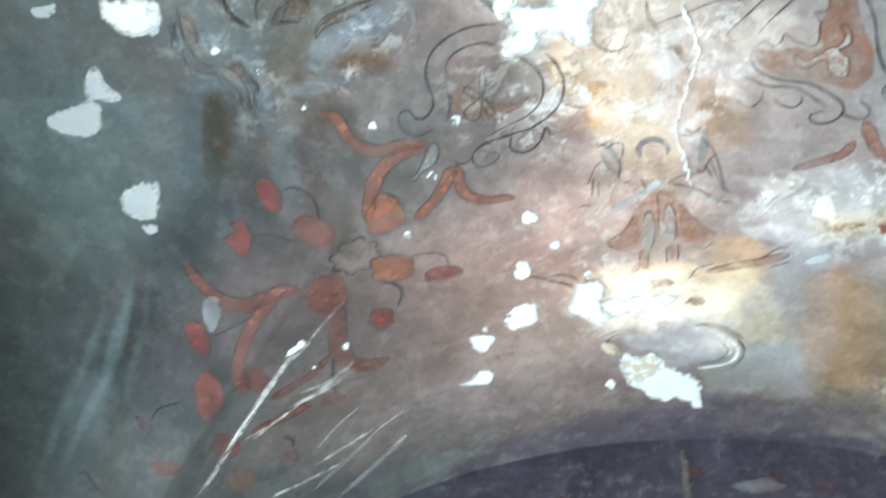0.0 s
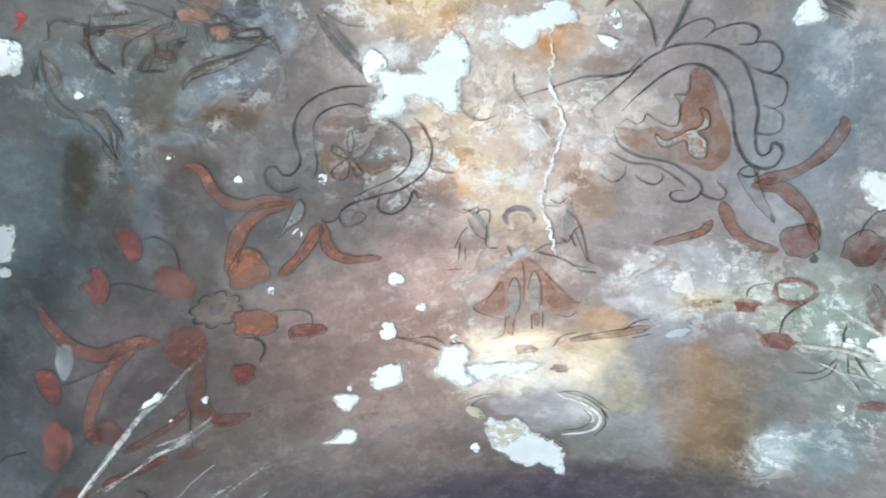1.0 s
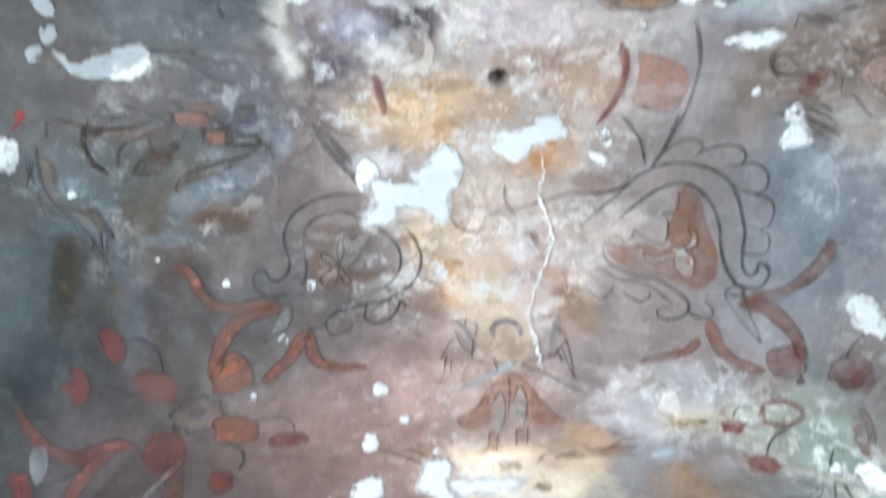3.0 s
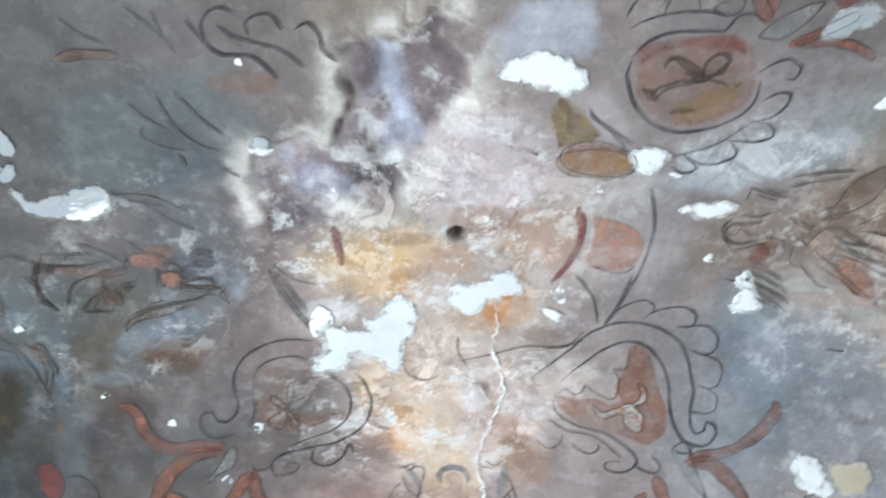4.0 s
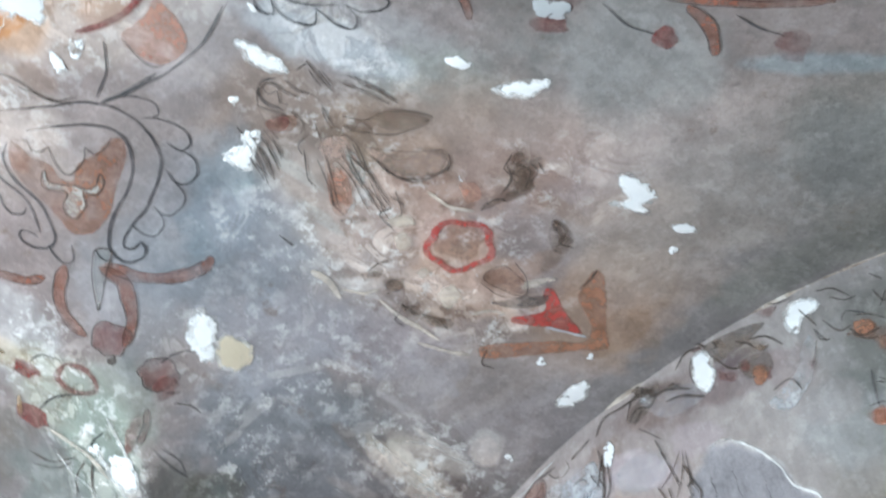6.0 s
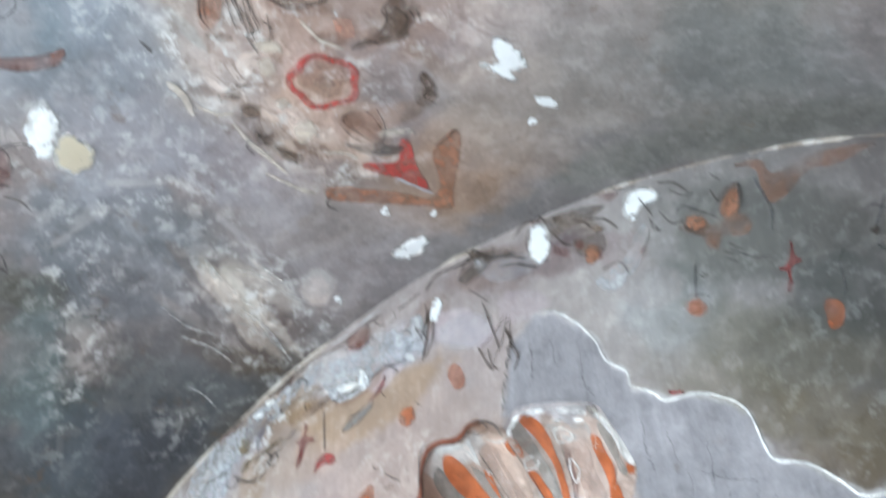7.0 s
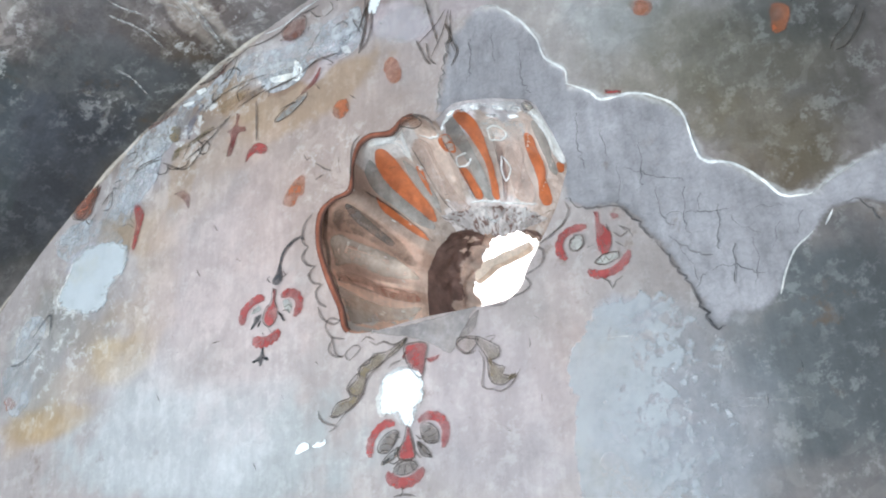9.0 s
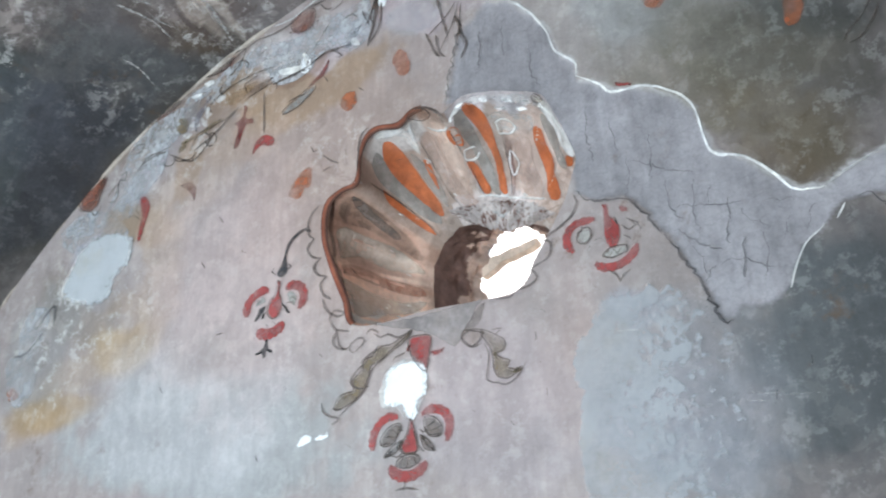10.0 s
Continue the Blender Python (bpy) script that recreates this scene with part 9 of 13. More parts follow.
figure_b.line([(0.963, 0.032), (1.003, 0.028)], 0.0046, UMBER)
medallion = thing("painted_flower", "bright red five-lobed flower outline on worn plaster", "painting")
lobed_ring(medallion, "petal_ring", VAULT, (1.185, 0.034), (0.056, -0.052), (0.053, 0.052), 0.020, SCARLET)
dab(medallion, "centre", VAULT, (1.187, 0.037), (0.020, -0.018), (0.018, 0.017), BROWN_PALE)
dab(medallion, "leaf", VAULT, (1.172, 0.022), (0.045, -0.042), (0.040, 0.039), ORANGE_DIM)
wash(medallion, "leaf", VAULT, [(1.300, 0.071), (1.309, 0.013), (1.392, 0.019), (1.423, 0.047), (1.379, 0.068)], ORANGE_DIM, True)
chevron = thing("painted_chevron", "scarlet arrowhead in an orange painted angle border", "painting")
wash(chevron, "arrowhead", VAULT, [(1.451, 0.119), (1.494, 0.057), (1.446, 0.009), (1.456, -0.014), (1.513, 0.008), (1.558, 0.027), (1.645, 0.053), (1.568, 0.084), (1.472, 0.135)], SCARLET)
wash(chevron, "border", VAULT, [(1.496, 0.270), (1.449, 0.248), (1.473, 0.212), (1.548, 0.151), (1.606, 0.103), (1.659, 0.069), (1.638, 0.025), (1.579, -0.003), (1.529, -0.025), (1.499, -0.081), (1.484, -0.114), (1.512, -0.133), (1.593, -0.078), (1.671, -0.008), (1.734, 0.044), (1.667, 0.114), (1.592, 0.188)], TERRACOTTA, soft=0.012)
stroke(chevron, "edge", VAULT, [(1.544, 0.092), (1.599, 0.072), (1.654, 0.051)], 0.0106, LIME_GREY)
foliage_e = thing("painted_scroll", "brown blotted leaf ornaments beside the red flower", "painting")
wash(foliage_e, "leaf", VAULT, [(1.108, -0.190), (1.082, -0.222), (1.085, -0.261), (1.116, -0.258), (1.126, -0.282), (1.156, -0.265), (1.158, -0.230), (1.190, -0.210), (1.187, -0.162), (1.168, -0.118), (1.148, -0.074), (1.138, -0.093), (1.156, -0.155), (1.140, -0.187)], BROWN)
wash(foliage_e, "leaf", VAULT, [(1.070, 0.245), (1.060, 0.214), (1.090, 0.197), (1.102, 0.224)], BROWN)
wash(foliage_e, "leaf", VAULT, [(1.122, 0.237), (1.125, 0.205), (1.162, 0.205), (1.164, 0.237)], BROWN)
wash(foliage_e, "leaf", VAULT, [(1.195, 0.280), (1.215, 0.241), (1.274, 0.240), (1.331, 0.218), (1.351, 0.238), (1.299, 0.267), (1.269, 0.256), (1.229, 0.275)], BROWN)
wash(foliage_e, "leaf", VAULT, [(1.293, -0.156), (1.297, -0.178), (1.344, -0.156), (1.377, -0.163), (1.377, -0.136), (1.337, -0.135)], BROWN)
wash(foliage_e, "leaf", VAULT, [(0.915, 0.160), (0.924, 0.132), (0.948, 0.111), (0.971, 0.116), (0.948, 0.149)], BROWN)
wash(foliage_e, "leaf", VAULT, [(0.915, -0.108), (0.931, -0.135), (0.964, -0.146), (0.996, -0.123), (0.994, -0.098), (0.976, -0.125)], BROWN)
wash(foliage_e, "leaf", VAULT, [(1.430, 0.086), (1.436, 0.043), (1.473, 0.010), (1.484, 0.039), (1.458, 0.083)], TAUPE_DARK)
stroke(foliage_e, "vein", VAULT, [(1.078, -0.242), (1.096, -0.201), (1.123, -0.205), (1.122, -0.236)], 0.0059, UMBER)
stroke(foliage_e, "vein", VAULT, [(1.122, -0.253), (1.156, -0.248), (1.166, -0.214)], 0.0059, UMBER)
stroke(foliage_e, "vein", VAULT, [(1.140, -0.091), (1.148, -0.127), (1.175, -0.137)], 0.0060, UMBER)
stroke(foliage_e, "vein", VAULT, [(1.064, 0.218), (1.068, 0.193), (1.088, 0.165)], 0.0061, UMBER)
stroke(foliage_e, "vein", VAULT, [(1.206, 0.271), (1.213, 0.299), (1.246, 0.303)], 0.0064, UMBER)
stroke(foliage_e, "vein", VAULT, [(1.492, -0.130), (1.507, -0.090), (1.510, -0.051)], 0.0068, UMBER)
stroke(foliage_e, "vein", VAULT, [(1.475, 0.237), (1.498, 0.281), (1.537, 0.276)], 0.0070, UMBER)
stroke(foliage_e, "vein", VAULT, [(1.290, -0.166), (1.341, -0.166), (1.355, -0.128), (1.394, -0.140)], 0.0064, UMBER)
stroke(foliage_e, "vein", VAULT, [(1.096, -0.226), (1.141, -0.237), (1.173, -0.191)], 0.0059, UMBER)
stroke(foliage_e, "vein", VAULT, [(1.135, -0.267), (1.169, -0.254)], 0.0059, UMBER)
stroke(foliage_e, "vein", VAULT, [(1.035, 0.100), (0.977, 0.085), (0.985, 0.056)], 0.0058, UMBER)
stroke(foliage_e, "vein", VAULT, [(0.833, 0.270), (0.878, 0.274)], 0.0057, UMBER)
crack_thing = thing("plaster_crack", "pale jagged crack running down the vault plaster", "crack")
fissure(crack_thing, "fissure", VAULT, [(0.095, 0.166), (0.100, 0.238), (0.095, 0.296), (0.112, 0.356), (0.127, 0.405), (0.114, 0.469), (0.103, 0.531), (0.087, 0.600), (0.081, 0.656), (0.097, 0.725), (0.107, 0.781), (0.117, 0.823)], 0.0077, CHALK_BRIGHT)
fissure(crack_thing, "fissure", VAULT, [(0.117, 0.823), (0.145, 0.857), (0.198, 0.873)], 0.0067, CHALK)
ridge_scrape = thing("groin_scrape", "white scraped streaks along the vault groin ridge", "scrape")
stroke(ridge_scrape, "scrape", VAULT, [(-1.177, 1.318), (-1.089, 1.232), (-0.990, 1.134), (-0.948, 1.084)], 0.0189, CHALK)
stroke(ridge_scrape, "scrape", VAULT, [(-0.895, 1.069), (-0.976, 1.117), (-1.043, 1.185), (-1.133, 1.280), (-1.222, 1.372), (-1.277, 1.416)], 0.02, CHALK)
stroke(ridge_scrape, "scrape", VAULT, [(-0.811, 1.210), (-0.889, 1.256), (-0.986, 1.284), (-1.101, 1.326)], 0.014, CHALK)
stroke(ridge_scrape, "scrape", VAULT, [(-0.832, 1.556), (-0.917, 1.608), (-1.011, 1.665)], 0.022, HAZE)
stroke(ridge_scrape, "scrape", VAULT, [(-0.733, 1.610), (-0.850, 1.692), (-0.965, 1.760)], 0.026, HAZE)
stroke(ridge_scrape, "scrape", VAULT, [(-1.173, 1.317), (-1.136, 1.276), (-1.089, 1.232), (-1.048, 1.192)], 0.0070, CHALK_BRIGHT)
stroke(ridge_scrape, "scrape", VAULT, [(-1.023, 1.164), (-0.990, 1.130), (-0.959, 1.093)], 0.0086, CHALK)
stroke(ridge_scrape, "scrape", VAULT, [(-0.901, 1.067), (-0.851, 1.022), (-0.786, 0.974)], 0.0118, CHALK)
stroke(ridge_scrape, "scrape", VAULT, [(-0.985, 1.274), (-0.896, 1.272), (-0.817, 1.237)], 0.0166, CHALK)
stroke(ridge_scrape, "scrape", VAULT, [(-0.959, 1.243), (-0.898, 1.246), (-0.846, 1.228)], 0.0110, CHALK)
stroke(ridge_scrape, "scrape", VAULT, [(-0.967, 1.492), (-0.905, 1.442), (-0.841, 1.405)], 0.0099, CHALK)
stroke(ridge_scrape, "scrape", VAULT, [(-0.843, 1.555), (-0.777, 1.520), (-0.711, 1.488)], 0.0083, CHALK)
stroke(ridge_scrape, "scrape", VAULT, [(-1.131, 1.311), (-1.066, 1.307), (-0.982, 1.289)], 0.0072, CHALK)
stroke(ridge_scrape, "scrape", VAULT, [(-0.988, 1.560), (-0.904, 1.545), (-0.818, 1.523)], 0.0152, CHALK)
stroke(ridge_scrape, "scrape", VAULT, [(-1.138, 1.593), (-1.031, 1.609), (-0.934, 1.608)], 0.0132, CHALK)
patch(VAULT, [(-0.301, 0.343), (-0.294, 0.321), (-0.270, 0.301), (-0.283, 0.251), (-0.240, 0.242), (-0.179, 0.251), (-0.184, 0.222), (-0.147, 0.203), (-0.122, 0.163), (-0.104, 0.161), (-0.079, 0.214), (-0.088, 0.264), (-0.107, 0.292), (-0.112, 0.352), (-0.128, 0.366), (-0.146, 0.347), (-0.164, 0.321), (-0.206, 0.307), (-0.226, 0.328), (-0.246, 0.356), (-0.284, 0.357)], LIME_SOFT)
patch(VAULT, [(-0.009, 0.154), (0.014, 0.127), (0.061, 0.125), (0.095, 0.091), (0.129, 0.091), (0.153, 0.141), (0.114, 0.148), (0.097, 0.168), (0.074, 0.162), (0.063, 0.189), (0.039, 0.203), (0.009, 0.189)], LIME_SOFT)
patch(VAULT, [(-0.309, 0.227), (-0.298, 0.200), (-0.279, 0.188), (-0.256, 0.212), (-0.264, 0.238), (-0.296, 0.264)], LIME)
patch(VAULT, [(-0.388, 1.249), (-0.372, 1.194), (-0.328, 1.180), (-0.304, 1.207), (-0.318, 1.264), (-0.370, 1.277)], LIME)
patch(VAULT, [(-0.493, 1.269), (-0.433, 1.286), (-0.443, 1.320), (-0.469, 1.345), (-0.490, 1.319)], LIME)
patch(VAULT, [(-0.551, 1.463), (-0.519, 1.456), (-0.492, 1.423), (-0.454, 1.443), (-0.474, 1.489)], LIME)
patch(VAULT, [(-0.208, 1.234), (-0.194, 1.154), (-0.147, 1.137), (-0.117, 1.162), (-0.127, 1.242), (-0.104, 1.292), (-0.144, 1.301), (-0.182, 1.261)], LIME)
patch(VAULT, [(-0.349, 1.053), (-0.336, 1.012), (-0.314, 1.020), (-0.306, 1.071), (-0.340, 1.076)], LIME)
patch(VAULT, [(0.214, 0.148), (0.230, 0.127), (0.246, 0.149), (0.239, 0.168)], LIME)
patch(VAULT, [(0.193, 0.181), (0.214, 0.181), (0.233, 0.214), (0.212, 0.201)], LIME)
patch(VAULT, [(0.604, 0.169), (0.616, 0.137), (0.606, 0.101), (0.635, 0.101), (0.646, 0.144), (0.661, 0.163), (0.630, 0.182)], LIME)
patch(VAULT, [(0.804, 0.533), (0.850, 0.540), (0.874, 0.568), (0.882, 0.616), (0.834, 0.601), (0.810, 0.574)], LIME)
patch(VAULT, [(0.870, 0.995), (0.897, 0.947), (0.933, 0.973), (0.939, 1.001), (0.896, 1.003)], LIME)
patch(VAULT, [(-0.967, 1.083), (-0.916, 1.052), (-0.902, 1.071), (-0.948, 1.084)], LIME)
patch(VAULT, [(0.449, 1.056), (0.467, 1.065), (0.440, 1.097), (0.406, 1.097), (0.421, 1.069)], LIME_GREY)
patch(VAULT, [(-0.269, 0.871), (-0.285, 0.886), (-0.306, 0.890), (-0.308, 0.860), (-0.297, 0.838), (-0.281, 0.850)], LIME)
patch(VAULT, [(-0.223, 0.993), (-0.236, 0.989), (-0.247, 0.977), (-0.238, 0.961), (-0.225, 0.958), (-0.221, 0.975)], LIME)
patch(VAULT, [(-0.103, 1.626), (-0.118, 1.624), (-0.132, 1.611), (-0.123, 1.589), (-0.109, 1.581), (-0.103, 1.602)], LIME)
patch(VAULT, [(-0.501, 0.668), (-0.512, 0.662), (-0.520, 0.650), (-0.510, 0.639), (-0.499, 0.639), (-0.497, 0.653)], LIME)
patch(VAULT, [(-0.592, 0.836), (-0.602, 0.830), (-0.609, 0.817), (-0.600, 0.807), (-0.590, 0.808), (-0.589, 0.822)], LIME)
patch(VAULT, [(-0.426, 0.524), (-0.436, 0.515), (-0.444, 0.500), (-0.432, 0.492), (-0.419, 0.494), (-0.420, 0.509)], LIME)
patch(VAULT, [(-0.753, 0.429), (-0.764, 0.430), (-0.775, 0.425), (-0.768, 0.413), (-0.757, 0.407), (-0.752, 0.417)], LIME)
patch(VAULT, [(-0.152, 1.126), (-0.160, 1.117), (-0.166, 1.103), (-0.156, 1.095), (-0.146, 1.098), (-0.147, 1.113)], LIME)
patch(VAULT, [(-0.854, 0.333), (-0.860, 0.331), (-0.865, 0.325), (-0.858, 0.319), (-0.850, 0.318), (-0.850, 0.326)], LIME)
patch(VAULT, [(-0.926, 0.263), (-0.935, 0.268), (-0.946, 0.270), (-0.944, 0.258), (-0.937, 0.249), (-0.930, 0.254)], LIME)
patch(VAULT, [(0.867, 1.263), (0.858, 1.261), (0.850, 1.252), (0.856, 1.238), (0.864, 1.234), (0.868, 1.248)], LIME)
patch(VAULT, [(0.847, 1.012), (0.836, 1.021), (0.824, 1.021), (0.824, 0.999), (0.831, 0.985), (0.841, 0.995)], LIME)
patch(VAULT, [(-0.612, 0.492), (-0.621, 0.492), (-0.630, 0.488), (-0.625, 0.479), (-0.616, 0.475), (-0.613, 0.482)], LIME)
patch(VAULT, [(-0.450, 1.264), (-0.457, 1.259), (-0.462, 1.249), (-0.455, 1.242), (-0.448, 1.243), (-0.447, 1.254)], LIME)
patch(VAULT, [(-0.816, 1.153), (-0.822, 1.146), (-0.826, 1.134), (-0.819, 1.128), (-0.811, 1.130), (-0.812, 1.143)], LIME)
patch(VAULT, [(-0.903, 1.180), (-0.908, 1.177), (-0.911, 1.169), (-0.907, 1.164), (-0.902, 1.164), (-0.901, 1.173)], LIME)
patch(VAULT, [(-0.126, 1.230), (-0.103, 1.216), (-0.064, 1.227), (-0.033, 1.212), (0.006, 1.225), (0.037, 1.211), (0.076, 1.229), (0.053, 1.253), (0.014, 1.258), (-0.009, 1.277), (-0.049, 1.266), (-0.080, 1.284), (-0.108, 1.263)], LIME)
patch(VAULT, [(-0.077, 1.487), (-0.049, 1.475), (-0.020, 1.487), (0.008, 1.472), (0.041, 1.508), (0.064, 1.551), (0.101, 1.576), (0.146, 1.634), (0.145, 1.742), (0.113, 1.709), (0.078, 1.694), (0.044, 1.701), (0.001, 1.678), (-0.030, 1.638), (-0.058, 1.604), (-0.066, 1.562)], LIME_SOFT)
patch(VAULT, [(-0.078, 1.495), (-0.049, 1.481), (-0.020, 1.492), (0.008, 1.477), (0.038, 1.508), (0.027, 1.562), (-0.013, 1.589), (-0.053, 1.593)], CREAM)
patch(VAULT, [(-0.133, 1.408), (-0.106, 1.405), (-0.082, 1.443), (-0.095, 1.462), (-0.123, 1.445)], CREAM)
patch(VAULT, [(-1.055, 0.138), (-1.036, 0.145), (-1.039, 0.178), (-1.053, 0.200), (-1.072, 0.197)], LIME_GREY)
patch(VAULT, [(-1.141, 0.112), (-1.039, 0.125), (-1.036, 0.165), (-1.075, 0.195), (-1.126, 0.188), (-1.147, 0.157)], LIME_SOFT)
patch(VAULT, [(-1.370, 0.376), (-1.276, 0.347), (-1.260, 0.340), (-1.243, 0.372), (-1.272, 0.424), (-1.326, 0.430), (-1.367, 0.408)], LIME_GREY)
patch(VAULT, [(-1.260, 0.323), (-1.232, 0.271), (-1.218, 0.270), (-1.214, 0.311), (-1.191, 0.348), (-1.234, 0.345)], LIME_GREY)
patch(VAULT, [(-1.258, 0.604), (-1.233, 0.584), (-1.170, 0.579), (-1.196, 0.655), (-1.232, 0.656), (-1.264, 0.641)], LIME_GREY)
patch(VAULT, [(-1.236, 0.680), (-1.207, 0.680), (-1.204, 0.701), (-1.228, 0.702)], LIME_GREY)
wash(whitewash, "remnant", VAULT, [(-1.128, 0.880), (-1.089, 0.876), (-1.090, 0.926), (-1.120, 0.966), (-1.140, 0.936)], HAZE)
patch(VAULT, [(-1.302, 0.102), (-1.249, 0.100), (-1.266, 0.126), (-1.304, 0.124)], LIME_GREY)
patch(VAULT, [(0.065, -0.369), (0.099, -0.402), (0.162, -0.412), (0.203, -0.392), (0.235, -0.361), (0.206, -0.333), (0.150, -0.343), (0.116, -0.351)], LIME)
patch(VAULT, [(0.342, -0.208), (0.390, -0.219), (0.417, -0.199), (0.395, -0.165), (0.361, -0.161)], LIME)
patch(VAULT, [(0.461, -0.073), (0.495, -0.086), (0.579, -0.088), (0.566, -0.064), (0.514, -0.053)], LIME)
patch(VAULT, [(0.619, 0.087), (0.636, 0.078), (0.650, 0.122), (0.672, 0.164), (0.645, 0.178), (0.605, 0.169), (0.626, 0.146)], LIME)
patch(VAULT, [(0.793, -0.328), (0.814, -0.351), (0.846, -0.357), (0.838, -0.333), (0.813, -0.321)], LIME)
patch(VAULT, [(0.422, -0.160), (0.449, -0.160), (0.443, -0.148)], LIME)
patch(VAULT, [(0.196, 0.180), (0.242, 0.196), (0.238, 0.213), (0.212, 0.204)], LIME)
patch(VAULT, [(-0.798, -0.059), (-0.733, -0.071), (-0.702, -0.048), (-0.738, -0.018), (-0.802, -0.019)], LIME)
patch(VAULT, [(-0.415, -0.198), (-0.371, -0.185), (-0.383, -0.164), (-0.410, -0.172)], LIME)
patch(VAULT, [(0.237, 0.156), (0.222, 0.150), (0.210, 0.137), (0.222, 0.125), (0.236, 0.124), (0.239, 0.140)], LIME)
patch(VAULT, [(0.303, -0.114), (0.295, -0.109), (0.285, -0.109), (0.284, -0.121), (0.289, -0.129), (0.297, -0.123)], LIME)
patch(VAULT, [(0.550, 0.060), (0.540, 0.058), (0.531, 0.052), (0.536, 0.042), (0.545, 0.039), (0.549, 0.049)], LIME)
patch(VAULT, [(-0.414, -0.379), (-0.422, -0.379), (-0.429, -0.384), (-0.424, -0.393), (-0.416, -0.396), (-0.414, -0.388)], LIME)
patch(VAULT, [(-0.250, -0.087), (-0.257, -0.090), (-0.263, -0.097), (-0.256, -0.104), (-0.249, -0.105), (-0.248, -0.096)], LIME)
patch(VAULT, [(0.919, -0.344), (0.942, -0.389), (0.984, -0.437), (0.991, -0.404), (0.975, -0.368), (0.935, -0.342)], LIME)
patch(VAULT, [(0.649, -0.476), (0.664, -0.525), (0.713, -0.549), (0.744, -0.528), (0.691, -0.483)], LIME_GREY)
patch(VAULT, [(0.815, -0.552), (0.862, -0.595), (0.882, -0.566), (0.846, -0.534)], LIME_GREY)
patch(VAULT, [(1.342, -0.300), (1.362, -0.334), (1.300, -0.361), (1.304, -0.385), (1.365, -0.387), (1.402, -0.383), (1.400, -0.344), (1.431, -0.337), (1.389, -0.312)], LIME)
patch(VAULT, [(1.495, -0.347), (1.525, -0.373), (1.565, -0.377), (1.532, -0.344)], LIME)
patch(VAULT, [(1.765, 0.258), (1.762, 0.193), (1.788, 0.164), (1.819, 0.211), (1.804, 0.261)], LIME)
patch(VAULT, [(0.820, 0.606), (0.821, 0.541), (0.861, 0.560), (0.903, 0.608), (0.905, 0.644), (0.867, 0.631)], LIME)
patch(VAULT, [(0.892, 1.029), (0.909, 0.980), (0.944, 0.972), (0.965, 1.018), (0.929, 1.043)], LIME)
patch(VAULT, [(0.898, 0.592), (0.900, 0.553), (0.969, 0.555), (0.991, 0.608), (0.948, 0.635)], CREAM)
patch(VAULT, [(1.584, -0.305), (1.587, -0.293), (1.582, -0.283), (1.567, -0.291), (1.559, -0.303), (1.570, -0.307)], LIME)
patch(VAULT, [(1.056, -0.112), (1.049, -0.108), (1.040, -0.108), (1.038, -0.118), (1.042, -0.124), (1.050, -0.119)], LIME)
patch(VAULT, [(1.818, 0.492), (1.802, 0.492), (1.784, 0.486), (1.788, 0.473), (1.800, 0.467), (1.812, 0.478)], LIME)
patch(VAULT, [(1.732, 0.100), (1.720, 0.103), (1.706, 0.101), (1.704, 0.089), (1.711, 0.081), (1.723, 0.089)], LIME)
patch(VAULT, [(0.552, 0.059), (0.546, 0.062), (0.539, 0.062), (0.538, 0.053), (0.542, 0.048), (0.548, 0.052)], LIME)
patch(VAULT, [(1.643, 0.186), (1.636, 0.195), (1.623, 0.200), (1.614, 0.186), (1.615, 0.174), (1.629, 0.177)], LIME)
patch(VAULT, [(-0.922, -0.244), (-0.898, -0.225), (-0.874, -0.187), (-0.888, -0.159), (-0.914, -0.181)], LIME_GREY)
patch(VAULT, [(-0.899, -0.081), (-0.865, -0.051), (-0.815, -0.063), (-0.765, -0.085), (-0.718, -0.088), (-0.713, -0.062), (-0.755, -0.042), (-0.813, -0.017), (-0.870, -0.024)], LIME_GREY)
patch(VAULT, [(-0.914, -0.136), (-0.885, -0.138), (-0.893, -0.104), (-0.917, -0.100)], LIME_GREY)
patch(VAULT, [(-0.417, -0.199), (-0.398, -0.218), (-0.372, -0.205), (-0.371, -0.189), (-0.407, -0.186)], LIME_GREY)
patch(VAULT, [(-0.956, -0.085), (-0.924, -0.095), (-0.929, -0.065), (-0.956, -0.059)], LIME_GREY)
pendant_a = thing("painted_pendant_flower", "red carnation drop with black calyx painted on white wall", "painting", "red pendant flowers round the shell")
crescent(pendant_a, "petal", EAST, [(0.645, 2.638), (0.642, 2.671), (0.623, 2.690), (0.600, 2.698), (0.579, 2.694)], 0.0239, CARMINE, -1)
crescent(pendant_a, "petal", EAST, [(0.529, 2.687), (0.505, 2.690), (0.481, 2.677), (0.472, 2.651), (0.485, 2.622)], 0.0232, CARMINE, -1)
crescent(pendant_a, "petal", EAST, [(0.613, 2.594), (0.584, 2.581), (0.555, 2.583), (0.529, 2.599)], 0.0279, CARMINE, 1)
wash(pendant_a, "petal_inside", EAST, [(0.524, 2.677), (0.503, 2.674), (0.489, 2.653), (0.499, 2.634), (0.516, 2.645)], GREY_PALE)
wash(pendant_a, "petal_inside", EAST, [(0.618, 2.659), (0.615, 2.676), (0.594, 2.683), (0.587, 2.666)], GREY_PALE)
wash(pendant_a, "stem", EAST, [(0.553, 2.715), (0.542, 2.709), (0.545, 2.678), (0.536, 2.653), (0.542, 2.624), (0.561, 2.614), (0.581, 2.634), (0.576, 2.663), (0.559, 2.681)], CARMINE, True)
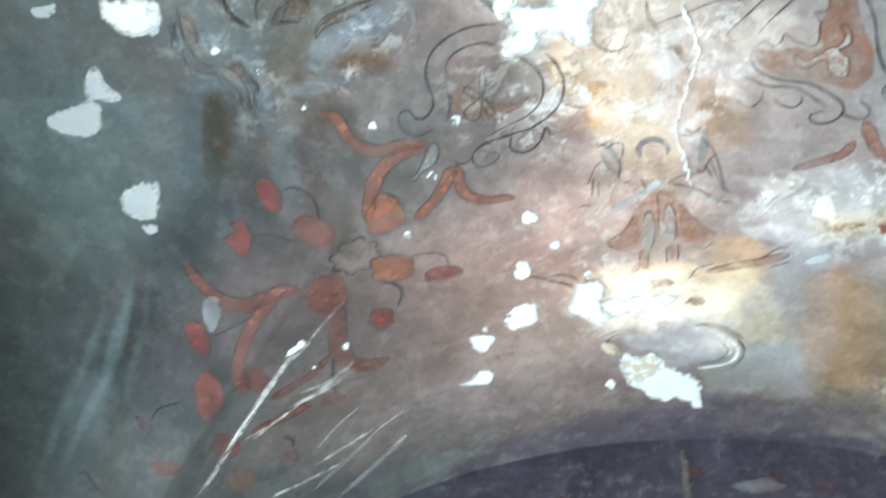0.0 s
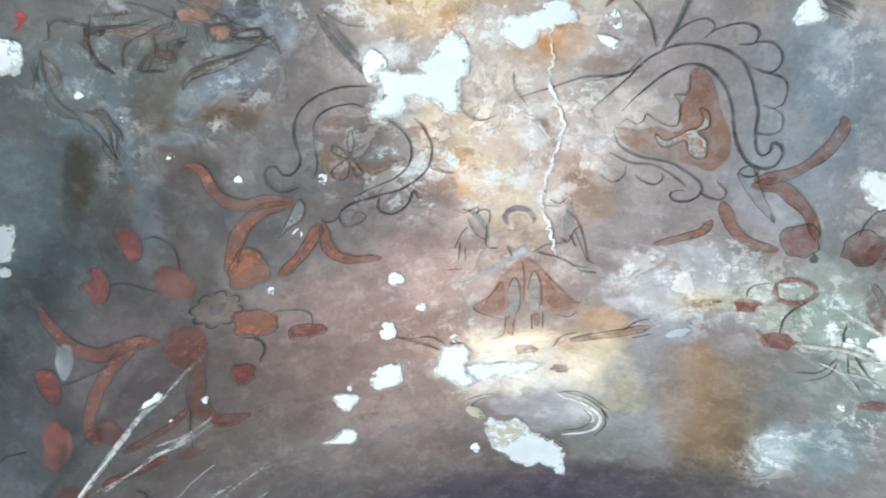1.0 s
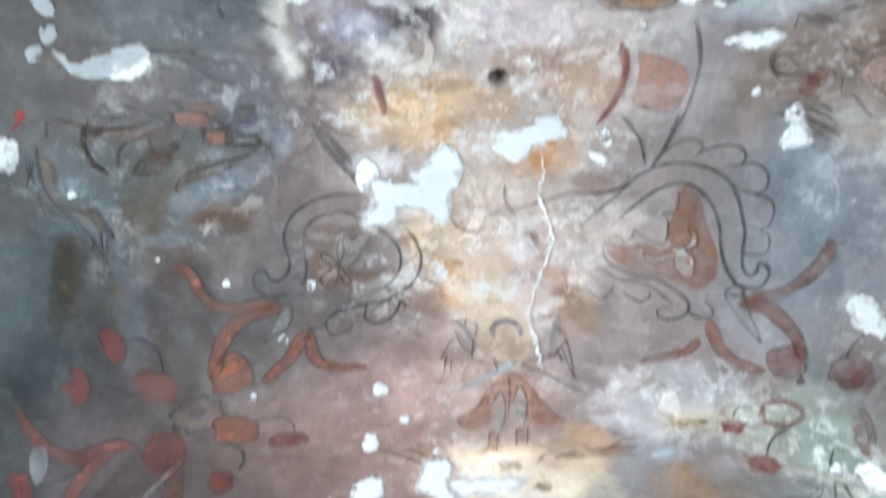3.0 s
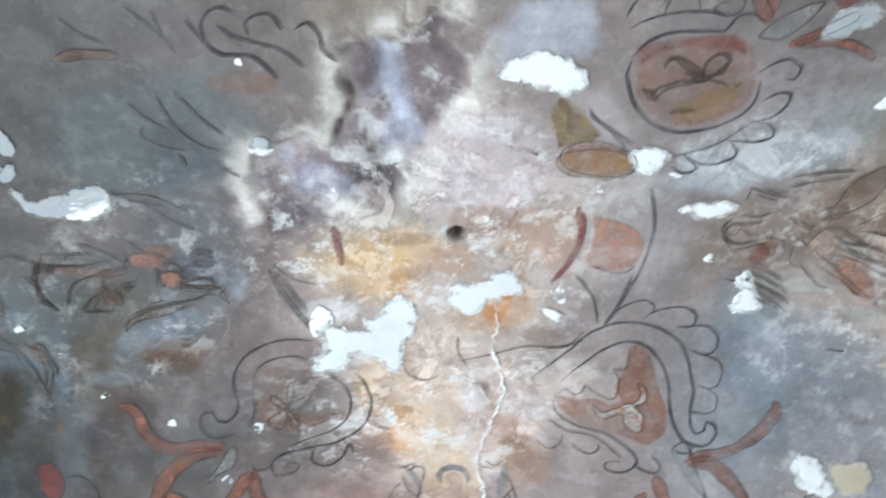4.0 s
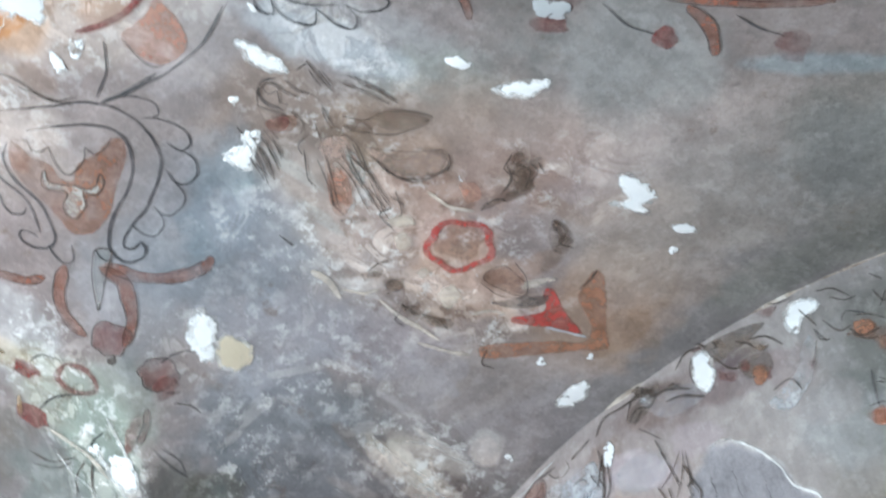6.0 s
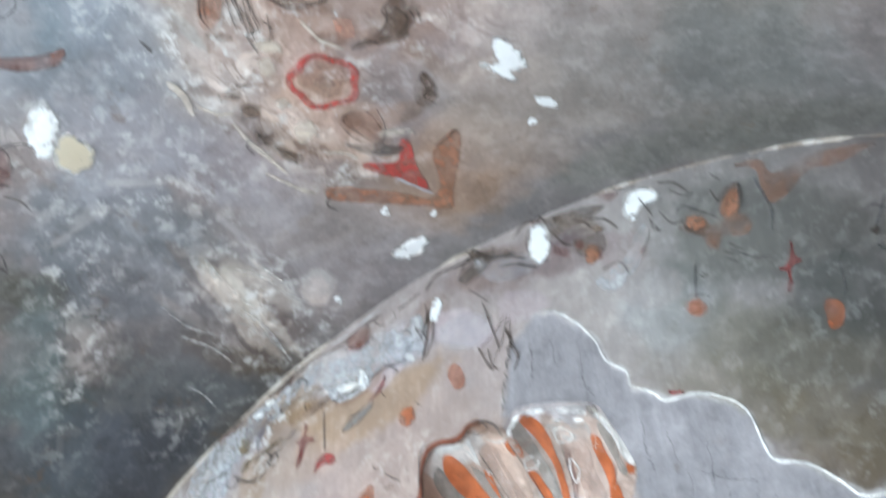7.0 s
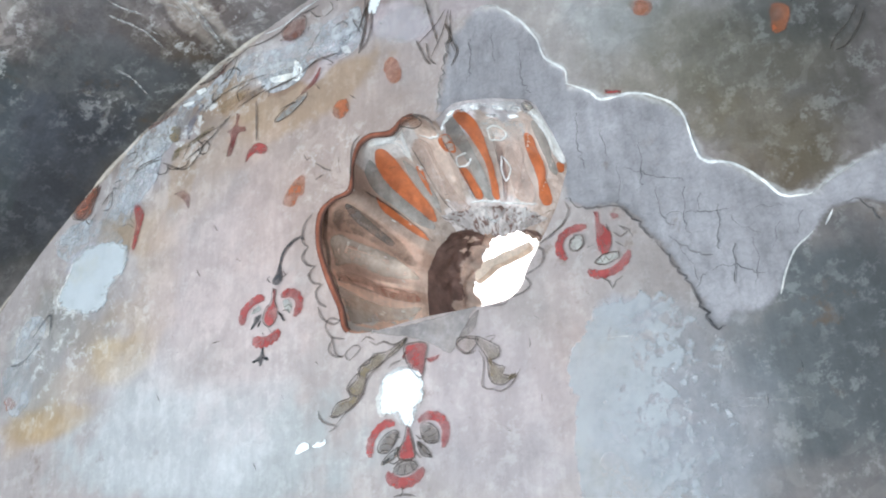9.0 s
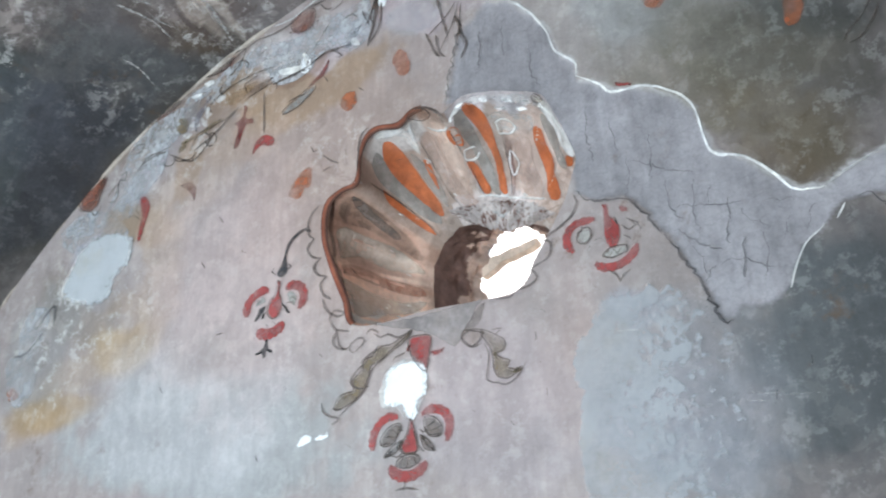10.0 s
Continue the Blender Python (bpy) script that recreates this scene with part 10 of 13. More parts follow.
wash(pendant_a, "leaf", EAST, [(0.608, 2.656), (0.583, 2.654), (0.600, 2.631), (0.624, 2.618), (0.614, 2.640)], BLACK)
wash(pendant_a, "leaf", EAST, [(0.541, 2.651), (0.523, 2.643), (0.511, 2.619), (0.523, 2.618), (0.534, 2.637)], BLACK)
wash(pendant_a, "leaf", EAST, [(0.586, 2.641), (0.589, 2.621), (0.599, 2.618), (0.596, 2.635)], BLACK)
stroke(pendant_a, "stalk", EAST, [(0.531, 2.771), (0.523, 2.803), (0.500, 2.823), (0.470, 2.833), (0.454, 2.821)], 0.0103, BLACK)
wash(pendant_a, "bud", EAST, [(0.533, 2.781), (0.520, 2.752), (0.525, 2.729), (0.542, 2.718), (0.560, 2.732), (0.550, 2.756)], BLACK)
stroke(pendant_a, "curl", EAST, [(0.564, 2.752), (0.573, 2.745), (0.560, 2.732)], 0.0068, BLACK)
stroke(pendant_a, "curl", EAST, [(0.520, 2.752), (0.513, 2.741), (0.525, 2.737)], 0.0067, BLACK)
wash(pendant_a, "tassel", EAST, [(0.580, 2.569), (0.573, 2.546), (0.559, 2.529), (0.576, 2.536), (0.579, 2.522), (0.591, 2.516), (0.595, 2.531), (0.618, 2.531), (0.604, 2.542), (0.590, 2.551)], BLACK)
stroke(pendant_a, "hatch", EAST, [(0.515, 2.655), (0.503, 2.659), (0.492, 2.649)], 0.0049, TAUPE_DARK)
stroke(pendant_a, "hatch", EAST, [(0.523, 2.646), (0.503, 2.644), (0.496, 2.633)], 0.0049, TAUPE_DARK)
stroke(pendant_a, "hatch", EAST, [(0.603, 2.667), (0.612, 2.675), (0.608, 2.662)], 0.0051, TAUPE_DARK)
stroke(pendant_a, "hatch", EAST, [(0.574, 2.594), (0.581, 2.604)], 0.0050, TAUPE_DARK)
stroke(pendant_a, "hatch", EAST, [(0.553, 2.598), (0.561, 2.608)], 0.0049, TAUPE_DARK)
pendant_b = thing("painted_pendant_flower", "large red carnation drop hanging below the shell window", "painting", "red pendant flowers round the shell")
crescent(pendant_b, "petal", EAST, [(0.275, 2.235), (0.272, 2.267), (0.256, 2.290), (0.232, 2.302), (0.207, 2.298)], 0.0194, CARMINE, -1)
crescent(pendant_b, "petal", EAST, [(0.150, 2.293), (0.124, 2.299), (0.096, 2.289), (0.082, 2.262), (0.089, 2.223)], 0.0201, CARMINE, -1)
crescent(pendant_b, "petal", EAST, [(0.234, 2.195), (0.215, 2.176), (0.191, 2.167), (0.164, 2.171), (0.138, 2.189)], 0.0239, CARMINE, 1)
wash(pendant_b, "petal_inside", EAST, [(0.253, 2.244), (0.248, 2.267), (0.231, 2.281), (0.206, 2.283), (0.197, 2.276), (0.225, 2.239)], TAUPE, True)
wash(pendant_b, "petal_inside", EAST, [(0.140, 2.285), (0.118, 2.282), (0.099, 2.262), (0.100, 2.239), (0.126, 2.240), (0.141, 2.260)], TAUPE, True)
wash(pendant_b, "petal_inside", EAST, [(0.215, 2.195), (0.202, 2.209), (0.172, 2.210), (0.154, 2.196), (0.169, 2.185), (0.196, 2.183)], TAUPE, True)
wash(pendant_b, "stem", EAST, [(0.177, 2.288), (0.168, 2.270), (0.162, 2.242), (0.161, 2.214), (0.196, 2.218), (0.201, 2.237), (0.187, 2.259)], CARMINE, True)
wash(pendant_b, "leaf", EAST, [(0.202, 2.244), (0.226, 2.235), (0.245, 2.215), (0.214, 2.223)], GREY, True)
wash(pendant_b, "leaf", EAST, [(0.152, 2.248), (0.133, 2.231), (0.117, 2.210), (0.141, 2.217)], TAUPE, True)
stroke(pendant_b, "hatch", EAST, [(0.211, 2.251), (0.232, 2.259), (0.245, 2.257)], 0.0041, TAUPE_DARK)
stroke(pendant_b, "hatch", EAST, [(0.207, 2.260), (0.221, 2.272), (0.233, 2.274)], 0.0041, TAUPE_DARK)
stroke(pendant_b, "hatch", EAST, [(0.201, 2.267), (0.210, 2.277), (0.218, 2.281)], 0.0041, TAUPE_DARK)
stroke(pendant_b, "hatch", EAST, [(0.225, 2.242), (0.240, 2.246), (0.250, 2.242)], 0.0041, TAUPE_DARK)
stroke(pendant_b, "hatch", EAST, [(0.136, 2.264), (0.121, 2.269), (0.115, 2.274)], 0.0040, TAUPE_DARK)
stroke(pendant_b, "hatch", EAST, [(0.130, 2.253), (0.114, 2.255), (0.104, 2.259)], 0.0039, TAUPE_DARK)
stroke(pendant_b, "hatch", EAST, [(0.128, 2.245), (0.111, 2.242), (0.102, 2.243)], 0.0039, TAUPE_DARK)
stroke(pendant_b, "hatch", EAST, [(0.198, 2.206), (0.204, 2.195), (0.204, 2.188)], 0.0040, TAUPE_DARK)
stroke(pendant_b, "hatch", EAST, [(0.184, 2.206), (0.186, 2.192), (0.187, 2.184)], 0.0040, TAUPE_DARK)
stroke(pendant_b, "hatch", EAST, [(0.170, 2.204), (0.166, 2.193), (0.160, 2.189)], 0.0039, TAUPE_DARK)
stroke(pendant_b, "curl", EAST, [(0.168, 2.299), (0.178, 2.282)], 0.0054, TAUPE_DARK)
stroke(pendant_b, "curl", EAST, [(0.193, 2.265), (0.207, 2.269), (0.202, 2.278)], 0.0054, TAUPE_DARK)
stroke(pendant_b, "curl", EAST, [(0.155, 2.263), (0.146, 2.253), (0.136, 2.254), (0.141, 2.265)], 0.0053, TAUPE_DARK)
stroke(pendant_b, "curl", EAST, [(0.192, 2.220), (0.212, 2.211), (0.226, 2.216)], 0.0053, TAUPE_DARK)
stroke(pendant_b, "curl", EAST, [(0.157, 2.228), (0.148, 2.214), (0.141, 2.211)], 0.0053, TAUPE_DARK)
stroke(pendant_b, "curl", EAST, [(0.194, 2.159), (0.192, 2.147), (0.198, 2.138)], 0.0052, TAUPE_DARK)
stroke(pendant_b, "curl", EAST, [(0.215, 2.141), (0.186, 2.141), (0.159, 2.132)], 0.0052, TAUPE_DARK)
pendant_c = thing("painted_pendant_flower", "red carnation beside bare grey mortar on the wall", "painting", "red pendant flowers round the shell")
crescent(pendant_c, "petal", EAST, [(-0.232, 2.569), (-0.219, 2.596), (-0.226, 2.621), (-0.248, 2.634), (-0.286, 2.633)], 0.0185, CARMINE, -1)
crescent(pendant_c, "petal", EAST, [(-0.276, 2.533), (-0.298, 2.518), (-0.331, 2.518), (-0.356, 2.532), (-0.371, 2.553)], 0.0189, CARMINE, 1)
wash(pendant_c, "petal", EAST, [(-0.305, 2.663), (-0.320, 2.659), (-0.320, 2.633), (-0.337, 2.607), (-0.340, 2.580), (-0.324, 2.555), (-0.304, 2.569), (-0.300, 2.598), (-0.302, 2.631)], CARMINE)
wash(pendant_c, "petal", EAST, [(-0.337, 2.647), (-0.353, 2.649), (-0.359, 2.632), (-0.344, 2.631)], CARMINE)
wash(pendant_c, "petal_inside", EAST, [(-0.242, 2.593), (-0.247, 2.614), (-0.269, 2.618), (-0.274, 2.597), (-0.259, 2.582)], GREY_PALE, True)
wash(pendant_c, "petal_inside", EAST, [(-0.294, 2.546), (-0.318, 2.558), (-0.347, 2.555), (-0.349, 2.541), (-0.315, 2.535)], GREY_PALE, True)
stroke(pendant_c, "curl", EAST, [(-0.299, 2.545), (-0.307, 2.553), (-0.311, 2.541), (-0.320, 2.552), (-0.326, 2.540), (-0.335, 2.550)], 0.0044, TAUPE_DARK)
stroke(pendant_c, "curl", EAST, [(-0.248, 2.599), (-0.244, 2.611), (-0.255, 2.613), (-0.253, 2.622), (-0.266, 2.618)], 0.0046, TAUPE_DARK)
stroke(pendant_c, "curl", EAST, [(-0.272, 2.576), (-0.260, 2.566)], 0.0045, TAUPE_DARK)
stroke(pendant_c, "curl", EAST, [(-0.280, 2.584), (-0.294, 2.586)], 0.0045, TAUPE_DARK)
stroke(pendant_c, "curl", EAST, [(-0.342, 2.603), (-0.357, 2.588), (-0.373, 2.594), (-0.358, 2.612)], 0.0044, TAUPE_DARK)
stroke(pendant_c, "curl", EAST, [(-0.344, 2.579), (-0.360, 2.564)], 0.0044, TAUPE_DARK)
stroke(pendant_c, "curl", EAST, [(-0.303, 2.510), (-0.320, 2.495), (-0.326, 2.478), (-0.335, 2.494), (-0.351, 2.500)], 0.0043, TAUPE_DARK)
stroke(pendant_c, "curl", EAST, [(-0.329, 2.626), (-0.332, 2.606)], 0.0045, TAUPE_DARK)
stroke(pendant_c, "curl", EAST, [(-0.355, 2.615), (-0.377, 2.598), (-0.384, 2.580)], 0.0044, TAUPE_DARK)
shell_edge = thing("painted_scallop_border", "thin brown scalloped border drawn round the shell window", "painting")
stroke(shell_edge, "scallop", EAST, [(0.428, 2.889), (0.456, 2.862), (0.461, 2.816), (0.442, 2.798)], 0.0085, TAUPE_DARK)
stroke(shell_edge, "scallop", EAST, [(0.442, 2.798), (0.463, 2.778), (0.447, 2.750), (0.421, 2.740)], 0.0083, TAUPE_DARK)
stroke(shell_edge, "scallop", EAST, [(0.421, 2.740), (0.442, 2.721), (0.430, 2.697), (0.401, 2.685)], 0.0081, TAUPE_DARK)
stroke(shell_edge, "scallop", EAST, [(0.401, 2.685), (0.421, 2.671), (0.413, 2.643), (0.388, 2.622)], 0.0080, TAUPE_DARK)
stroke(shell_edge, "scallop", EAST, [(0.413, 2.628), (0.402, 2.596), (0.369, 2.574), (0.348, 2.578)], 0.0077, TAUPE_DARK)
stroke(shell_edge, "scallop", EAST, [(0.348, 2.578), (0.380, 2.591), (0.393, 2.573), (0.376, 2.543), (0.337, 2.530)], 0.0078, TAUPE_DARK)
stroke(shell_edge, "scallop", EAST, [(0.372, 2.539), (0.386, 2.514), (0.365, 2.491), (0.341, 2.489)], 0.0076, TAUPE_DARK)
stroke(shell_edge, "scallop", EAST, [(-0.245, 2.704), (-0.250, 2.686), (-0.236, 2.658), (-0.200, 2.635), (-0.158, 2.620)], 0.0067, TAUPE_DARK)
stroke(shell_edge, "scallop", EAST, [(-0.158, 2.620), (-0.180, 2.607), (-0.174, 2.575), (-0.132, 2.560)], 0.0067, TAUPE_DARK)
stroke(shell_edge, "scallop", EAST, [(-0.132, 2.560), (-0.146, 2.536), (-0.126, 2.522), (-0.094, 2.519)], 0.0066, TAUPE_DARK)
stroke(shell_edge, "scallop", EAST, [(-0.094, 2.519), (-0.080, 2.507), (-0.045, 2.510)], 0.0067, TAUPE_DARK)
stroke(shell_edge, "scallop", EAST, [(0.148, 3.066), (0.115, 3.061), (0.084, 3.036), (0.067, 3.001)], 0.0081, TAUPE_DARK)
stroke(shell_edge, "scallop", EAST, [(0.282, 3.065), (0.308, 3.038), (0.315, 2.945)], 0.0086, TAUPE_DARK)
leaf_scroll = thing("painted_leaf_scroll", "pair of olive acanthus leaves under the shell sill", "painting")
wash(leaf_scroll, "leaf", EAST, [(0.169, 2.490), (0.195, 2.479), (0.221, 2.469), (0.260, 2.473), (0.271, 2.453), (0.295, 2.448), (0.304, 2.424), (0.326, 2.407), (0.324, 2.385), (0.361, 2.377), (0.377, 2.350), (0.358, 2.347), (0.320, 2.360), (0.296, 2.384), (0.283, 2.408), (0.277, 2.431), (0.246, 2.440), (0.218, 2.454), (0.180, 2.472)], OLIVE, True)
wash(leaf_scroll, "leaf", EAST, [(-0.006, 2.450), (-0.037, 2.432), (-0.060, 2.416), (-0.058, 2.394), (-0.036, 2.389), (-0.054, 2.374), (-0.069, 2.366), (-0.060, 2.353), (-0.083, 2.343), (-0.093, 2.348), (-0.071, 2.330), (-0.040, 2.335), (-0.031, 2.364), (-0.026, 2.401), (-0.011, 2.426)], OLIVE, True)
stroke(leaf_scroll, "vein", EAST, [(0.169, 2.487), (0.218, 2.458), (0.272, 2.422), (0.296, 2.378), (0.340, 2.347), (0.362, 2.329)], 0.0057, TAUPE_DARK)
stroke(leaf_scroll, "vein", EAST, [(0.413, 2.371), (0.408, 2.352), (0.387, 2.334), (0.362, 2.325), (0.382, 2.316)], 0.0058, TAUPE_DARK)
stroke(leaf_scroll, "vein", EAST, [(0.295, 2.438), (0.314, 2.431), (0.333, 2.405), (0.314, 2.385), (0.284, 2.384)], 0.0059, TAUPE_DARK)
stroke(leaf_scroll, "vein", EAST, [(0.248, 2.470), (0.276, 2.460), (0.301, 2.446), (0.295, 2.421)], 0.0059, TAUPE_DARK)
stroke(leaf_scroll, "vein", EAST, [(0.219, 2.427), (0.211, 2.435), (0.186, 2.440)], 0.0057, TAUPE_DARK)
stroke(leaf_scroll, "vein", EAST, [(0.358, 2.344), (0.382, 2.351)], 0.0058, TAUPE_DARK)
stroke(leaf_scroll, "vein", EAST, [(-0.006, 2.450), (0.021, 2.456), (0.041, 2.443), (0.017, 2.416), (-0.004, 2.419)], 0.0054, TAUPE_DARK)
stroke(leaf_scroll, "vein", EAST, [(-0.011, 2.417), (-0.022, 2.385), (-0.013, 2.337), (-0.038, 2.325), (-0.057, 2.316), (-0.082, 2.326), (-0.105, 2.354)], 0.0051, TAUPE_DARK)
stroke(leaf_scroll, "vein", EAST, [(-0.029, 2.442), (-0.054, 2.441), (-0.036, 2.429)], 0.0053, TAUPE_DARK)
stroke(leaf_scroll, "vein", EAST, [(0.325, 2.472), (0.294, 2.495), (0.312, 2.508), (0.338, 2.489), (0.325, 2.472)], 0.0060, TAUPE_DARK)
stroke(leaf_scroll, "vein", EAST, [(0.376, 2.543), (0.363, 2.497), (0.341, 2.484)], 0.0061, TAUPE_DARK)
stroke(leaf_scroll, "vein", EAST, [(0.270, 2.507), (0.250, 2.493), (0.229, 2.496), (0.202, 2.481), (0.178, 2.486)], 0.0058, TAUPE_DARK)
stroke(leaf_scroll, "vein", EAST, [(0.293, 2.511), (0.278, 2.519), (0.255, 2.505)], 0.0059, TAUPE_DARK)
wash(leaf_scroll, "collar", EAST, [(0.172, 2.474), (0.121, 2.465), (0.121, 2.435), (0.132, 2.391), (0.149, 2.400), (0.171, 2.434)], CARMINE, True)
wash(leaf_scroll, "collar", EAST, [(0.123, 2.433), (0.084, 2.432), (0.090, 2.420), (0.116, 2.417)], CARMINE)
wash(leaf_scroll, "collar", EAST, [(0.185, 2.453), (0.170, 2.460), (0.180, 2.438)], CARMINE)
wash(leaf_scroll, "fan", EAST, [(0.017, 2.455), (0.040, 2.458), (0.017, 2.493), (-0.018, 2.513), (-0.008, 2.473)], TAUPE)
wash(leaf_scroll, "husk", EAST, [(0.040, 2.456), (0.015, 2.452), (-0.010, 2.441), (0.003, 2.423), (0.023, 2.418), (0.041, 2.435)], BROWN_PALE, True)
petals = thing("painted_petals", "scattered orange petals painted on the white lunette", "painting")
wash(petals, "petal", EAST, [(0.209, 3.225), (0.205, 3.255), (0.182, 3.266), (0.158, 3.230), (0.156, 3.187), (0.185, 3.178)], ORANGE_BRIGHT)
wash(petals, "petal", EAST, [(0.371, 3.175), (0.353, 3.197), (0.323, 3.189), (0.315, 3.153), (0.341, 3.134), (0.368, 3.151)], ORANGE_BRIGHT)
wash(petals, "petal", EAST, [(0.529, 2.946), (0.507, 2.989), (0.475, 3.015), (0.454, 3.005), (0.457, 2.951), (0.475, 2.949), (0.492, 2.925)], ORANGE_BRIGHT)
wash(petals, "petal", EAST, [(0.655, 3.110), (0.646, 3.152), (0.608, 3.161), (0.579, 3.140), (0.588, 3.114), (0.626, 3.127)], CARMINE)
wash(petals, "petal", EAST, [(0.908, 3.097), (0.873, 3.104), (0.844, 3.068), (0.854, 3.032), (0.871, 3.067)], RED_DIM)
wash(petals, "petal", EAST, [(1.060, 3.101), (1.042, 3.109), (1.015, 3.072), (1.022, 3.017), (1.039, 2.966), (1.056, 2.974), (1.046, 3.042)], CARMINE)
wash(petals, "bird", EAST, [(0.697, 3.251), (0.695, 3.287), (0.678, 3.272), (0.681, 3.241), (0.657, 3.227), (0.656, 3.209), (0.684, 3.213), (0.701, 3.153), (0.725, 3.156), (0.712, 3.210), (0.729, 3.235), (0.713, 3.242)], RED_DARK)
stroke(petals, "stalk", EAST, [(0.622, 3.296), (0.620, 3.232), (0.616, 3.167)], 0.0078, TAUPE_DARK)
wash(petals, "petal", EAST, [(0.556, 3.213), (0.515, 3.238), (0.459, 3.261), (0.449, 3.245), (0.496, 3.212), (0.542, 3.201)], GREY, True)
wash(petals, "petal", EAST, [(1.304, 3.149), (1.266, 3.213), (1.218, 3.235), (1.226, 3.171), (1.267, 3.132)], RED_DIM, True)
dab(petals, "petal", EAST, (1.478, 2.610), (-0.024, -0.005), (-0.004, -0.022), ORANGE_BRIGHT)
wash(petals, "petal", EAST, [(0.548, 3.470), (0.499, 3.482), (0.460, 3.504), (0.470, 3.460), (0.508, 3.448)], RED_DIM)
wash(petals, "petal", EAST, [(0.800, 3.426), (0.750, 3.470), (0.736, 3.470), (0.742, 3.438), (0.783, 3.411)], RED_DIM)
wash(petals, "petal", EAST, [(1.036, 3.352), (0.989, 3.368), (0.946, 3.371), (0.976, 3.343)], RED_DIM)
dab(petals, "petal", EAST, (-0.382, 2.936), (-0.023, -0.009), (0.001, -0.009), CARMINE)
wash(petals, "petal", EAST, [(-0.446, 3.148), (-0.465, 3.153), (-0.486, 3.139), (-0.490, 3.113), (-0.478, 3.103), (-0.456, 3.116)], ORANGE_BRIGHT)
wash(petals, "petal", EAST, [(-0.745, 3.015), (-0.771, 3.011), (-0.784, 2.983), (-0.771, 2.946), (-0.752, 2.937), (-0.736, 2.949)], ORANGE_BRIGHT)
stroke(petals, "tuft", EAST, [(0.019, 3.338), (0.054, 3.301), (0.102, 3.268)], 0.0038, TAUPE_DARK)
stroke(petals, "tuft", EAST, [(0.011, 3.335), (0.031, 3.273), (0.067, 3.211)], 0.0038, TAUPE_DARK)
stroke(petals, "tuft", EAST, [(0.003, 3.331), (0.011, 3.248), (0.002, 3.206)], 0.0037, TAUPE_DARK)
stroke(petals, "tuft", EAST, [(0.276, 3.323), (0.249, 3.366), (0.238, 3.435)], 0.0093, TAUPE_DARK)
stroke(petals, "leaf_line", EAST, [(0.593, 3.313), (0.497, 3.322), (0.422, 3.347), (0.348, 3.344)], 0.0096, UMBER)
stroke(petals, "leaf_line", EAST, [(0.869, 3.193), (0.789, 3.229), (0.711, 3.284)], 0.0082, UMBER)
stroke(petals, "leaf_line", EAST, [(0.955, 3.213), (0.867, 3.165), (0.809, 3.214), (0.831, 3.244)], 0.0082, UMBER)
stroke(petals, "leaf_line", EAST, [(0.914, 3.236), (0.852, 3.242), (0.771, 3.269)], 0.0166, OLIVE)
stroke(petals, "leaf_line", EAST, [(-0.840, 2.863), (-0.856, 2.888), (-0.883, 2.911), (-0.906, 2.943)], 0.0048, UMBER)
stroke(petals, "leaf_line", EAST, [(-0.850, 2.856), (-0.872, 2.860), (-0.902, 2.896), (-0.918, 2.924)], 0.0048, UMBER)
stroke(petals, "leaf_line", EAST, [(1.413, 2.791), (1.373, 2.833), (1.348, 2.844), (1.342, 2.774)], 0.0085, GREY_DARK)
stroke(petals, "leaf_line", EAST, [(1.494, 2.724), (1.437, 2.728), (1.377, 2.782)], 0.0085, GREY_DARK)
wash(petals, "petal", EAST, [(-0.480, 3.367), (-0.524, 3.367), (-0.553, 3.366), (-0.568, 3.332), (-0.608, 3.391), (-0.647, 3.421), (-0.643, 3.355), (-0.623, 3.304), (-0.649, 3.282), (-0.621, 3.265), (-0.581, 3.290), (-0.564, 3.256), (-0.537, 3.278), (-0.529, 3.316)], ORANGE_DIM)
wash(petals, "petal", EAST, [(-0.653, 3.473), (-0.714, 3.461), (-0.743, 3.400), (-0.839, 3.405), (-0.969, 3.356), (-0.877, 3.343), (-0.815, 3.360), (-0.753, 3.323), (-0.709, 3.317), (-0.697, 3.380), (-0.695, 3.435)], ORANGE_DIM)
dab(petals, "petal", EAST, (-0.478, 3.126), (-0.026, -0.011), (0.005, -0.025), ORANGE_BRIGHT)
dab(petals, "petal", EAST, (-0.263, 3.402), (-0.024, -0.012), (0.004, -0.028), RED_DIM)
dab(petals, "petal", EAST, (-0.179, 3.450), (-0.019, -0.009), (0.002, -0.021), RED_DIM)
stroke(petals, "stalk", EAST, [(-0.499, 3.244), (-0.487, 3.191), (-0.482, 3.151)], 0.0068, GREY_DARK)
stroke(petals, "stalk", EAST, [(-0.830, 3.126), (-0.805, 3.091), (-0.800, 3.031), (-0.787, 3.000)], 0.0059, GREY_DARK)
stroke(petals, "stalk", EAST, [(-0.652, 3.419), (-0.640, 3.357)], 0.0069, GREY_DARK)
stroke(petals, "stalk", EAST, [(-0.690, 3.411), (-0.704, 3.314), (-0.693, 3.243)], 0.0067, GREY_DARK)
stroke(petals, "stalk", EAST, [(-0.487, 3.409), (-0.505, 3.427), (-0.543, 3.389)], 0.0073, GREY_DARK)
stroke(petals, "stalk", EAST, [(-0.890, 3.193), (-0.915, 3.196), (-0.951, 3.145), (-0.929, 3.109)], 0.0059, GREY_DARK)
stroke(petals, "stalk", EAST, [(-0.945, 3.213), (-0.923, 3.176), (-0.901, 3.139)], 0.0060, GREY_DARK)
stroke(petals, "stalk", EAST, [(-0.890, 3.097), (-0.915, 3.054), (-0.950, 3.030)], 0.0058, GREY_DARK)
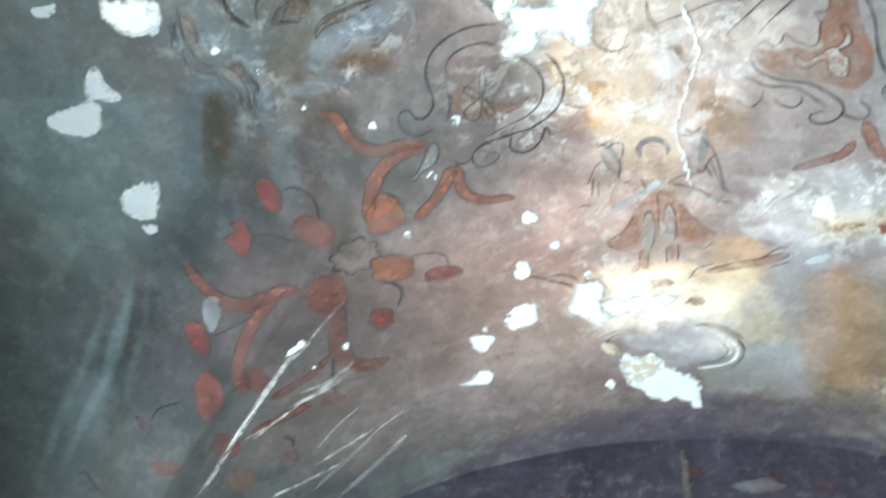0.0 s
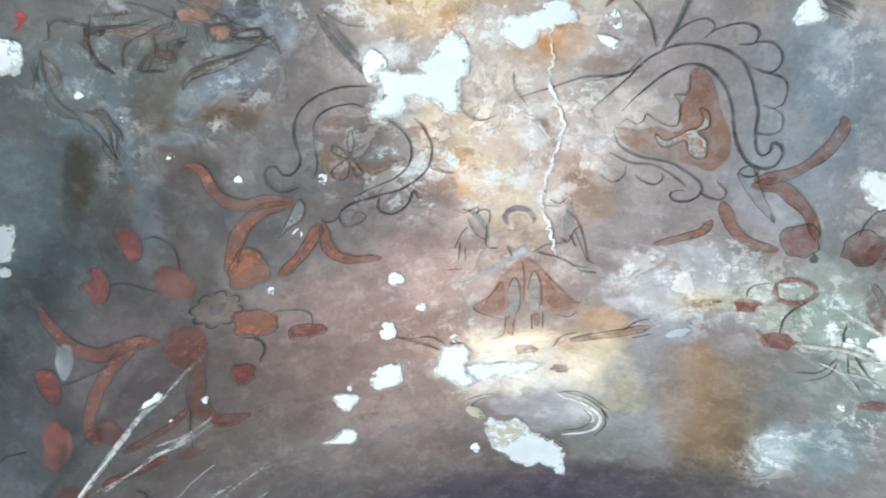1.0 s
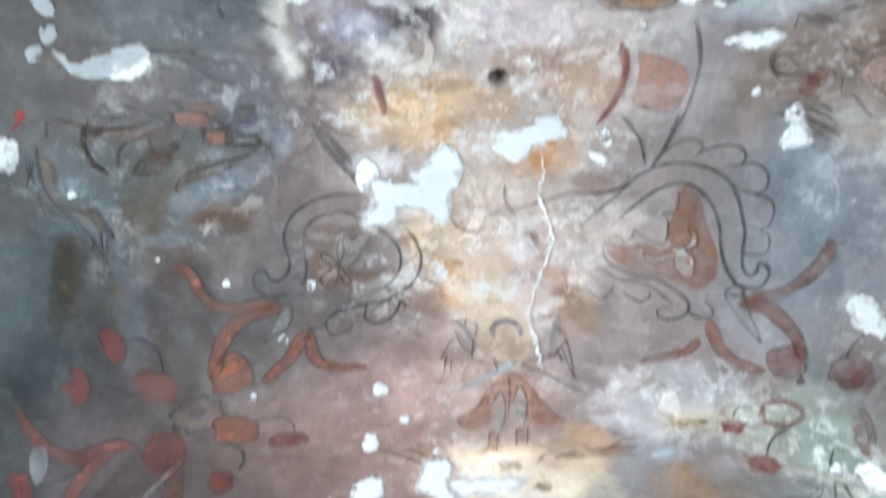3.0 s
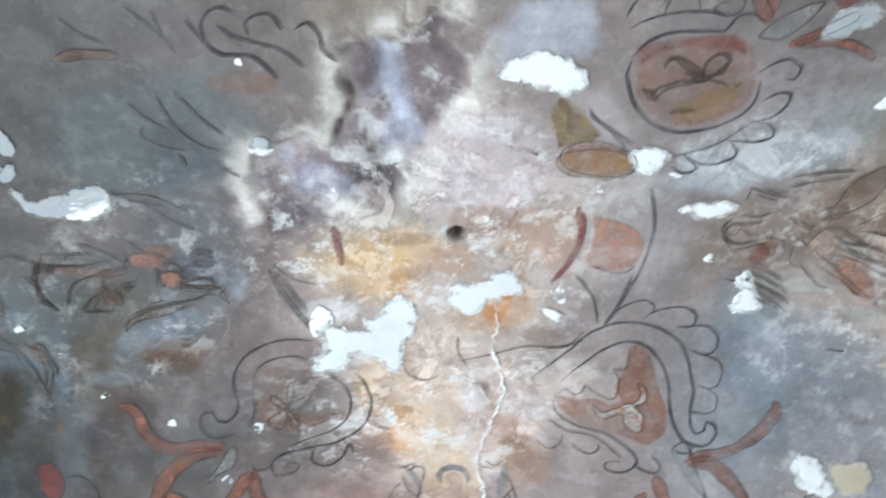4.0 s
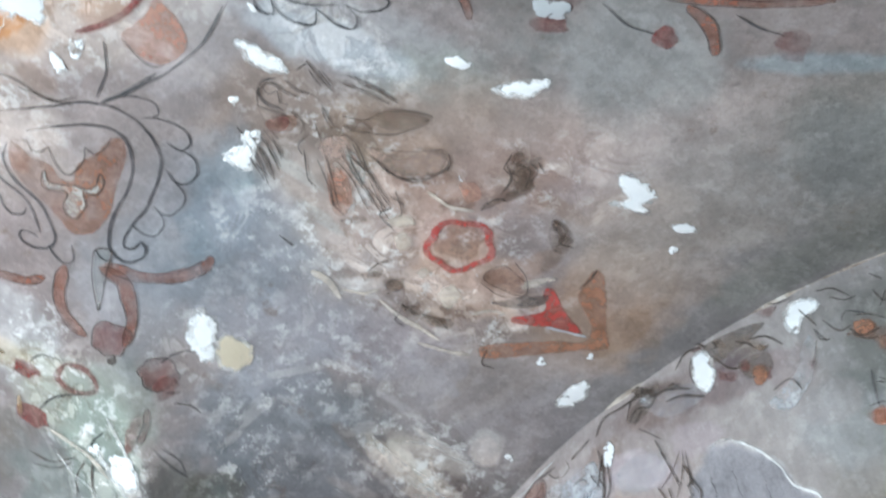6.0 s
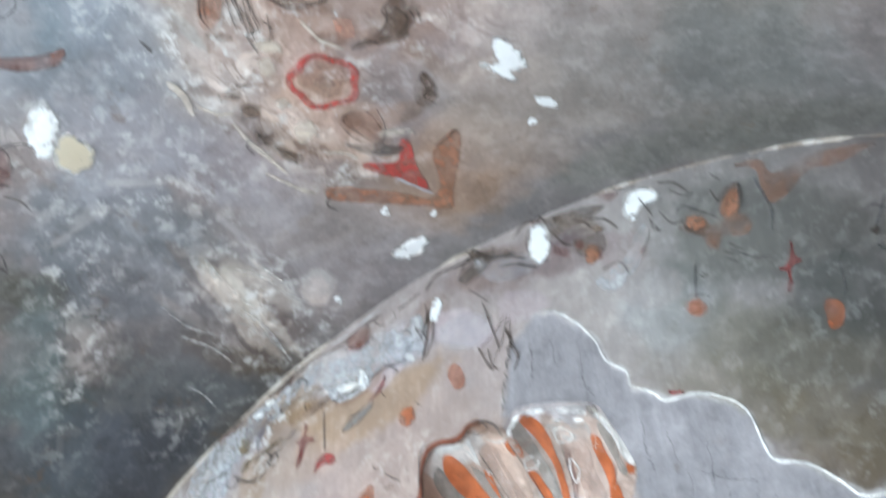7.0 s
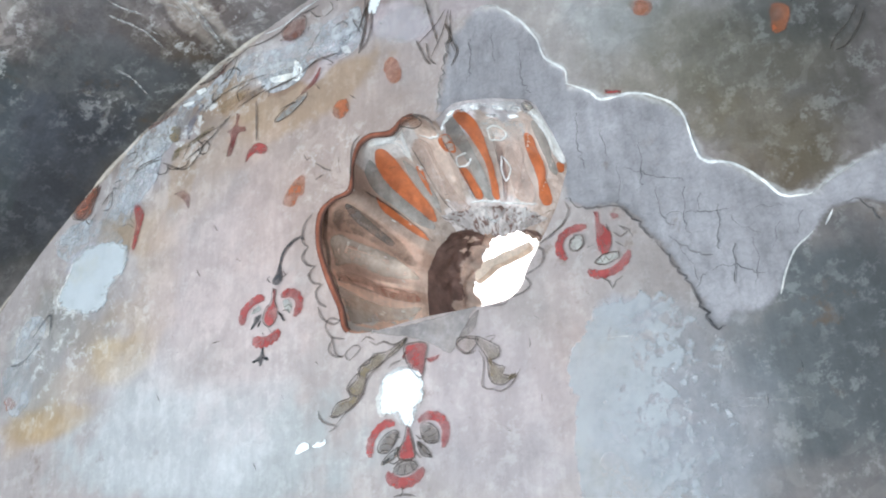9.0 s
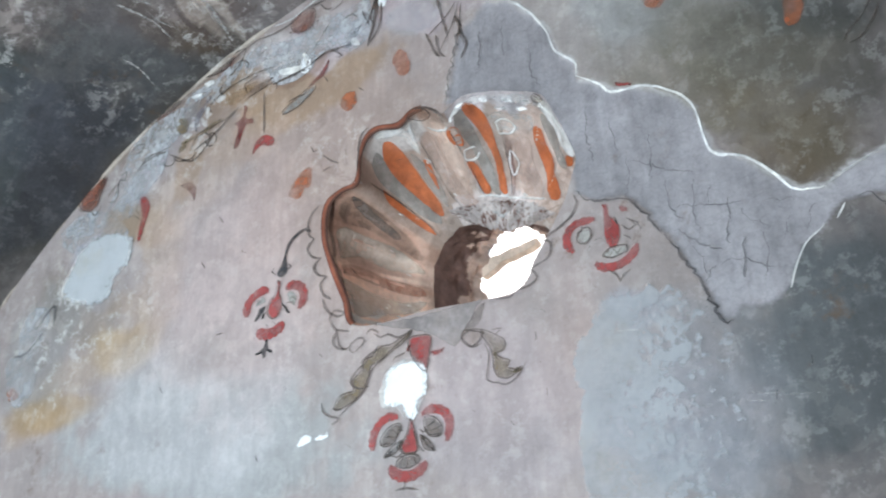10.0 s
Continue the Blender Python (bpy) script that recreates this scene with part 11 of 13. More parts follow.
stroke(petals, "stalk", EAST, [(-0.913, 3.093), (-0.941, 3.064), (-0.959, 3.063)], 0.0057, GREY_DARK)
stroke(petals, "stalk", EAST, [(-0.587, 3.245), (-0.632, 3.197), (-0.669, 3.180)], 0.0065, GREY_DARK)
stroke(petals, "stalk", EAST, [(-0.416, 3.436), (-0.437, 3.380)], 0.0073, GREY_DARK)
wash(petals, "bird", EAST, [(-0.719, 3.197), (-0.728, 3.200), (-0.726, 3.152), (-0.740, 3.135), (-0.717, 3.132), (-0.701, 3.116), (-0.702, 3.092), (-0.685, 3.065), (-0.678, 3.071), (-0.692, 3.120), (-0.673, 3.140), (-0.701, 3.148)], RED_DARK)
dab(petals, "petal", EAST, (-0.897, 3.133), (-0.011, -0.005), (0.004, -0.014), UMBER)
stroke(petals, "contour", EAST, [(0.256, 3.533), (0.217, 3.574), (0.142, 3.569)], 0.0100, UMBER)
stroke(petals, "contour", EAST, [(0.170, 3.572), (0.105, 3.571), (0.052, 3.555)], 0.0098, UMBER)
stroke(petals, "contour", EAST, [(0.128, 3.493), (0.090, 3.524)], 0.0096, UMBER)
stroke(petals, "contour", EAST, [(0.071, 3.545), (0.000, 3.530), (-0.066, 3.488)], 0.0094, UMBER)
stroke(petals, "contour", EAST, [(0.283, 3.314), (0.261, 3.399), (0.249, 3.470)], 0.0096, UMBER)
stroke(petals, "contour", EAST, [(0.020, 3.501), (-0.031, 3.486), (-0.095, 3.442)], 0.0092, UMBER)
stroke(petals, "contour", EAST, [(0.107, 3.278), (0.085, 3.216), (0.070, 3.192)], 0.0087, UMBER)
stroke(petals, "contour", EAST, [(0.352, 3.517), (0.275, 3.541)], 0.0101, UMBER)
wash(petals, "petal", EAST, [(0.530, 3.465), (0.451, 3.476), (0.441, 3.457), (0.490, 3.438)], RED_DIM)
wash(petals, "petal", EAST, [(-0.094, 3.602), (-0.120, 3.599), (-0.133, 3.562), (-0.107, 3.556)], RED_DIM)
wash(petals, "petal", EAST, [(-0.295, 3.586), (-0.357, 3.563), (-0.322, 3.543)], RED_DIM)
wash(petals, "petal", EAST, [(1.285, 3.169), (1.200, 3.221), (1.207, 3.186), (1.258, 3.146)], RED_DIM)
patch(EAST, [(-0.079, 3.521), (-0.091, 3.574), (-0.118, 3.580), (-0.139, 3.543), (-0.137, 3.492), (-0.104, 3.451), (-0.082, 3.481)], LIME)
patch(EAST, [(-0.361, 3.503), (-0.372, 3.535), (-0.416, 3.535), (-0.456, 3.494), (-0.431, 3.485), (-0.400, 3.482), (-0.380, 3.455), (-0.362, 3.468)], LIME)
patch(EAST, [(0.250, 3.442), (0.235, 3.493), (0.216, 3.495), (0.213, 3.454), (0.232, 3.424)], LIME)
patch(EAST, [(0.499, 3.318), (0.490, 3.371), (0.470, 3.353), (0.470, 3.312)], LIME)
patch(EAST, [(0.248, 2.354), (0.238, 2.385), (0.232, 2.407), (0.204, 2.424), (0.167, 2.419), (0.135, 2.391), (0.137, 2.353), (0.153, 2.322), (0.168, 2.299), (0.187, 2.299), (0.208, 2.320), (0.237, 2.335)], LIME)
patch(EAST, [(0.477, 2.281), (0.469, 2.299), (0.450, 2.306), (0.440, 2.288)], LIME)
patch(EAST, [(0.429, 2.289), (0.421, 2.297), (0.390, 2.300), (0.398, 2.286)], LIME)
patch(EAST, [(1.323, 2.873), (1.299, 2.946), (1.240, 3.010), (1.163, 3.020), (1.072, 2.983), (1.080, 2.911), (1.124, 2.872), (1.150, 2.819), (1.239, 2.834)], LIME_DULL)
comb_marks = thing("plaster_scratch", "pale combed scratches in the dark vault corner", "scratch")
stroke(comb_marks, "scratch", VAULT, [(1.406, 0.614), (1.509, 0.649), (1.610, 0.677), (1.722, 0.703)], 0.0160, CHALK)
stroke(comb_marks, "scratch", VAULT, [(1.432, 0.620), (1.557, 0.643), (1.646, 0.647)], 0.0105, CHALK)
stroke(comb_marks, "scratch", VAULT, [(1.484, 0.589), (1.581, 0.557), (1.661, 0.560), (1.743, 0.541)], 0.0109, CHALK)
stroke(comb_marks, "scratch", VAULT, [(1.604, 0.670), (1.709, 0.678), (1.840, 0.707)], 0.0128, CHALK)
stroke(comb_marks, "scratch", VAULT, [(1.521, 0.695), (1.602, 0.714), (1.672, 0.697)], 0.0088, CHALK)
stroke(comb_marks, "scratch", VAULT, [(1.538, 0.534), (1.626, 0.536), (1.674, 0.518)], 0.0090, CHALK)
stroke(comb_marks, "scratch", VAULT, [(1.537, 0.827), (1.644, 0.805), (1.736, 0.811)], 0.0088, CHALK)
stroke(comb_marks, "scratch", VAULT, [(1.421, 0.787), (1.527, 0.793), (1.612, 0.770)], 0.0069, CHALK)
stroke(comb_marks, "scratch", VAULT, [(0.827, 1.001), (0.910, 1.030), (0.989, 1.062)], 0.0131, CHALK)
stroke(comb_marks, "scratch", VAULT, [(0.800, 0.900), (0.882, 0.942), (0.961, 0.988)], 0.0144, CHALK)
stroke(comb_marks, "scratch", VAULT, [(0.847, 1.118), (0.939, 1.119), (1.041, 1.157)], 0.0134, CHALK)
stroke(comb_marks, "scratch", VAULT, [(0.782, 1.100), (0.876, 1.133)], 0.0118, CHALK)
stroke(comb_marks, "scratch", VAULT, [(0.971, 1.063), (1.036, 1.101), (1.092, 1.124)], 0.0133, CHALK)
stroke(comb_marks, "scratch", VAULT, [(1.719, 0.687), (1.779, 0.700), (1.831, 0.694)], 0.0070, CHALK)
stroke(comb_marks, "scratch", VAULT, [(1.606, 0.790), (1.661, 0.793), (1.742, 0.777)], 0.0049, CHALK)
stroke(comb_marks, "scratch", VAULT, [(1.675, 0.935), (1.733, 0.929), (1.813, 0.942)], 0.0067, CHALK)
stroke(comb_marks, "scratch", VAULT, [(1.666, 0.719), (1.711, 0.730), (1.732, 0.689)], 0.0068, CHALK)
wash(whitewash, "remnant", EAST, [(1.170, 3.080), (1.104, 3.188), (1.002, 3.267), (0.901, 3.354), (0.850, 3.383), (0.867, 3.323), (0.937, 3.253), (0.997, 3.209), (1.044, 3.132), (1.079, 3.052)], WHITEWASH)
wash(whitewash, "remnant", EAST, [(0.635, 3.395), (0.576, 3.409), (0.479, 3.385), (0.444, 3.337), (0.497, 3.322), (0.594, 3.341)], WHITEWASH)
wash(whitewash, "remnant", EAST, [(1.362, 3.063), (1.254, 3.124), (1.136, 3.069), (1.085, 3.000), (1.174, 3.016), (1.282, 2.986)], WHITEWASH)
wash(whitewash, "remnant", EAST, [(0.841, 3.399), (0.749, 3.441), (0.697, 3.439), (0.735, 3.378), (0.816, 3.332)], WHITEWASH)
wash(whitewash, "remnant", EAST, [(1.485, 2.809), (1.424, 2.864), (1.360, 2.821), (1.401, 2.720), (1.467, 2.701)], WHITEWASH)
wash(whitewash, "remnant", EAST, [(1.527, 2.715), (1.425, 2.725), (1.385, 2.617), (1.466, 2.568)], WHITEWASH)
wash(whitewash, "remnant", EAST, [(0.451, 3.384), (0.374, 3.409), (0.279, 3.426), (0.259, 3.455), (0.268, 3.360), (0.338, 3.319)], WHITEWASH)
wash(whitewash, "remnant", EAST, [(-0.244, 3.320), (-0.326, 3.353), (-0.392, 3.430), (-0.409, 3.394), (-0.357, 3.303), (-0.283, 3.267)], WHITEWASH)
wash(whitewash, "remnant", EAST, [(0.609, 3.351), (0.529, 3.377), (0.451, 3.365), (0.470, 3.307), (0.568, 3.298)], WHITEWASH)
mortar_shadow_cracks = thing("plaster_crack", "dark painted step shadow and hairline cracks of the bare mortar", "crack")
fissure(mortar_shadow_cracks, "fissure", EAST, [(-0.249, 2.714), (-0.278, 2.679), (-0.348, 2.664), (-0.387, 2.625), (-0.427, 2.554)], 0.0047, BLACK)
fissure(mortar_shadow_cracks, "fissure", EAST, [(-0.427, 2.554), (-0.456, 2.508), (-0.483, 2.451), (-0.502, 2.391), (-0.518, 2.349), (-0.546, 2.339)], 0.0055, BLACK)
fissure(mortar_shadow_cracks, "fissure", EAST, [(0.059, 3.058), (0.044, 3.126), (0.027, 3.203), (0.007, 3.263)], 0.0065, GREY_DARK)
fissure(mortar_shadow_cracks, "fissure", EAST, [(-0.804, 2.528), (-0.824, 2.526), (-0.840, 2.503), (-0.860, 2.475)], 0.0043, GREY_DARK)
fissure(mortar_shadow_cracks, "fissure", EAST, [(-0.584, 2.508), (-0.578, 2.461), (-0.575, 2.426)], 0.0035, GREY_DARK)
fissure(mortar_shadow_cracks, "fissure", EAST, [(-0.452, 2.560), (-0.494, 2.522), (-0.536, 2.497)], 0.0037, GREY_DARK)
fissure(mortar_shadow_cracks, "fissure", EAST, [(-0.498, 2.435), (-0.511, 2.449), (-0.520, 2.465)], 0.0035, GREY_DARK)
fissure(mortar_shadow_cracks, "fissure", EAST, [(-0.565, 2.602), (-0.562, 2.552), (-0.551, 2.505)], 0.0030, GREY_DARK)
plaster_edge = thing("broken_plaster_edge", "broken plaster edge above bare mortar, its lit rim painted bright white", "plaster edge")
stroke(plaster_edge, "edge", EAST, [(-0.277, 3.000), (-0.331, 2.956), (-0.354, 2.927), (-0.426, 2.915), (-0.497, 2.870), (-0.528, 2.823), (-0.536, 2.758), (-0.552, 2.705), (-0.612, 2.675), (-0.660, 2.622), (-0.696, 2.575), (-0.748, 2.566)], 0.0070, CHALK_BRIGHT)
stroke(plaster_edge, "edge", EAST, [(-0.122, 3.288), (-0.178, 3.221), (-0.216, 3.151), (-0.232, 3.088), (-0.277, 3.038), (-0.281, 2.995)], 0.0076, CHALK_BRIGHT)
stroke(plaster_edge, "edge", EAST, [(-0.748, 2.566), (-0.796, 2.590), (-0.852, 2.608), (-0.890, 2.614)], 0.0066, CHALK)
stroke(plaster_edge, "edge", EAST, [(-0.776, 2.520), (-0.757, 2.493)], 0.0054, CHALK_BRIGHT)
stroke(plaster_edge, "edge", EAST, [(-0.733, 2.488), (-0.689, 2.453), (-0.665, 2.413), (-0.652, 2.379)], 0.0055, CHALK_BRIGHT)
stroke(plaster_edge, "edge", EAST, [(-0.060, 3.300), (-0.092, 3.300), (-0.125, 3.285)], 0.0067, CHALK)
limewash_patch = thing("limewash_patch", "thin bluish limewash patch on the lunette", "limewash")
limewash = wash(limewash_patch, "limewash", EAST, [(-0.201, 2.337), (-0.216, 2.370), (-0.253, 2.422), (-0.274, 2.454), (-0.318, 2.462), (-0.360, 2.455), (-0.374, 2.476), (-0.404, 2.476), (-0.426, 2.464), (-0.457, 2.438), (-0.496, 2.392), (-0.528, 2.349), (-0.574, 2.298), (-0.613, 2.223), (-0.620, 2.100), (-0.600, 1.960), (-0.492, 1.920), (-0.388, 1.925), (-0.290, 1.940), (-0.222, 1.985), (-0.199, 2.080), (-0.202, 2.196), (-0.212, 2.263), (-0.195, 2.302)], LIMEWASH, soft=0.022)
for v, c in zip(limewash.data.vertices, limewash.data.attributes["cover"].data):
    c.value *= min(1.0, max(0.0, (v.co.y + 0.61) / 0.38))
wash(limewash_patch, "limewash", EAST, [(1.323, 2.873), (1.299, 2.946), (1.240, 3.010), (1.163, 3.020), (1.066, 2.984), (1.071, 2.909), (1.113, 2.866), (1.149, 2.811), (1.238, 2.823)], HAZE, False, 0.012)
sill_skim = thing("mortar_skim", "smooth grey mortar skim below the shell sill", "plaster patch")
wash(sill_skim, "skim", EAST, [(0.265, 2.530), (0.175, 2.523), (0.088, 2.522), (-0.014, 2.522), (-0.000, 2.505), (0.023, 2.472), (0.040, 2.444), (0.059, 2.425), (0.092, 2.448), (0.142, 2.479), (0.203, 2.503)], MORTAR_WASH)
flute_paint = thing("painted_flutes", "worn orange and grey stripes painted along the shell flutes", "painting")
wash(flute_paint, "band", HOOD, [(0.212, 0.039), (0.228, 0.102), (0.208, 0.192), (0.184, 0.273), (0.144, 0.273), (0.156, 0.153), (0.172, 0.066), (0.176, 0.021)], PINK_ORANGE)
wash(flute_paint, "band", HOOD, [(0.164, 0.018), (0.144, 0.084), (0.132, 0.180), (0.132, 0.279), (0.092, 0.246), (0.068, 0.105), (0.048, 0.021), (0.100, 0.009)], CREAM_WASH)
wash(flute_paint, "band", HOOD, [(0.324, 0.039), (0.336, 0.111), (0.336, 0.204), (0.296, 0.270), (0.252, 0.279), (0.236, 0.189), (0.256, 0.099), (0.228, 0.036)], CREAM_WASH)
wash(flute_paint, "band", HOOD, [(0.396, 0.015), (0.424, 0.051), (0.420, 0.147), (0.396, 0.225), (0.340, 0.279), (0.308, 0.261), (0.336, 0.195), (0.348, 0.114), (0.336, 0.039)], BROWN)
wash(flute_paint, "stripe", HOOD, [(0.412, 0.027), (0.420, 0.054), (0.404, 0.129), (0.388, 0.192), (0.364, 0.192), (0.372, 0.135), (0.388, 0.063)], TAUPE)
wash(flute_paint, "stripe", HOOD, [(0.484, 0.072), (0.488, 0.108), (0.488, 0.171), (0.500, 0.243), (0.488, 0.276), (0.468, 0.249), (0.460, 0.180), (0.460, 0.102)], FLUTE_ORANGE)
wash(flute_paint, "stripe", HOOD, [(0.560, 0.033), (0.568, 0.057), (0.552, 0.114), (0.560, 0.189), (0.588, 0.255), (0.556, 0.270), (0.512, 0.228), (0.500, 0.147), (0.500, 0.060)], FLUTE_GREY)
wash(flute_paint, "stripe", HOOD, [(0.588, 0.033), (0.612, 0.036), (0.620, 0.063), (0.616, 0.117), (0.616, 0.180), (0.624, 0.231), (0.604, 0.264), (0.572, 0.243), (0.556, 0.192), (0.548, 0.132), (0.556, 0.072)], FLUTE_ORANGE)
wash(flute_paint, "stripe", HOOD, [(0.636, 0.078), (0.660, 0.111), (0.672, 0.168), (0.672, 0.213), (0.652, 0.249), (0.624, 0.207), (0.620, 0.138)], FLUTE_GREY)
wash(flute_paint, "stripe", HOOD, [(0.664, 0.105), (0.676, 0.117), (0.672, 0.153), (0.656, 0.198), (0.648, 0.189), (0.652, 0.141)], FLUTE_ORANGE)
wash(flute_paint, "stripe", HOOD, [(0.692, 0.054), (0.736, 0.078), (0.736, 0.141), (0.756, 0.210), (0.824, 0.255), (0.740, 0.261), (0.700, 0.210), (0.684, 0.123)], PINK)
wash(flute_paint, "stripe", HOOD, [(0.772, 0.063), (0.820, 0.045), (0.828, 0.078), (0.824, 0.108), (0.800, 0.102), (0.768, 0.090)], FLUTE_ORANGE)
wash(flute_paint, "stripe", HOOD, [(0.816, 0.156), (0.840, 0.159), (0.860, 0.195), (0.888, 0.237), (0.856, 0.240), (0.828, 0.198)], FLUTE_ORANGE)
wash(flute_paint, "stripe", HOOD, [(0.836, 0.015), (0.860, 0.021), (0.864, 0.054), (0.876, 0.132), (0.916, 0.210), (0.948, 0.246), (0.904, 0.243), (0.860, 0.189), (0.836, 0.108), (0.820, 0.057)], FLUTE_GREY)
wash(flute_paint, "stripe", HOOD, [(0.864, 0.012), (0.888, 0.018), (0.904, 0.039), (0.916, 0.078), (0.924, 0.132), (0.952, 0.186), (0.976, 0.246), (0.940, 0.240), (0.912, 0.180), (0.884, 0.111), (0.864, 0.054), (0.856, 0.027)], FLUTE_ORANGE)
wash(flute_paint, "stripe", HOOD, [(0.960, 0.129), (0.976, 0.129), (0.984, 0.168), (1.008, 0.243), (0.992, 0.246), (0.972, 0.186)], RED_DIM)
wash(flute_paint, "stripe", HOOD, [(0.984, 0.123), (1.024, 0.108), (1.084, 0.186), (1.156, 0.228), (1.072, 0.246), (1.000, 0.195)], PINK)
wash(flute_paint, "stripe", HOOD, [(1.044, 0.093), (1.076, 0.093), (1.096, 0.123), (1.160, 0.159), (1.228, 0.198), (1.236, 0.219), (1.204, 0.228), (1.120, 0.189), (1.072, 0.147)], FLUTE_ORANGE)
wash(flute_paint, "stripe", HOOD, [(1.072, 0.054), (1.096, 0.048), (1.152, 0.078), (1.204, 0.114), (1.196, 0.141), (1.116, 0.123), (1.080, 0.087)], FLUTE_GREY)
wash(flute_paint, "stripe", HOOD, [(1.196, 0.096), (1.224, 0.069), (1.224, 0.099), (1.208, 0.120)], FLUTE_ORANGE)
wash(flute_paint, "stripe", HOOD, [(1.128, 0.294), (1.228, 0.264), (1.260, 0.231), (1.300, 0.264), (1.464, 0.000), (1.192, 0.300)], BROWN_PALE)
wash(flute_paint, "crust", HOOD, [(0.924, 0.054), (0.992, 0.051), (1.044, 0.054), (1.052, 0.090), (0.992, 0.108), (0.932, 0.099), (0.904, 0.075)], CHALK)
wash(flute_paint, "crust", HOOD, [(1.072, 0.009), (1.092, 0.009), (1.160, 0.012), (1.236, 0.009), (1.232, 0.054), (1.196, 0.084), (1.112, 0.066), (1.076, 0.042)], CHALK_BRIGHT)
wash(flute_paint, "crust", HOOD, [(0.600, 0.003), (0.640, 0.003), (0.696, 0.012), (0.688, 0.033), (0.668, 0.084), (0.656, 0.069), (0.660, 0.030), (0.592, 0.021)], CHALK_BRIGHT)
stroke(flute_paint, "groove", HOOD, [(0.476, 0.036), (0.488, 0.132), (0.500, 0.231), (0.500, 0.291)], 0.0075, UMBER)
stroke(flute_paint, "groove", HOOD, [(0.688, 0.057), (0.684, 0.135), (0.692, 0.216), (0.720, 0.261)], 0.0055, UMBER)
stroke(flute_paint, "groove", HOOD, [(0.804, 0.057), (0.816, 0.141), (0.840, 0.216), (0.860, 0.243)], 0.005, GREY_DARK)
stroke(flute_paint, "groove", HOOD, [(0.952, 0.087), (0.964, 0.156), (0.996, 0.246)], 0.0045, GREY_DARK)
stroke(flute_paint, "groove", HOOD, [(0.396, 0.000), (0.332, 0.018), (0.228, 0.021), (0.100, 0.006), (0.032, 0.015)], 0.012, TAUPE_DARK)
shell_chips = thing("plaster_chips", "white chipped outlines on the painted shell flutes", "plaster chips")
# broken edges of fresh lime on the shell
stroke_on_hood(shell_chips, [(0.820, 0.123), (0.844, 0.120), (0.860, 0.129), (0.852, 0.147), (0.820, 0.150), (0.820, 0.123)], 0.0048, CHALK_BRIGHT)
stroke_on_hood(shell_chips, [(0.972, 0.150), (0.984, 0.156), (1.000, 0.177), (0.992, 0.204), (0.976, 0.186), (0.972, 0.150)], 0.0048, CHALK_BRIGHT)
stroke_on_hood(shell_chips, [(0.936, 0.078), (0.972, 0.075), (0.988, 0.087), (0.976, 0.108), (0.944, 0.111), (0.936, 0.078)], 0.0042, CHALK_BRIGHT)
stroke_on_hood(shell_chips, [(0.588, 0.015), (0.632, 0.021), (0.692, 0.009), (0.684, 0.030), (0.664, 0.090)], 0.0095, CHALK_BRIGHT)
stroke_on_hood(shell_chips, [(0.604, 0.006), (0.636, 0.009), (0.684, 0.012)], 0.008, CHALK_BRIGHT)
stroke_on_hood(shell_chips, [(0.672, 0.105), (0.676, 0.117), (0.672, 0.123), (0.668, 0.114)], 0.004, CHALK_BRIGHT)
stroke_on_hood(shell_chips, [(1.068, 0.015), (1.084, 0.033), (1.128, 0.033), (1.200, 0.024), (1.232, 0.039)], 0.011, CHALK_BRIGHT)
stroke_on_hood(shell_chips, [(0.728, 0.054), (0.752, 0.063), (0.808, 0.039)], 0.005, CHALK_BRIGHT)
stroke_on_hood(shell_chips, [(0.828, 0.243), (0.880, 0.246), (0.968, 0.252), (1.076, 0.252), (1.192, 0.237)], 0.0045, CHALK_BRIGHT)
stroke_on_hood(shell_chips, [(0.900, 0.282), (0.948, 0.291), (1.016, 0.285), (1.096, 0.279)], 0.006, CHALK)
stroke_on_hood(shell_chips, [(0.452, 0.147), (0.456, 0.153), (0.456, 0.162)], 0.0036, CHALK_BRIGHT)
stroke_on_hood(shell_chips, [(0.460, 0.003), (0.460, 0.009), (0.460, 0.012)], 0.0036, CHALK_BRIGHT)
stroke_on_hood(shell_chips, [(0.452, 0.000), (0.452, 0.003), (0.452, 0.009)], 0.0036, CHALK_BRIGHT)
stroke_on_hood(shell_chips, [(0.676, 0.114), (0.680, 0.120), (0.684, 0.129)], 0.0036, CHALK_BRIGHT)
stroke_on_hood(shell_chips, [(0.112, 0.126), (0.108, 0.132), (0.104, 0.138)], 0.005, CHALK_BRIGHT)
stroke_on_hood(shell_chips, [(0.116, 0.198), (0.116, 0.207), (0.112, 0.213)], 0.005, CHALK_BRIGHT)
stroke_on_hood(shell_chips, [(0.076, 0.153), (0.076, 0.162), (0.068, 0.168)], 0.005, CHALK_BRIGHT)
stroke_on_hood(shell_chips, [(0.316, 0.192), (0.312, 0.198), (0.312, 0.204)], 0.0036, CHALK_BRIGHT)
stroke_on_hood(shell_chips, [(0.484, 0.198), (0.488, 0.207), (0.488, 0.213)], 0.0036, CHALK_BRIGHT)
stroke_on_hood(shell_chips, [(0.708, 0.228), (0.716, 0.231), (0.724, 0.237)], 0.0036, CHALK_BRIGHT)
stroke_on_hood(shell_chips, [(1.060, 0.246), (1.072, 0.246), (1.084, 0.249)], 0.0036, CHALK_BRIGHT)
stroke_on_hood(shell_chips, [(0.240, 0.234), (0.236, 0.240), (0.232, 0.246)], 0.0036, CHALK_BRIGHT)
stroke_on_hood(shell_chips, [(0.100, 0.114), (0.100, 0.123), (0.096, 0.126)], 0.005, CHALK_BRIGHT)
arch_border = thing("painted_border_remnant", "flaking blue-grey and brown border painted along the lunette arch", "painting")
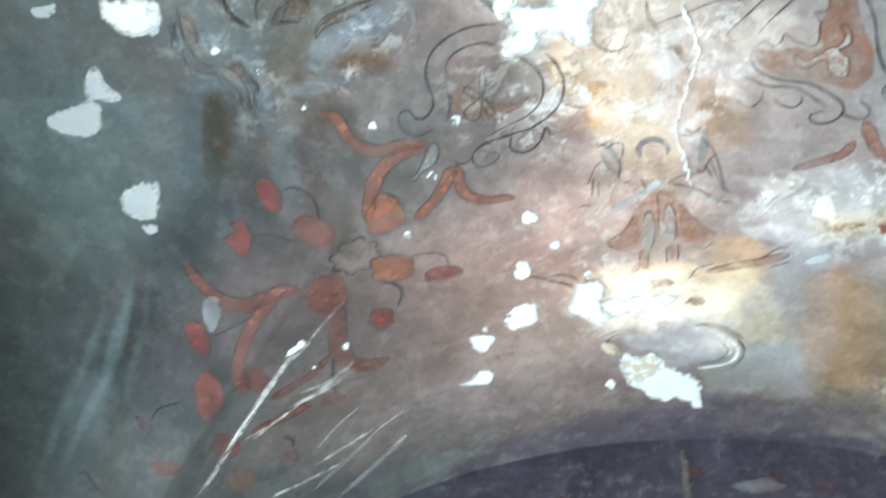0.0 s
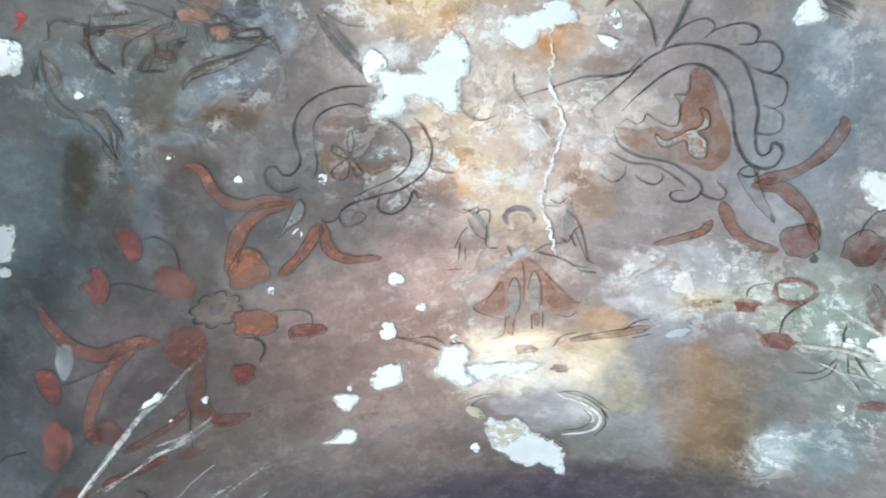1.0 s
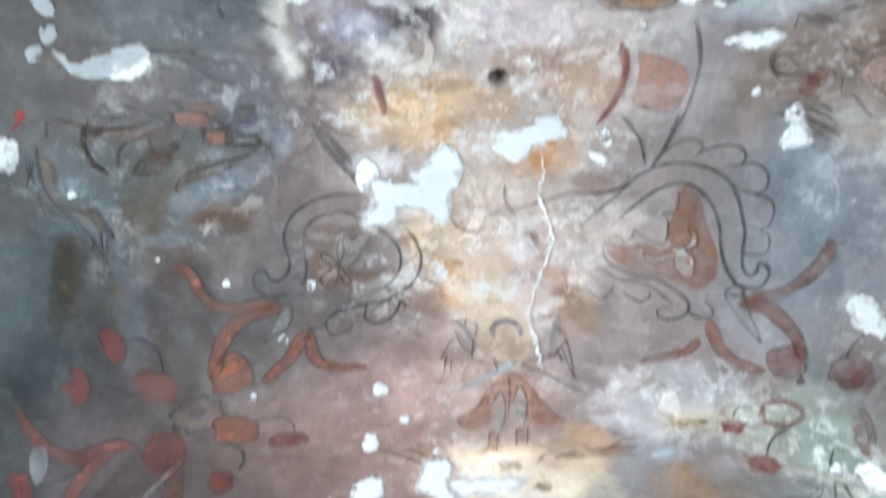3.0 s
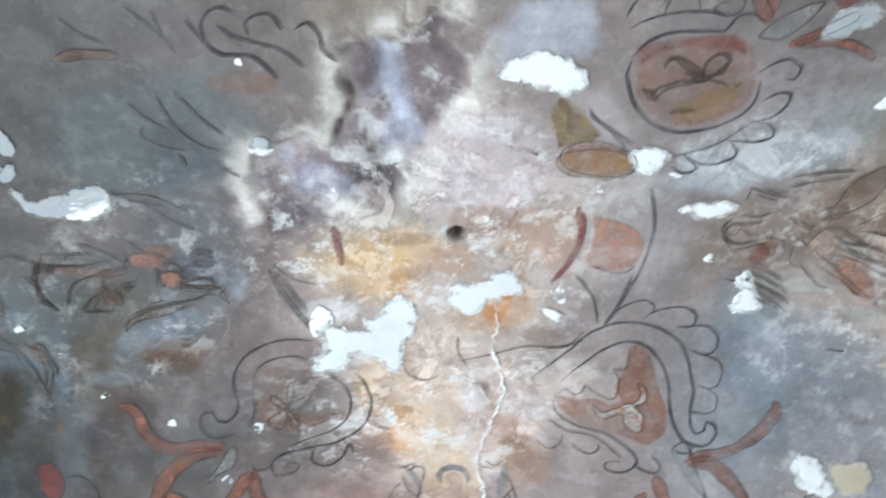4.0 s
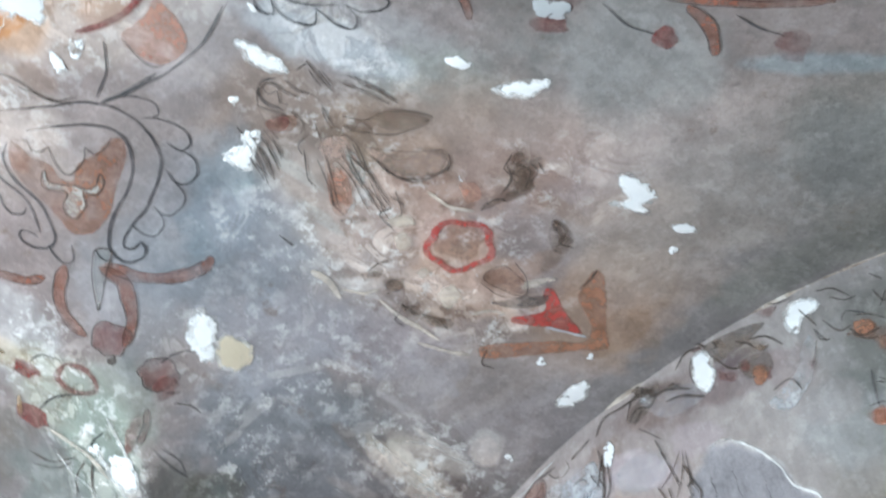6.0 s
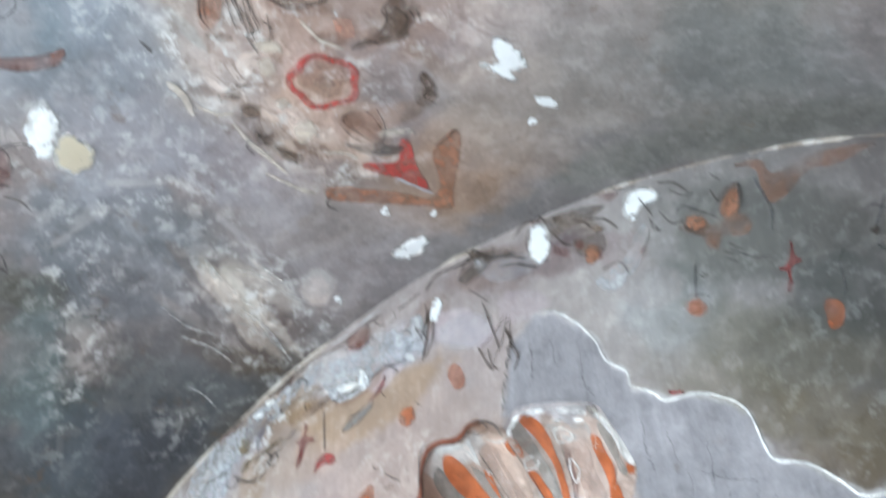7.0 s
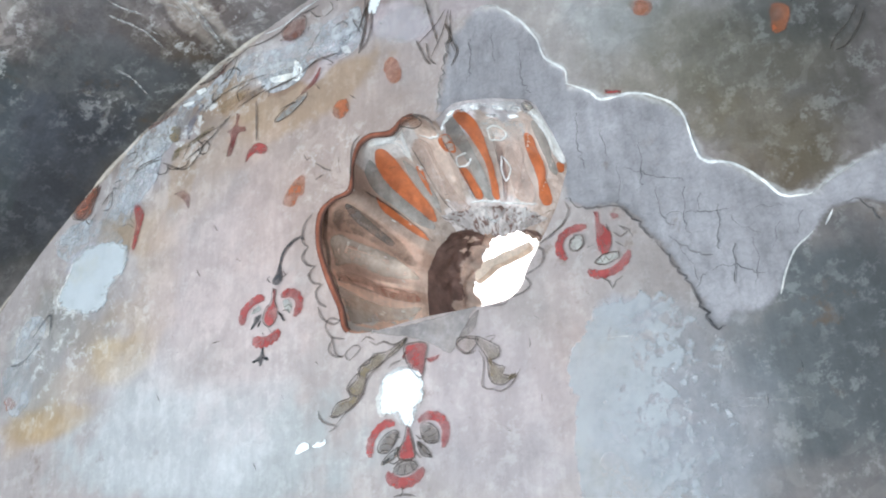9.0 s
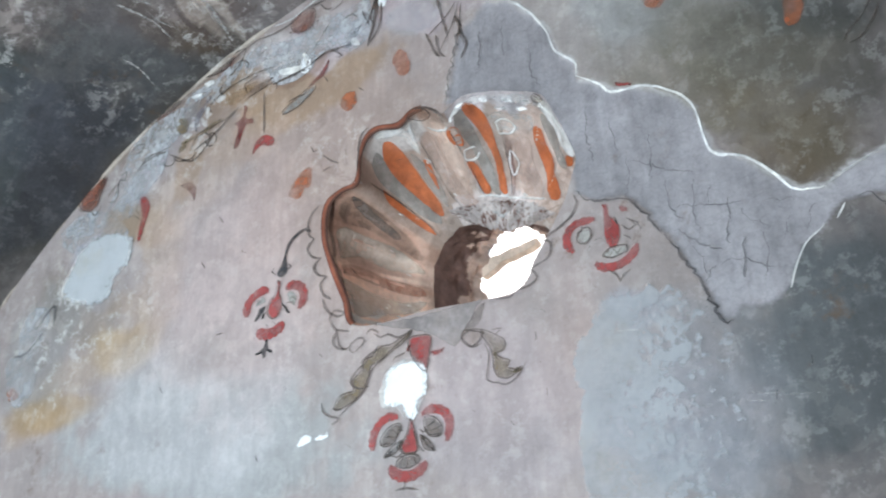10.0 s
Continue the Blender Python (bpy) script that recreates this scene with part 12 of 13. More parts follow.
wash(arch_border, "field", EAST, [(1.090, 3.336), (0.991, 3.355), (0.930, 3.366), (0.904, 3.345), (0.925, 3.299), (0.957, 3.246), (0.975, 3.167), (1.008, 3.137), (1.042, 3.106), (1.091, 3.101), (1.152, 3.089), (1.186, 3.058), (1.211, 3.055), (1.161, 3.165), (1.142, 3.223), (1.122, 3.281)], WHITEWASH)
wash(arch_border, "field", EAST, [(0.696, 3.451), (0.627, 3.467), (0.514, 3.442), (0.438, 3.475), (0.363, 3.464), (0.279, 3.470), (0.275, 3.394), (0.333, 3.355), (0.406, 3.354), (0.469, 3.328), (0.534, 3.322), (0.579, 3.350), (0.557, 3.363), (0.502, 3.373), (0.580, 3.404), (0.648, 3.399), (0.693, 3.384)], WHITEWASH)
wash(arch_border, "field", EAST, [(0.907, 3.390), (0.848, 3.412), (0.812, 3.420), (0.805, 3.401), (0.833, 3.362), (0.880, 3.358), (0.890, 3.318), (0.915, 3.339)], WHITEWASH)
wash(arch_border, "field", EAST, [(1.371, 3.081), (1.298, 3.123), (1.218, 3.109), (1.238, 3.063), (1.328, 3.054)], WHITEWASH)
wash(arch_border, "field", EAST, [(0.877, 3.303), (0.860, 3.329), (0.821, 3.369), (0.809, 3.359), (0.831, 3.329), (0.850, 3.293), (0.864, 3.256)], BLUE_GREY)
wash(arch_border, "field", EAST, [(0.814, 3.449), (0.743, 3.470), (0.760, 3.438), (0.812, 3.426), (0.837, 3.435)], TAUPE)
wash(arch_border, "field", EAST, [(1.042, 3.374), (0.932, 3.394), (0.930, 3.377), (1.003, 3.354)], TAUPE)
wash(arch_border, "field", EAST, [(0.680, 3.336), (0.634, 3.340), (0.590, 3.339), (0.622, 3.314), (0.667, 3.308)], BROWN)
wash(arch_border, "field", EAST, [(0.943, 3.305), (0.927, 3.327), (0.895, 3.310), (0.898, 3.268), (0.929, 3.273)], OLIVE)
wash(arch_border, "field", EAST, [(0.920, 3.233), (0.896, 3.241), (0.894, 3.214), (0.924, 3.208)], OLIVE)
wash(arch_border, "field", EAST, [(0.760, 3.335), (0.692, 3.352), (0.646, 3.350), (0.690, 3.308), (0.747, 3.298)], OCHRE)
wash(arch_border, "petal", EAST, [(0.532, 3.504), (0.504, 3.514), (0.458, 3.511), (0.454, 3.476), (0.481, 3.450), (0.526, 3.466), (0.537, 3.484)], RED_OCHRE, True)
wash(arch_border, "petal", EAST, [(1.305, 3.179), (1.270, 3.211), (1.221, 3.238), (1.206, 3.223), (1.218, 3.162), (1.245, 3.123), (1.287, 3.139)], RED_OCHRE, True)
wash(arch_border, "petal", EAST, [(0.474, 3.262), (0.437, 3.294), (0.408, 3.324), (0.416, 3.286), (0.448, 3.262)], RED_DARK)
stroke(arch_border, "shadow_line", EAST, [(0.411, 3.528), (0.449, 3.523), (0.493, 3.520), (0.537, 3.495), (0.593, 3.486), (0.651, 3.488)], 0.0082, TAUPE_DARK)
stroke(arch_border, "shadow_line", EAST, [(0.651, 3.488), (0.725, 3.463), (0.777, 3.434), (0.849, 3.435)], 0.0085, TAUPE_DARK)
stroke(arch_border, "shadow_line", EAST, [(0.849, 3.435), (0.909, 3.413), (0.956, 3.392), (1.017, 3.376)], 0.0088, TAUPE_DARK)
stroke(arch_border, "shadow_line", EAST, [(1.017, 3.376), (1.078, 3.348), (1.132, 3.312), (1.185, 3.265)], 0.0090, TAUPE_DARK)
stroke(arch_border, "shadow_line", EAST, [(1.185, 3.265), (1.259, 3.229), (1.321, 3.195), (1.392, 3.130)], 0.0091, TAUPE_DARK)
stroke(arch_border, "contour", EAST, [(0.761, 3.472), (0.697, 3.474), (0.718, 3.427), (0.758, 3.399)], 0.0054, UMBER)
stroke(arch_border, "contour", EAST, [(0.808, 3.342), (0.750, 3.363), (0.693, 3.373), (0.647, 3.377), (0.591, 3.371)], 0.0053, UMBER)
stroke(arch_border, "contour", EAST, [(0.679, 3.315), (0.692, 3.352), (0.647, 3.366)], 0.0053, UMBER)
stroke(arch_border, "contour", EAST, [(0.796, 3.348), (0.818, 3.324), (0.805, 3.298)], 0.0054, UMBER)
stroke(arch_border, "contour", EAST, [(1.109, 3.277), (1.085, 3.290), (1.059, 3.284), (1.070, 3.263), (1.095, 3.261)], 0.0056, UMBER)
stroke(arch_border, "contour", EAST, [(1.146, 3.208), (1.121, 3.211), (1.125, 3.185), (1.145, 3.192), (1.158, 3.143)], 0.0056, UMBER)
stroke(arch_border, "contour", EAST, [(1.076, 3.201), (1.042, 3.232), (0.993, 3.237), (0.956, 3.240)], 0.0055, UMBER)
stroke(arch_border, "contour", EAST, [(1.059, 3.217), (1.004, 3.230), (0.968, 3.228)], 0.0055, UMBER)
stroke(arch_border, "contour", EAST, [(1.185, 3.151), (1.150, 3.183), (1.150, 3.130), (1.182, 3.130)], 0.0055, UMBER)
stroke(arch_border, "contour", EAST, [(0.406, 3.354), (0.364, 3.317), (0.385, 3.320)], 0.0048, UMBER)
stroke(arch_border, "contour", EAST, [(0.395, 3.478), (0.363, 3.496), (0.373, 3.523)], 0.0050, UMBER)
stroke(arch_border, "contour", EAST, [(0.459, 3.376), (0.438, 3.399), (0.406, 3.439)], 0.0050, UMBER)
stroke(arch_border, "contour", EAST, [(0.941, 3.198), (0.915, 3.179), (0.868, 3.173), (0.857, 3.190)], 0.0052, UMBER)
stroke(arch_border, "contour", EAST, [(0.824, 3.220), (0.801, 3.233), (0.783, 3.211), (0.793, 3.189), (0.817, 3.197), (0.824, 3.220)], 0.0052, UMBER)
stroke(arch_border, "contour", EAST, [(0.861, 3.244), (0.803, 3.255), (0.756, 3.259), (0.723, 3.278)], 0.0052, UMBER)
stroke(arch_border, "contour", EAST, [(1.245, 3.117), (1.230, 3.102), (1.207, 3.127)], 0.0056, UMBER)
stroke(arch_border, "contour", EAST, [(0.977, 3.200), (0.970, 3.182), (0.939, 3.177), (0.935, 3.201)], 0.0053, UMBER)
stroke(arch_border, "contour", EAST, [(0.849, 3.250), (0.871, 3.216), (0.881, 3.199)], 0.0053, UMBER)
stroke(arch_border, "contour", EAST, [(0.689, 3.298), (0.667, 3.305), (0.622, 3.314), (0.589, 3.323)], 0.0051, UMBER)
stroke(arch_border, "contour", EAST, [(0.730, 3.432), (0.707, 3.439), (0.683, 3.418), (0.694, 3.401)], 0.0053, UMBER)
stroke(arch_border, "contour", EAST, [(0.649, 3.432), (0.632, 3.436), (0.615, 3.446)], 0.0053, UMBER)
stroke(arch_border, "contour", EAST, [(0.775, 3.384), (0.785, 3.366), (0.767, 3.343)], 0.0054, UMBER)
stroke(arch_border, "contour", EAST, [(0.438, 3.518), (0.416, 3.492), (0.395, 3.488)], 0.0051, UMBER)
stroke(arch_border, "contour", EAST, [(0.363, 3.432), (0.332, 3.439), (0.316, 3.422)], 0.0049, UMBER)
stroke(arch_border, "contour", EAST, [(0.300, 3.436), (0.286, 3.398), (0.276, 3.373)], 0.0048, UMBER)
stroke(arch_border, "contour", EAST, [(1.098, 3.052), (1.074, 3.055), (1.047, 3.034)], 0.0053, UMBER)
stroke(arch_border, "contour", EAST, [(1.060, 3.096), (1.066, 3.073), (1.046, 3.046)], 0.0054, UMBER)
stroke(arch_border, "contour", EAST, [(0.589, 3.323), (0.578, 3.308), (0.581, 3.293)], 0.0051, UMBER)
stroke(arch_border, "contour", EAST, [(0.538, 3.236), (0.511, 3.241), (0.479, 3.239)], 0.0049, UMBER)
wash(arch_border, "flake", EAST, [(0.579, 3.356), (0.535, 3.352), (0.480, 3.337), (0.480, 3.322), (0.534, 3.320), (0.573, 3.335)], CHALK_BRIGHT)
wash(arch_border, "flake", EAST, [(0.497, 3.376), (0.481, 3.374), (0.478, 3.321), (0.491, 3.321)], CHALK_BRIGHT)
wash(arch_border, "flake", EAST, [(0.848, 3.418), (0.812, 3.420), (0.805, 3.401), (0.837, 3.397)], CHALK_BRIGHT)
wash(arch_border, "flake", EAST, [(0.343, 3.360), (0.317, 3.359), (0.307, 3.329), (0.333, 3.333)], CHALK_BRIGHT)
wash(arch_border, "flake", EAST, [(0.633, 3.458), (0.618, 3.458), (0.617, 3.441), (0.632, 3.442)], CHALK_BRIGHT)
wash(arch_border, "flake", EAST, [(0.895, 3.391), (0.846, 3.387), (0.857, 3.372), (0.888, 3.374)], CHALK_BRIGHT)
stroke(arch_border, "crust", EAST, [(0.405, 3.548), (0.471, 3.533), (0.532, 3.510), (0.594, 3.509)], 0.0058, CHALK_BRIGHT)
stroke(arch_border, "crust", EAST, [(0.651, 3.505), (0.698, 3.496), (0.756, 3.475), (0.826, 3.459)], 0.0085, CHALK)
stroke(arch_border, "crust", EAST, [(1.055, 3.368), (1.114, 3.328), (1.175, 3.294)], 0.0051, CHALK_BRIGHT)
stroke(arch_border, "crust", EAST, [(1.187, 3.287), (1.250, 3.259), (1.312, 3.230), (1.386, 3.183)], 0.0079, CHALK)
wash(arch_border, "field", EAST, [(0.150, 3.531), (0.083, 3.568), (0.025, 3.571), (0.045, 3.524), (0.119, 3.492)], TAUPE)
wash(arch_border, "field", EAST, [(-0.130, 3.588), (-0.235, 3.575), (-0.311, 3.540), (-0.235, 3.515), (-0.147, 3.516)], TAUPE)
wash(arch_border, "field", EAST, [(-0.206, 3.476), (-0.287, 3.459), (-0.287, 3.403), (-0.221, 3.409)], TAUPE)
wash(arch_border, "petal", EAST, [(-0.219, 3.458), (-0.264, 3.437), (-0.277, 3.400), (-0.246, 3.378), (-0.231, 3.412)], ORANGE_DIM)
wash(arch_border, "petal", EAST, [(-0.618, 3.410), (-0.647, 3.407), (-0.630, 3.346), (-0.653, 3.311), (-0.620, 3.300), (-0.591, 3.338)], ORANGE_DIM)
wash(arch_border, "petal", EAST, [(-0.503, 3.383), (-0.550, 3.367), (-0.540, 3.320), (-0.502, 3.338)], ORANGE_DIM)
wash(arch_border, "petal", EAST, [(-0.552, 3.312), (-0.582, 3.295), (-0.562, 3.261), (-0.544, 3.283)], ORANGE_DIM)
stroke(arch_border, "contour", EAST, [(0.121, 3.573), (0.071, 3.580), (0.041, 3.541)], 0.0077, UMBER)
stroke(arch_border, "contour", EAST, [(0.145, 3.508), (0.110, 3.535), (0.066, 3.517), (0.041, 3.541)], 0.0075, UMBER)
stroke(arch_border, "contour", EAST, [(-0.151, 3.533), (-0.187, 3.470), (-0.235, 3.456)], 0.0069, UMBER)
stroke(arch_border, "contour", EAST, [(-0.033, 3.573), (-0.078, 3.603), (-0.130, 3.588)], 0.0075, UMBER)
stroke(arch_border, "contour", EAST, [(-0.254, 3.521), (-0.299, 3.499), (-0.333, 3.446)], 0.0068, UMBER)
stroke(arch_border, "contour", EAST, [(-0.459, 3.530), (-0.500, 3.509), (-0.529, 3.458)], 0.0065, UMBER)
stroke(arch_border, "contour", EAST, [(-0.583, 3.436), (-0.596, 3.389), (-0.618, 3.410)], 0.0060, UMBER)
stroke(arch_border, "contour", EAST, [(-0.446, 3.443), (-0.473, 3.386), (-0.503, 3.383)], 0.0062, UMBER)
stroke(arch_border, "contour", EAST, [(-0.268, 3.342), (-0.318, 3.346), (-0.335, 3.299)], 0.0063, UMBER)
stroke(arch_border, "contour", EAST, [(0.080, 3.412), (0.063, 3.329), (0.046, 3.249)], 0.0069, UMBER)
stroke(arch_border, "contour", EAST, [(0.011, 3.247), (-0.004, 3.205), (0.015, 3.166)], 0.0064, UMBER)
stroke(arch_border, "contour", EAST, [(-0.500, 3.210), (-0.522, 3.192)], 0.0056, UMBER)
stroke(arch_border, "contour", EAST, [(0.241, 3.469), (0.272, 3.412), (0.261, 3.368)], 0.0075, UMBER)
stroke(arch_border, "contour", EAST, [(-0.404, 3.512), (-0.428, 3.437)], 0.0064, UMBER)
fissure(mortar_shadow_cracks, "fissure", EAST, [(-0.367, 2.761), (-0.372, 2.704), (-0.361, 2.667)], 0.0017, BLACK)
fissure(mortar_shadow_cracks, "fissure", EAST, [(-0.423, 2.798), (-0.424, 2.728), (-0.407, 2.679)], 0.0017, BLACK)
fissure(mortar_shadow_cracks, "fissure", EAST, [(-0.445, 2.680), (-0.449, 2.626), (-0.467, 2.581)], 0.0017, BLACK)
fissure(mortar_shadow_cracks, "fissure", EAST, [(-0.503, 2.661), (-0.497, 2.585), (-0.501, 2.532)], 0.0016, BLACK)
fissure(mortar_shadow_cracks, "fissure", EAST, [(-0.535, 2.637), (-0.522, 2.590)], 0.0016, BLACK)
fissure(mortar_shadow_cracks, "fissure", EAST, [(-0.583, 2.571), (-0.600, 2.540), (-0.641, 2.516)], 0.0015, BLACK)
fissure(mortar_shadow_cracks, "fissure", EAST, [(-0.618, 2.510), (-0.625, 2.460), (-0.612, 2.416)], 0.0015, BLACK)
fissure(mortar_shadow_cracks, "fissure", EAST, [(-0.676, 2.529), (-0.655, 2.475)], 0.0015, BLACK)
fissure(mortar_shadow_cracks, "fissure", EAST, [(-0.378, 2.744), (-0.448, 2.706), (-0.505, 2.676)], 0.0017, BLACK)
fissure(mortar_shadow_cracks, "fissure", EAST, [(-0.459, 2.609), (-0.540, 2.594), (-0.596, 2.582)], 0.0016, BLACK)
fissure(mortar_shadow_cracks, "fissure", EAST, [(-0.531, 2.462), (-0.576, 2.462), (-0.626, 2.435)], 0.0015, BLACK)
fissure(mortar_shadow_cracks, "fissure", EAST, [(-0.039, 3.226), (-0.042, 3.158), (-0.022, 3.100)], 0.0022, BLACK)
fissure(mortar_shadow_cracks, "fissure", EAST, [(-0.101, 3.217), (-0.106, 3.132)], 0.0021, BLACK)
fissure(mortar_shadow_cracks, "fissure", EAST, [(-0.171, 3.138), (-0.171, 3.057), (-0.188, 3.003)], 0.0020, BLACK)
fissure(mortar_shadow_cracks, "fissure", EAST, [(-0.292, 2.918), (-0.289, 2.831), (-0.296, 2.771)], 0.0019, BLACK)
fissure(mortar_shadow_cracks, "fissure", EAST, [(-0.339, 2.857), (-0.356, 2.779)], 0.0018, BLACK)
fissure(mortar_shadow_cracks, "fissure", EAST, [(-0.722, 2.540), (-0.701, 2.486)], 0.0015, BLACK)
fissure(mortar_shadow_cracks, "fissure", EAST, [(-0.471, 2.529), (-0.499, 2.483), (-0.505, 2.445)], 0.0016, BLACK)
fissure(mortar_shadow_cracks, "fissure", EAST, [(-0.628, 2.569), (-0.693, 2.559)], 0.0015, BLACK)
wall_grime = thing("grime_specks", "small dark grime specks and scratches on the white lunette", "grime")
stroke(wall_grime, "speck", EAST, [(0.458, 3.068), (0.448, 3.048), (0.436, 3.052)], 0.0047, UMBER)
stroke(wall_grime, "speck", EAST, [(0.422, 3.031), (0.395, 3.005), (0.369, 2.988)], 0.0045, UMBER)
stroke(wall_grime, "speck", EAST, [(0.395, 2.989), (0.422, 2.981)], 0.0045, UMBER)
stroke(wall_grime, "speck", EAST, [(0.351, 3.023), (0.348, 3.006)], 0.0045, UMBER)
stroke(wall_grime, "speck", EAST, [(0.202, 2.940), (0.185, 2.940)], 0.0042, UMBER)
stroke(wall_grime, "speck", EAST, [(-0.132, 2.417), (-0.133, 2.401), (-0.127, 2.395)], 0.0033, UMBER)
stroke(wall_grime, "speck", EAST, [(-0.269, 2.484), (-0.275, 2.477)], 0.0033, UMBER)
stroke(wall_grime, "speck", EAST, [(-0.002, 2.396), (-0.003, 2.381)], 0.0034, UMBER)
stroke(wall_grime, "speck", EAST, [(-0.146, 2.290), (-0.147, 2.275)], 0.0032, UMBER)
stroke(wall_grime, "speck", EAST, [(0.421, 2.494), (0.412, 2.483)], 0.0040, UMBER)
stroke(wall_grime, "speck", EAST, [(0.520, 2.432), (0.513, 2.419)], 0.0040, UMBER)
stroke(wall_grime, "speck", EAST, [(0.736, 2.612), (0.714, 2.613)], 0.0045, UMBER)
stroke(wall_grime, "speck", EAST, [(0.805, 2.835), (0.793, 2.815)], 0.0048, UMBER)
stroke(wall_grime, "speck", EAST, [(-0.063, 2.235), (-0.070, 2.224)], 0.0032, UMBER)
stroke(wall_grime, "speck", EAST, [(0.027, 2.277), (0.016, 2.272)], 0.0033, UMBER)
stroke(wall_grime, "speck", EAST, [(-0.209, 2.288), (-0.212, 2.276)], 0.0031, UMBER)
stroke(wall_grime, "speck", EAST, [(0.344, 2.263), (0.329, 2.253)], 0.0036, UMBER)
stroke(wall_grime, "speck", EAST, [(0.599, 2.284), (0.589, 2.266)], 0.0039, UMBER)
stroke(wall_grime, "speck", EAST, [(0.917, 2.517), (0.904, 2.496)], 0.0045, UMBER)
stroke(wall_grime, "speck", EAST, [(-0.150, 2.463), (-0.159, 2.453)], 0.0033, UMBER)
stroke(wall_grime, "speck", EAST, [(0.672, 2.830), (0.657, 2.819)], 0.0046, UMBER)
stroke(wall_grime, "speck", EAST, [(0.563, 2.863), (0.570, 2.852)], 0.0046, UMBER)
stroke(wall_grime, "speck", EAST, [(0.754, 2.953), (0.737, 2.931)], 0.0049, UMBER)
stroke(wall_grime, "speck", EAST, [(0.314, 3.196), (0.293, 3.178)], 0.0046, UMBER)
stroke(wall_grime, "speck", EAST, [(0.422, 3.274), (0.407, 3.250)], 0.0049, UMBER)
stroke(wall_grime, "speck", EAST, [(-0.594, 2.194), (-0.594, 2.173)], 0.0027, UMBER)
stroke(wall_grime, "speck", EAST, [(-0.665, 2.243), (-0.665, 2.222)], 0.0027, UMBER)
stroke(wall_grime, "scratch", EAST, [(-0.521, 2.201), (-0.572, 2.192), (-0.632, 2.178), (-0.671, 2.173)], 0.0022, CHALK)
stroke(wall_grime, "scratch", EAST, [(-0.519, 2.188), (-0.580, 2.174)], 0.0023, CHALK)
stroke(wall_grime, "scratch", EAST, [(0.199, 2.552), (0.182, 2.539), (0.162, 2.540)], 0.0032, CHALK)
stroke(wall_grime, "scratch", EAST, [(-0.281, 2.380), (-0.353, 2.368)], 0.0026, CHALK)
shell_mortar = thing("mortar_crust", "crumbling grey-white mortar crust above the shell hood", "mortar")
wash(shell_mortar, "crust", EAST, [(0.054, 3.006), (0.039, 3.032), (0.011, 3.047), (-0.042, 3.042), (-0.075, 3.022), (-0.040, 3.018), (0.003, 3.026), (0.031, 3.011)], CHALK)
wash(shell_mortar, "crust", EAST, [(-0.067, 3.027), (-0.110, 3.019), (-0.158, 2.995), (-0.185, 2.969), (-0.187, 2.946), (-0.156, 2.966), (-0.116, 2.990), (-0.074, 3.007)], CHALK)
wash(shell_mortar, "crust", EAST, [(0.039, 3.028), (0.029, 3.043), (0.011, 3.041), (0.021, 3.026)], CHALK_BRIGHT)
wash(shell_mortar, "crust", EAST, [(-0.024, 3.036), (-0.042, 3.036), (-0.054, 3.021), (-0.036, 3.020)], CHALK_BRIGHT)
wash(shell_mortar, "crust", EAST, [(-0.084, 3.015), (-0.109, 3.009), (-0.116, 2.995), (-0.095, 3.000)], CHALK_BRIGHT)
wash(shell_mortar, "crust", EAST, [(-0.133, 2.994), (-0.158, 2.987), (-0.161, 2.973), (-0.140, 2.979)], CHALK_BRIGHT)
wash(shell_mortar, "crust", EAST, [(0.058, 3.007), (0.049, 3.013), (0.043, 2.997), (0.054, 2.992)], CHALK_BRIGHT)
wash(shell_mortar, "crust", EAST, [(-0.065, 2.998), (-0.090, 2.993), (-0.106, 2.976), (-0.081, 2.980)], CHALK_BRIGHT)
wash(shell_mortar, "crust", EAST, [(-0.123, 2.975), (-0.148, 2.969), (-0.155, 2.954), (-0.130, 2.960)], CHALK_BRIGHT)
wash(shell_mortar, "knob", EAST, [(-0.162, 2.990), (-0.171, 2.994), (-0.186, 2.981), (-0.191, 2.967), (-0.179, 2.966), (-0.167, 2.976)], OLIVE, True)
wash(shell_mortar, "petal", EAST, [(0.167, 3.049), (0.152, 3.068), (0.124, 3.061), (0.102, 3.033), (0.121, 3.028), (0.149, 3.037)], ORANGE_DIM, True)
stroke(shell_mortar, "crack", EAST, [(0.012, 3.036), (-0.006, 3.034), (-0.014, 3.022)], 0.0036, GREY_DARK)
stroke(shell_mortar, "crack", EAST, [(-0.091, 2.998), (-0.107, 2.988), (-0.124, 2.985)], 0.0035, GREY_DARK)
stroke(shell_mortar, "crack", EAST, [(0.031, 3.016), (0.021, 3.021)], 0.0037, GREY_DARK)
stroke(shell_mortar, "crack", EAST, [(-0.149, 2.980), (-0.164, 2.970)], 0.0034, GREY_DARK)

figure_limbs = figure("dark-outlined sprawling figure shape with tan limbs on stained plaster")
figure_limbs.fill([(-0.619, 0.115), (-0.582, 0.117), (-0.587, 0.144), (-0.613, 0.146)], PINK_ORANGE)
figure_limbs.fill([(-0.677, 0.072), (-0.622, 0.072), (-0.611, 0.103), (-0.651, 0.107), (-0.681, 0.093)], PINK_ORANGE)
figure_limbs.fill([(-0.989, 0.150), (-0.964, 0.160), (-0.960, 0.211), (-0.951, 0.270), (-0.889, 0.305), (-0.887, 0.351), (-0.920, 0.336), (-0.960, 0.305), (-0.994, 0.242)], BROWN_PALE)
figure_limbs.fill([(-0.747, 0.162), (-0.719, 0.167), (-0.706, 0.186), (-0.730, 0.192), (-0.751, 0.183)], BROWN)
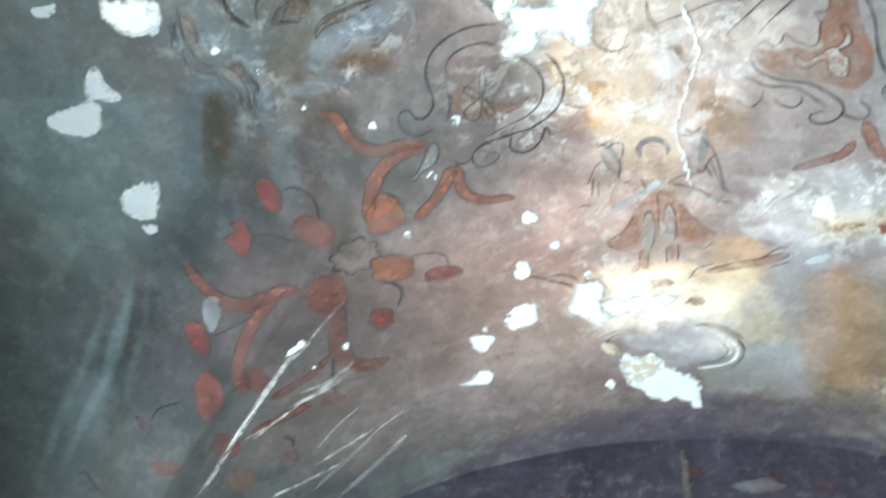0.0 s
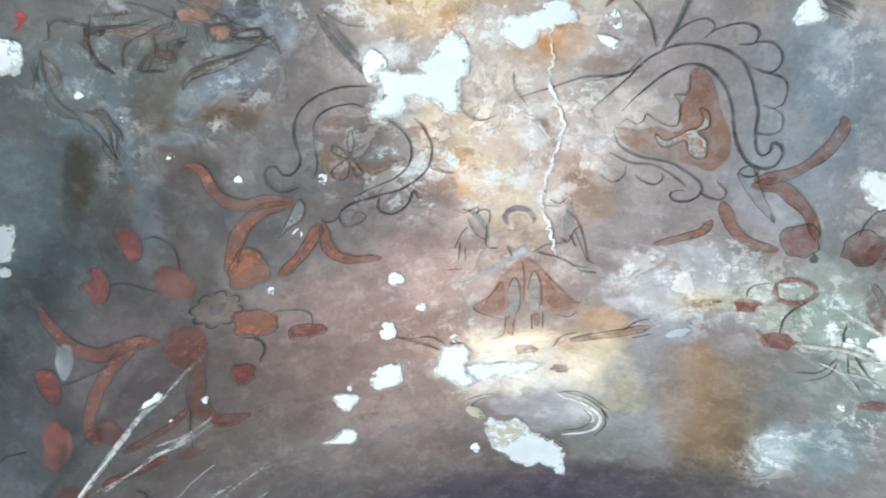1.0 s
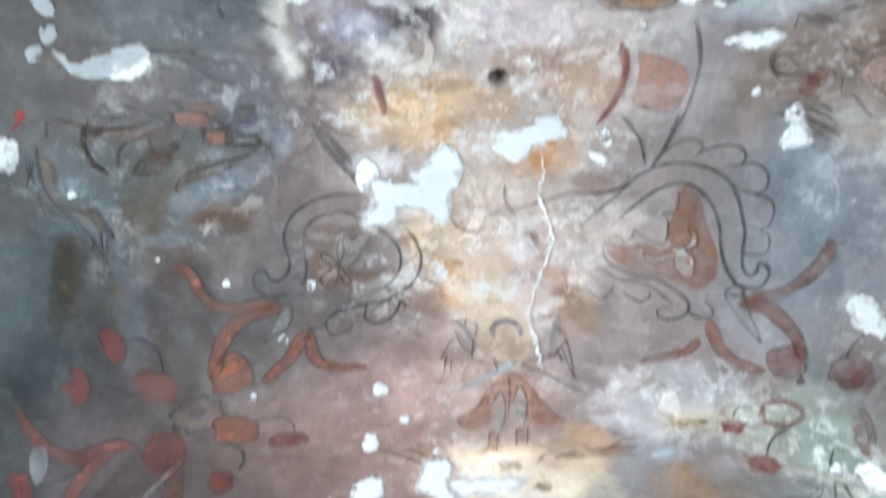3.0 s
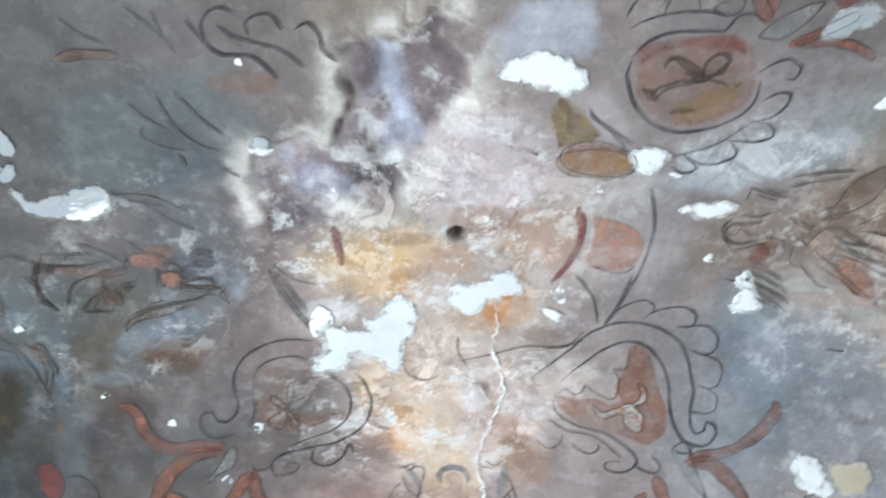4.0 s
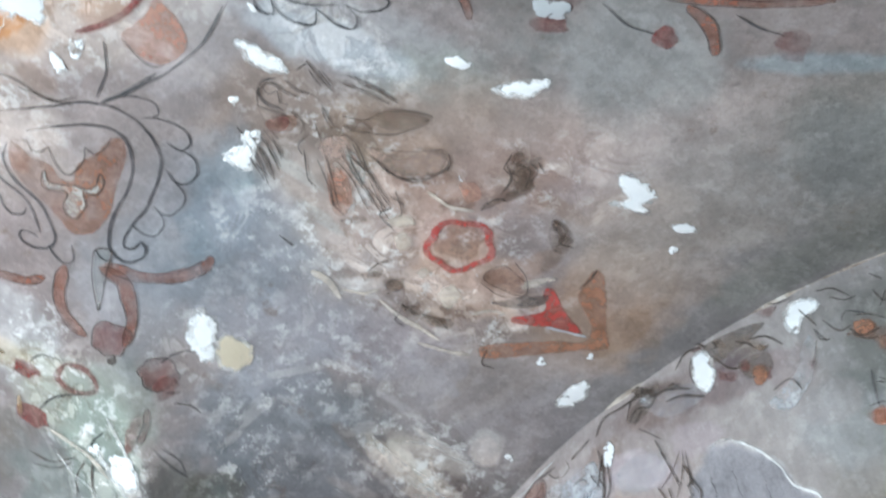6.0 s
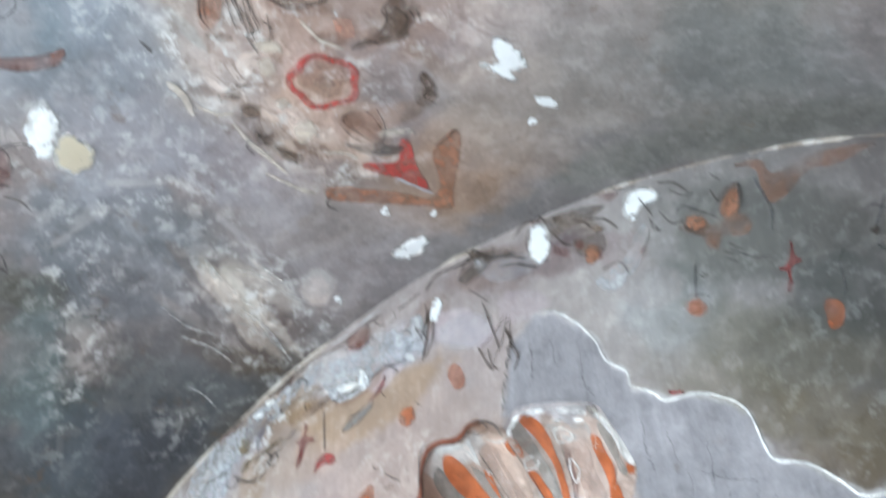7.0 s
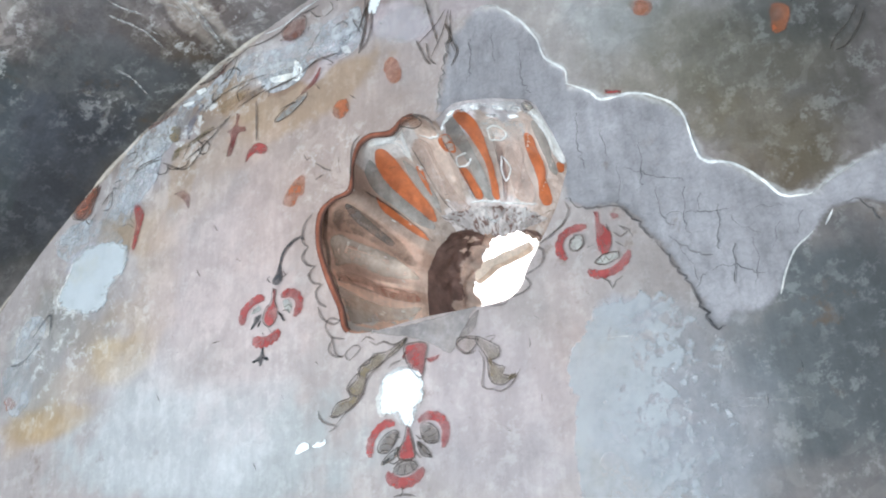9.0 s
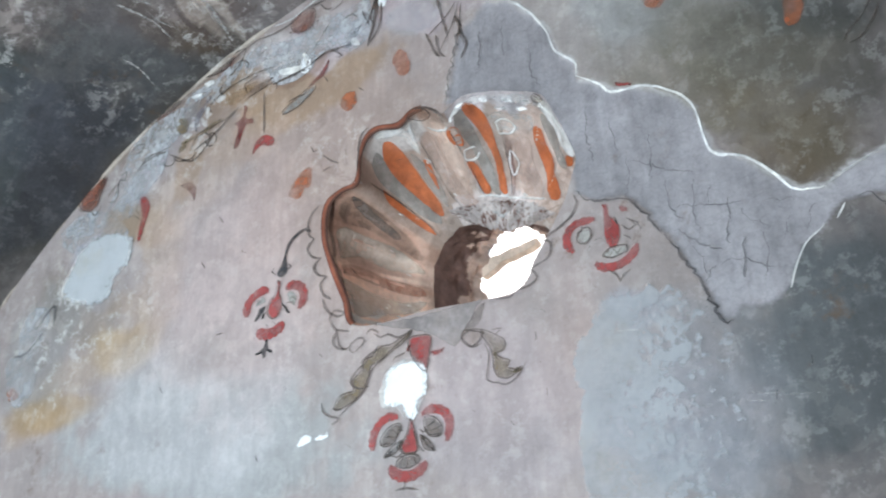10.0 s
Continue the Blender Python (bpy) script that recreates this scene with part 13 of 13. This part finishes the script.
figure_limbs.fill([(-0.708, 0.154), (-0.692, 0.143), (-0.677, 0.148), (-0.690, 0.160), (-0.704, 0.162)], BLACK)
figure_limbs.fill([(-0.889, 0.104), (-0.871, 0.099), (-0.839, 0.107), (-0.849, 0.125), (-0.873, 0.120), (-0.887, 0.130)], BLACK)
figure_limbs.fill([(-0.883, 0.180), (-0.860, 0.194), (-0.845, 0.215), (-0.866, 0.206), (-0.881, 0.197)], BLACK)
figure_limbs.fill([(-0.585, 0.083), (-0.570, 0.096), (-0.539, 0.108), (-0.510, 0.099), (-0.504, 0.079), (-0.519, 0.074), (-0.535, 0.087), (-0.561, 0.075)], BLUE_GREY)
figure_limbs.fill([(-0.625, 0.152), (-0.586, 0.157), (-0.596, 0.181), (-0.622, 0.180)], HAZE)
figure_limbs.fill([(-0.684, 0.222), (-0.630, 0.211), (-0.570, 0.192), (-0.589, 0.204), (-0.638, 0.221), (-0.681, 0.238)], BROWN_PALE)
figure_limbs.line([(-0.989, 0.143), (-0.996, 0.184), (-0.998, 0.235), (-0.985, 0.275), (-0.959, 0.302)], 0.0056, UMBER)
figure_limbs.line([(-1.008, 0.248), (-1.009, 0.286), (-0.985, 0.310), (-0.951, 0.318), (-0.940, 0.345), (-0.921, 0.354)], 0.0040, UMBER)
figure_limbs.line([(-0.929, 0.300), (-0.903, 0.317), (-0.891, 0.357), (-0.895, 0.400), (-0.890, 0.423)], 0.0056, UMBER)
figure_limbs.line([(-0.924, 0.304), (-0.895, 0.308), (-0.883, 0.334), (-0.867, 0.355), (-0.867, 0.371), (-0.883, 0.374)], 0.0044, UMBER)
figure_limbs.line([(-0.908, 0.363), (-0.912, 0.396), (-0.891, 0.424), (-0.876, 0.397), (-0.884, 0.377)], 0.0040, UMBER)
figure_limbs.line([(-0.964, 0.129), (-0.964, 0.110), (-0.945, 0.083), (-0.908, 0.082), (-0.872, 0.093)], 0.0040, UMBER)
figure_limbs.line([(-0.875, 0.093), (-0.852, 0.103), (-0.807, 0.104), (-0.762, 0.104), (-0.720, 0.088)], 0.0044, UMBER)
figure_limbs.line([(-0.869, 0.072), (-0.817, 0.074), (-0.755, 0.072)], 0.0036, UMBER)
figure_limbs.line([(-0.819, 0.093), (-0.812, 0.077), (-0.789, 0.072)], 0.0032, UMBER)
figure_limbs.line([(-0.878, 0.096), (-0.891, 0.132), (-0.885, 0.164), (-0.881, 0.183)], 0.0060, UMBER)
figure_limbs.line([(-0.825, 0.205), (-0.818, 0.161), (-0.805, 0.143), (-0.768, 0.129), (-0.720, 0.116), (-0.696, 0.108)], 0.0044, UMBER)
figure_limbs.line([(-0.774, 0.182), (-0.750, 0.177), (-0.746, 0.146), (-0.745, 0.127), (-0.711, 0.129), (-0.690, 0.105)], 0.0040, UMBER)
figure_limbs.line([(-0.789, 0.211), (-0.732, 0.214), (-0.728, 0.194), (-0.708, 0.195), (-0.703, 0.173)], 0.0040, UMBER)
figure_limbs.line([(-0.789, 0.210), (-0.773, 0.182)], 0.0064, UMBER)
figure_limbs.line([(-0.705, 0.259), (-0.704, 0.240), (-0.683, 0.215), (-0.646, 0.204), (-0.597, 0.188), (-0.526, 0.172)], 0.0044, UMBER)
figure_limbs.line([(-0.704, 0.259), (-0.680, 0.234), (-0.632, 0.221), (-0.582, 0.201), (-0.552, 0.187)], 0.0040, UMBER)
figure_limbs.line([(-0.692, 0.062), (-0.687, 0.093), (-0.660, 0.100), (-0.623, 0.112)], 0.0044, UMBER)
figure_limbs.line([(-0.629, 0.111), (-0.618, 0.146), (-0.584, 0.144), (-0.579, 0.114), (-0.612, 0.110)], 0.0040, UMBER)
figure_limbs.line([(-0.579, 0.095), (-0.585, 0.114), (-0.573, 0.126), (-0.543, 0.131), (-0.519, 0.126), (-0.510, 0.142), (-0.518, 0.156), (-0.540, 0.150), (-0.579, 0.145)], 0.0044, UMBER)
figure_limbs.line([(-0.580, 0.154), (-0.524, 0.158), (-0.488, 0.143), (-0.485, 0.153), (-0.500, 0.164), (-0.477, 0.187)], 0.0040, UMBER)
figure_limbs.line([(-0.665, 0.109), (-0.675, 0.140)], 0.0036, UMBER)
figure_limbs.line([(-1.023, 0.228), (-1.011, 0.196), (-0.998, 0.171)], 0.0032, UMBER)
figure_limbs.line([(-0.478, 0.254), (-0.475, 0.222)], 0.0028, UMBER)
figure_limbs.line([(-0.474, 0.273), (-0.484, 0.298)], 0.0028, UMBER)
arch_scribbles = thing("painted_foliage", "dark scribbled foliage and red dabs under the arch", "painting")
wash(arch_scribbles, "haze", EAST, [(-0.154, 3.590), (-0.250, 3.551), (-0.307, 3.473), (-0.258, 3.455), (-0.170, 3.513)], BROWN_PALE, soft=0.035)
wash(arch_scribbles, "haze", EAST, [(0.119, 3.605), (0.043, 3.598), (-0.042, 3.530), (0.000, 3.505), (0.082, 3.530)], BROWN_PALE, soft=0.035)
wash(arch_scribbles, "haze", EAST, [(0.353, 3.393), (0.299, 3.401), (0.310, 3.334), (0.363, 3.325)], HAZE, soft=0.03)
wash(arch_scribbles, "haze", EAST, [(0.236, 3.391), (0.168, 3.415), (0.064, 3.380), (0.056, 3.304), (0.133, 3.276), (0.222, 3.324)], HAZE, soft=0.03)
wash(arch_scribbles, "haze", EAST, [(0.103, 3.555), (0.038, 3.561), (-0.074, 3.510), (-0.132, 3.454), (-0.056, 3.432), (0.047, 3.457)], HAZE, soft=0.02)
stroke(arch_scribbles, "scribble", EAST, [(0.149, 3.518), (0.112, 3.574), (0.050, 3.562)], 0.007, UMBER)
stroke(arch_scribbles, "scribble", EAST, [(0.082, 3.596), (0.043, 3.538), (0.017, 3.541)], 0.007, UMBER)
stroke(arch_scribbles, "scribble", EAST, [(0.119, 3.474), (0.079, 3.425), (0.059, 3.402)], 0.005, UMBER)
stroke(arch_scribbles, "scribble", EAST, [(0.289, 3.383), (0.260, 3.441), (0.258, 3.491)], 0.008, UMBER)
stroke(arch_scribbles, "scribble", EAST, [(0.022, 3.297), (0.009, 3.255), (0.021, 3.228)], 0.008, UMBER)
stroke(arch_scribbles, "scribble", EAST, [(0.078, 3.258), (0.071, 3.209), (0.053, 3.184)], 0.006, UMBER)
stroke(arch_scribbles, "scribble", EAST, [(-0.218, 3.540), (-0.250, 3.511), (-0.262, 3.491)], 0.008, UMBER)
stroke(arch_scribbles, "scribble", EAST, [(-0.321, 3.601), (-0.357, 3.569), (-0.399, 3.559)], 0.006, UMBER)
stroke(arch_scribbles, "scribble", EAST, [(-0.419, 3.429), (-0.424, 3.395), (-0.445, 3.380)], 0.008, UMBER)
stroke(arch_scribbles, "scribble", EAST, [(-0.376, 3.342), (-0.392, 3.361), (-0.415, 3.401)], 0.006, UMBER)
stroke(arch_scribbles, "scribble", EAST, [(-0.496, 3.364), (-0.522, 3.323), (-0.547, 3.312)], 0.006, UMBER)
stroke(arch_scribbles, "scribble", EAST, [(-0.519, 3.403), (-0.551, 3.380), (-0.586, 3.338)], 0.006, UMBER)
stroke(arch_scribbles, "scribble", EAST, [(-0.587, 3.262), (-0.616, 3.226)], 0.005, UMBER)
stroke(arch_scribbles, "scribble", EAST, [(-0.571, 3.244), (-0.607, 3.215)], 0.005, UMBER)
stroke(arch_scribbles, "scribble", EAST, [(-0.574, 3.225), (-0.601, 3.197)], 0.005, UMBER)
stroke(arch_scribbles, "scribble", EAST, [(-0.592, 3.483), (-0.614, 3.447)], 0.006, UMBER)
stroke(arch_scribbles, "scribble", EAST, [(-0.509, 3.216), (-0.528, 3.190)], 0.004, UMBER)
stroke(arch_scribbles, "scribble", EAST, [(-0.462, 3.163), (-0.493, 3.156), (-0.515, 3.140)], 0.005, UMBER)
stroke(arch_scribbles, "scribble", EAST, [(-0.088, 3.621), (-0.116, 3.609), (-0.139, 3.579)], 0.008, UMBER)
stroke(arch_scribbles, "scribble", EAST, [(-0.090, 3.578), (-0.074, 3.536), (-0.077, 3.495)], 0.006, UMBER)
stroke(arch_scribbles, "scribble", EAST, [(-0.485, 3.490), (-0.516, 3.455), (-0.544, 3.448)], 0.005, UMBER)
stroke(arch_scribbles, "scribble", EAST, [(-0.582, 3.383), (-0.612, 3.411), (-0.648, 3.416), (-0.647, 3.361), (-0.622, 3.331)], 0.006, UMBER)
stroke(arch_scribbles, "scribble", EAST, [(-0.495, 3.377), (-0.517, 3.338), (-0.563, 3.330)], 0.006, UMBER)
wash(arch_scribbles, "dab", EAST, [(-0.235, 3.433), (-0.263, 3.433), (-0.274, 3.395), (-0.251, 3.373), (-0.228, 3.388)], TERRACOTTA)
wash(arch_scribbles, "dab", EAST, [(-0.213, 3.478), (-0.234, 3.471), (-0.230, 3.436), (-0.209, 3.443)], RED_DIM)
wash(arch_scribbles, "dab", EAST, [(-0.151, 3.486), (-0.170, 3.468), (-0.164, 3.446), (-0.144, 3.459)], RED_DIM)
wash(arch_scribbles, "dab", EAST, [(-0.378, 3.365), (-0.395, 3.353), (-0.387, 3.328), (-0.372, 3.338)], RED_DIM)
wash(arch_scribbles, "dab", EAST, [(-0.508, 3.386), (-0.540, 3.376), (-0.553, 3.343), (-0.523, 3.328), (-0.502, 3.354)], TERRACOTTA)
wash(arch_scribbles, "dab", EAST, [(-0.597, 3.385), (-0.631, 3.410), (-0.650, 3.396), (-0.636, 3.345), (-0.603, 3.332), (-0.587, 3.356)], TERRACOTTA)
wash(arch_scribbles, "dab", EAST, [(-0.547, 3.312), (-0.574, 3.305), (-0.577, 3.274), (-0.555, 3.266), (-0.543, 3.285)], ORANGE_DIM)
wash(arch_scribbles, "dab", EAST, [(-0.598, 3.306), (-0.633, 3.323), (-0.658, 3.289), (-0.633, 3.260), (-0.601, 3.275)], ORANGE_DIM)
wing_flakes = thing("paint_flakes", "dark brown paint flakes and hatching on crumbling plaster", "painting")
wash(wing_flakes, "flake", VAULT, [(0.791, -0.105), (0.801, -0.151), (0.841, -0.166), (0.880, -0.194), (0.884, -0.146), (0.842, -0.109)], BROWN_PALE, soft=0.014)
wash(wing_flakes, "flake", VAULT, [(0.751, -0.050), (0.771, -0.091), (0.814, -0.086), (0.801, -0.059), (0.763, -0.042)], BROWN)
wash(wing_flakes, "flake", VAULT, [(1.116, -0.196), (1.100, -0.244), (1.133, -0.248), (1.179, -0.215), (1.179, -0.165), (1.151, -0.144)], BROWN)
wash(wing_flakes, "flake", VAULT, [(1.309, -0.133), (1.299, -0.175), (1.361, -0.170), (1.397, -0.117), (1.362, -0.099)], BROWN)
wash(wing_flakes, "flake", VAULT, [(1.300, 0.082), (1.303, 0.028), (1.322, -0.015), (1.380, 0.006), (1.416, 0.050), (1.374, 0.081)], ORANGE_DIM)
wash(wing_flakes, "flake", VAULT, [(1.053, 0.250), (1.066, 0.216), (1.087, 0.209), (1.086, 0.237), (1.076, 0.260)], BROWN_PALE, soft=0.012)
wash(wing_flakes, "flake", VAULT, [(1.128, 0.241), (1.131, 0.197), (1.153, 0.190), (1.160, 0.235), (1.148, 0.258)], BROWN_PALE, soft=0.012)
wash(wing_flakes, "flake", VAULT, [(1.190, 0.256), (1.212, 0.249), (1.250, 0.256), (1.233, 0.278)], BROWN_PALE, soft=0.012)
wash(wing_flakes, "flake", VAULT, [(1.259, 0.255), (1.280, 0.237), (1.327, 0.233), (1.349, 0.244), (1.316, 0.262)], BROWN_PALE, soft=0.012)
wash(wing_flakes, "flake", VAULT, [(1.403, 0.073), (1.421, 0.042), (1.465, 0.039), (1.458, 0.074), (1.427, 0.104), (1.372, 0.121)], TAUPE, soft=0.010)
wash(wing_flakes, "flake", VAULT, [(1.245, 0.184), (1.249, 0.131), (1.302, 0.143), (1.305, 0.203)], CREAM_WASH, soft=0.014)
wash(wing_flakes, "flake", VAULT, [(1.040, 0.115), (1.051, 0.080), (1.101, 0.102), (1.085, 0.141)], CREAM_WASH, soft=0.014)
wash(wing_flakes, "flake", VAULT, [(1.382, 0.027), (1.416, -0.035), (1.450, -0.043), (1.413, 0.036)], CREAM_WASH, soft=0.014)
wash(wing_flakes, "flake", VAULT, [(1.158, 0.167), (1.159, 0.130), (1.193, 0.134), (1.188, 0.168)], CREAM_WASH, soft=0.014)
wash(wing_flakes, "flake", VAULT, [(0.996, 0.089), (1.020, 0.041), (1.065, 0.048), (1.035, 0.092)], CREAM_WASH, soft=0.014)
stroke(wing_flakes, "crumb", VAULT, [(1.047, 0.301), (1.094, 0.283), (1.118, 0.250)], 0.012, CREAM_WASH)
stroke(wing_flakes, "crumb", VAULT, [(1.142, 0.275), (1.210, 0.285), (1.268, 0.284), (1.351, 0.286)], 0.014, CREAM_WASH)
stroke(wing_flakes, "crumb", VAULT, [(1.307, 0.322), (1.390, 0.303), (1.449, 0.278)], 0.014, CREAM_WASH)
stroke(wing_flakes, "crumb", VAULT, [(1.361, 0.178), (1.385, 0.143), (1.427, 0.122)], 0.012, CREAM_WASH)
stroke(wing_flakes, "crumb", VAULT, [(1.015, -0.036), (1.086, -0.039), (1.133, -0.065)], 0.012, CREAM_WASH)
stroke(wing_flakes, "crumb", VAULT, [(0.953, 0.305), (1.005, 0.304), (1.059, 0.324)], 0.02, CREAM_WASH)
wash(wing_flakes, "flake", VAULT, [(0.877, -0.037), (0.903, -0.093), (0.960, -0.138), (1.004, -0.108), (0.975, -0.055), (0.923, -0.025)], BROWN_PALE)
wash(wing_flakes, "flake", VAULT, [(0.741, 0.015), (0.773, -0.031), (0.812, -0.000), (0.784, 0.041)], PINK)
wash(wing_flakes, "flake", VAULT, [(1.053, -0.096), (1.077, -0.130), (1.123, -0.106), (1.104, -0.071)], PINK_ORANGE)
stroke(wing_flakes, "hatch", VAULT, [(0.586, 0.025), (0.562, -0.009), (0.572, -0.038), (0.611, -0.039), (0.638, -0.048)], 0.007, UMBER)
stroke(wing_flakes, "hatch", VAULT, [(0.586, 0.025), (0.610, 0.019), (0.650, 0.006)], 0.005, UMBER)
stroke(wing_flakes, "hatch", VAULT, [(0.678, -0.135), (0.728, -0.149), (0.791, -0.161)], 0.005, UMBER)
stroke(wing_flakes, "hatch", VAULT, [(0.676, -0.160), (0.737, -0.172), (0.798, -0.176)], 0.005, UMBER)
stroke(wing_flakes, "hatch", VAULT, [(0.964, -0.135), (0.991, -0.132), (1.004, -0.108), (0.977, -0.065)], 0.008, UMBER)
stroke(wing_flakes, "hatch", VAULT, [(0.801, 0.011), (0.872, 0.040), (0.946, 0.070)], 0.006, UMBER)
stroke(wing_flakes, "hatch", VAULT, [(0.793, -0.016), (0.834, 0.006), (0.888, 0.010), (0.936, 0.036)], 0.006, UMBER)
stroke(wing_flakes, "hatch", VAULT, [(0.862, -0.029), (0.917, -0.019), (0.965, -0.030)], 0.007, UMBER)
stroke(wing_flakes, "hatch", VAULT, [(0.692, -0.057), (0.716, -0.041), (0.744, -0.028)], 0.006, UMBER)
stroke(wing_flakes, "hatch", VAULT, [(0.651, 0.141), (0.717, 0.171)], 0.005, UMBER)
stroke(wing_flakes, "hatch", VAULT, [(0.645, 0.108), (0.723, 0.153)], 0.005, UMBER)
stroke(wing_flakes, "hatch", VAULT, [(0.653, 0.087), (0.722, 0.127)], 0.005, UMBER)
stroke(wing_flakes, "hatch", VAULT, [(0.658, 0.069), (0.709, 0.100)], 0.005, UMBER)
stroke(wing_flakes, "hatch", VAULT, [(0.610, -0.116), (0.652, -0.102)], 0.005, UMBER)
stroke(wing_flakes, "hatch", VAULT, [(0.622, -0.129), (0.671, -0.115)], 0.005, UMBER)
stroke(wing_flakes, "hatch", VAULT, [(1.304, 0.086), (1.367, 0.087), (1.421, 0.054), (1.393, 0.011), (1.322, -0.015)], 0.005, UMBER)
stroke(wing_flakes, "hatch", VAULT, [(0.770, 0.055), (0.831, 0.093), (0.883, 0.136)], 0.006, UMBER)
stroke(wing_flakes, "hatch", VAULT, [(1.300, -0.158), (1.353, -0.143), (1.359, -0.114)], 0.006, UMBER)
stroke(wing_flakes, "hatch", VAULT, [(1.089, -0.215), (1.128, -0.192), (1.144, -0.144)], 0.006, UMBER)
stroke(wing_flakes, "streak", VAULT, [(0.732, 1.051), (0.785, 1.042), (0.837, 1.035), (0.909, 1.047)], 0.016, CREAM_WASH)
stroke(wing_flakes, "streak", VAULT, [(0.622, 1.026), (0.646, 1.059), (0.660, 1.075)], 0.014, OCHRE)
wash(wing_flakes, "streak", VAULT, [(0.454, 0.947), (0.503, 0.928), (0.536, 0.940), (0.508, 0.970), (0.463, 0.979)], OCHRE, soft=0.015)
for shape in SHAPES:
    shape.done()

# faint red marks on the shaded north lunette
marks = thing("painted_marks", "dull red flower marks on the dark lunette", "painting")
for x, z, r in ((0.33, 3.42, 0.05), (0.50, 3.40, 0.04), (-0.30, 3.40, 0.04), (0.12, 3.48, 0.03)):
    dab(marks, "mark", NORTH, (x, z), (r, 0), (0, r * 0.7), RED_DIM)

stroke(marks, "streak", NORTH, [(0.093, 3.56), (0.090, 3.47), (0.086, 3.38)], 0.03, TAUPE)
wash(marks, "streak", NORTH, [(0.214, 3.427), (0.319, 3.449), (0.394, 3.403), (0.274, 3.383)], HAZE, soft=0.02)

# rough plaster bead where vault and east wall meet
verts, faces, cols = [], [], []
ys = np.linspace(-HALF + 0.01, HALF - 0.01, 700)
for i, y in enumerate(ys):
    z = float(VAULT((HALF - 0.02, y), 0)[2])
    r = 0.0010 + 0.009 * max(0.0, float(cloud(np.float64(y), np.float64(0.3), 6, 37, 6)) * 2.4 - 0.75)
    for k in range(6):
        a = math.pi * (k / 5) * 0.5
        verts.append((HALF + 0.004 - r * 1.5 * math.sin(a), y, z + 0.004 - r * 1.5 * math.cos(a)))
        w = min(1.0, max(0.0, float(cloud(np.float64(y), np.float64(k * 0.04), 11, 39, 5)) * 3.2 - 1.1))
        cols.append(np.array(tone(206, 194, 182)) * w + np.array(tone(132, 118, 108)) * (1 - w))
for i in range(len(ys) - 1):
    for k in range(5):
        faces.append((i * 6 + k, i * 6 + k + 1, (i + 1) * 6 + k + 1, (i + 1) * 6 + k))
bead = mesh_object("trim", verts, faces, PLASTER_EAST, None, True, cols, None, np.full(len(verts), 0.5))
tagged(bead, "rough pale plaster bead along the lunette arch", "trim", kind="structure")


# tiny chips of lime scattered where the plaster crumbles
def chips(name, label, spots, material, seed):
    rng = random.Random(seed)
    verts, faces = [], []
    for x, y, sx, sy, n, big, *lean in spots:
        for _ in range(n):
            p = np.array((x + sx * rng.gauss(0, 1) * rng.random(), y + sy * rng.gauss(0, 1) * rng.random()))
            if max(abs(p)) > 1.8:
                continue
            r = big * (0.14 + 0.62 * rng.random() ** 5)
            k, a0 = rng.randint(5, 7), rng.random() * 6
            turn, long = (lean[0] + rng.gauss(0, 0.35), 2.2) if lean else (0.0, 1.0)
            at, squash = len(verts), 0.5 + 0.5 * rng.random()
            for i in range(k):
                a = a0 + 2 * math.pi * i / k
                q = r * (0.6 + 0.6 * rng.random())
                u, w = q * math.cos(a) * long, q * math.sin(a) * squash
                verts.append(VAULT(p + np.array((u * math.cos(turn) - w * math.sin(turn), u * math.sin(turn) + w * math.cos(turn))), 0.0015))
            faces.append(tuple(range(at, at + k)))
    return tagged(mesh_object(name, verts, faces, material, None, False), label, "plaster chips", kind="stuff")


chips("lime_chips", "tiny white lime chips on the crumbling vault", [(0.05, 0.95, 0.22, 0.16, 60, 0.009), (0.55, 0.85, 0.22, 0.10, 60, 0.010), (0.0, 0.1, 0.28, 0.22, 70, 0.008), (-0.2, 0.85, 0.25, 0.2, 50, 0.006), (0.75, 0.0, 0.25, 0.2, 90, 0.007), (0.95, 0.85, 0.15, 0.2, 90, 0.009), (-0.55, 0.05, 0.25, 0.2, 90, 0.009), (0.1, -0.3, 0.4, 0.25, 60, 0.007), (1.1, 0.7, 0.2, 0.3, 60, 0.006), (0.47, 0.88, 0.24, 0.09, 520, 0.0065, 0.35), (0.68, 0.95, 0.20, 0.09, 380, 0.0065, 0.35), (0.73, 1.50, 0.10, 0.06, 300, 0.006, 0.8), (0.85, 1.0, 0.10, 0.16, 260, 0.0065, 0.8), (-0.03, 0.42, 0.22, 0.16, 220, 0.005, 0.3), (0.0, 0.95, 0.2, 0.07, 120, 0.005, 0.1)], LIME, 5)
